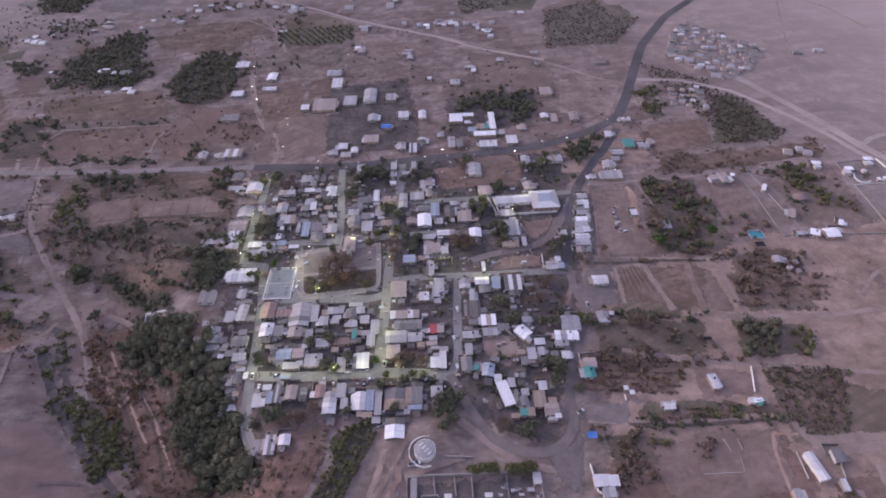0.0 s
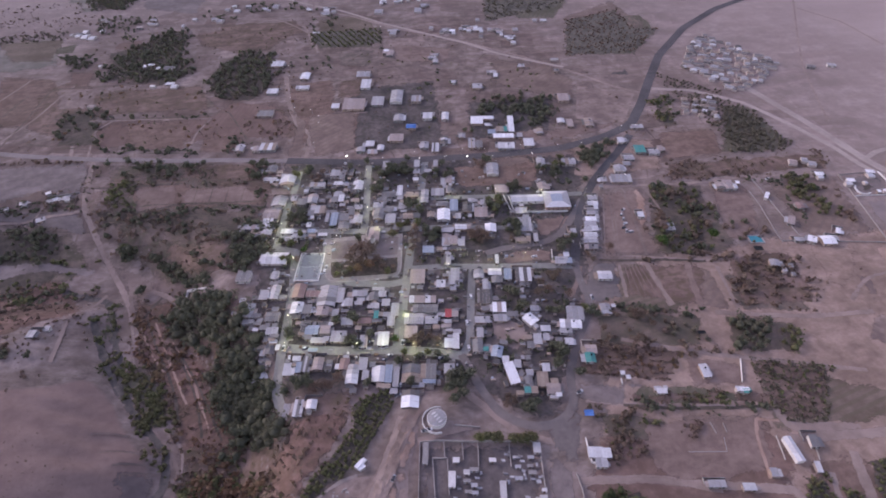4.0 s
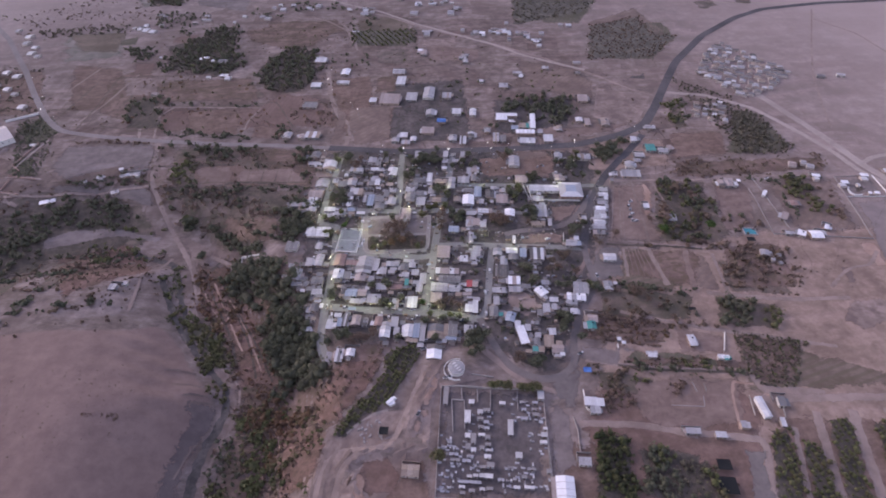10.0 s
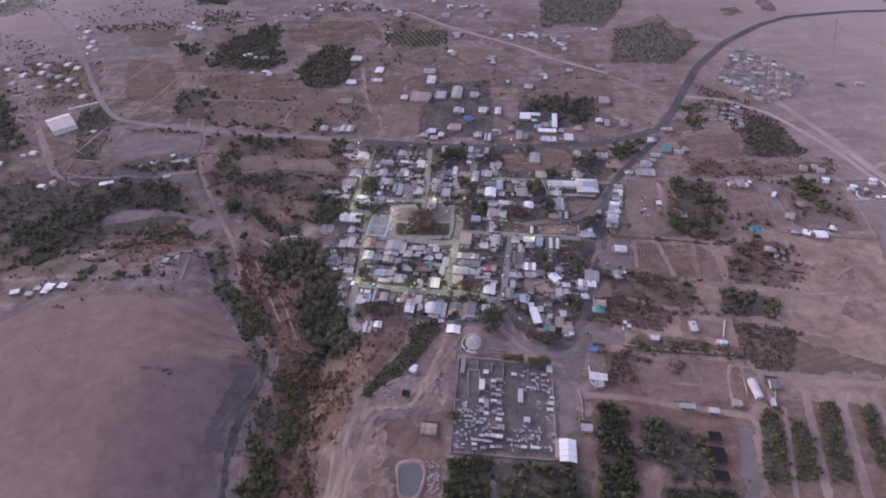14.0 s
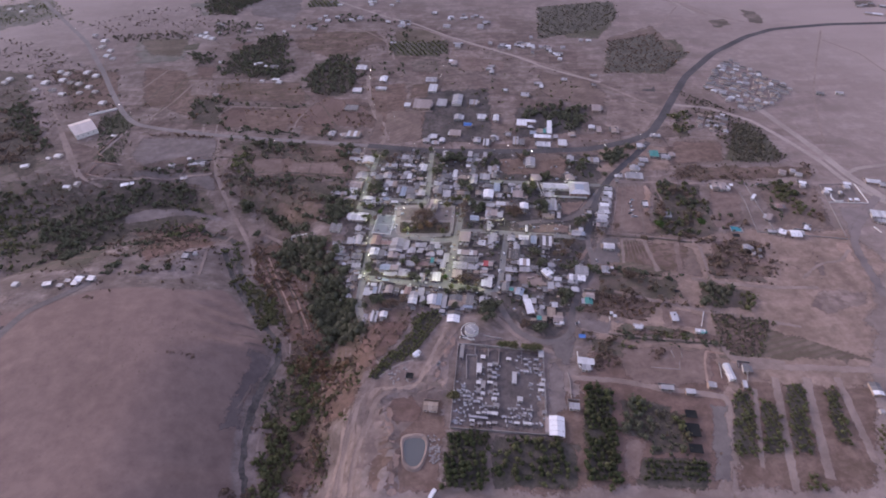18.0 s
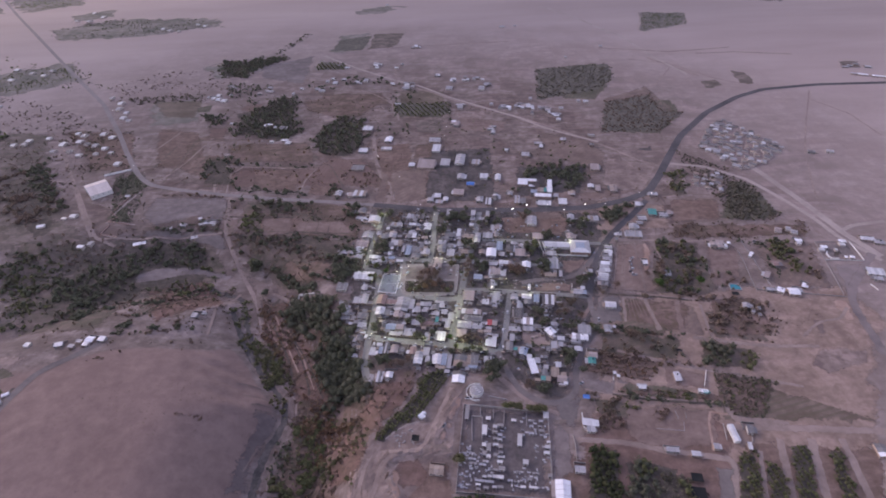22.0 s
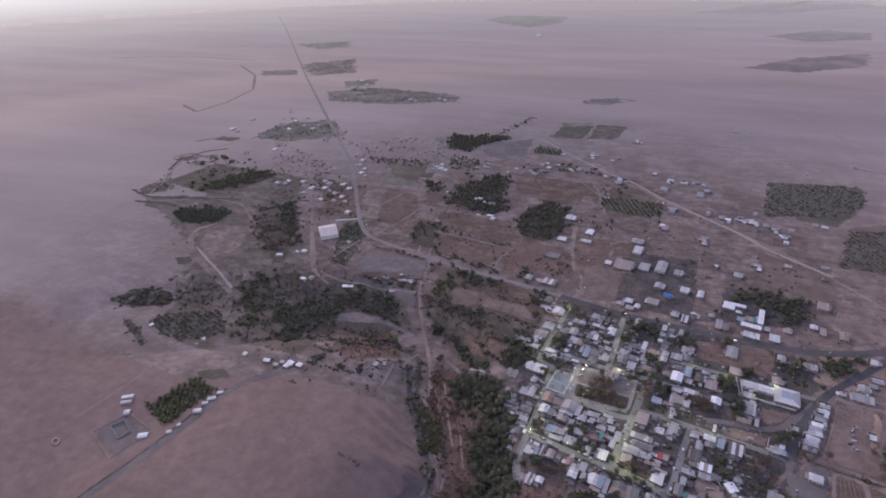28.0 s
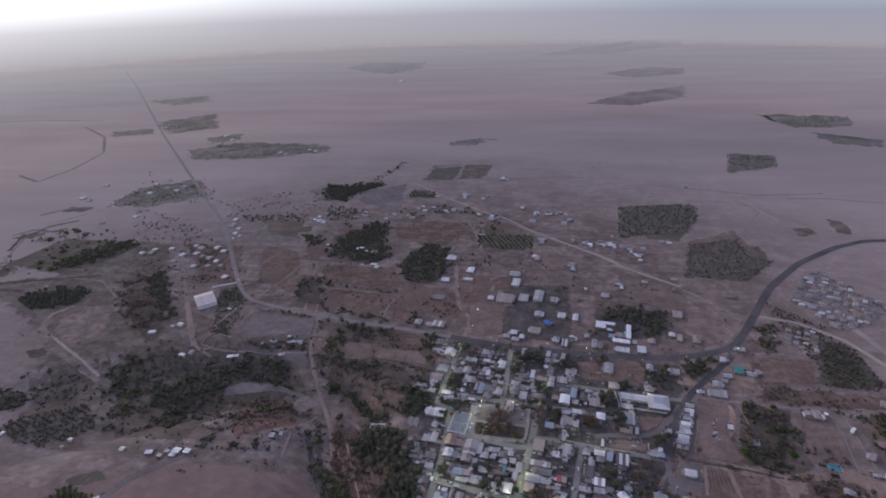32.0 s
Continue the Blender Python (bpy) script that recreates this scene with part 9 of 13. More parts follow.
wall_line("cemetery_wall", [(23.9, -362.1), (33.9, -363.3), (58.5, -368.2), (90.4, -374.2), (84.0, -408.7), (77.6, -446.5), (43.3, -440.8), (11.0, -435.5), (17.5, -398.0), (23.9, -362.1)], 1.7, 0.3, GREYWALL, "grey cemetery boundary wall")
vault(26.0, -369.5, 2.8, 12.9, GRID, 1.8)
vault(41.9, -377.0, 3.4, 2.7, GRID, 2.4)
vault(37.7, -387.0, 3.5, 8.5, GRID, 2.0)
vault(35.7, -399.8, 2.9, 2.9, GRID, 1.7)
vault(38.9, -402.4, 2.9, 6.3, GRID, 2.2)
vault(34.7, -407.1, 2.8, 3.6, GRID, 1.8)
vault(37.7, -409.6, 2.8, 2.4, GRID, 1.5)
vault(50.5, -384.2, 4.5, 1.6, GRID, 2.6)
vault(46.3, -384.6, 3.2, 2.5, GRID, 1.8)
vault(45.4, -389.4, 3.7, 1.4, GRID, 2.2)
vault(48.7, -392.7, 3.1, 1.8, GRID, 2.4)
vault(44.9, -395.1, 3.4, 1.4, GRID, 1.7)
vault(48.3, -396.6, 3.1, 1.4, GRID, 2.1)
vault(44.3, -400.6, 3.9, 1.4, GRID, 1.9)
vault(47.7, -402.9, 2.8, 2.3, GRID, 2.3)
vault(47.2, -407.5, 3.3, 1.4, GRID, 1.8)
vault(43.1, -409.3, 2.8, 1.8, GRID, 2.2)
vault(46.4, -411.2, 3.0, 1.4, GRID, 1.6)
vault(45.3, -415.5, 3.8, 1.9, GRID, 2.6)
vault(41.4, -421.4, 3.2, 1.4, GRID, 2.0)
vault(46.0, -420.9, 4.2, 2.7, GRID, 2.5)
vault(40.2, -426.5, 3.7, 2.0, GRID, 2.0)
vault(44.0, -427.5, 4.0, 2.3, GRID, 2.2)
vault(36.2, -426.2, 2.7, 1.4, GRID, 2.6)
vault(32.0, -429.1, 13.4, 1.4, GRID, 1.5)
vault(27.2, -431.2, 3.2, 1.4, GRID, 1.3)
vault(32.5, -425.8, 2.7, 1.4, GRID, 1.8)
vault(32.5, -434.4, 3.3, 1.4, GRID, 2.2)
vault(27.0, -434.9, 2.6, 1.4, GRID, 1.8)
vault(38.7, -434.3, 2.9, 1.4, GRID, 1.6)
vault(42.9, -434.7, 3.6, 1.4, GRID, 2.0)
vault(61.6, -380.9, 3.5, 1.9, GRID, 2.6)
vault(63.2, -398.2, 3.1, 10.2, GRID, 1.8)
vault(64.1, -417.3, 3.8, 3.4, GRID, 2.4)
vault(87.7, -378.6, 3.8, 5.7, GRID, 2.8)
vault(74.4, -386.8, 2.9, 1.4, GRID, 1.8)
vault(82.8, -383.1, 3.2, 1.5, GRID, 2.0)
vault(81.2, -391.7, 4.0, 1.8, GRID, 2.2)
vault(73.1, -393.3, 4.0, 1.7, GRID, 1.9)
vault(81.0, -387.7, 2.9, 1.4, GRID, 1.6)
vault(82.7, -406.2, 3.6, 2.7, GRID, 2.2)
vault(81.1, -410.8, 4.0, 1.8, GRID, 2.0)
vault(84.6, -401.9, 2.4, 1.5, GRID, 1.7)
vault(79.6, -429.1, 2.4, 2.2, GRID, 1.8)
vault(69.8, -426.3, 4.7, 1.4, GRID, 1.3)
vault(64.4, -430.6, 2.9, 1.8, GRID, 1.8)
vault(58.6, -436.2, 3.4, 1.4, GRID, 2.2)
vault(65.8, -437.2, 5.6, 1.4, GRID, 2.2)
vault(50.5, -430.3, 3.4, 1.4, GRID, 1.3)
vault(25.3, -410.6, 5.3, 1.5, GRID, 1.2)
vault(32.4, -415.9, 4.8, 1.7, GRID, 1.2)
vault(25.6, -414.2, 5.6, 1.4, GRID, 1.2)
tomb(21.8, -407.0, GRID, 1.3)
tomb(20.0, -405.7, GRID, 1.3)
tomb(20.2, -420.0, GRID, 0.8)
tomb(35.5, -413.1, GRID, 1.3)
tomb(22.0, -422.9, GRID + 1.57, 1.3)
tomb(16.8, -421.8, GRID + 1.57, 1.3)
tomb(27.6, -407.1, GRID + 1.57, 1.3)
tomb(15.8, -412.3, GRID + 1.57, 1.3)
tomb(35.1, -420.5, GRID, 1.3)
tomb(19.4, -413.0, GRID, 0.8)
tomb(15.8, -422.3, GRID, 1.3)
tomb(25.1, -422.0, GRID + 1.57, 0.8)
tomb(17.2, -410.5, GRID + 1.57, 0.8)
tomb(16.7, -431.2, GRID, 1.3)
tomb(16.0, -414.3, GRID, 1.3)
tomb(16.0, -412.2, GRID, 1.3)
tomb(30.4, -409.5, GRID + 1.57, 0.8)
tomb(23.8, -417.9, GRID, 1.3)
tomb(38.4, -422.7, GRID, 0.8)
tomb(17.7, -405.2, GRID, 0.8)
tomb(29.3, -421.1, GRID + 1.57, 0.8)
tomb(24.1, -405.1, GRID + 1.57, 1.3)
tomb(38.5, -419.9, GRID, 1.3)
tomb(26.3, -405.3, GRID, 1.3)
tomb(19.8, -430.2, GRID, 1.3)
tomb(20.8, -404.9, GRID, 0.8)
tomb(21.6, -430.4, GRID, 0.8)
tomb(38.9, -417.7, GRID + 1.57, 0.8)
tomb(28.1, -407.3, GRID, 0.8)
tomb(22.5, -423.8, GRID + 1.57, 1.3)
tomb(34.2, -421.0, GRID + 1.57, 1.3)
tomb(23.4, -416.0, GRID, 0.8)
tomb(36.2, -413.8, GRID + 1.57, 0.8)
tomb(15.0, -430.1, GRID, 1.3)
tomb(32.4, -406.6, GRID, 1.3)
tomb(14.0, -430.7, GRID, 1.3)
tomb(16.9, -427.7, GRID, 0.8)
tomb(19.3, -423.9, GRID, 1.3)
tomb(37.0, -418.6, GRID, 0.8)
tomb(29.2, -412.4, GRID, 0.8)
tomb(22.8, -427.0, GRID + 1.57, 0.8)
tomb(15.6, -431.9, GRID, 1.3)
tomb(18.6, -432.6, GRID, 0.8)
tomb(25.9, -406.6, GRID + 1.57, 1.3)
tomb(27.4, -417.6, GRID + 1.57, 1.3)
tomb(15.6, -429.6, GRID, 1.3)
tomb(37.1, -419.8, GRID, 0.8)
tomb(36.3, -413.1, GRID, 0.8)
tomb(15.7, -412.9, GRID + 1.57, 0.8)
tomb(25.9, -425.8, GRID, 0.8)
tomb(27.7, -417.0, GRID, 1.3)
tomb(21.4, -409.4, GRID + 1.57, 0.8)
tomb(24.0, -402.0, GRID, 1.3)
tomb(24.9, -401.7, GRID + 1.57, 1.3)
tomb(23.5, -400.5, GRID, 1.3)
tomb(25.0, -399.9, GRID + 1.57, 1.3)
tomb(19.5, -396.9, GRID, 0.8)
tomb(20.1, -404.6, GRID, 1.3)
tomb(23.7, -404.4, GRID, 1.3)
tomb(23.4, -404.5, GRID, 1.3)
tomb(60.3, -424.0, GRID, 0.8)
tomb(56.1, -424.3, GRID, 0.8)
tomb(56.5, -431.1, GRID + 1.57, 0.8)
tomb(56.0, -427.5, GRID + 1.57, 0.8)
tomb(58.7, -430.6, GRID, 0.8)
tomb(69.3, -429.1, GRID, 1.3)
tomb(58.6, -424.2, GRID + 1.57, 1.3)
tomb(60.6, -429.6, GRID, 1.3)
tomb(62.3, -421.1, GRID, 1.3)
tomb(66.0, -427.9, GRID, 1.3)
tomb(70.4, -428.4, GRID, 0.8)
tomb(61.3, -431.3, GRID + 1.57, 1.3)
tomb(65.1, -424.6, GRID, 1.3)
tomb(62.3, -427.9, GRID, 0.8)
tomb(57.3, -423.1, GRID, 0.8)
tomb(71.4, -423.5, GRID + 1.57, 1.3)
tomb(55.0, -423.0, GRID, 0.8)
tomb(55.1, -423.8, GRID, 1.3)
tomb(54.4, -431.0, GRID, 0.8)
tomb(69.9, -431.0, GRID + 1.57, 0.8)
tomb(76.9, -391.0, GRID + 1.57, 0.8)
tomb(77.7, -380.8, GRID, 1.3)
tomb(67.4, -393.8, GRID + 1.57, 1.3)
tomb(77.9, -383.7, GRID, 1.3)
tomb(70.4, -378.3, GRID, 1.3)
tomb(67.4, -393.1, GRID, 0.8)
tomb(72.0, -377.4, GRID + 1.57, 0.8)
tomb(85.2, -387.2, GRID + 1.57, 1.3)
tomb(73.8, -380.8, GRID + 1.57, 0.8)
tomb(67.0, -388.8, GRID, 1.3)
tomb(84.7, -394.3, GRID, 0.8)
tomb(77.0, -393.1, GRID + 1.57, 1.3)
tomb(67.8, -381.5, GRID, 0.8)
tomb(87.9, -385.5, GRID, 0.8)
tomb(77.0, -389.2, GRID, 0.8)
tomb(71.1, -378.6, GRID + 1.57, 0.8)
tomb(85.8, -394.3, GRID + 1.57, 0.8)
tomb(67.6, -381.3, GRID, 0.8)
tomb(83.3, -396.8, GRID, 1.3)
tomb(69.8, -391.2, GRID, 1.3)
tomb(75.3, -380.9, GRID, 0.8)
tomb(80.7, -394.5, GRID, 1.3)
tomb(76.1, -381.0, GRID, 1.3)
tomb(83.4, -396.0, GRID, 1.3)
tomb(78.1, -415.6, GRID, 0.8)
tomb(74.7, -408.7, GRID, 1.3)
tomb(75.8, -404.2, GRID + 1.57, 0.8)
tomb(80.2, -405.1, GRID, 0.8)
tomb(78.6, -417.5, GRID, 0.8)
tomb(73.6, -405.1, GRID, 0.8)
tomb(74.7, -403.2, GRID, 0.8)
tomb(72.5, -413.3, GRID + 1.57, 0.8)
tomb(81.9, -414.1, GRID, 0.8)
tomb(55.0, -434.5, GRID + 1.57, 1.3)
tomb(69.7, -436.9, GRID, 0.8)
tomb(76.4, -438.6, GRID + 1.57, 0.8)
tomb(68.4, -433.3, GRID + 1.57, 1.3)
tomb(51.2, -433.4, GRID + 1.57, 1.3)
tomb(64.1, -433.7, GRID + 1.57, 1.3)
tomb(72.9, -437.1, GRID, 0.8)
tomb(54.3, -434.3, GRID, 1.3)
tomb(78.7, -433.7, GRID + 1.57, 0.8)
tomb(56.0, -435.2, GRID, 1.3)
tomb(75.9, -438.6, GRID + 1.57, 1.3)
tomb(51.5, -436.9, GRID + 1.57, 1.3)
tomb(58.5, -430.8, GRID + 1.57, 0.8)
tomb(75.6, -437.0, GRID, 0.8)
tomb(33.6, -403.2, GRID, 1.3)
tomb(49.1, -410.7, GRID + 1.57, 1.3)
tomb(37.7, -396.7, GRID, 0.8)
tomb(54.0, -386.0, GRID + 1.57, 0.8)
tomb(33.5, -412.9, GRID + 1.57, 0.8)
tomb(51.4, -388.3, GRID, 1.3)
tomb(51.5, -393.9, GRID, 1.3)
tomb(41.8, -385.9, GRID, 0.8)
tomb(40.7, -392.2, GRID, 0.8)
tomb(35.5, -413.6, GRID + 1.57, 1.3)
wall_line("cemetery_wall", [(37.2, -364.6), (36.1, -374.1)], 1.2, 0.45, GREYWALL, "low grey dividing wall in the cemetery")
wall_line("cemetery_wall", [(47.6, -365.5), (46.1, -376.6)], 1.2, 0.45, GREYWALL, "low grey dividing wall in the cemetery")
wall_line("cemetery_wall", [(29.4, -372.6), (27.0, -395.3)], 1.2, 0.45, GREYWALL, "low grey dividing wall in the cemetery")
wall_line("cemetery_wall", [(29.4, -372.6), (37.5, -374.2)], 1.2, 0.45, GREYWALL, "low grey dividing wall in the cemetery")
wall_line("cemetery_wall", [(56.4, -367.5), (53.5, -382.1)], 1.2, 0.45, GREYWALL, "low grey dividing wall in the cemetery")
wall_line("cemetery_wall", [(73.6, -371.6), (70.9, -386.0)], 1.2, 0.45, GREYWALL, "low grey dividing wall in the cemetery")
wall_line("cemetery_wall", [(37.5, -374.2), (34.7, -394.5)], 1.2, 0.45, GREYWALL, "low grey dividing wall in the cemetery")
tarp(124.4, -363.3, 5.4, 4.0, GRID, "B", "bright blue tarpaulin canopy on posts")
tarp(183.5, -439.0, 8.1, 6.6, GRID, "k", "black shade net on posts")
tarp(179.6, -451.2, 10.3, 10.2, GRID, "k", "black shade net on posts")
tarp(176.2, -465.0, 9.2, 6.7, GRID, "k", "black shade net on posts")
tarp(-16.1, -390.0, 5.7, 5.3, GRID, "k", "black plastic sheet over a pit")
tarp(305.5, -252.8, 6.5, 5.1, GRID, "k", "black shade net on posts")
tarp(220.1, -320.5, 4.9, 2.8, GRID, "k", "black shade net on posts")
pool(311.6, -241.0, 9.9, 7.7, GRID, WATER, "turquoise swimming pool in a yard")
pond([(-23.1, -440.4), (-13.6, -439.4), (-6.5, -440.8), (-5.3, -447.8), (-8.5, -457.8), (-11.7, -462.8), (-17.0, -463.9), (-22.2, -459.6), (-22.8, -450.7)], 1.5, "grey quarry pond with a rounded earth rim")
rubble([(-4.9, -440.1), (2.7, -439.9), (3.0, -458.7), (-4.0, -461.0)], 60, "grey rubble heaps beside the pond")
rubble([(-33.9, -385.3), (-26.9, -379.5), (-18.1, -379.2), (-17.6, -397.0), (-29.2, -396.3)], 30, "pale stones along the quarry edge")
wall_line("boundary_wall", [(330.3, -246.5), (411.6, -264.5)], 0.9, 0.3, GREYWALL, "low grey compound wall")
long_hall(-422.6, 20.4, 26.4, 36.2, 0.64, 6.0, "c", "large cream warehouse hall with a low roof", "warehouse")
long_hall(227.0, -406.1, 15.0, 5.0, 1.57 + GRID + 0.14, 3.0, "w", "long zinc-roofed farm shed", "farm_shed")
wall_line("boundary_wall", [(-432.3, 61.6), (-401.1, 76.1)], 2.2, 1.6, WHITEWALL, "long pale wall beside the warehouse")
wall_line("boundary_wall", [(-374.8, 6.2), (-384.1, -35.9), (-373.2, -46.9), (-380.3, -56.2), (-352.7, -61.9)], 1.5, 0.6, TERRA, "tan boundary wall of a plot")
wall_line("boundary_wall", [(-361.6, -83.0), (-382.3, -78.0), (-376.5, -61.6)], 1.5, 0.6, TERRA, "tan boundary wall of a plot")
wall_line("ruined_wall", [(-115.4, -203.1), (-135.1, -189.7), (-136.2, -203.9)], 2.0, 1.0, WHITEWALL, "broken pale wall on the slope")
wall_line("boundary_wall", [(346.2, -250.1), (374.1, -256.1)], 1.2, 0.3, GREYWALL, "low grey garden wall")
wall_line("ruined_wall", [(191.7, -381.0), (191.6, -388.2)], 0.9, 0.2, GREYWALL, "pale unfinished wall")
wall_line("ruined_wall", [(198.9, -382.8), (197.8, -388.8)], 0.9, 0.2, GREYWALL, "pale unfinished wall")
wall_line("boundary_wall", [(194.6, -391.5), (191.7, -399.5), (170.8, -395.6)], 0.4, 0.3, GREYWALL, "low grey lot wall")
wall_line("boundary_wall", [(223.8, -396.2), (220.0, -410.1)], 1.2, 0.25, GREYWALL, "grey wall beside the farm shed")
wall_line("boundary_wall", [(242.5, -402.8), (238.1, -414.1)], 1.2, 0.25, GREYWALL, "grey wall beside the farm shed")
wall_line("boundary_wall", [(104.7, -396.1), (104.6, -405.3), (101.9, -419.8)], 1.3, 0.3, GREYWALL, "grey yard wall")
wall_line("boundary_wall", [(234.0, -344.1), (225.4, -359.8)], 1.6, 0.4, WHITEWALL, "white yard wall")
wall_line("boundary_wall", [(153.3, -343.7), (152.6, -347.3)], 1.6, 0.4, WHITEWALL, "white yard wall")
house(137.0, -16.0, 12.4, 13.3, "W", h=3.0, flat=True)
house(148.3, -12.7, 14.0, 5.3, "W", h=3.0, flat=True)
house(145.7, -26.3, 5.0, 4.3, "w", h=2.6, flat=True)
house(168.9, -32.2, 5.4, 27.5, "W", h=3.4, flat=True)
house(156.2, -51.7, 20.4, 6.7, "W", h=3.0, flat=True)
house(154.1, -70.1, 15.8, 9.0, "w", h=3.0, flat=True)
house(122.0, -58.2, 6.2, 15.8, "l", h=2.8, flat=True)
house(177.0, -69.1, 9.6, 11.8, "w", h=3.0, flat=True)
house(129.3, -60.9, 5.5, 11.7, "g", h=2.4, flat=True)
house(146.5, -41.1, 7.1, 6.9, "b", h=2.6, flat=True)
house(157.9, -38.1, 10.6, 8.4, "t", h=2.6, flat=True)
house(172.5, -53.4, 4.9, 6.7, "l", h=2.6, flat=True)
house(-264.1, -66.2, 7, 4, "w", rot=0.3, h=2.4, flat=True)
house(-254.8, -65.5, 10, 4, "l", rot=0.3, h=2.4, flat=True)
house(-289.6, -65.5, 6, 4, "l", rot=0.3, h=2.4, flat=True)
house(-304.4, -70.3, 6, 3.5, "l", rot=0.3, h=2.4, flat=True)
house(-269.3, -58.8, 4, 3, "w", rot=0.3, h=2.4, flat=True)
house(-271.8, -85.3, 7, 5, "l", rot=0.3, h=2.4, flat=True)
house(204.4, -165.6, 7.5, 6.5, "l", h=2.8)
house(201.8, -173.8, 8.5, 5.5, "w", h=2.8)
house(196.9, -181.3, 6, 3.5, "g", h=2.8)
house(195.7, -186.1, 7, 4, "l", h=2.8)
house(192.4, -193.5, 8.5, 4.6, "W", h=2.8)
house(189.8, -199.4, 9.5, 5, "l", h=2.8)
house(190.5, -205.7, 6, 5, "w", h=2.8)
house(185.5, -205.5, 5.5, 5.5, "l", h=2.8)
house(185.0, -212.2, 10, 5.5, "w", h=2.8)
house(182.3, -218.4, 10.5, 6, "l", h=2.8)
house(180.0, -225.9, 10, 5, "g", h=2.8)
house(202.5, -179.0, 3, 6, "w", h=2.8)
house(198.9, -191.5, 2.6, 5, "l", h=2.8)
wall_line("boundary_wall", [(-268.8, -61.6), (-242.1, -62.1)], 1.2, 0.3, GREYWALL, "pale wall of a roadside yard")
wall_line("boundary_wall", [(211.9, -160.0), (197.4, -196.8), (184.5, -229.5)], 1.6, 0.25, GREYWALL, "grey yard wall behind the row of houses")
wall_line("boundary_wall", [(149.5, -221.3), (145.8, -234.7)], 1.8, 0.3, WHITEWALL, "white wall of a yard")
wall_line("boundary_wall", [(131.0, -146.2), (132.0, -171.0)], 1.9, 0.3, WHITEWALL, "white boundary wall of the school")
house(77.7, 370.7, 9.0, 6.8, "W")
house(78.5, 374.3, 9.2, 6.3, "w")
house(104.3, 367.4, 5.6, 5.4, "w")
house(101.8, 381.8, 6.2, 6.2, "g")
house(98.9, 367.8, 8.8, 4.5, "l")
house(123.3, 376.0, 7.2, 4.4, "l")
house(122.0, 373.4, 9.8, 4.5, "w")
house(51.2, 397.7, 7.7, 6.0, "w")
house(49.6, 397.8, 6.0, 6.9, "g")
house(-15.8, 469.3, 5.8, 4.4, "l")
house(-68.2, 469.4, 7.9, 5.8, "W")
house(-68.3, 479.8, 9.1, 5.4, "l")
house(-10.2, 363.2, 5.9, 4.8, "l")
house(1.0, 363.9, 7.0, 5.6, "g")
house(-32.8, 359.4, 5.0, 4.1, "w")
house(78.5, 244.4, 5.6, 4.7, "l")
house(83.5, 252.5, 6.8, 5.6, "l")
house(76.8, 249.8, 8.9, 5.1, "l")
house(-262.6, 356.6, 5.5, 5.0, "p")
house(-260.2, 369.6, 6.4, 6.1, "l")
house(-147.4, 402.7, 5.9, 4.2, "w")
house(-125.6, 396.4, 7.4, 6.2, "l")
house(-273.8, 343.6, 7.0, 4.7, "p")
house(-231.4, 204.4, 8.3, 4.4, "W")
house(-234.8, 201.6, 9.2, 4.4, "W")
house(-197.9, 145.4, 9.5, 5.2, "w")
house(-334.8, 386.6, 9.2, 4.9, "g")
house(-325.7, 377.4, 5.8, 5.6, "g")
house(-346.5, 344.2, 6.4, 5.4, "w")
house(-352.7, 336.8, 7.7, 4.5, "g")
house(-74.9, 182.2, 7.5, 5.5, "p")
house(19.9, 577.1, 8.9, 6.3, "W")
house(15.4, 585.5, 6.5, 5.7, "W")
house(9.8, 575.6, 8.8, 6.1, "l")
house(142.5, 341.3, 5.9, 6.6, "g")
house(136.8, 343.5, 8.4, 5.4, "l")
house(135.2, 336.6, 6.8, 4.8, "l")
house(220.7, 213.2, 6.8, 6.5, "l")
house(223.6, 218.3, 6.8, 5.0, "w")
house(220.1, 222.8, 9.2, 6.8, "g")
house(217.1, 224.4, 8.4, 5.2, "p")
house(222.0, 216.6, 8.3, 5.3, "p")
house(197.5, 227.3, 6.4, 7.0, "w")
house(193.5, 234.1, 8.3, 4.7, "W")
house(193.0, 230.0, 9.9, 6.9, "w")
house(193.0, 238.7, 6.6, 4.5, "w")
house(198.7, 233.8, 6.8, 6.0, "l")
house(181.8, 243.4, 9.5, 4.0, "g")
house(184.9, 233.9, 9.3, 6.1, "p")
house(179.5, 246.7, 8.1, 4.3, "p")
house(178.9, 233.2, 6.5, 5.1, "w")
house(229.9, 189.6, 8.2, 5.1, "w")
house(227.8, 195.6, 7.4, 4.6, "w")
house(233.7, 195.4, 9.5, 4.0, "l")
house(62.2, 179.5, 7.7, 5.0, "p")
house(63.3, 185.5, 6.1, 4.9, "W")
house(117.8, 150.8, 9.6, 5.8, "l")
house(123.4, 158.4, 6.3, 4.1, "l")
house(120.3, 159.0, 7.4, 4.4, "p")
house(-142.6, 477.9, 5.2, 4.4, "g")
house(413.5, 57.8, 6.4, 6.8, "l")
house(414.0, 58.2, 9.2, 6.2, "l")
house(416.3, 56.6, 7.4, 5.9, "p")
house(149.9, 235.5, 6.0, 5.3, "l")
house(154.4, 236.6, 8.5, 5.9, "g")
house(159.4, 232.2, 7.4, 6.0, "W")
house(152.0, 240.9, 9.2, 4.2, "l")
house(824.7, 311.3, 26, 7, "W", rot=-0.5)
house(852.5, 295.9, 24, 7, "W", rot=-0.5)
house(836.8, 356.3, 9, 6, "l", rot=-0.5)
house(851.3, 361.0, 8, 6, "g", rot=-0.5)
house(824.5, 351.4, 9, 6, "l", rot=-0.5)
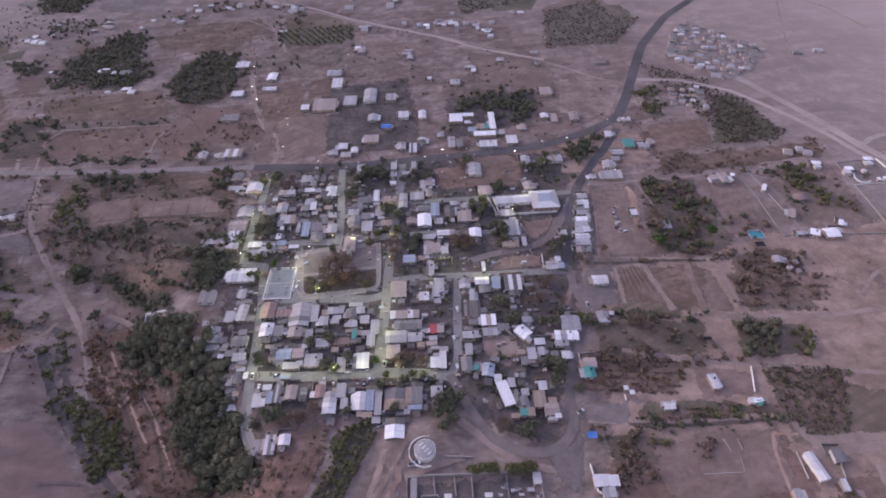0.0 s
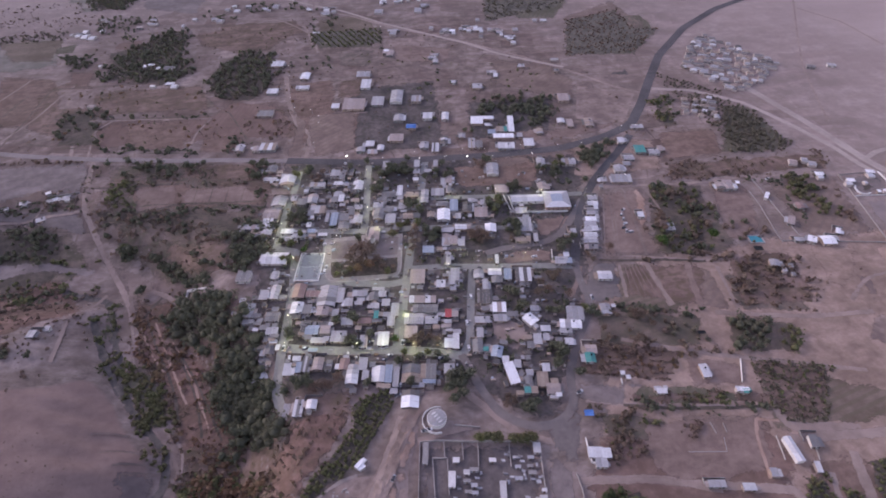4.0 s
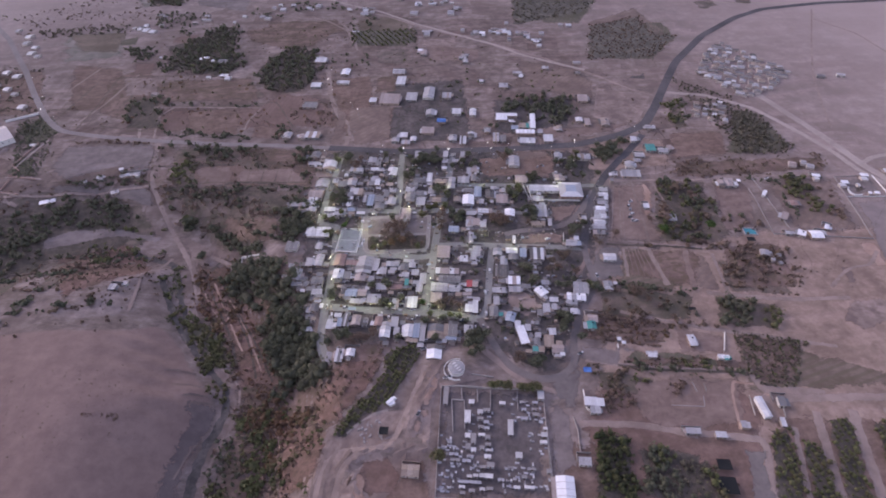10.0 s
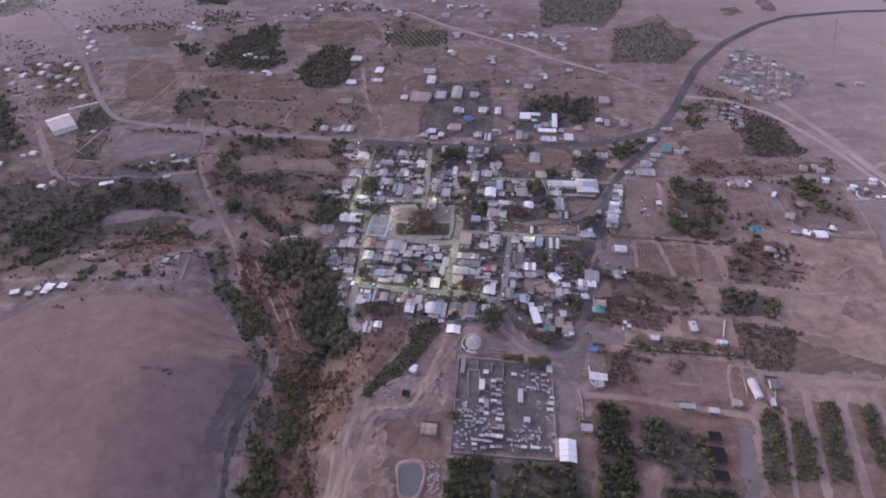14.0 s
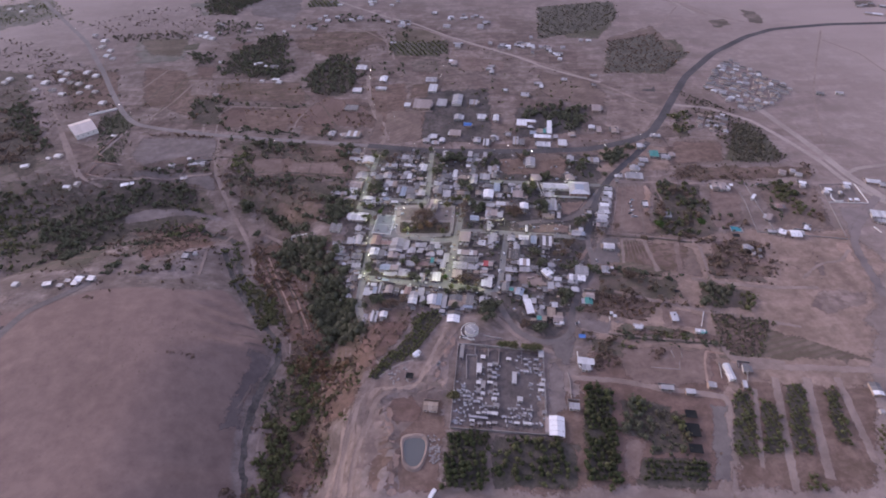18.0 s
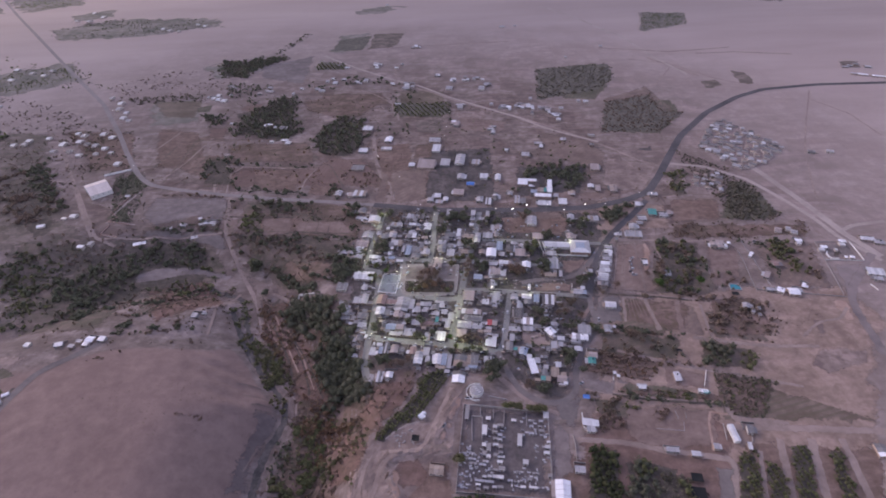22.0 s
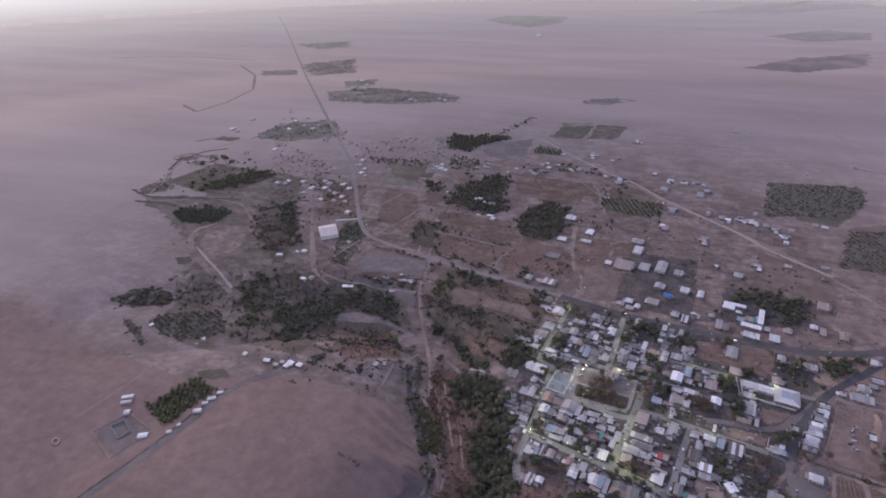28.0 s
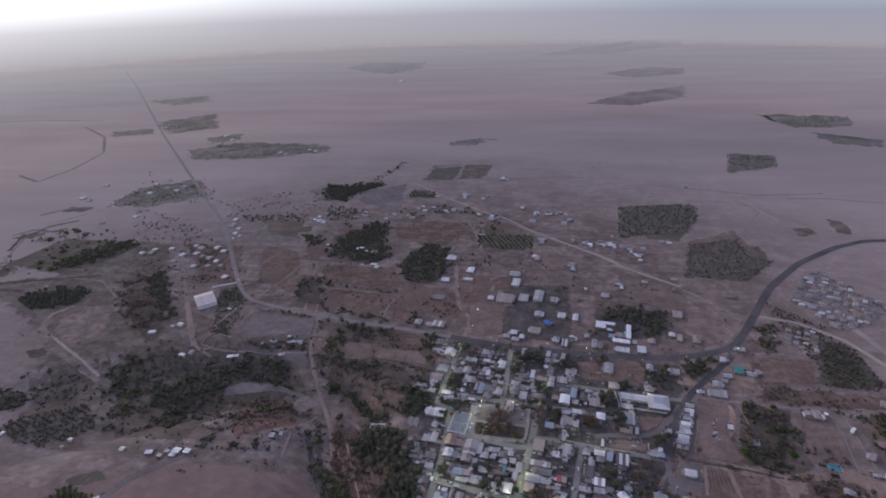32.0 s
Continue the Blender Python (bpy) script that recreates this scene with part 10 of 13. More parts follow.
house(865.6, 346.2, 10, 6, "l", rot=-0.5)
house(557.5, 27.9, 9, 6, "g", rot=-0.5)
house(584.0, 26.6, 9, 6, "l", rot=-0.5)
house(329.9, -168.1, 8, 6, "p", rot=-0.3, h=2.4, flat=True)
house(339.3, -169.9, 3, 3, "W", rot=-0.3, h=2.4, flat=True)
house(355.3, -190.1, 2.5, 2.5, "W", rot=-0.3, h=2.4, flat=True)
house(417.6, -173.1, 7, 4, "W", rot=-0.3, h=2.4, flat=True)
house(437.6, -187.7, 6, 4, "W", rot=-0.3, h=2.4, flat=True)
house(463.8, -179.4, 7, 4, "W", rot=-0.3, h=2.4, flat=True)
house(456.6, -207.3, 4, 3, "W", rot=-0.3, h=2.4, flat=True)
house(450.0, -206.8, 2.5, 3, "W", rot=-0.3, h=2.4, flat=True)
house(464.6, -232.7, 16, 10, "w", rot=-0.3, h=2.4, flat=True)
house(494.9, -177.4, 14, 6, "w", rot=-0.3, h=2.4, flat=True)
house(503.1, -184.4, 10, 6, "l", rot=-0.3, h=2.4, flat=True)
house(459.8, -243.2, 8, 5, "l", rot=-0.3, h=2.4, flat=True)
wall_line("boundary_wall", [(344.2, -180.9), (341.2, -200.9), (334.3, -229.1), (330.1, -248.5)], 0.7, 0.2, GREYWALL, "broken pale garden wall")
wall_line("boundary_wall", [(356.6, -166.1), (354.1, -190.0), (350.9, -216.5), (347.6, -248.2)], 0.8, 0.25, GREYWALL, "long pale garden wall")
wall_line("boundary_wall", [(435.8, -174.9), (426.5, -208.8), (419.3, -236.2), (411.8, -261.8)], 0.9, 0.25, GREYWALL, "long pale compound wall")
wall_line("boundary_wall", [(427.7, -206.9), (447.1, -209.5), (467.1, -212.1)], 0.9, 0.25, WHITEWALL, "white compound wall")
wall_line("boundary_wall", [(473.1, -179.0), (469.2, -202.4), (467.1, -212.1)], 1.3, 0.3, WHITEWALL, "white compound wall")
wall_line("boundary_wall", [(435.8, -175.9), (473.8, -178.0)], 0.7, 0.2, GREYWALL, "low grey compound wall")
wall_line("boundary_wall", [(448.0, -249.3), (449.1, -252.9), (449.6, -258.1)], 1.2, 0.3, WHITEWALL, "white yard wall")
wall_line("curved_wall", [(437.6, -193.8), (434.6, -198.6), (434.1, -202.6), (435.3, -205.6), (438.8, -206.9), (443.0, -206.2)], 1.2, 1.1, WHITEWALL, "thick white curved wall in a compound")
house(119.7, -393.9, 6.0, 4.5, "l", flat=True)
house(118.8, -387.5, 8.0, 5.5, "w", flat=True)
house(124.6, -389.0, 4.5, 5.0, "w", flat=True)
wall_line("ruined_wall", [(117.0, -377.5), (115.1, -391.6), (116.6, -392.8)], 1.8, 0.4, WHITEWALL, "broken white yard wall")
wall_line("boundary_wall", [(-430.6, -386.9), (-423.5, -377.3), (-406.2, -386.9), (-410.9, -397.2), (-430.6, -386.9)], 1.8, 0.5, GREYWALL, "grey walled enclosure on the plain")
wall_line("boundary_wall", [(-441.6, -397.7), (-397.1, -419.1), (-384.0, -382.7), (-428.0, -367.7), (-441.6, -397.7)], 0.5, 0.3, GREYWALL, "low grey compound wall")
wall_line("earth_bank", [(-467.9, -418.3), (-468.7, -413.2), (-462.4, -413.7), (-460.0, -419.0), (-466.7, -419.2)], 1.2, 1.2, TERRA, "small ring of earth banks")
car(134.2, -225.7, 0.1)
car(161.6, -274.6, 1.50)
car(31.4, -302.1, 0.05)
car(13.9, -297.7, 0.10)
car(25.0, -287.4, 1.50)
car(46.3, -305.8, 0.20)
car(30.1, -356.2, 0.10)
car(151.5, -285.7, 1.40)
car(11.1, -290.4, 0.10)
car(10.1, -300.7, 0.10)
car(45.9, -306.6, 0.10)
car(-50.7, -287.1, 1.50)
car(23.4, -288.6, 1.40)
car(77.0, -257.2, 1.50)
car(69.0, -280.3, 1.50)
car(65.8, -301.6, 1.50)
car(124.9, -347.5, 0.40)
car(18.5, -321.0, 0.90)
car(15.3, -328.7, 0.20)
car(224.5, -185.2, 0.50)
car(220.0, -196.5, 1.00)
car(218.9, -202.5, 0.30)
car(216.4, -211.5, 1.20)
car(219.3, -213.0, 0.20)
car(220.8, -190.9, 0.70)
car(215.7, -207.2, 0.40)
car(370.3, -168.0, 0.30)
car(27.8, -355.9, 0.20)
car(6.7, -380.7, 1.00)
car(-24.6, -205.9, 1.40)
car(-29.9, -167.9, 0.10)
car(-8.4, -160.4, 0.10)
car(-26.1, -210.5, 1.50)
car(-54.8, -278.0, 1.50)
car(-40.1, -281.7, 0.10)
street_lamp(-45.7, -74.7, 0.5, 350)
street_lamp(-50.3, -96.8, 2.9, 350)
street_lamp(-55.0, -124.6, 4.6, 350)
street_lamp(-59.7, -152.5, 5.6, 350)
street_lamp(-62.9, -172.3, 2.2, 350, True)
street_lamp(17.0, -88.1, 4.3, 245)
street_lamp(13.2, -117.6, 4.4, 210)
street_lamp(10.9, -147.3, 0.3, 210)
street_lamp(55.5, -139.2, 4.7, 245)
street_lamp(46.0, -177.6, 5.3, 280)
street_lamp(39.6, -204.3, 0.9, 245)
street_lamp(34.5, -228.8, 2.0, 245)
street_lamp(31.1, -245.3, 2.7, 350)
street_lamp(26.1, -265.6, 5.9, 350)
street_lamp(21.6, -281.7, 6.0, 315)
street_lamp(-48.9, -198.8, 1.2, 245)
street_lamp(-50.1, -230.8, 2.5, 280)
street_lamp(-51.9, -256.8, 0.8, 280)
street_lamp(-54.8, -279.3, 0.3, 350)
street_lamp(-37.1, -282.7, 1.3, 280)
street_lamp(-21.2, -285.7, 5.9, 210)
street_lamp(-7.3, -288.3, 5.7, 245)
street_lamp(9.3, -290.7, 1.3, 315)
street_lamp(30.8, -295.6, 3.9, 350)
street_lamp(47.4, -298.9, 4.0, 280)
street_lamp(84.0, -214.4, 2.8, 315)
street_lamp(101.8, -230.3, 5.3, 350)
street_lamp(88.3, -139.3, 0.6, 245)
street_lamp(125.1, -144.9, 1.7, 245)
street_lamp(142.1, -174.2, 0.7, 175)
street_lamp(162.2, -150.6, 5.7, 210)
street_lamp(-17.0, -184.7, 5.0, 122, True)
street_lamp(-13.4, -178.1, 2.8, 122, True)
street_lamp(-24.2, -190.1, 0.6, 140)
street_lamp(-13.1, -219.4, 5.4, 245)
street_lamp(9.1, -229.3, 4.9, 210)
street_lamp(65.0, -225.4, 5.5, 175)
street_lamp(124.8, -226.2, 5.9, 175)
street_lamp(157.7, -263.3, 4.2, 0)
street_lamp(19.6, -172.7, 3.1, 175)
street_lamp(2.9, -168.1, 5.0, 175)
street_lamp(200.6, -159.6, 0.9, 105)
street_lamp(-28.7, -192.5, 5.3, 175)
street_lamp(-19.7, -206.5, 1.9, 140)
street_lamp(34.7, -74.7, 2.8, 0, True)
street_lamp(66.0, -80.0, 5.5, 0, True)
street_lamp(89.9, -82.6, 0.0, 0, True)
street_lamp(111.8, -87.7, 2.1, 0, True)
street_lamp(134.4, -90.3, 5.1, 0, True)
street_lamp(172.6, -95.4, 2.5, 0, True)
street_lamp(108.5, -73.3, 5.7, 0, True)
street_lamp(130.5, -77.6, 4.5, 0, True)
street_lamp(153.2, -83.2, 1.4, 0, True)
street_lamp(166.6, -78.1, 3.1, 0, True)
street_lamp(201.4, -86.8, 2.2, 0, True)
street_lamp(224.6, -85.0, 4.2, 0, True)
street_lamp(275.5, -62.8, 4.5, 0, True)
street_lamp(290.5, -66.9, 3.2, 0, True)
street_lamp(241.8, -145.3, 0.5, 0, True)
street_lamp(188.2, -118.9, 5.4, 0, True)
street_lamp(19.3, -75.3, 1.1, 0, True)
street_lamp(-60.4, -64.2, 4.0, 0, True)
street_lamp(-171.8, -34.9, 5.2, 0, True)
street_lamp(0.9, -65.0, 2.9, 0, True)
street_lamp(62.9, -67.8, 0.3, 0, True)
street_lamp(-57.4, 152.8, 3.4, 0, True)
street_lamp(-59.5, 126.5, 0.6, 0, True)
street_lamp(-62.1, 100.6, 1.1, 0, True)
street_lamp(-56.2, 68.4, 1.3, 0, True)
street_lamp(-51.4, 43.4, 1.1, 0, True)
street_lamp(-32.4, 36.6, 3.6, 0, True)
street_lamp(-25.6, 20.6, 4.7, 0, True)
street_lamp(-24.3, 6.6, 2.8, 0, True)
street_lamp(-31.9, -32.9, 6.0, 0, True)
street_lamp(61.4, 255.1, 0.5, 0, True)
street_lamp(58.3, 213.0, 2.1, 0, True)
street_lamp(50.1, 155.4, 2.0, 0, True)
street_lamp(44.2, 124.3, 3.4, 0, True)
street_lamp(-696.6, 506.1, 4.2, 0, True)
street_lamp(-647.9, 473.0, 1.7, 0, True)
street_lamp(-604.0, 412.5, 2.7, 0, True)
street_lamp(-576.2, 375.7, 2.4, 0, True)
street_lamp(-504.9, 282.4, 2.1, 0, True)
street_lamp(-471.0, 224.1, 0.4, 0, True)
street_lamp(-439.9, 166.2, 4.7, 0, True)
street_lamp(-407.7, 105.2, 0.2, 0, True)
street_lamp(-394.9, 75.2, 2.7, 0, True)
street_lamp(-373.0, 50.6, 1.4, 0, True)
grove([(261.4, -155.5), (301.7, -164.0), (301.5, -207.4), (314.2, -233.8), (308.6, -259.5), (283.3, -253.1), (252.7, -241.8), (229.4, -226.8)], 5.5, 4.6, "dark", "dark mixed trees of the farm wood", name="woodland", leaves=30, keep=0.7, patchy=26)
grove([(276.1, -254.1), (333.4, -264.2), (332.6, -301.0), (274.0, -306.8)], 4.5, 3.0, "brown", "dark brown scrub among plots", name="scrub", leaves=16, keep=0.6, patchy=16)
grove([(387.9, -171.2), (407.3, -173.2), (398.1, -198.3), (381.3, -191.6)], 4.5, 4.2, "dark", "dark trees of a nursery yard", name="woodland", leaves=30, keep=0.8)
grove([(-143.2, -244.4), (-119.7, -249.5), (-107.1, -283.6), (-90.7, -312.9), (-87.0, -333.7), (-123.6, -324.8), (-139.8, -274.0), (-159.7, -242.9), (-169.0, -222.5), (-171.2, -197.4), (-153.9, -201.2)], 3.6, 2.6, "rust", "rusty brush dotted over the red slope", name="brush", leaves=9, keep=0.75, patchy=9)
grove([(-143.2, -244.4), (-119.7, -249.5), (-107.1, -283.6), (-90.7, -312.9), (-87.0, -333.7), (-123.6, -324.8), (-139.8, -274.0), (-159.7, -242.9), (-169.0, -222.5), (-171.2, -197.4), (-153.9, -201.2)], 4.0, 2.8, "brown", "dry brush in patches on the red slope", name="brush", leaves=9, keep=0.7, patchy=7)
grove([(174.9, -378.7), (188.4, -379.7), (186.2, -387.8), (172.9, -386.8)], 3.6, 3.0, "brown", "small brown thicket on a bare lot", name="scrub", leaves=18, keep=0.8)
grove([(239.9, -342.2), (288.0, -358.7), (259.0, -394.2), (237.0, -390.0), (232.6, -377.5)], 2.0, 1.5, "dusty", "low vines in fine rows", name="vine_rows", leaves=9, keep=0.9, rows=(-0.29, 2.9))
grove([(239.9, -342.2), (288.0, -358.7), (259.0, -394.2), (237.0, -390.0), (232.6, -377.5)], 3.2, 1.4, "olive", "green vines in fine rows", name="vine_rows", leaves=8, keep=0.6, rows=(-0.29, 2.9))
grove([(145.2, -310.4), (202.7, -329.0), (191.0, -344.5), (180.4, -351.2), (126.4, -335.9)], 1.9, 1.6, "brown", "low dry vines in rows", name="vine_rows", leaves=9, keep=0.85, rows=(1.28, 4.4))
grove([(145.2, -310.4), (202.7, -329.0), (191.0, -344.5), (180.4, -351.2), (126.4, -335.9)], 5, 1.8, "rust", "rusty vines in rows", name="vine_rows", leaves=9, keep=0.6, rows=(1.28, 4.4))
grove([(179.6, -357.6), (213.8, -364.6), (209.0, -372.1), (175.7, -364.8)], 2.4, 2.2, "olive", "low olive bushes in rows", name="scrub", leaves=14, keep=0.8, rows=(1.28, 3.6))
grove([(155.3, -352.5), (240.8, -369.8), (237.9, -378.5), (150.5, -361.2)], 3.0, 1.8, "brown", "dry low bushes in rows", name="scrub", leaves=12, keep=0.6, rows=(1.28, 3.6))
grove([(129.6, -359.7), (149.8, -363.8), (166.9, -371.2), (166.2, -374.8), (152.3, -374.3), (150.0, -386.2), (134.7, -399.7), (128.1, -395.8), (131.0, -379.3), (126.3, -373.0)], 3.2, 2.8, "brown", "dry brown shrubs beside the huts", name="scrub", leaves=18, keep=0.75)
grove([(129.6, -359.7), (149.8, -363.8), (166.9, -371.2), (166.2, -374.8), (152.3, -374.3), (150.0, -386.2), (134.7, -399.7), (128.1, -395.8), (131.0, -379.3), (126.3, -373.0)], 6, 2.6, "olive", "olive shrubs beside the huts", name="scrub", leaves=18, keep=0.5)
grove([(-12.1, -327.0), (12.1, -323.4), (11.7, -336.8), (-8.3, -364.9), (-42.7, -391.6), (-47.5, -388.4), (-37.2, -371.7), (-15.3, -348.4)], 2.9, 3.0, "olive", "green strip orchard beside the track", rows=(-0.62, 3.2), name="orchard", leaves=28, keep=0.93)
grove([(-611.0, -205.8), (-606.8, -188.0), (-585.5, -173.5), (-544.4, -173.9), (-536.5, -196.2), (-574.1, -213.8), (-599.3, -216.3)], 5, 3.6, "dusty", "dusty scrub on the valley rim", name="scrub", leaves=16, keep=0.8)
grove([(-611.0, -205.8), (-606.8, -188.0), (-585.5, -173.5), (-544.4, -173.9), (-536.5, -196.2), (-574.1, -213.8), (-599.3, -216.3)], 7, 3.6, "dark", "dark bushes on the valley rim", name="scrub", leaves=18, keep=0.6)
grove([(-572.4, -240.9), (-561.7, -233.8), (-498.1, -269.7), (-507.0, -274.5)], 4, 2.4, "brown", "low dry plants on a narrow plot", name="scrub", leaves=12, keep=0.7)
grove([(-543.3, -227.3), (-524.1, -210.1), (-466.6, -183.4), (-430.0, -220.3), (-454.7, -240.1), (-470.2, -252.3), (-504.6, -248.7)], 3.4, 2.8, "dusty", "dusty orchard bushes in rows", name="orchard", leaves=14, keep=0.85, rows=(1.2, 6.5))
grove([(-543.3, -227.3), (-524.1, -210.1), (-466.6, -183.4), (-430.0, -220.3), (-454.7, -240.1), (-470.2, -252.3), (-504.6, -248.7)], 6, 2.8, "brown", "dry orchard bushes in rows", name="orchard", leaves=14, keep=0.7, rows=(1.2, 6.5))
grove([(-573.0, -151.6), (-498.8, -129.2), (-463.0, -176.9), (-523.1, -199.3)], 5.5, 2.8, "dusty", "scattered dusty scrub", name="scrub", leaves=14, keep=0.55, patchy=14)
grove([(-573.0, -151.6), (-498.8, -129.2), (-463.0, -176.9), (-523.1, -199.3)], 9, 3.2, "dark", "scattered dark bushes", name="scrub", leaves=16, keep=0.5)
grove([(-465.2, -125.9), (-417.0, -88.9), (-368.7, -112.2), (-334.8, -139.7), (-309.9, -175.9), (-342.6, -211.8), (-382.7, -210.9), (-410.5, -227.2), (-451.7, -193.9)], 6, 3.6, "dusty", "dusty trees of the valley wood", name="woodland", leaves=18, keep=0.4)
SQUARES.extend([[(126.5, -339.0), (176.9, -352.5), (155.8, -351.4), (148.8, -360.5), (130.5, -357.6), (123.3, -350.1)], [(199.6, -334.3), (235.5, -344.5), (225.3, -364.0), (191.5, -356.0)]])
SQUARES.extend([[(154.6, -377.2), (223.3, -382.5), (212.8, -412.0), (180.2, -412.4), (146.1, -403.4)], [(131.0, -453.9), (145.8, -455.0), (134.6, -482.2), (122.8, -481.3)]])
SQUARES.extend([[(-139.9, -247.8), (-122.6, -250.7), (-109.3, -283.3), (-94.9, -312.5), (-90.2, -331.1), (-121.9, -322.5), (-137.1, -274.2), (-155.1, -243.3), (-167.1, -220.2), (-168.0, -201.9), (-155.2, -204.5)]])
SQUARES.extend([[(-344.8, 1.2), (-290.1, -5.5), (-242.3, -28.2), (-245.8, -56.8), (-275.6, -53.9), (-300.1, -61.0), (-327.7, -69.5), (-347.6, -43.7)], [(-327.1, -72.2), (-244.2, -82.3), (-234.5, -102.2), (-292.1, -83.9), (-325.8, -81.9)], [(-304.9, -127.9), (-221.2, -140.7), (-259.0, -140.4), (-289.2, -146.6), (-322.0, -154.1), (-327.3, -140.6)], [(-191.7, -66.4), (-156.9, -68.2), (-148.6, -102.2), (-166.0, -103.6), (-188.1, -99.4)], [(-151.3, -76.9), (-89.9, -81.9), (-80.1, -112.7), (-145.7, -101.0)], [(-232.2, -62.5), (-219.1, -63.6), (-219.0, -85.2), (-231.7, -84.8)], [(-235.4, -89.8), (-213.3, -126.0), (-185.8, -148.0), (-158.5, -175.0), (-166.0, -178.4), (-174.1, -180.5), (-174.8, -205.7), (-180.3, -204.8), (-203.8, -150.6), (-218.3, -128.6)], [(212.5, -158.3), (254.7, -157.0), (245.7, -191.7), (236.9, -219.0), (236.7, -244.0), (196.0, -239.8), (182.0, -237.5)], [(195.7, -245.2), (260.5, -256.3), (241.4, -292.6), (184.4, -277.3)], [(175.1, -241.7), (193.0, -244.8), (182.7, -277.1), (161.3, -276.6)], [(147.0, -180.2), (181.7, -181.8), (151.8, -206.2), (143.3, -203.2)], [(110.2, -215.1), (150.6, -217.9), (145.5, -234.0), (106.6, -230.0)]])
SQUARES.extend([[(310.2, -69.6), (374.6, -76.2), (354.7, -124.5), (292.4, -121.8)]])
SQUARES.extend([[(-40.5, 37.4), (16.9, 38.2), (9.7, -43.7), (-32.9, -52.0), (-38.6, -5.8)], [(96.4, -87.7), (128.6, -98.0), (176.3, -96.1), (168.9, -133.4), (98.7, -128.0), (91.4, -116.6)], [(-63.3, 78.7), (-38.9, 22.6), (-40.7, -45.0), (-59.1, -42.9), (-50.7, 16.6)]])
SQUARES.extend([[(-26.2, -170.6), (-27.2, -225.2), (32.7, -230.4), (38.5, -176.9)], [(-51.0, -183.9), (-50.7, -221.5), (-26.2, -223.7), (-25.1, -186.6)]])
grove([(114.7, -409.2), (135.5, -410.7), (128.2, -442.4), (119.2, -482.9), (97.2, -481.2), (103.9, -449.3)], 3.9, 4.6, "citrus", "green citrus trees in close rows", name="orchard", leaves=36, keep=0.9, rows=(0.12, 4.4))
grove([(114.7, -409.2), (135.5, -410.7), (128.2, -442.4), (119.2, -482.9), (97.2, -481.2), (103.9, -449.3)], 8, 4.2, "olive", "paler citrus trees among the rows", name="orchard", leaves=30, keep=0.6)
grove([(139.0, -424.0), (158.8, -423.5), (150.6, -452.8), (130.7, -450.0)], 4.4, 4.8, "dark", "dusty mixed grove trees", name="orchard", leaves=34, keep=0.85)
grove([(146.1, -423.1), (164.0, -426.8), (159.8, -438.0), (144.4, -434.6)], 5, 4.2, "olive", "olive trees of a mixed grove", name="orchard", leaves=30, keep=0.7)
grove([(157.3, -430.0), (180.0, -436.4), (174.1, -454.6), (150.0, -453.6)], 3.2, 2.4, "dusty", "low dark crop beside the shade nets", name="crop_rows", leaves=14, keep=0.85, rows=(0.12, 3.6))
grove([(149.5, -454.8), (173.2, -455.8), (170.5, -468.9), (145.1, -466.9)], 3.6, 3.0, "dark", "low bushes beside the shade nets", name="scrub", leaves=18, keep=0.7)
grove([(172.2, -441.3), (178.6, -441.8), (172.6, -467.8), (166.9, -468.2)], 4.2, 5.0, "olive", "olive trees beside the shade nets", name="orchard", leaves=40, keep=0.9)
grove([(141.2, -467.9), (180.7, -470.8), (177.2, -487.2), (133.2, -484.0)], 3.2, 3.4, "citrus", "dense low orchard rows", name="orchard", leaves=30, keep=0.95, rows=(1.45, 4.0))
grove([(41.8, -444.6), (83.5, -447.8), (87.6, -460.6), (96.6, -469.2), (91.3, -480.8), (37.2, -476.6)], 4.8, 4.8, "citrus", "deep green orchard trees", name="orchard", leaves=36, keep=0.7, rows=(0.1, 5.6))
grove([(41.8, -444.6), (83.5, -447.8), (87.6, -460.6), (96.6, -469.2), (91.3, -480.8), (37.2, -476.6)], 5.6, 4.6, "olive", "dusty orchard trees among them", name="orchard", leaves=34, keep=0.6)
grove([(-289.8, 202.0), (-270.3, 274.7), (-231.0, 327.7), (-195.7, 302.4), (-196.6, 226.2), (-173.5, 174.7), (-199.4, 155.2), (-257.9, 168.8), (-286.4, 172.4)], 6.0, 5.2, "dark", "ragged dark wood beyond the highway", name="woodland", leaves=24, keep=0.66)
grove([(-289.8, 202.0), (-270.3, 274.7), (-231.0, 327.7), (-195.7, 302.4), (-196.6, 226.2), (-173.5, 174.7), (-199.4, 155.2), (-257.9, 168.8), (-286.4, 172.4)], 5.2, 3.8, "dusty", "dusty trees within a far wood", name="woodland", leaves=18, keep=0.6)
grove([(-289.8, 202.0), (-270.3, 274.7), (-231.0, 327.7), (-195.7, 302.4), (-196.6, 226.2), (-173.5, 174.7), (-199.4, 155.2), (-257.9, 168.8), (-286.4, 172.4)], 9, 3.6, "olive", "olive shrubs within a far wood", name="woodland", leaves=14, keep=0.4)
grove([(-155.1, 166.9), (-114.1, 232.9), (-83.3, 211.6), (-71.6, 140.8), (-94.7, 97.2), (-135.8, 97.7), (-154.4, 123.5)], 6.0, 5.2, "dark", "ragged dark wood beyond the highway", name="woodland", leaves=24, keep=0.66)
grove([(-155.1, 166.9), (-114.1, 232.9), (-83.3, 211.6), (-71.6, 140.8), (-94.7, 97.2), (-135.8, 97.7), (-154.4, 123.5)], 5.2, 3.8, "dusty", "dusty trees within a far wood", name="woodland", leaves=18, keep=0.6)
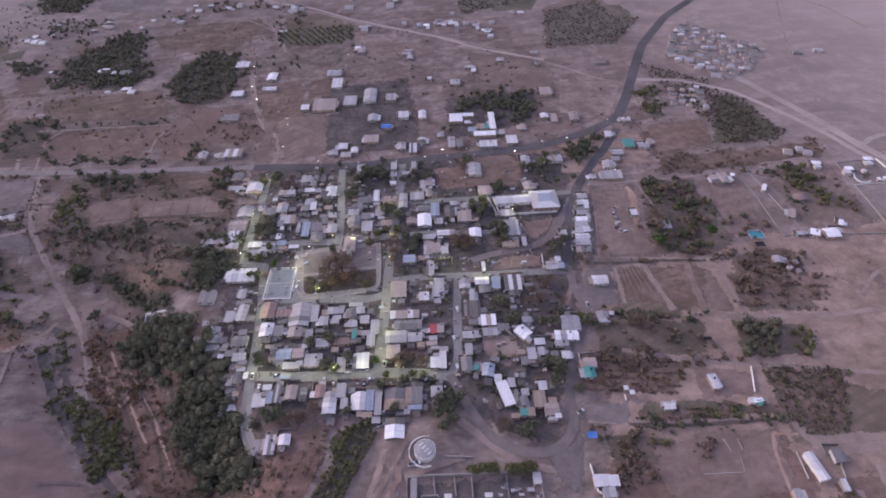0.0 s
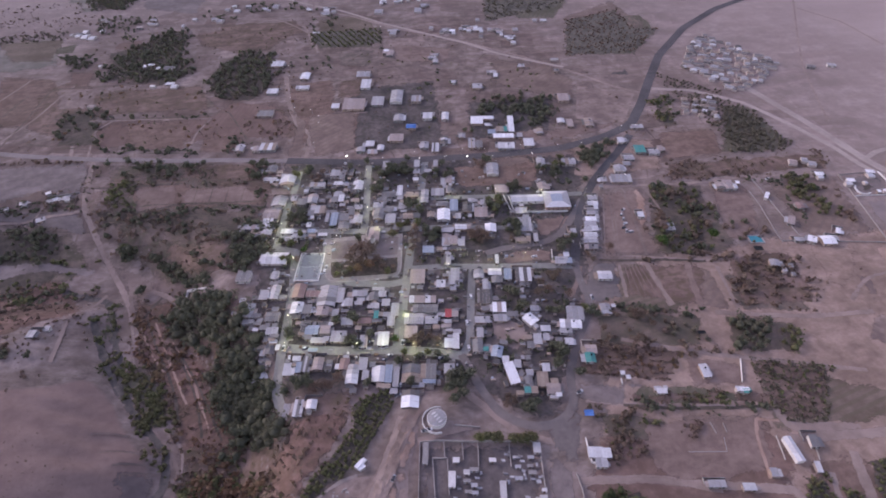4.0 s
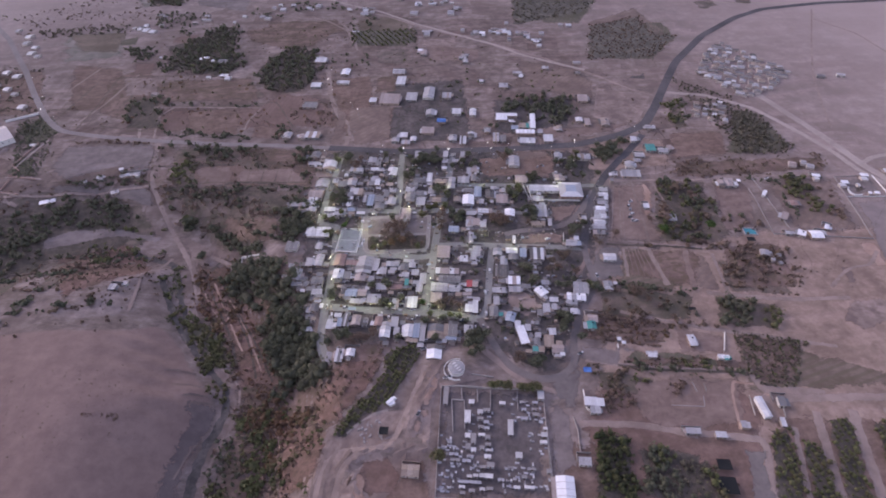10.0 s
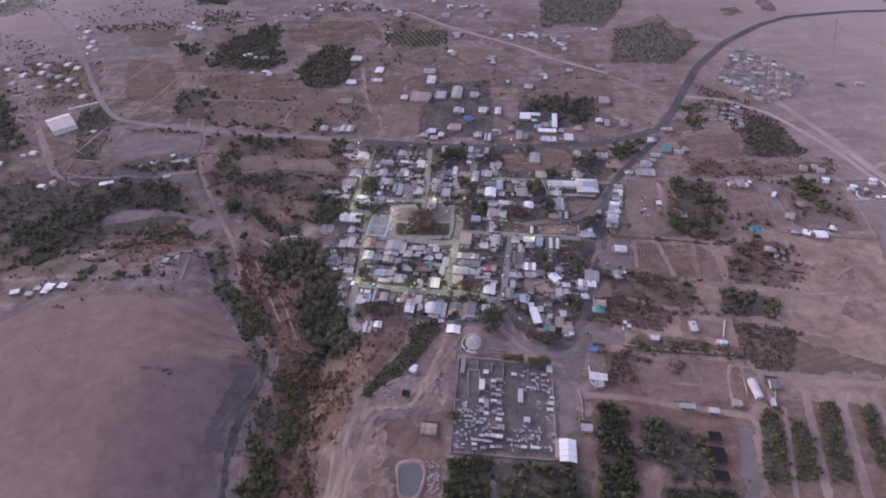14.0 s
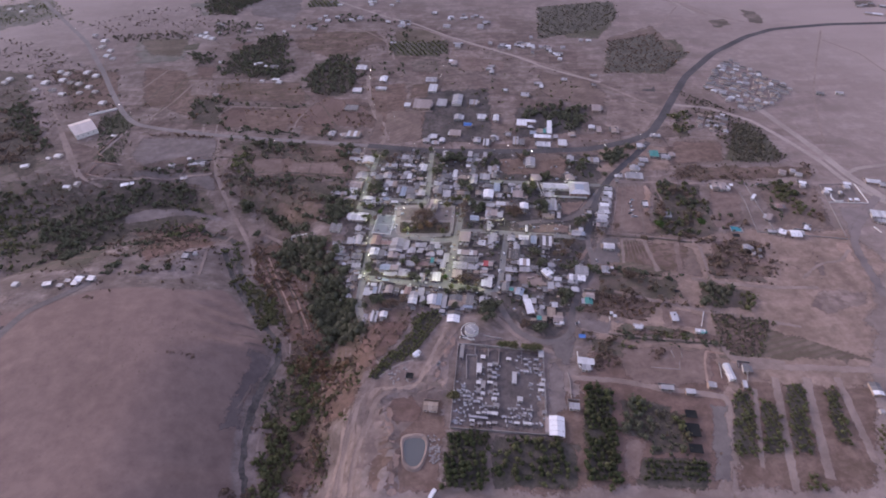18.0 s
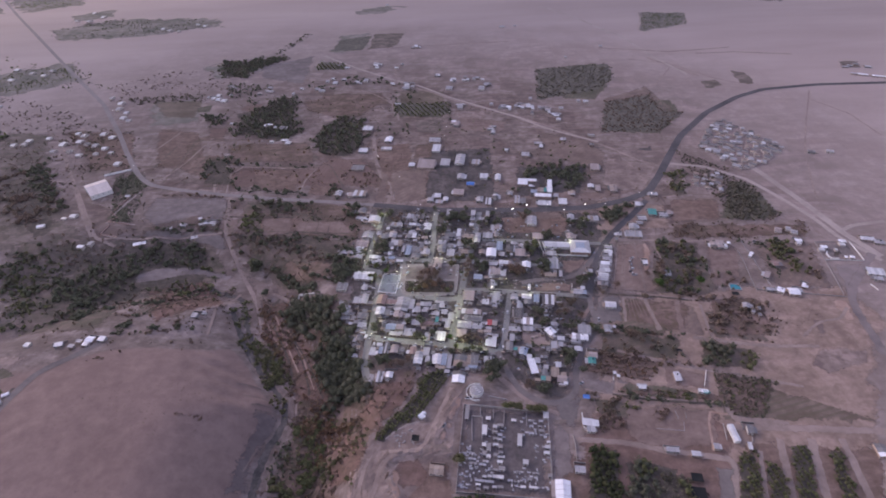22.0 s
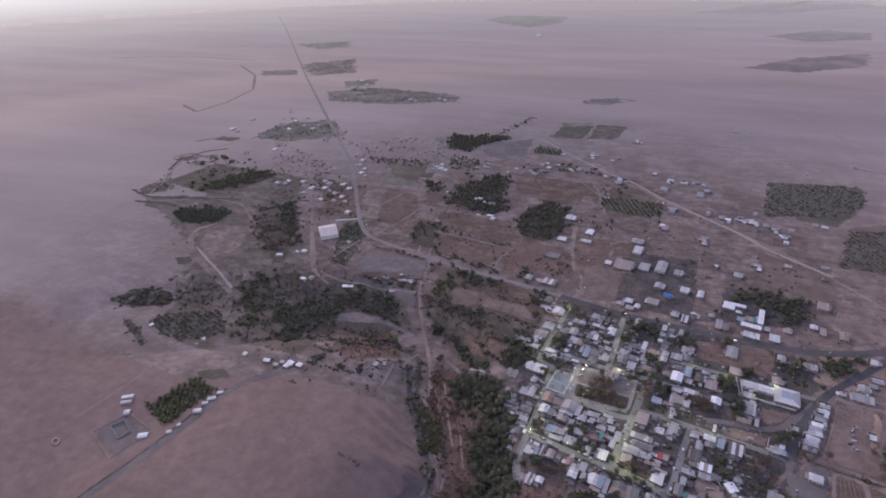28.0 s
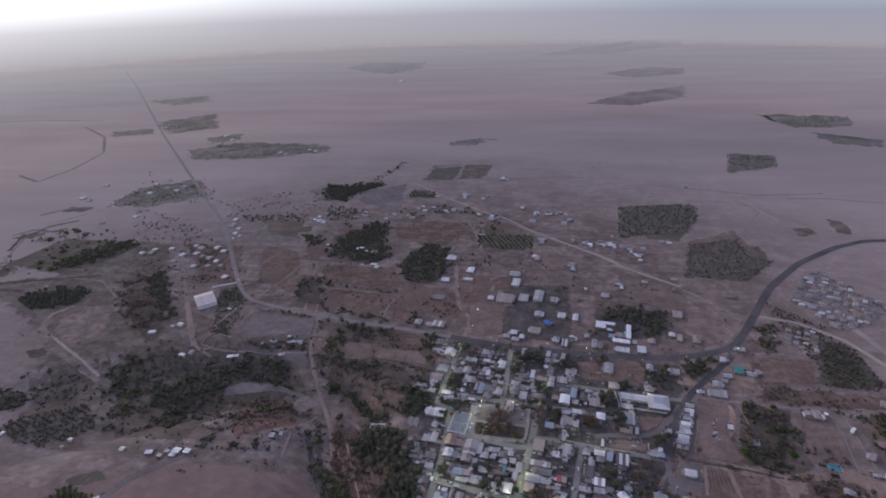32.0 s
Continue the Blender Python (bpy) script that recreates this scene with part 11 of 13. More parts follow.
grove([(-155.1, 166.9), (-114.1, 232.9), (-83.3, 211.6), (-71.6, 140.8), (-94.7, 97.2), (-135.8, 97.7), (-154.4, 123.5)], 9, 3.6, "olive", "olive shrubs within a far wood", name="woodland", leaves=14, keep=0.4)
grove([(-389.2, 537.2), (-333.4, 535.9), (-253.6, 560.0), (-255.7, 527.5), (-308.4, 478.7), (-312.6, 434.4), (-366.0, 441.8)], 6.0, 5.2, "dark", "dark trees of a far farm", name="woodland", leaves=24, keep=0.66)
grove([(-389.2, 537.2), (-333.4, 535.9), (-253.6, 560.0), (-255.7, 527.5), (-308.4, 478.7), (-312.6, 434.4), (-366.0, 441.8)], 5.2, 3.8, "dusty", "dusty trees within a far wood", name="woodland", leaves=18, keep=0.6)
grove([(-389.2, 537.2), (-333.4, 535.9), (-253.6, 560.0), (-255.7, 527.5), (-308.4, 478.7), (-312.6, 434.4), (-366.0, 441.8)], 9, 3.6, "olive", "olive shrubs within a far wood", name="woodland", leaves=14, keep=0.4)
grove([(-184.8, 504.5), (-131.4, 496.6), (-126.5, 456.6), (-187.5, 457.5)], 4.6, 3.6, "olive", "dark far orchard strip trees in rows", name="orchard", leaves=14, keep=0.85, rows=(0.35, 7.5))
grove([(-31.8, 279.6), (63.3, 267.2), (59.2, 215.8), (2.3, 212.6), (-33.7, 235.4)], 4.6, 3.6, "olive", "dark far crop block trees in rows", name="orchard", leaves=14, keep=0.85, rows=(0.35, 7.5))
grove([(240.4, 418.4), (395.8, 431.0), (379.0, 350.6), (332.1, 294.0), (213.3, 260.9)], 5.0, 3.2, "dusty", "olive far orchard trees in rows", name="orchard", leaves=14, keep=0.6, rows=(0.35, 7.5))
grove([(324.4, 242.4), (414.9, 268.4), (405.7, 198.7), (438.6, 181.6), (371.1, 116.6), (280.7, 122.6)], 5.0, 3.2, "brown", "brown far orchard trees in rows", name="orchard", leaves=14, keep=0.7, rows=(0.35, 7.5))
grove([(-121.2, 411.0), (-27.4, 394.3), (-27.6, 364.6), (-122.0, 375.4)], 6, 4.6, "dark", "scattered dark trees beyond the highway", name="woodland", leaves=20, keep=0.55, patchy=14)
grove([(-349.6, 409.0), (-264.9, 383.9), (-262.6, 336.9), (-334.5, 337.3)], 6, 4.6, "dark", "scattered dark trees beyond the highway", name="woodland", leaves=20, keep=0.55, patchy=14)
grove([(85.7, 105.1), (110.6, 113.7), (107.3, 77.7), (80.6, 61.0)], 6, 4.6, "dark", "scattered dark trees beyond the highway", name="woodland", leaves=20, keep=0.55, patchy=14)
grove([(143.4, 39.4), (210.2, 25.1), (229.5, -2.1), (218.9, -34.1), (183.7, -9.7), (144.5, 3.7)], 6, 4.6, "dark", "scattered dark trees beyond the highway", name="woodland", leaves=20, keep=0.55, patchy=14)
grove([(-197.6, 421.5), (-176.3, 394.8), (-190.2, 361.4), (-200.6, 386.0)], 6, 4.6, "dark", "scattered dark trees beyond the highway", name="woodland", leaves=20, keep=0.55, patchy=14)
grove([(337.0, 2.5), (362.4, -8.2), (337.8, -65.2), (311.8, -61.0)], 6, 4.6, "dark", "scattered dark trees beyond the highway", name="woodland", leaves=20, keep=0.55, patchy=14)
grove([(-9.3, 333.9), (3.0, 332.3), (1.6, 285.3), (-14.2, 282.4)], 6, 4.6, "dark", "scattered dark trees beyond the highway", name="woodland", leaves=20, keep=0.55, patchy=14)
grove([(-75.8, 206.3), (-3.1, 182.2), (-12.8, 146.5), (-65.2, 159.9)], 6, 4.6, "dark", "scattered dark trees beyond the highway", name="woodland", leaves=20, keep=0.55, patchy=14)
grove([(-31.8, 323.3), (-27.7, 322.7), (-27.2, 220.6), (-31.9, 221.2)], 3.4, 2.8, "dark", "thin hedge along a far field", name="hedge", leaves=10, keep=0.6)
grove([(61.2, 277.4), (65.1, 276.9), (58.0, 189.5), (54.3, 189.8)], 3.4, 2.8, "dark", "thin hedge along a far field", name="hedge", leaves=10, keep=0.6)
grove([(-277.1, 86.7), (-141.4, 58.9), (-140.8, 53.9), (-275.8, 81.5)], 3.4, 2.8, "dark", "thin hedge along a far field", name="hedge", leaves=10, keep=0.6)
grove([(-193.1, 385.1), (-132.9, 354.3), (-132.3, 345.9), (-192.0, 376.1)], 3.4, 2.8, "dark", "thin hedge along a far field", name="hedge", leaves=10, keep=0.6)
grove([(-282.6, 578.3), (-233.7, 717.6), (-228.6, 707.7), (-275.9, 566.2)], 3.4, 2.8, "dark", "thin hedge along a far field", name="hedge", leaves=10, keep=0.6)
grove([(-330.4, 371.7), (-253.2, 285.2), (-253.8, 277.9), (-330.6, 363.5)], 3.4, 2.8, "dark", "thin hedge along a far field", name="hedge", leaves=10, keep=0.6)
grove([(-201.6, -181.9), (-191.9, -182.5), (-184.6, -213.1), (-183.8, -239.5), (-169.8, -251.2), (-148.3, -257.6), (-133.5, -284.7), (-131.1, -307.9), (-140.4, -307.1), (-152.1, -286.6), (-170.5, -267.2), (-185.4, -245.7), (-197.1, -211.8)], 3.4, 3.0, "olive", "yellow-green reeds along the stream", name="scrub", leaves=18, keep=0.7)
grove([(-53.2, -340.7), (-31.3, -316.4), (-10.6, -316.9), (-14.8, -342.3), (-36.0, -369.6), (-51.2, -385.1)], 4, 2.6, "brown", "dry brush beside the strip orchard", name="brush", leaves=9, keep=0.6, patchy=12)
grove([(-299.2, -65.7), (-268.9, -60.9), (-241.5, -65.8), (-242.5, -75.2), (-288.6, -69.9)], 3.2, 2.6, "dark", "low dark hedge beside the sheds", name="hedge", leaves=14, keep=0.7)
grove([(-102.4, -149.8), (-68.4, -144.3), (-65.3, -186.1), (-90.1, -184.6)], 4.6, 6.0, "dark", "dark trees at the edge of the town", name="woodland", leaves=48, keep=0.85)
grove([(-228.8, -27.5), (-183.4, -33.2), (-141.1, -36.2), (-141.8, -52.7), (-179.9, -52.5), (-220.8, -49.6)], 6.0, 5.6, "dark", "dark round trees along the highway", name="woodland", leaves=44, keep=0.5, patchy=8)
grove([(-198.1, -123.5), (-184.4, -127.3), (-183.3, -140.0), (-195.7, -138.4)], 4.0, 6.0, "dark", "thick dark shrub beside the track", name="scrub", leaves=40, keep=0.95)
grove([(-170.8, -140.9), (-162.4, -143.8), (-157.3, -161.0), (-165.0, -158.1)], 4.0, 5.0, "dark", "thick dark shrub beside the track", name="scrub", leaves=36, keep=0.95)
grove([(-177.4, -168.0), (-170.6, -165.7), (-168.3, -186.8), (-174.9, -185.7)], 4.0, 4.6, "brown", "thick brown shrub on the fan", name="scrub", leaves=30, keep=0.9)
grove([(204.6, -213.4), (209.3, -214.3), (202.7, -232.7), (197.7, -233.2)], 3.2, 2.6, "brown", "dry shrubs on the bare lot", name="scrub", leaves=18, keep=0.7)
grove([(225.8, -213.4), (235.5, -216.5), (230.7, -240.2), (221.9, -235.9)], 3.2, 2.6, "brown", "dry shrubs beside the wood", name="scrub", leaves=18, keep=0.7)
grove([(257.5, -155.7), (312.7, -163.1), (262.7, -256.7), (247.6, -248.6), (236.5, -241.2), (236.1, -224.0), (250.6, -206.1), (252.4, -186.2)], 5.2, 5.2, "dark", "dense mixed trees around a farmhouse", name="woodland", leaves=40, keep=0.82, patchy=26)
grove([(257.5, -155.7), (312.7, -163.1), (262.7, -256.7), (247.6, -248.6), (236.5, -241.2), (236.1, -224.0), (250.6, -206.1), (252.4, -186.2)], 6.5, 4.4, "olive", "olive shrubs around a farmhouse", name="woodland", leaves=30, keep=0.55)
grove([(-17.6, -201.5), (-5.7, -204.9), (-6.5, -219.1), (-17.3, -217.3)], 2.4, 2.6, "dark", "dark shrubs of a plaza bed", name="scrub", leaves=20, keep=0.95)
grove([(5.0, -205.2), (19.3, -208.9), (16.8, -224.2), (4.7, -222.3)], 2.4, 2.6, "dark", "dark shrubs of a plaza bed", name="scrub", leaves=20, keep=0.9)
grove([(19.7, -209.0), (30.3, -210.6), (26.3, -225.0), (18.2, -224.4)], 2.4, 1.8, "rust", "low red flowers of a plaza bed", name="hedge", leaves=14, keep=0.95)
grove([(42.4, -172.1), (50.8, -175.1), (44.3, -225.7), (38.5, -226.2)], 5.0, 4.6, "brown", "brown street trees beside the plaza", name="woodland", leaves=40, keep=0.8)
grove([(-15.4, -169.0), (7.4, -172.1), (7.2, -175.4), (-15.5, -172.3)], 2.2, 1.8, "dark", "clipped shrubs along the plaza", name="hedge", leaves=14, keep=0.8)
grove([(292.0, -125.2), (449.6, -139.0), (434.2, -165.0), (282.0, -154.2)], 4.4, 3.0, "brown", "brown shrubs on a strip of ground", name="brush", leaves=9, keep=0.7, patchy=11)
grove([(375.1, -168.7), (378.6, -169.0), (364.8, -231.4), (361.5, -231.2)], 2.6, 2.6, "dark", "narrow dark hedge along a garden", name="hedge", leaves=14, keep=0.85)
grove([(396.8, -173.2), (423.1, -175.8), (410.0, -235.2), (393.6, -233.8)], 5, 3.6, "brown", "dry shrubs in a walled garden", name="scrub", leaves=20, keep=0.55, patchy=12)
grove([(-124.8, -324.2), (-107.8, -300.1), (-74.1, -341.6), (-49.1, -375.7), (-68.4, -394.9), (-71.1, -438.9), (-91.2, -463.2), (-126.7, -460.1), (-130.7, -408.7), (-126.3, -380.1), (-121.7, -347.9)], 3.6, 2.8, "brown", "dry grass and brush in the ravine", name="brush", leaves=9, keep=0.7, patchy=12)
grove([(-124.8, -324.2), (-107.8, -300.1), (-74.1, -341.6), (-49.1, -375.7), (-68.4, -394.9), (-71.1, -438.9), (-91.2, -463.2), (-126.7, -460.1), (-130.7, -408.7), (-126.3, -380.1), (-121.7, -347.9)], 4.2, 3.0, "olive", "olive brush in the ravine", name="brush", leaves=9, keep=0.6, patchy=9)
grove([(-181.2, -183.7), (-142.3, -190.9), (-149.1, -226.3), (-104.5, -261.0), (-114.6, -285.4), (-105.3, -309.6), (-115.7, -323.8), (-126.7, -311.2), (-131.9, -288.7), (-155.7, -255.7), (-171.9, -243.1)], 4.2, 3.4, "brown", "dry brush on the red slope", name="brush", leaves=9, keep=0.6, patchy=11)
grove([(-231.2, -106.5), (-211.4, -128.7), (-170.9, -154.0), (-77.9, -202.4), (-74.6, -155.3), (-143.2, -130.3)], 4.4, 3.2, "brown", "dry brush above the ravine", name="brush", leaves=9, keep=0.6, patchy=12)
grove([(-204.7, -89.5), (-78.6, -116.3), (-67.3, -58.1), (-199.5, -27.2), (-216.0, -86.5)], 5.5, 3.6, "dark", "dusty brush on the terraces", name="brush", leaves=9, keep=0.6, patchy=13)
grove([(-169.4, -144.2), (-101.5, -193.0), (-76.7, -191.5), (-74.6, -155.3), (-102.3, -141.8), (-152.2, -140.6)], 6, 5.0, "dark", "dusty dark trees above the ravine", name="woodland", leaves=34, keep=0.55, patchy=12)
grove([(-149.4, -202.0), (-137.7, -193.2), (-113.6, -207.2), (-92.9, -226.3), (-86.3, -240.3), (-76.9, -259.3), (-70.4, -278.9), (-69.5, -288.2), (-60.9, -300.5), (-58.4, -318.1), (-57.6, -338.6), (-65.6, -341.9), (-77.8, -334.2), (-92.4, -312.9), (-105.7, -306.0), (-114.6, -285.4), (-105.0, -277.1), (-94.1, -269.9), (-104.1, -258.2), (-131.2, -235.9), (-150.0, -221.4)], 5.2, 8.6, "dark", "dense dark green trees on the ravine slope", name="woodland", leaves=80, keep=0.9)
grove([(-114.3, -259.8), (-76.1, -263.6), (-69.6, -291.2), (-61.7, -316.5), (-67.8, -337.8), (-89.8, -334.3), (-102.4, -313.7)], 5.2, 7.5, "dark", "dense dark green trees below the town", name="woodland", leaves=70, keep=0.9)
grove([(-169.4, -144.2), (-158.3, -166.8), (-140.2, -181.6), (-114.3, -193.4), (-83.7, -200.9), (-79.0, -185.0), (-76.3, -161.3), (-89.2, -151.7), (-98.4, -162.0), (-94.6, -183.9), (-115.4, -182.6), (-147.0, -164.9), (-160.2, -146.5)], 4.4, 6.0, "dark", "dark scrub trees above the ravine", name="woodland", leaves=44, keep=0.8)
grove([(-234.4, -91.8), (-215.6, -106.3), (-152.7, -126.2), (-95.1, -153.4), (-77.1, -146.8), (-91.1, -125.4), (-145.0, -103.8), (-190.4, -95.2), (-232.1, -82.7)], 6.5, 5.2, "dark", "dusty trees along the terrace edge", name="woodland", leaves=36, keep=0.6, patchy=16)
grove([(-234.4, -91.8), (-215.6, -108.4), (-152.2, -131.7), (-98.7, -158.8), (-77.1, -146.8), (-91.1, -125.4), (-145.0, -103.8), (-190.4, -95.2), (-232.1, -82.7)], 4.5, 3.4, "brown", "dry brush along the terrace edge", name="brush", leaves=9, keep=0.75, patchy=14)
grove([(-201.7, -184.1), (-189.9, -178.9), (-180.5, -204.3), (-177.7, -233.0), (-170.4, -249.9), (-154.8, -260.0), (-140.5, -275.3), (-131.3, -292.5), (-129.3, -313.9), (-138.1, -315.1), (-147.3, -299.3), (-160.1, -281.9), (-176.6, -258.7), (-189.3, -231.3)], 3.6, 3.4, "olive", "olive trees and reeds along the stream", name="woodland", leaves=26, keep=0.8, patchy=24)
grove([(-158.4, -268.7), (-135.3, -284.3), (-127.1, -317.8), (-132.6, -330.8), (-143.2, -327.5), (-160.7, -285.6)], 3.6, 3.4, "olive", "olive trees and reeds along the stream", name="woodland", leaves=26, keep=0.8, patchy=24)
grove([(-245.7, -150.7), (-230.0, -139.5), (-208.1, -149.7), (-202.5, -165.1), (-216.5, -175.8), (-234.4, -184.5)], 5, 4.0, "olive", "olive scrub on the valley terrace", name="scrub", leaves=26, keep=0.6, patchy=14)
grove([(-181.2, -183.7), (-142.3, -190.9), (-149.1, -226.3), (-104.5, -261.0), (-114.6, -285.4), (-105.3, -309.6), (-115.7, -323.8), (-126.7, -311.2), (-131.9, -288.7), (-155.7, -255.7), (-171.9, -243.1)], 3.8, 3.0, "rust", "rusty tufts on the bare red slope", name="brush", leaves=9, keep=0.75, patchy=13)
grove([(-149.1, -226.3), (-104.5, -261.0), (-111.7, -282.3), (-126.9, -278.6)], 5, 3.6, "brown", "dry grey-brown scrub on the red slope", name="brush", leaves=9, keep=0.6, patchy=12)
grove([(-116.0, -336.8), (-95.4, -325.5), (-78.1, -354.9), (-49.1, -375.7), (-67.4, -383.4), (-88.7, -389.4), (-97.4, -377.6), (-113.5, -357.2)], 3.2, 3.6, "rust", "orange-brown scrub on the ravine slope", name="scrub", leaves=20, keep=0.9, patchy=20)
grove([(-120.1, -342.2), (-100.3, -349.7), (-91.3, -385.2), (-102.6, -413.1), (-114.4, -403.0), (-105.1, -376.9)], 3.4, 4.2, "olive", "olive bushes on the ravine floor", name="scrub", leaves=26, keep=0.95)
grove([(-129.9, -400.3), (-114.4, -403.0), (-106.3, -428.3), (-111.4, -452.6), (-114.1, -461.1), (-128.6, -459.9), (-130.1, -439.1), (-128.0, -417.9)], 4.0, 5.0, "olive", "dense olive thicket on the ravine floor", name="woodland", leaves=34, keep=0.9)
grove([(-97.4, -377.6), (-70.4, -393.6), (-70.8, -416.3), (-73.4, -437.8), (-84.7, -440.6), (-91.3, -422.6)], 3.6, 4.2, "olive", "dusty olive thicket on the ravine slope", name="woodland", leaves=30, keep=0.85, patchy=22)
grove([(-109.2, -410.4), (-86.9, -410.9), (-84.5, -444.4), (-95.2, -462.5), (-107.0, -461.6)], 3.4, 2.4, "rust", "rusty tufts on the bare red slope", name="brush", leaves=9, keep=0.6, patchy=9)
grove([(-132.5, -362.8), (-110.2, -357.4), (-111.6, -391.1), (-116.5, -403.8), (-134.8, -396.5)], 4.2, 2.6, "dark", "small round bushes in rows", name="bush_rows", leaves=16, keep=0.95, rows=(0.3, 4.4))
grove([(-95.3, -326.7), (-53.4, -325.6), (-45.2, -353.7), (-71.6, -366.8), (-85.5, -357.2)], 4, 2.6, "brown", "dry brown brush below the town", name="brush", leaves=9, keep=0.6, patchy=12)
grove([(-63.3, -341.9), (-14.9, -324.8), (-6.5, -327.3), (-24.7, -351.0), (-52.1, -364.3)], 3.2, 1.9, "brown", "young bushes in rows beside the strip orchard", name="bush_rows", leaves=12, keep=0.8, rows=(-0.62, 5.2))
grove([(-151.4, -457.1), (-143.5, -450.3), (-131.3, -455.8), (-128.6, -459.9), (-152.1, -462.6)], 4, 4.6, "brown", "brown bushes at the foot of the sand hill", name="scrub", leaves=26, keep=0.9)
grove([(-225.0, -17.7), (-150.3, -33.6), (-149.7, -59.2), (-212.5, -49.8)], 6.5, 6.0, "dark", "dark round trees along the highway", name="woodland", leaves=48, keep=0.5, patchy=9)
grove([(-219.6, -60.1), (-198.2, -53.5), (-187.0, -74.9), (-200.1, -89.8), (-217.2, -87.2)], 5, 4.4, "olive", "olive-brown scrub on the terraces", name="scrub", leaves=26, keep=0.75)
grove([(-94.4, -48.7), (-72.3, -52.2), (-73.8, -75.4), (-87.9, -74.0)], 6, 6.0, "dark", "dark trees beside the highway", name="woodland", leaves=48, keep=0.8)
grove([(-150.7, -37.1), (-86.5, -59.7), (-78.4, -120.0), (-141.3, -99.6), (-181.2, -94.9), (-190.2, -59.7)], 4.6, 2.4, "brown", "dry brush on the terraces", name="brush", leaves=9, keep=0.45, patchy=15)
grove([(-114.2, -66.8), (-82.7, -83.8), (-84.3, -95.5), (-116.2, -90.8)], 4.6, 3.0, "brown", "brown shrubs on the terraces", name="brush", leaves=9, keep=0.7, patchy=10)
grove([(-171.3, -105.1), (-76.4, -117.6), (-76.2, -120.6), (-171.3, -107.4)], 2.4, 2.6, "dark", "straggling hedge along a terrace edge", name="hedge", leaves=14, keep=0.6)
grove([(-149.5, -74.9), (-68.1, -101.5), (-68.0, -104.7), (-149.0, -78.2)], 2.4, 2.6, "dark", "straggling hedge along a terrace edge", name="hedge", leaves=14, keep=0.6)
grove([(-200.1, -89.8), (-141.2, -100.3), (-139.7, -104.5), (-199.9, -92.5)], 2.4, 2.6, "dark", "straggling hedge along a terrace edge", name="hedge", leaves=14, keep=0.6)
grove([(-213.0, -105.4), (-172.8, -124.4), (-168.6, -154.9), (-188.6, -148.4)], 5, 2.4, "brown", "dry brush on the bare fan", name="brush", leaves=9, keep=0.25, patchy=12)
tree(-190.7, -135.3, 11, "dark")
tree(-194.9, -131.4, 8, "olive")
tree(-174.6, -178.9, 8, "dark")
tree(-173.1, -174.9, 6, "dark")
tree(-164.7, -148.4, 8, "dark")
tree(-195.6, -38.9, 7, "dark")
tree(-187.2, -34.9, 7, "dark")
tree(-174.8, -41.6, 7, "dark")
tree(-160.4, -47.0, 7, "dark")
tree(-135.9, -41.0, 6, "dark")
grove([(-383.4, -184.9), (-399.1, -155.4), (-381.5, -130.0), (-350.7, -109.6), (-312.0, -120.4), (-322.5, -153.6), (-336.1, -190.9), (-347.9, -224.2)], 5.2, 5.6, "dark", "dense dark valley wood", name="woodland", leaves=36, keep=0.72)
grove([(-347.8, -107.1), (-327.0, -90.1), (-293.1, -82.3), (-259.3, -98.5), (-248.2, -112.3), (-268.7, -127.9), (-310.0, -124.4)], 5.2, 5.6, "dark", "dense dark valley wood", name="woodland", leaves=36, keep=0.72)
grove([(-475.9, -145.6), (-468.9, -116.6), (-438.3, -100.8), (-406.6, -130.8), (-380.2, -189.7), (-391.6, -224.6), (-414.8, -225.6)], 6, 5.4, "dark", "dusty trees on the valley floor", name="woodland", leaves=36, keep=0.6, patchy=16)
grove([(-475.9, -145.6), (-468.9, -116.6), (-438.3, -100.8), (-406.6, -130.8), (-380.2, -189.7), (-391.6, -224.6), (-414.8, -225.6)], 4.5, 3.2, "olive", "olive scrub on the valley floor", name="brush", leaves=9, keep=0.8, patchy=14)
grove([(-301.4, -156.5), (-269.6, -125.9), (-215.9, -136.9), (-210.6, -159.9), (-254.1, -176.1)], 5, 4.2, "olive", "olive scrub on the valley edge", name="scrub", leaves=24, keep=0.6, patchy=14)
grove([(-323.4, -221.4), (-294.0, -170.6), (-207.8, -167.0), (-202.7, -197.3), (-263.2, -251.1)], 5, 2.6, "brown", "dry brush on the valley edge", name="brush", leaves=9, keep=0.5, patchy=14)
grove([(-590.6, 74.3), (-537.5, 116.1), (-453.6, -9.9), (-450.0, -54.1), (-496.3, -50.8), (-547.8, -0.6)], 5, 4.0, "brown", "dark brown scrub beside the warehouse", name="scrub", leaves=22, keep=0.75, patchy=14)
grove([(-553.1, 86.8), (-536.6, 116.4), (-453.6, -9.9), (-446.6, -44.3)], 5, 4.6, "dark", "dark trees beside the warehouse", name="woodland", leaves=30, keep=0.8)
grove([(-733.0, 130.5), (-728.6, 183.5), (-679.3, 226.6), (-646.3, 207.6), (-668.0, 155.7), (-695.9, 124.9)], 4.5, 3.4, "dark", "dark green thicket on the plain", name="woodland", leaves=16, keep=0.9)
grove([(-462.3, -113.1), (-413.9, -74.1), (-350.4, -59.5), (-333.9, -93.3), (-399.6, -128.1)], 5, 2.6, "brown", "brush on the valley edge", name="brush", leaves=9, keep=0.6, patchy=13)
grove([(-272.8, -51.4), (-239.8, -18.5), (-218.0, -56.8), (-220.3, -115.0), (-253.9, -88.0)], 5, 2.8, "dark", "low dark brush beside the track", name="brush", leaves=9, keep=0.6, patchy=11)
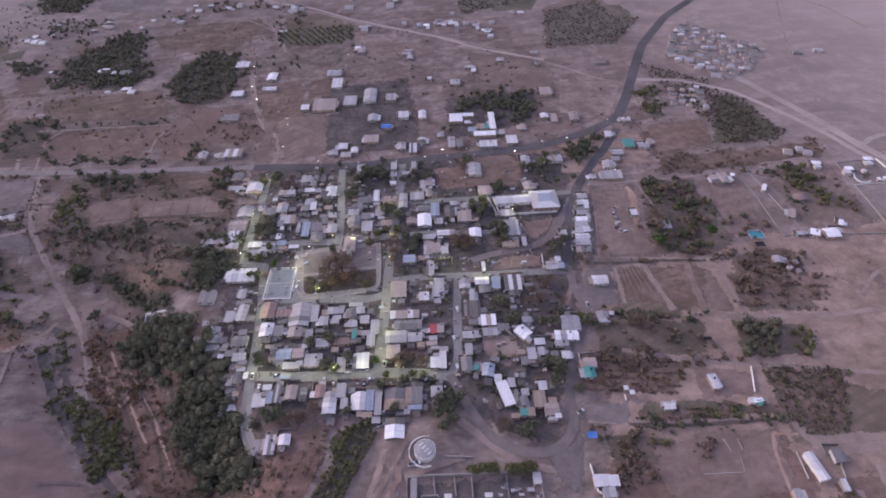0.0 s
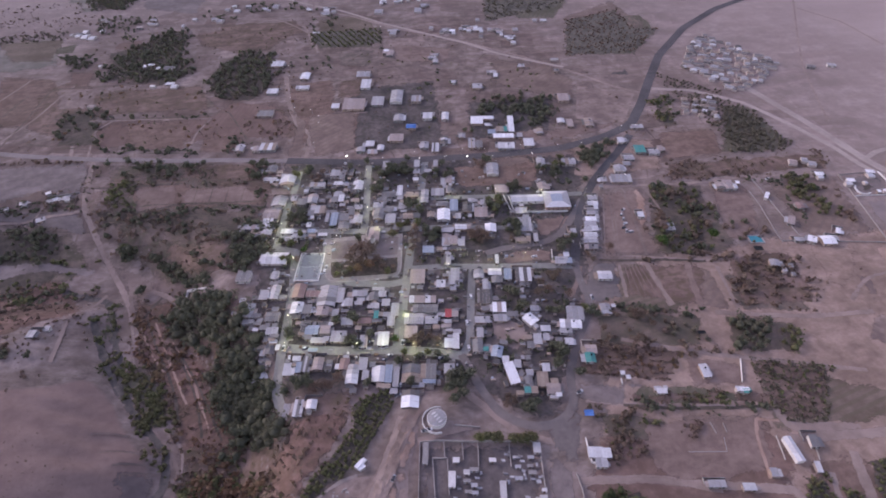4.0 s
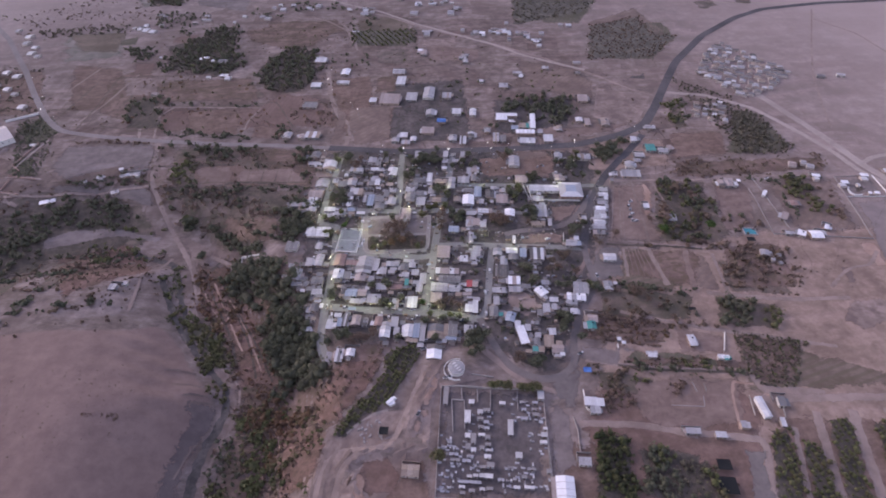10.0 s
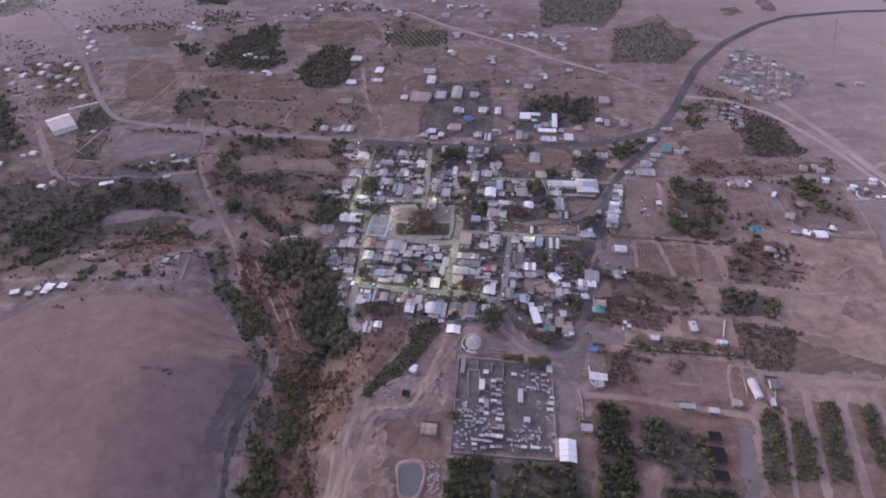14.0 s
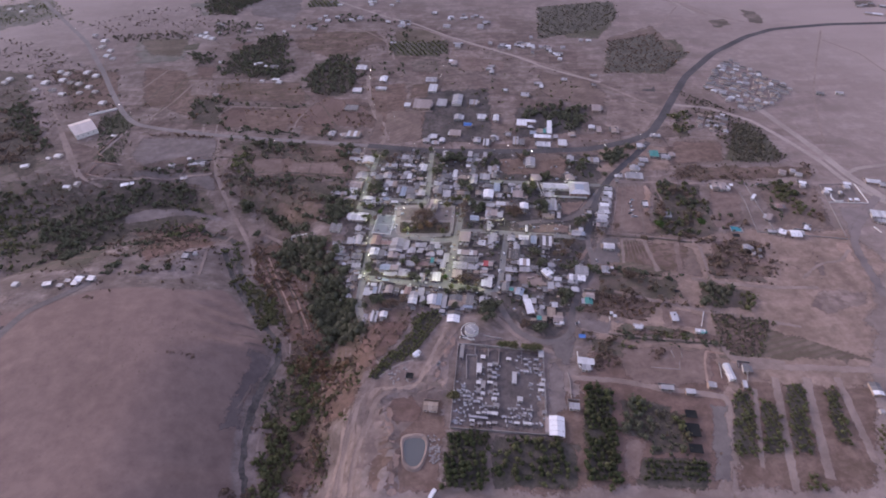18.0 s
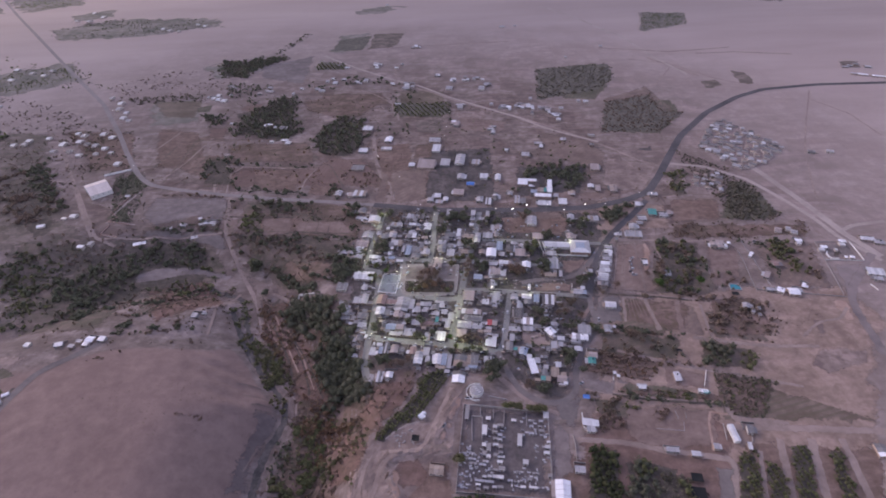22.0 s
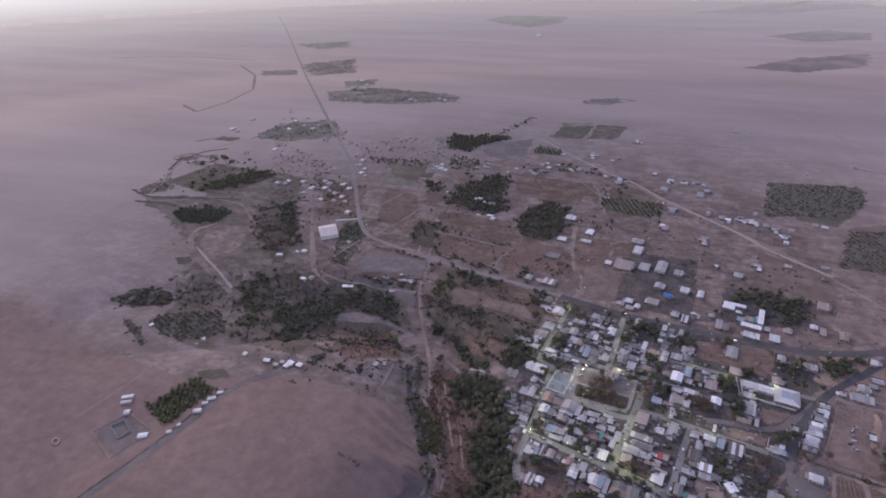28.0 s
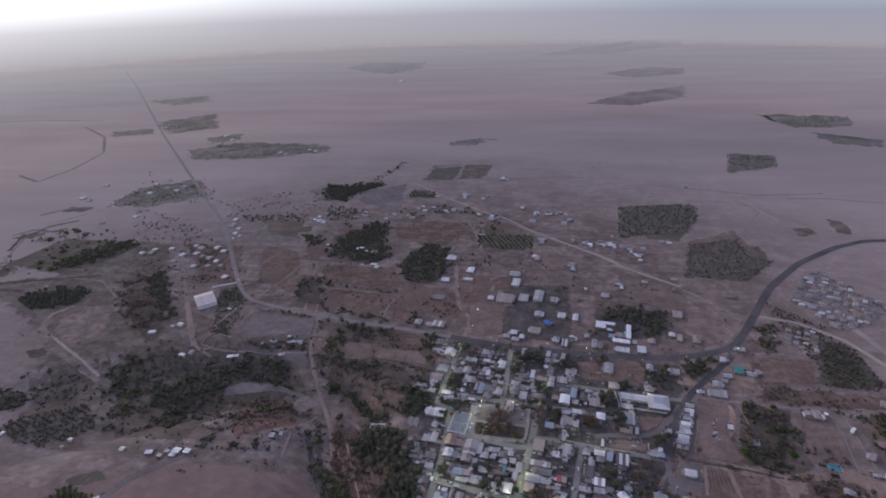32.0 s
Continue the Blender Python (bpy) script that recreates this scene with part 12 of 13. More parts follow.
grove([(-351.7, 260.9), (-315.8, 257.3), (-306.3, 214.8), (-335.9, 218.6)], 5, 4.6, "dark", "dark clipped thicket in the fields", name="woodland", leaves=28, keep=0.95)
grove([(-309.1, 87.0), (-287.9, 104.3), (-261.4, 89.7), (-245.8, 16.5), (-289.2, 24.6)], 6, 6.0, "dark", "dark trees beside the highway", name="woodland", leaves=40, keep=0.7, patchy=14)
grove([(-88.6, 70.0), (-48.1, 34.2), (-42.6, -1.2), (-84.2, -10.7), (-113.2, 0.3)], 5, 3.4, "brown", "dry scrub beside the highway", name="brush", leaves=9, keep=0.7, patchy=12)
grove([(-121.5, 6.7), (-102.7, -2.5), (-98.1, -31.2), (-118.3, -25.6)], 6, 5.0, "dark", "dark trees beside the highway houses", name="woodland", leaves=36, keep=0.7)
grove([(-717.3, 10.8), (-715.5, 35.7), (-661.1, 54.2), (-612.2, 42.7), (-622.5, 6.4), (-668.1, -12.4)], 4.4, 4.6, "dark", "dark green thicket", name="woodland", leaves=26, keep=0.92)
grove([(-420.6, -357.7), (-375.9, -373.8), (-362.9, -316.5), (-391.5, -308.2), (-403.6, -315.1)], 4.2, 4.6, "olive", "orchard rows by the compound", rows=(0.50, 5), name="orchard", leaves=34, keep=0.95)
grove([(147.2, 29.1), (189.0, 34.0), (230.3, 24.7), (220.0, -20.7), (191.9, -15.4), (140.4, 1.7)], 7, 7, "dark", "dark trees behind the white houses", name="woodland", leaves=60, keep=0.6)
grove([(225.7, -80.5), (264.8, -69.5), (243.8, -124.1), (212.8, -124.7)], 6, 8, "dark", "dark trees by the junction", name="woodland", leaves=69, keep=0.85)
grove([(403.9, -35.3), (428.9, -42.2), (430.1, -120.7), (409.6, -130.5), (353.7, -120.3)], 5, 4.0, "dusty", "dusty orchard bushes", rows=(0.90, 6.5), name="orchard", leaves=26, keep=0.8)
grove([(341.8, -3.9), (363.4, -1.8), (339.7, -63.2), (321.8, -64.9)], 7, 5, "olive", "scrub bushes", name="scrub", leaves=24, keep=0.7)
grove([(259.2, -163.5), (304.3, -170.9), (294.9, -239.2), (270.0, -248.7), (228.4, -234.7)], 10, 5.5, "brown", "dry shrubs around a farmhouse", name="scrub", leaves=26, keep=0.6)
grove([(286.9, -237.1), (302.9, -247.9), (329.9, -267.7), (311.0, -312.9), (265.4, -301.0), (269.8, -269.6)], 10, 5.5, "brown", "dry scrub trees", name="scrub", leaves=26, keep=0.6)
grove([(247.2, -309.4), (272.0, -315.7), (257.1, -342.3), (236.6, -337.1)], 5.5, 6.5, "dark", "dark green orchard bushes", rows=(0.30, 7), name="orchard", leaves=61, keep=0.92)
grove([(275.7, -319.6), (289.3, -324.1), (274.8, -346.8), (261.3, -343.3)], 6.5, 4.9, "olive", "orchard bushes", rows=(0.30, 7), name="orchard", leaves=44, keep=0.9)
grove([(162.3, -286.3), (230.9, -303.4), (215.7, -331.9), (149.7, -317.9)], 5.5, 4.4, "dusty", "scrubby orchard trees", name="orchard", leaves=30, keep=0.6, patchy=18)
grove([(163.5, -288.1), (212.6, -300.3), (200.0, -328.0), (150.0, -317.1)], 8, 4.4, "brown", "dry orchard trees", name="orchard", leaves=26, keep=0.5)
grove([(8.4, -437.9), (37.7, -441.2), (32.1, -482.3), (1.4, -480.0)], 4.4, 5.0, "citrus", "dense dark citrus orchard", rows=(0.06, 4.9), name="orchard", leaves=60, keep=0.98)
grove([(223.8, -419.6), (237.5, -421.8), (217.3, -473.6), (201.4, -470.0)], 3.0, 3.2, "olive", "dusty orchard trees in rows", rows=(0.10, 4.4), name="orchard", leaves=36, keep=0.92)
grove([(242.2, -425.1), (248.5, -439.9), (237.9, -472.8), (220.4, -471.4)], 3.0, 3.2, "olive", "dusty orchard trees in rows", rows=(0.10, 4.4), name="orchard", leaves=36, keep=0.92)
grove([(263.4, -418.0), (278.1, -419.2), (256.8, -474.3), (241.3, -473.0)], 3.0, 3.2, "olive", "dusty orchard trees in rows", rows=(0.10, 4.4), name="orchard", leaves=36, keep=0.92)
grove([(290.4, -423.7), (299.6, -424.4), (286.4, -469.2), (273.6, -469.0)], 3.0, 3.2, "olive", "dusty orchard trees in rows", rows=(0.10, 4.4), name="orchard", leaves=36, keep=0.92)
grove([(241.5, -486.5), (252.5, -487.3), (251.0, -499.2), (236.7, -498.1)], 3.0, 3.2, "olive", "dusty orchard trees in rows", rows=(0.10, 4.4), name="orchard", leaves=36, keep=0.92)
grove([(311.5, -454.8), (318.7, -455.3), (293.9, -490.7), (296.2, -483.0)], 3.0, 3.2, "olive", "dusty orchard trees in rows", rows=(0.10, 4.4), name="orchard", leaves=36, keep=0.92)
tree(57.7, -367.0, 6.6, "olive")
tree(61.3, -367.3, 6.6, "olive")
tree(64.8, -368.2, 6.6, "olive")
tree(68.5, -368.5, 6.6, "olive")
tree(75.4, -370.8, 6.6, "olive")
tree(79.3, -371.7, 6.6, "olive")
tree(83.2, -372.6, 6.6, "olive")
tree(87.3, -372.9, 6.6, "olive")
grove([(-738.4, 125.7), (-711.6, 197.5), (-670.7, 232.0), (-646.7, 200.5), (-708.3, 112.5)], 4.5, 3.8, "dark", "far green thicket", name="woodland", leaves=14, keep=0.8, patchy=25)
grove([(-827.1, 390.7), (-827.5, 508.5), (-705.6, 578.9), (-632.0, 464.3), (-722.2, 394.2)], 6, 2.6, "olive", "far green trees", name="woodland", leaves=7, keep=0.8, patchy=30)
grove([(-869.1, 818.9), (-747.1, 910.9), (-482.4, 879.9), (-449.7, 816.9), (-652.8, 742.9), (-815.8, 736.6)], 6, 2.8, "dark", "far oasis trees", name="woodland", leaves=7, keep=0.5, patchy=28)
grove([(-1164.8, 1169.8), (-1017.8, 1318.5), (-899.6, 1102.9), (-1040.6, 1020.3)], 6.5, 2.6, "olive", "far green field hedges", name="woodland", leaves=6, keep=0.5, patchy=28)
grove([(-577.9, 421.1), (-445.6, 501.6), (-314.7, 465.5), (-303.7, 384.4), (-522.8, 337.7)], 5, 2.0, "brown", "far dry scrub", name="scrub", leaves=7, keep=0.4, patchy=25)
grove([(-841.6, 262.6), (-736.6, 278.5), (-638.1, 193.5), (-687.1, 126.8), (-760.7, 104.0)], 14, 6, "olive", "far scrub", name="scrub", leaves=18, keep=0.6)
grove([(-393.8, 354.0), (-179.0, 352.2), (21.1, 324.5), (12.8, -52.3), (-133.2, -23.4), (-287.7, 20.4)], 5.0, 2.2, "brown", "dry brown shrubs dotted over the ground", name="shrubs", leaves=11, keep=0.07, patchy=28)
grove([(-393.8, 354.0), (-179.0, 352.2), (-41.3, 311.2), (-57.9, -32.9), (-287.7, 20.4)], 6.2, 2.2, "olive", "olive shrubs dotted over the ground", name="shrubs", leaves=11, keep=0.05, patchy=40)
grove([(20.4, 313.3), (269.3, 112.7), (323.0, 27.1), (277.6, -67.3), (193.6, -77.0), (18.2, -48.8)], 5.0, 2.2, "brown", "dry brown shrubs dotted over the ground", name="shrubs", leaves=11, keep=0.06, patchy=22)
grove([(16.5, 252.0), (260.9, 90.2), (229.5, -71.1), (39.5, -44.3)], 6.2, 2.5, "olive", "olive shrubs dotted over the ground", name="shrubs", leaves=11, keep=0.05, patchy=34)
grove([(294.9, -239.2), (396.3, -272.2), (341.0, -330.7), (260.8, -307.4)], 5.6, 1.9, "brown", "dry brown shrubs dotted over the ground", name="shrubs", leaves=11, keep=0.08, patchy=26)
grove([(334.2, 9.5), (427.3, -44.4), (431.4, -175.4), (333.5, -182.6), (224.4, -145.5)], 5.0, 2.2, "brown", "dry brown shrubs dotted over the ground", name="shrubs", leaves=11, keep=0.10, patchy=24)
grove([(-313.0, -144.9), (-200.4, -165.4), (-190.8, -257.8), (-274.4, -290.2), (-340.3, -295.8), (-393.7, -255.6)], 5.0, 2.5, "brown", "dry brown shrubs dotted over the ground", name="shrubs", leaves=11, keep=0.10, patchy=26)
grove([(-665.1, -76.8), (-539.5, 142.7), (-290.7, 61.9), (-228.1, -176.7), (-363.6, -262.4)], 5.6, 2.5, "brown", "dry brown shrubs dotted over the ground", name="shrubs", leaves=11, keep=0.05, patchy=28)
grove([(35.2, -441.9), (221.3, -419.4), (186.1, -494.2), (29.9, -482.1)], 5.0, 2.2, "brown", "dry brown shrubs dotted over the ground", name="shrubs", leaves=11, keep=0.07, patchy=20)
grove([(-57.5, -51.8), (211.4, -115.3), (120.7, -335.5), (56.2, -326.9), (-54.0, -290.3)], 5.6, 2.7, "dark", "dark shrubs dotted over the ground", name="shrubs", leaves=11, keep=0.08, patchy=16)
grove([(-57.5, -51.8), (211.4, -115.3), (109.9, -361.6), (56.2, -326.9), (-54.0, -290.3)], 5.6, 2.2, "brown", "dry brown shrubs dotted over the ground", name="shrubs", leaves=11, keep=0.04, patchy=14)
grove([(-246.1, 14.9), (-133.0, -15.6), (-134.6, -21.4), (-247.7, 9.1)], 3.0, 3.2, "dark", "straggling hedge along a field edge", name="hedge", leaves=18, keep=0.6)
grove([(184.7, -231.4), (283.7, -253.6), (282.4, -259.4), (183.4, -237.3)], 3.0, 3.2, "brown", "straggling hedge along a field edge", name="hedge", leaves=18, keep=0.6)
grove([(148.4, -315.3), (227.7, -336.1), (226.2, -341.9), (146.9, -321.1)], 3.0, 3.2, "brown", "straggling hedge along a field edge", name="hedge", leaves=18, keep=0.6)
grove([(147.3, -357.5), (231.9, -375.6), (230.6, -381.5), (146.0, -363.3)], 3.0, 3.2, "dark", "straggling hedge along a field edge", name="hedge", leaves=18, keep=0.6)
grove([(162.8, -279.8), (236.2, -299.6), (234.7, -305.4), (161.2, -285.6)], 3.0, 3.2, "dark", "straggling hedge along a field edge", name="hedge", leaves=18, keep=0.6)
grove([(346.1, -161.6), (427.2, -171.1), (426.5, -177.1), (345.4, -167.6)], 3.0, 3.2, "dark", "straggling hedge along a field edge", name="hedge", leaves=18, keep=0.6)
grove([(107.1, -121.8), (161.1, -139.2), (159.3, -144.9), (105.3, -127.5)], 3.0, 3.2, "dark", "straggling hedge along a field edge", name="hedge", leaves=18, keep=0.6)
grove([(-306.4, -161.4), (-223.1, -166.6), (-223.5, -172.6), (-306.8, -167.3)], 3.0, 3.2, "dark", "straggling hedge along a field edge", name="hedge", leaves=18, keep=0.6)
grove([(-319.9, -186.8), (-230.6, -183.1), (-230.3, -189.1), (-319.6, -192.8)], 3.0, 3.2, "brown", "straggling hedge along a field edge", name="hedge", leaves=18, keep=0.6)
grove([(-299.5, -252.7), (-220.2, -236.3), (-219.0, -242.2), (-298.3, -258.6)], 3.0, 3.2, "dark", "straggling hedge along a field edge", name="hedge", leaves=18, keep=0.6)
grove([(-325.2, -66.1), (-237.6, -79.3), (-238.5, -85.2), (-326.1, -72.1)], 3.0, 3.2, "dark", "straggling hedge along a field edge", name="hedge", leaves=18, keep=0.6)
grove([(-301.6, -238.9), (-238.1, -156.8), (-233.4, -160.5), (-296.8, -242.6)], 3.0, 3.2, "dark", "straggling hedge along a field edge", name="hedge", leaves=18, keep=0.6)
grove([(-269.0, -258.2), (-223.3, -219.8), (-219.5, -224.4), (-265.1, -262.8)], 3.0, 3.2, "brown", "straggling hedge along a field edge", name="hedge", leaves=18, keep=0.6)
grove([(-391.9, -214.6), (-278.8, -188.3), (-277.5, -194.1), (-390.6, -220.5)], 3.0, 3.2, "dark", "straggling hedge along a field edge", name="hedge", leaves=18, keep=0.6)
grove([(385.5, -169.4), (405.6, -171.0), (397.9, -194.0), (399.9, -219.6), (385.3, -235.4), (383.9, -220.7), (378.1, -186.2)], 5.5, 5.5, "olive", "dusty trees in the nursery yard", name="orchard", leaves=44, keep=0.8)
grove([(314.2, -226.5), (326.1, -229.7), (319.8, -244.7), (300.6, -239.5)], 6, 4.5, "brown", "dry shrubs beside the pool", name="scrub", leaves=24, keep=0.8)
grove([(310.2, -260.9), (326.9, -265.4), (310.6, -292.1), (296.3, -282.9)], 6, 4, "brown", "dry shrubs by the huts", name="scrub", leaves=22, keep=0.7)
grove([(274.1, -265.7), (299.7, -278.3), (321.0, -310.4), (309.3, -319.6), (250.2, -301.6)], 5, 3.0, "brown", "low dry bushes in strips", rows=(1.20, 11), name="scrub", leaves=16, keep=0.8)
house(369.6, -253.3, 6.4, 5.7, "l", rot=-0.3)
house(327.0, -172.9, 8.2, 10.6, "p", rot=-0.2)
house(370.9, -211.3, 6.4, 7.6, "r", rot=-0.2)
truck(223.8, -366.1, -0.05, "t")
truck(-9.7, -368.4, 0.7, "W")
truck(-3.7, -481.2, 1.0, "W")
grove([(-418.7, 58.7), (-393.8, 69.8), (-364.1, 23.8), (-352.0, -60.0), (-375.9, -57.0)], 2.6, 1.8, "dark", "low dark green crop beside the warehouse", rows=(0.70, 2.8), name="crop_rows", leaves=8, keep=0.85)
grove([(832.4, 1238.2), (1089.7, 1205.4), (1044.5, 1079.1), (863.6, 1062.1)], 7, 2.6, "dark", "far green field trees", name="woodland", leaves=6, keep=0.7, patchy=40)
grove([(582.7, 791.5), (691.6, 770.8), (658.3, 678.0), (530.6, 637.8)], 5, 2.4, "olive", "far green field rows", rows=(0.40, 6), name="orchard", leaves=7, keep=0.8)
grove([(-813.5, 2450.9), (-737.6, 2623.5), (-393.9, 2631.6), (-407.9, 2409.2), (-539.9, 2242.7)], 9, 3, "dark", "far oasis trees", name="woodland", leaves=6, keep=0.7, patchy=50)
grove([(366.1, 60.5), (420.0, -3.5), (414.8, -114.8), (370.5, -120.5)], 4.5, 3.4, "dusty", "dusty orchard rows by the gravel road", rows=(0.50, 6.5), name="orchard", leaves=16, keep=0.8)
grove([(-514.8, 350.7), (-376.6, 357.9), (-371.1, 326.7), (-481.2, 319.0)], 5, 3.4, "dusty", "dusty tree line by a field", name="woodland", leaves=18, keep=0.6)
grove([(-352.0, -15.9), (-336.0, 6.1), (-256.6, 1.9), (-249.9, -16.3), (-324.1, -19.5), (-339.6, -32.3)], 4, 3.2, "brown", "dry brush along the highway", name="brush", leaves=9, keep=0.8, patchy=20)
grove([(-868.6, 231.7), (-834.9, 277.8), (-794.8, 236.5), (-828.1, 201.2)], 6, 3.4, "dark", "dark brush on the plain", name="brush", leaves=9, keep=0.8, patchy=15)
grove([(-853.4, 102.0), (-849.4, 155.1), (-735.8, 130.7), (-650.6, 116.3), (-709.4, 98.6), (-822.1, 83.3)], 6, 3, "brown", "brush along the eroded edge", name="brush", leaves=9, keep=0.5, patchy=20)
grove([(-759.9, 403.9), (-583.1, 296.2), (-485.9, 211.0), (-467.6, 98.4), (-452.6, 6.3), (-509.9, -53.3)], 5, 2.6, "dark", "dark low brush beside the highway", name="brush", leaves=9, keep=0.12, patchy=22)
grove([(-759.9, 403.9), (-583.1, 296.2), (-463.2, 190.7), (-467.6, 98.4), (-447.1, -6.0), (-504.1, -63.9)], 4.6, 2.4, "brown", "dry low brush beside the highway", name="brush", leaves=9, keep=0.25, patchy=17)
grove([(-572.2, 238.3), (-439.4, 205.3), (-387.8, 61.9), (-462.0, 70.1)], 4.5, 2.4, "dark", "brush among farmhouses", name="brush", leaves=9, keep=0.6, patchy=12)
grove([(-888.5, 638.8), (-614.5, 487.1), (-553.1, 379.5), (-759.9, 403.9)], 5, 2.8, "olive", "olive brush on the plain", name="brush", leaves=9, keep=0.15, patchy=24)
grove([(-354.3, -15.0), (-246.5, -14.7), (-230.5, -94.5), (-365.2, -81.7)], 4.5, 2.4, "brown", "dry brush between tracks", name="brush", leaves=9, keep=0.6, patchy=15)
grove([(160.0, 39.8), (236.6, 24.1), (218.9, -38.2), (165.5, -26.7)], 5.5, 5, "dark", "trees behind a white compound", name="woodland", leaves=24, keep=0.7, patchy=14)
tree(49.6, -88.2, 6.9, "dark")
tree(40.8, -89.2, 7.0, "dark")
tree(52.0, -80.1, 5.7, "dark")
tree(50.8, -96.3, 7.6, "dark")
tree(37.8, -80.8, 6.1, "dark")
tree(55.9, -93.7, 6.7, "dark")
tree(35.2, -92.9, 6.7, "dark")
tree(-43.8, -143.6, 5.9, "dark")
tree(-50.8, -141.6, 7.7, "dark")
tree(-42.7, -135.9, 7.4, "dark")
tree(-46.0, -149.9, 5.7, "dark")
tree(-27.5, -86.5, 7.0, "brown")
tree(-34.2, -86.0, 5.6, "brown")
tree(-24.2, -79.4, 6.7, "brown")
tree(-30.1, -93.4, 7.7, "brown")
tree(25.4, -116.5, 7.8, "dark")
tree(19.6, -115.7, 7.5, "dark")
tree(26.9, -108.7, 7.8, "dark")
tree(-52.5, -192.1, 5.7, "olive")
tree(-57.3, -192.2, 6.0, "olive")
tree(-85.1, -184.2, 6.6, "dark")
tree(-93.2, -181.1, 6.3, "dark")
tree(-83.5, -173.9, 6.5, "dark")
tree(-83.8, -190.9, 7.0, "dark")
tree(-95.6, -172.0, 7.8, "dark")
tree(-82.2, -56.6, 7.8, "dark")
tree(-89.0, -53.0, 8.0, "dark")
tree(-80.7, -49.1, 5.9, "dark")
tree(29.4, -181.8, 7.9, "olive")
tree(60.8, -188.4, 6.9, "dark")
tree(55.5, -186.1, 6.0, "dark")
tree(64.1, -183.1, 6.9, "dark")
tree(61.0, -192.8, 5.7, "dark")
tree(56.8, -179.3, 8.0, "dark")
tree(123.8, -157.9, 7.5, "olive")
tree(116.3, -158.8, 5.9, "olive")
tree(124.7, -151.0, 7.4, "olive")
tree(118.0, -165.3, 5.6, "olive")
tree(116.6, -150.1, 5.6, "olive")
tree(96.8, -197.1, 6.3, "brown")
tree(90.9, -194.0, 8.0, "brown")
tree(99.4, -190.0, 8.0, "brown")
tree(96.3, -202.3, 5.7, "brown")
tree(90.7, -188.5, 5.6, "brown")
tree(130.0, -192.9, 6.5, "dark")
tree(122.2, -192.3, 5.9, "dark")
tree(129.7, -184.8, 7.7, "dark")
tree(128.1, -200.3, 7.9, "dark")
tree(125.0, -183.0, 6.4, "dark")
tree(232.4, -99.6, 6.8, "dark")
tree(224.0, -97.6, 7.0, "dark")
tree(236.9, -90.3, 7.1, "dark")
tree(224.2, -107.7, 6.8, "dark")
tree(224.0, -89.5, 7.3, "dark")
tree(241.9, -93.9, 6.3, "dark")
tree(217.2, -101.3, 6.8, "dark")
tree(196.9, -111.3, 5.5, "olive")
tree(189.6, -110.7, 6.9, "olive")
tree(197.9, -101.2, 7.0, "olive")
tree(125.7, -93.0, 5.7, "brown")
tree(118.6, -90.7, 6.7, "brown")
tree(129.5, -84.9, 6.4, "brown")
tree(121.5, -100.3, 7.3, "brown")
tree(53.5, -143.4, 5.7, "dark")
tree(46.9, -143.0, 7.9, "dark")
tree(145.3, -133.7, 6.6, "dark")
tree(138.7, -133.1, 6.3, "dark")
tree(178.0, -113.9, 6.3, "dark")
tree(172.7, -114.1, 7.0, "dark")
tree(76.4, -107.9, 6.4, "dark")
tree(67.7, -105.6, 5.6, "dark")
tree(78.9, -99.3, 7.3, "dark")
tree(127.7, -34.7, 6.1, "dark")
tree(120.6, -32.4, 6.1, "dark")
tree(-38.2, -78.6, 6.8, "dark")
tree(-35.1, -75.1, 7.6, "dark")
tree(37.3, -89.1, 7.9, "dark")
tree(41.7, -85.8, 8.1, "dark")
tree(45.3, -91.7, 7.4, "dark")
tree(32.9, -94.3, 6.4, "dark")
tree(50.4, -80.8, 5.5, "dark")
tree(53.0, -86.7, 5.9, "dark")
tree(28.8, -94.0, 8.2, "dark")
tree(56.3, -73.6, 6.6, "dark")
tree(-48.7, -141.3, 6.6, "dark")
tree(-44.0, -138.6, 6.6, "dark")
tree(-52.4, -145.8, 6.5, "dark")
tree(-41.0, -146.8, 6.1, "dark")
tree(62.0, -188.3, 6.3, "dark")
tree(59.5, -193.8, 6.9, "dark")
tree(65.4, -182.8, 6.9, "dark")
tree(-52.5, -193.4, 5.7, "dark")
tree(-58.8, -171.1, 5.8, "dark")
tree(25.5, -82.6, 5.6, "dark")
tree(17.9, -70.5, 6.9, "dark")
tree(56.7, -154.8, 7.4, "dark")
tree(48.0, -147.6, 8.1, "dark")
tree(2.1, -180.3, 6.7, "dark")
tree(2.0, -76.8, 7.3, "dark")
tree(-47.4, -79.5, 7.9, "olive")
tree(-51.3, -176.3, 7.1, "olive")
tree(36.4, -171.6, 7.1, "olive")
tree(42.2, -169.1, 5.9, "olive")
tree(56.1, -151.6, 7.5, "olive")
tree(51.5, -171.4, 7.7, "olive")
tree(127.3, -87.9, 6.4, "dark")
tree(129.6, -92.0, 7.5, "dark")
tree(141.4, -137.5, 6.1, "dark")
tree(144.0, -134.4, 5.8, "dark")
tree(228.5, -105.3, 6.5, "dark")
tree(226.2, -99.5, 7.1, "dark")
tree(230.8, -111.0, 6.7, "dark")
tree(218.4, -108.0, 6.3, "dark")
tree(186.6, -119.4, 8.4, "dark")
tree(181.8, -125.9, 7.6, "dark")
tree(189.1, -124.9, 6.3, "dark")
tree(117.5, -159.7, 5.7, "dark")
tree(120.7, -163.1, 7.6, "dark")
tree(115.0, -158.0, 8.3, "dark")
tree(128.8, -186.5, 7.7, "dark")
tree(130.9, -189.6, 7.6, "dark")
tree(159.4, -219.2, 8.4, "dark")
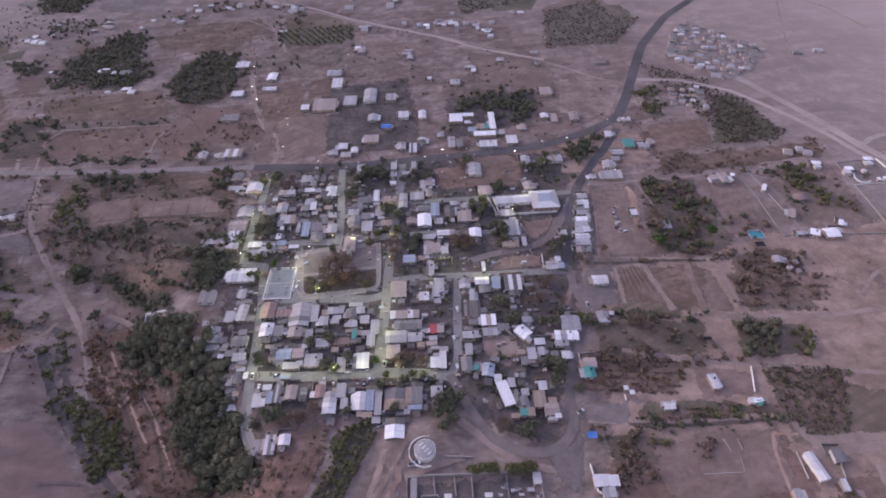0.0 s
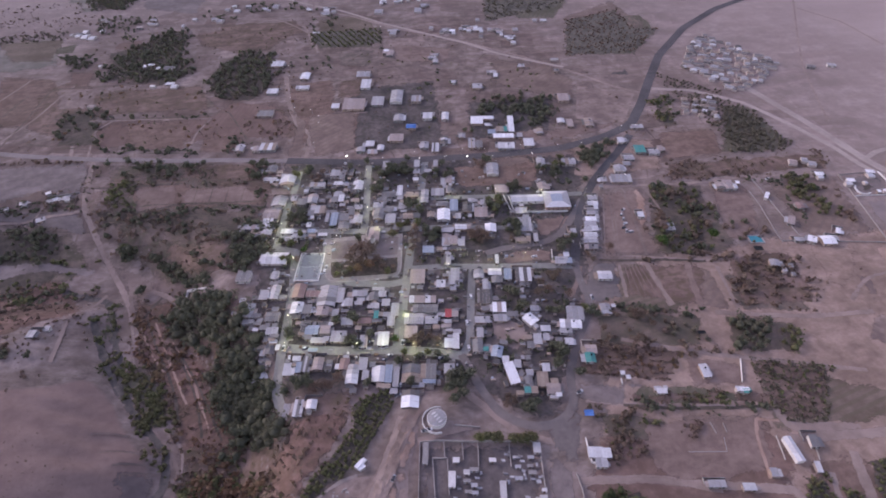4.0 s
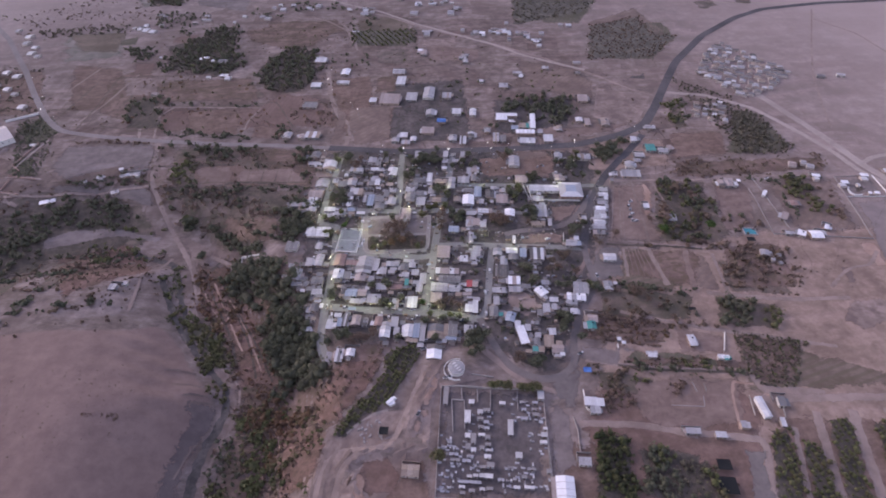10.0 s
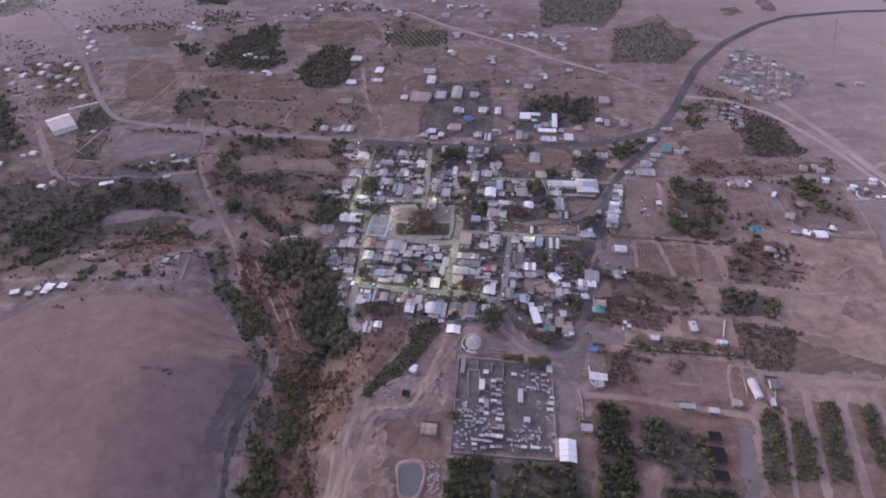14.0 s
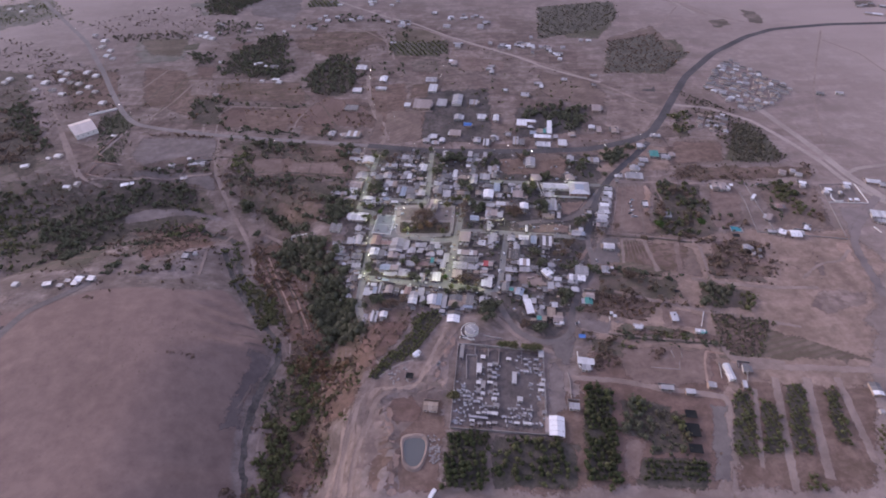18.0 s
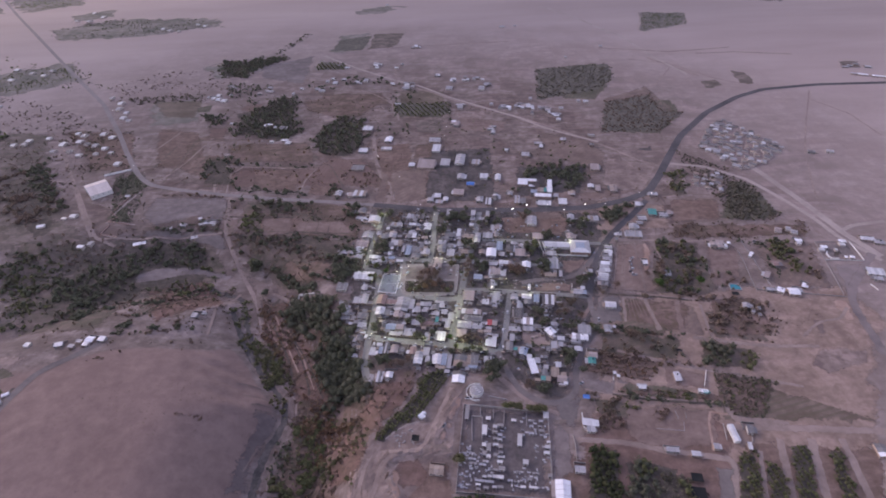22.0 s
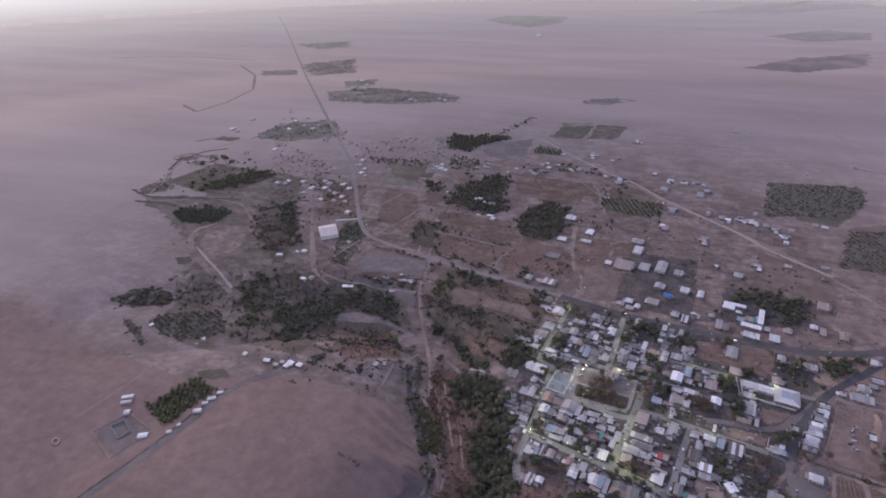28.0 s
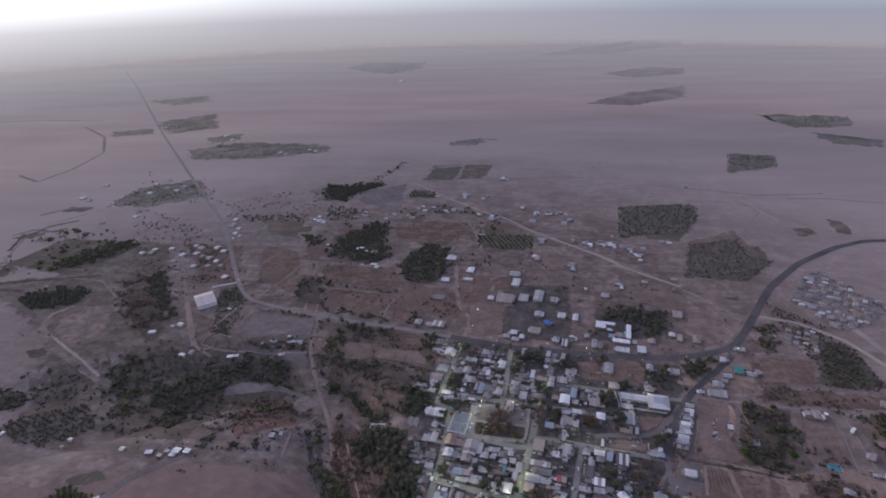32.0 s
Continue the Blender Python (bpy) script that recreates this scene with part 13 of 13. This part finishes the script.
tree(155.8, -222.9, 7.6, "dark")
tree(165.3, -217.1, 5.9, "dark")
tree(192.6, -140.6, 6.9, "dark")
tree(208.4, -140.4, 6.7, "dark")
tree(170.3, -212.0, 7.2, "dark")
tree(120.7, -185.8, 6.0, "dark")
tree(87.1, -108.3, 7.4, "dark")
tree(91.3, -106.8, 7.6, "dark")
tree(86.9, -87.8, 6.3, "dark")
tree(93.3, -196.5, 7.4, "brown")
tree(97.0, -201.1, 6.5, "brown")
tree(100.6, -195.7, 7.5, "brown")
tree(92.5, -190.7, 6.9, "brown")
tree(103.4, -200.2, 8.4, "brown")
tree(122.2, -204.7, 6.9, "brown")
tree(174.4, -233.8, 5.6, "brown")
tree(176.2, -239.2, 5.7, "brown")
tree(193.3, -229.0, 7.6, "brown")
tree(230.1, -214.8, 5.8, "brown")
tree(-40.8, -309.1, 7.8, "dark")
tree(-43.8, -311.2, 7.0, "dark")
tree(-37.8, -311.3, 6.5, "dark")
tree(-49.6, -272.0, 6.7, "dark")
tree(-50.5, -268.6, 8.0, "dark")
tree(-12.1, -283.7, 7.1, "dark")
tree(-9.0, -281.8, 6.8, "dark")
tree(-6.0, -286.3, 6.9, "dark")
tree(-8.4, -260.6, 7.2, "dark")
tree(-19.7, -263.1, 6.9, "dark")
tree(-6.9, -264.1, 7.6, "dark")
tree(-47.0, -306.5, 6.7, "dark")
tree(18.9, -304.9, 6.4, "dark")
tree(32.5, -303.9, 5.9, "dark")
tree(24.2, -322.0, 6.9, "dark")
tree(2.8, -279.4, 6.0, "dark")
tree(-1.9, -317.1, 6.1, "dark")
tree(-27.5, -313.1, 6.0, "brown")
tree(-24.6, -315.3, 6.6, "brown")
tree(-20.2, -311.8, 8.2, "brown")
tree(30.9, -289.2, 7.0, "brown")
tree(35.7, -287.5, 6.3, "brown")
tree(41.7, -290.1, 6.9, "brown")
tree(32.0, -293.5, 6.9, "brown")
tree(46.0, -292.6, 5.7, "brown")
tree(-30.5, -314.8, 7.9, "brown")
tree(-34.8, -316.4, 7.0, "brown")
tree(105.4, -260.3, 8.5, "dark")
tree(108.1, -262.9, 7.4, "dark")
tree(102.6, -257.6, 6.2, "dark")
tree(109.4, -275.7, 8.4, "dark")
tree(106.8, -276.5, 5.8, "dark")
tree(126.4, -281.7, 6.0, "dark")
tree(130.5, -284.3, 5.9, "dark")
tree(135.5, -283.6, 6.0, "dark")
tree(121.6, -313.7, 5.9, "dark")
tree(124.0, -315.9, 8.2, "dark")
tree(119.8, -311.5, 5.9, "dark")
tree(125.5, -319.0, 7.0, "dark")
tree(121.4, -320.5, 5.9, "dark")
tree(55.8, -321.6, 6.4, "dark")
tree(58.2, -325.7, 5.8, "dark")
tree(52.1, -327.1, 6.6, "dark")
tree(56.2, -329.3, 6.3, "dark")
tree(61.3, -324.0, 7.7, "dark")
tree(154.4, -289.6, 8.5, "dark")
tree(158.4, -292.1, 6.1, "dark")
tree(129.2, -335.5, 6.9, "dark")
tree(118.2, -327.0, 7.4, "dark")
tree(92.1, -352.2, 8.5, "dark")
tree(96.7, -350.9, 5.7, "dark")
tree(89.0, -353.7, 7.5, "dark")
tree(138.0, -248.5, 6.7, "brown")
tree(140.0, -253.6, 7.0, "brown")
tree(129.6, -255.2, 7.6, "brown")
tree(144.5, -249.1, 7.6, "brown")
tree(124.1, -264.3, 6.7, "brown")
tree(132.1, -265.0, 7.9, "brown")
tree(145.3, -270.8, 7.2, "brown")
tree(81.0, -344.2, 6.2, "brown")
tree(83.8, -348.0, 6.1, "brown")
tree(78.6, -349.4, 6.1, "brown")
tree(182.3, -296.2, 7.9, "brown")
tree(187.7, -298.8, 8.1, "brown")
tree(190.8, -307.5, 6.0, "brown")
tree(173.2, -318.3, 7.3, "brown")
tree(178.3, -316.7, 5.7, "brown")
tree(157.7, -304.8, 5.7, "brown")
tree(144.0, -334.9, 7.5, "brown")
tree(235.6, -232.4, 9, "bright")
tree(278.2, -233.0, 9, "bright")
tree(49.7, -322.8, 8.5, "dark")
tree(54.2, -329.7, 8.0, "dark")
tree(47.2, -332.0, 7.5, "dark")
tree(55.0, -337.0, 7.0, "dark")
tree(48.8, -340.0, 7.0, "dark")
tree(55.2, -322.5, 7.0, "dark")
tree(15.8, -412.3, 9, "olive")
tree(152.4, -285.5, 6, "olive")
tree(236.1, -227.3, 7, "olive")
far_house("W", [-457.5, -60.4, 8.8, 6.1, 0.24, -396.5, -98.8, 7.9, 5.2, -0.20, -444.0, -352.1, 11.2, 4.2, 0.52, -387.6, -390.0, 8.6, 5.7, 0.49, -355.9, -322.3, 5.6, 3.4, 0.49])
far_house("d", [427.0, 32.2, 11.0, 4.8, -0.55, 477.2, 139.2, 9.4, 6.4, -0.55, 506.2, 98.4, 7.7, 7.8, 1.12, 493.5, 120.4, 8.0, 5.2, -0.42, 442.3, 62.9, 7.9, 5.5, -0.66, 435.3, 92.6, 7.6, 7.6, -0.42, 431.7, 54.7, 4.8, 4.7, 1.02, 485.1, 97.6, 6.4, 5.1, 1.02, 512.8, 55.1, 6.3, 6.0, 1.12, 437.5, 8.5, 9.7, 4.8, -0.66, 442.6, 92.9, 9.0, 4.2, 1.12, 455.3, 118.0, 8.1, 7.7, -0.66, 517.8, 50.3, 7.5, 7.9, -0.66])
far_house("g", [-207.1, 191.2, 12.2, 12.7, -0.20, 144.9, 233.4, 5.9, 8.8, -0.20, 193.9, 205.9, 5.2, 8.7, -0.20, -500.3, 165.9, 6.6, 8.0, -0.20, -515.8, 142.5, 6.5, 9.8, -0.20, 497.3, 24.2, 9.9, 4.2, 1.02, 439.1, 35.8, 8.5, 6.8, -0.55, 505.5, 45.9, 7.8, 6.3, -0.55, 461.1, 50.1, 10.8, 5.6, -0.66, 480.5, 91.9, 6.2, 7.8, -0.42, 495.9, 38.3, 9.7, 5.0, -0.42, 486.4, 144.6, 5.4, 5.9, -0.42, 454.1, 66.5, 7.4, 6.2, -0.55, 462.3, 103.3, 9.4, 5.1, 1.12, 452.6, 78.7, 5.8, 6.0, -0.55, 449.8, 44.8, 8.6, 5.3, -0.55, 460.5, 23.3, 4.9, 7.3, -0.42, 499.1, 52.7, 8.2, 7.0, -0.42])
far_house("g", [516.6, 70.2, 10.9, 6.6, -0.55, 487.4, 17.6, 7.4, 7.6, 1.02, 477.2, 118.4, 7.1, 5.3, -0.66, 446.1, -4.9, 6.6, 6.7, 1.02, 498.1, 31.1, 6.5, 6.4, 1.02, 490.0, 133.3, 8.0, 4.3, -0.42, 444.0, 102.0, 6.8, 7.6, -0.55, 427.7, 72.7, 5.3, 6.2, 1.12, 507.8, 39.1, 7.5, 6.9, 1.12, 474.9, 74.4, 6.8, 5.1, -0.66, 503.7, 81.1, 6.1, 5.3, -0.55, 480.8, 41.6, 6.8, 8.1, -0.66, 474.8, 129.9, 10.9, 8.1, -0.42, 428.8, 85.3, 6.9, 6.4, 1.12, 431.4, 64.0, 11.1, 4.3, -0.42, 446.7, 69.5, 6.5, 7.4, 1.02, 465.8, 40.2, 10.3, 4.5, -0.66, 456.6, 37.0, 5.0, 6.0, -0.66])
far_house("g", [495.5, 84.3, 7.4, 6.2, 1.12, 456.4, 0.4, 7.1, 7.8, 1.12, 461.2, 64.4, 6.3, 7.6, 1.02, 446.3, 110.5, 11.1, 7.5, 1.12, 513.2, 34.9, 5.9, 7.6, 1.02, 487.3, 68.9, 5.0, 7.5, -0.42, 467.9, 132.5, 7.0, 7.0, 1.12, 421.0, 70.6, 10.6, 7.4, -0.55, 436.9, -6.4, 5.0, 4.6, -0.55, 388.0, -42.5, 7.2, 6.0, -0.66, 359.3, -42.4, 5.7, 5.5, 1.12, 367.7, -24.9, 7.8, 4.3, -0.55, 396.4, -28.8, 8.2, 5.8, -0.42])
far_house("l", [-257.5, 354.3, 13.1, 6.7, -0.20, -162.3, 345.0, 9.1, 10.5, -0.20, -84.4, 387.8, 8.1, 15.0, -0.20, -9.1, 341.4, 9.3, 14.4, -0.20, 79.1, 244.7, 8.5, 14.8, -0.20, 67.5, 332.1, 12.0, 14.5, -0.20, 132.7, 249.5, 6.0, 9.1, -0.20, 154.0, 241.1, 6.0, 9.1, -0.20, 172.5, 237.7, 5.3, 9.2, -0.20, 192.0, 238.2, 4.7, 7.7, -0.20, 210.5, 225.9, 5.3, 9.2, -0.20, 245.3, 219.7, 7.2, 9.1, -0.20, 282.0, 247.6, 6.1, 7.8, -0.20, 125.7, 324.7, 10.6, 17.8, -0.20, 203.2, 268.2, 5.5, 9.8, -0.20, 266.2, 114.8, 9.8, 4.7, -0.20, 419.2, -150.2, 5.4, 7.5, -0.52, 422.4, -157.0, 6.9, 7.4, -0.52])
far_house("l", [320.1, -447.4, 3.0, 3.2, -0.20, -388.4, -91.8, 5.3, 7.2, -0.20, -448.4, -250.4, 3.4, 2.8, -0.20, -517.8, 197.5, 7.8, 10.6, -0.20, -485.2, 159.4, 7.4, 9.8, -0.20, -451.5, 131.8, 6.3, 6.9, -0.20, -598.1, 175.6, 6.9, 8.3, -0.20, -541.0, 145.8, 7.5, 8.0, -0.20, -472.6, 130.2, 6.3, 7.0, -0.20, -504.3, 300.6, 7.4, 12.4, -0.20, -469.7, 250.1, 7.0, 8.9, -0.20, -536.9, 353.4, 5.7, 10.6, -0.20, -889.4, 426.1, 9.1, 11.0, -0.20, -753.6, 508.2, 8.1, 11.2, -0.20, -719.4, 517.9, 8.0, 11.1, -0.20, -911.6, 520.8, 8.5, 12.5, -0.20, -807.7, 897.1, 8.6, 17.7, -0.20, -840.5, 904.1, 8.7, 11.9, -0.20])
far_house("l", [-571.3, 784.3, 7.7, 14.4, -0.20, -546.4, 771.9, 6.2, 9.1, -0.20, -362.0, 335.8, 4.4, 7.0, -0.20, -59.4, 473.6, 7.3, 10.4, -0.20, -94.7, 374.6, 5.0, 6.3, -0.20, -13.9, 341.8, 6.4, 8.1, -0.20, 1.5, 346.5, 6.4, 8.2, -0.20, 116.8, 370.4, 6.2, 5.8, -0.20, -156.3, 391.4, 6.1, 9.5, -0.20, -171.7, 355.1, 6.9, 9.0, -0.20, 222.8, 709.4, 11.9, 13.2, -0.20, 253.7, 714.0, 7.8, 6.3, -0.20, -49.8, 951.5, 7.3, 14.5, -0.20, 406.5, 536.1, 6.4, 10.0, -0.20, 315.9, 472.7, 5.5, 6.7, -0.20, 479.5, 81.9, 6.1, 6.4, 1.02, 462.5, 15.2, 9.7, 7.9, 1.12, 469.4, 102.7, 7.9, 6.0, 1.12])
far_house("l", [462.7, 84.2, 5.4, 7.7, -0.55, 489.2, 51.8, 6.5, 7.5, -0.42, 466.5, 125.8, 6.8, 6.8, -0.66, 471.3, 66.4, 9.4, 7.9, -0.42, 439.0, 18.1, 8.6, 8.1, -0.55, 454.3, 30.3, 6.8, 6.7, 1.02, 524.0, 45.6, 6.2, 4.6, -0.42, 523.2, 61.2, 6.1, 7.3, 1.12, 462.0, 117.8, 8.2, 8.3, -0.55, 477.8, 7.5, 5.3, 7.8, -0.42, 495.6, 95.7, 8.1, 5.9, -0.42, 430.8, 45.3, 6.7, 4.6, -0.42, 424.3, 49.5, 10.1, 6.7, -0.66, 445.0, 51.0, 9.2, 7.5, -0.66, 493.6, 65.1, 7.0, 6.0, 1.02, 484.7, 122.7, 6.1, 8.3, 1.12, 425.7, 22.1, 7.5, 6.7, 1.12, 425.9, 40.7, 9.0, 7.9, -0.55])
far_house("l", [499.6, 110.7, 5.4, 7.5, -0.42, 449.5, 86.4, 10.7, 4.7, -0.42, 434.5, 0.3, 10.0, 8.1, -0.55, 384.0, -59.6, 7.9, 5.7, 1.12, 389.5, -24.1, 5.9, 5.9, 1.12, 368.3, -42.4, 6.0, 5.9, -0.55, 375.3, -32.1, 7.2, 4.7, -0.66])
far_house("n", [-773.9, 301.8, 8.1, 8.8, -0.20, 420.3, 55.8, 8.7, 5.6, -0.66, 454.7, 95.6, 5.2, 6.9, -0.66, 463.3, 4.8, 5.7, 7.2, -0.66, 453.7, 58.7, 8.7, 5.1, -0.66, 491.1, 29.6, 4.8, 7.7, -0.42, 441.3, 2.8, 6.1, 7.2, -0.55, 440.5, 74.3, 6.4, 6.6, 1.12, 451.7, 11.8, 5.8, 5.2, -0.42, 493.6, 72.6, 9.9, 5.8, 1.12, 477.1, 52.7, 10.8, 5.7, 1.02, 477.5, 27.1, 7.4, 8.0, -0.42, 509.5, 85.2, 8.0, 7.7, -0.42, 499.7, 68.3, 11.1, 8.1, -0.55, 469.3, 91.5, 9.4, 5.2, -0.42, 458.1, 89.9, 5.4, 4.4, -0.55, 477.1, 35.1, 5.8, 8.0, 1.02, 492.8, 57.9, 6.0, 7.8, -0.42])
far_house("n", [487.8, 90.7, 6.2, 7.4, -0.66, 381.0, -21.1, 5.6, 4.7, 1.12, 362.6, -32.2, 7.9, 4.2, -0.66, 386.3, -51.1, 6.0, 6.2, -0.66, 370.3, -52.4, 5.4, 5.2, 1.12, 371.2, -15.5, 6.3, 5.9, -0.42, 384.0, -34.9, 7.9, 4.3, -0.42])
far_house("p", [-275.8, 105.1, 7.8, 5.9, -0.20, 407.4, -150.7, 7.0, 9.0, -0.52])
far_house("w", [-341.3, 324.5, 8.6, 13.5, -0.20, -330.6, 317.6, 8.6, 11.6, -0.20, -323.1, 341.0, 4.9, 8.2, -0.20, -212.4, 336.3, 3.6, 7.5, -0.20, -141.5, 381.9, 8.2, 11.1, -0.20, -294.3, 217.1, 4.3, 4.9, -0.20, -219.8, 193.2, 4.2, 7.5, -0.20, -217.5, 143.2, 6.0, 4.1, -0.20, -192.1, 137.7, 7.2, 8.9, -0.20, 160.2, 226.7, 5.3, 8.9, -0.20, 182.4, 230.4, 5.9, 9.2, -0.20, 198.3, 223.3, 5.3, 9.1, -0.20, 221.9, 205.7, 4.6, 8.8, -0.20, 229.2, 191.7, 5.1, 8.4, -0.20, 230.5, 176.0, 6.8, 8.1, -0.20, 293.8, 244.1, 8.7, 7.8, -0.20, 414.8, -178.1, 5.1, 4.6, -0.20, 460.4, -184.3, 6.0, 5.6, -0.20])
far_house("w", [432.4, -191.8, 5.9, 4.5, -0.20, 447.7, -193.3, 2.7, 3.9, -0.20, -427.8, -41.0, 7.8, 7.5, -0.20, -437.1, -45.3, 5.4, 3.9, -0.20, -427.2, 94.5, 7.7, 10.0, -0.20, -378.2, 1.4, 5.7, 4.2, -0.20, -373.7, -258.4, 5.1, 5.3, -0.20, -440.5, -358.1, 10.1, 3.4, 0.52, -428.6, -368.8, 5.2, 5.8, 0.52, -357.4, -332.6, 7.6, 4.1, 0.49, -359.1, -340.0, 5.6, 3.2, 0.49, -358.2, -351.5, 7.4, 4.5, 0.49, -361.9, -371.9, 3.4, 2.8, 0.49, -364.7, -381.3, 4.4, 3.4, 0.49, -446.9, -239.8, 5.2, 3.8, -0.20, -525.6, -238.2, 4.2, 5.4, -0.20, -537.3, 169.1, 7.6, 12.7, -0.20, -515.0, 175.6, 8.5, 10.5, -0.20])
far_house("w", [-489.5, 199.9, 7.7, 10.6, -0.20, -470.4, 185.6, 8.4, 10.3, -0.20, -496.0, 128.0, 8.1, 7.1, -0.20, -466.1, 147.0, 7.3, 9.2, -0.20, -530.6, 205.2, 6.9, 8.4, -0.20, -569.8, 193.2, 7.8, 8.4, -0.20, -597.0, 187.4, 7.8, 8.5, -0.20, -612.9, 173.6, 6.9, 8.4, -0.20, -510.4, 326.1, 8.5, 12.7, -0.20, -485.8, 283.2, 7.2, 9.5, -0.20, -482.6, 261.6, 8.0, 11.6, -0.20, -910.9, 439.3, 10.5, 15.5, -0.20, -775.0, 473.2, 10.3, 10.8, -0.20, -794.6, 532.7, 9.5, 11.9, -0.20, -723.6, 492.5, 7.9, 10.6, -0.20, -725.3, 336.3, 9.2, 11.8, -0.20, -829.0, 980.6, 9.0, 12.7, -0.20, -786.7, 934.1, 8.7, 18.1, -0.20])
far_house("w", [-590.5, 798.7, 7.8, 14.6, -0.20, -515.5, 825.6, 7.7, 9.6, -0.20, -494.1, 811.9, 7.6, 14.3, -0.20, -351.4, 329.2, 7.2, 9.4, -0.20, -345.9, 340.8, 5.3, 6.9, -0.20, -438.0, 1981.4, 18.8, 39.0, -0.20, -124.8, 464.6, 9.3, 7.4, -0.20, -65.7, 457.6, 7.2, 10.3, -0.20, -27.3, 452.2, 7.1, 7.3, -0.20, -100.8, 381.8, 8.6, 8.8, -0.20, -8.6, 354.7, 8.2, 10.6, -0.20, -35.2, 366.5, 5.7, 8.5, -0.20, 51.2, 401.8, 6.5, 11.2, -0.20, 74.8, 366.0, 5.4, 5.9, -0.20, 98.2, 367.5, 7.9, 5.8, -0.20, 133.1, 367.5, 6.2, 5.7, -0.20, -199.8, 359.2, 6.0, 6.8, -0.20, -25.5, 269.0, 9.2, 5.2, -0.20])
far_house("w", [505.1, 59.8, 8.7, 5.5, 1.12, 470.4, 8.3, 5.4, 6.3, -0.66, 432.2, 27.4, 8.0, 8.1, -0.55, 442.0, 29.3, 5.7, 5.0, 1.02, 459.7, 126.0, 6.4, 5.5, 1.12, 456.9, 110.3, 5.3, 7.7, 1.02, 465.1, 70.3, 8.5, 5.6, -0.42, 502.7, 90.5, 9.0, 6.1, 1.12, 417.0, 48.1, 7.1, 8.0, 1.02, 478.7, 111.6, 7.2, 6.2, -0.42, 398.6, -18.7, 5.5, 5.2, -0.55, 378.5, -44.9, 5.0, 6.0, -0.66])
far_village("small pale houses of a distant village")
wall_line("cemetery_wall", [(85.4, -403.8), (78.4, -446.6)], 1.8, 0.3, GREYWALL, "weathered cemetery boundary wall")
yard_clutter([(-57.4, -60.8), (16.5, -67.4), (96.5, -78.9), (195.4, -101.8), (195.4, -154.1), (161.7, -235.9), (150.4, -282.3), (120.7, -335.5), (81.0, -333.1), (55.7, -315.3), (-53.9, -286.8), (-71.8, -244.8), (-71.6, -174.9)], 650, "odd sheets, crates and heaps about the yards")
grove([(-323.9, -326.1), (-210.6, -301.4), (-174.2, -322.6), (-172.5, -369.8), (-288.6, -396.4)], 4.0, 0.6, "brown", "faint seedling rows on the sand hill", rows=(0.15, 4.5), name="seedling_rows", leaves=5, keep=0.8)
grove([(-206.8, -354.2), (-189.2, -352.9), (-188.7, -355.8), (-206.0, -357.4)], 2.5, 2.2, "brown", "low dark brush on the hill", name="brush", leaves=20, keep=0.95)
grove([(-57.5, -51.8), (211.4, -115.3), (120.7, -335.5), (56.2, -326.9), (-54.0, -290.3)], 4.6, 2.6, "dark", "dark bushes in the yards of the town", name="yard_bushes", leaves=14, keep=0.5, patchy=11)
grove([(-331.3, 157.4), (-141.7, 145.5), (-48.3, 163.1), (-42.5, 15.4), (-118.2, -25.6), (-287.7, 20.4)], 5, 2.6, "rust", "rusty low brush covering the ground in patches", name="brush", leaves=9, keep=0.10, patchy=26)
yard_sheds([(-92.3, -42.0), (16.9, -62.9), (99.5, -65.2), (201.3, -86.0), (226.9, -128.5), (179.2, -240.4), (155.7, -283.6), (124.0, -343.9), (76.8, -346.5), (46.9, -324.6), (22.8, -333.5), (-74.7, -307.0), (-82.5, -241.7), (-83.7, -171.8)], "low tin sheds and awnings filling the yards")
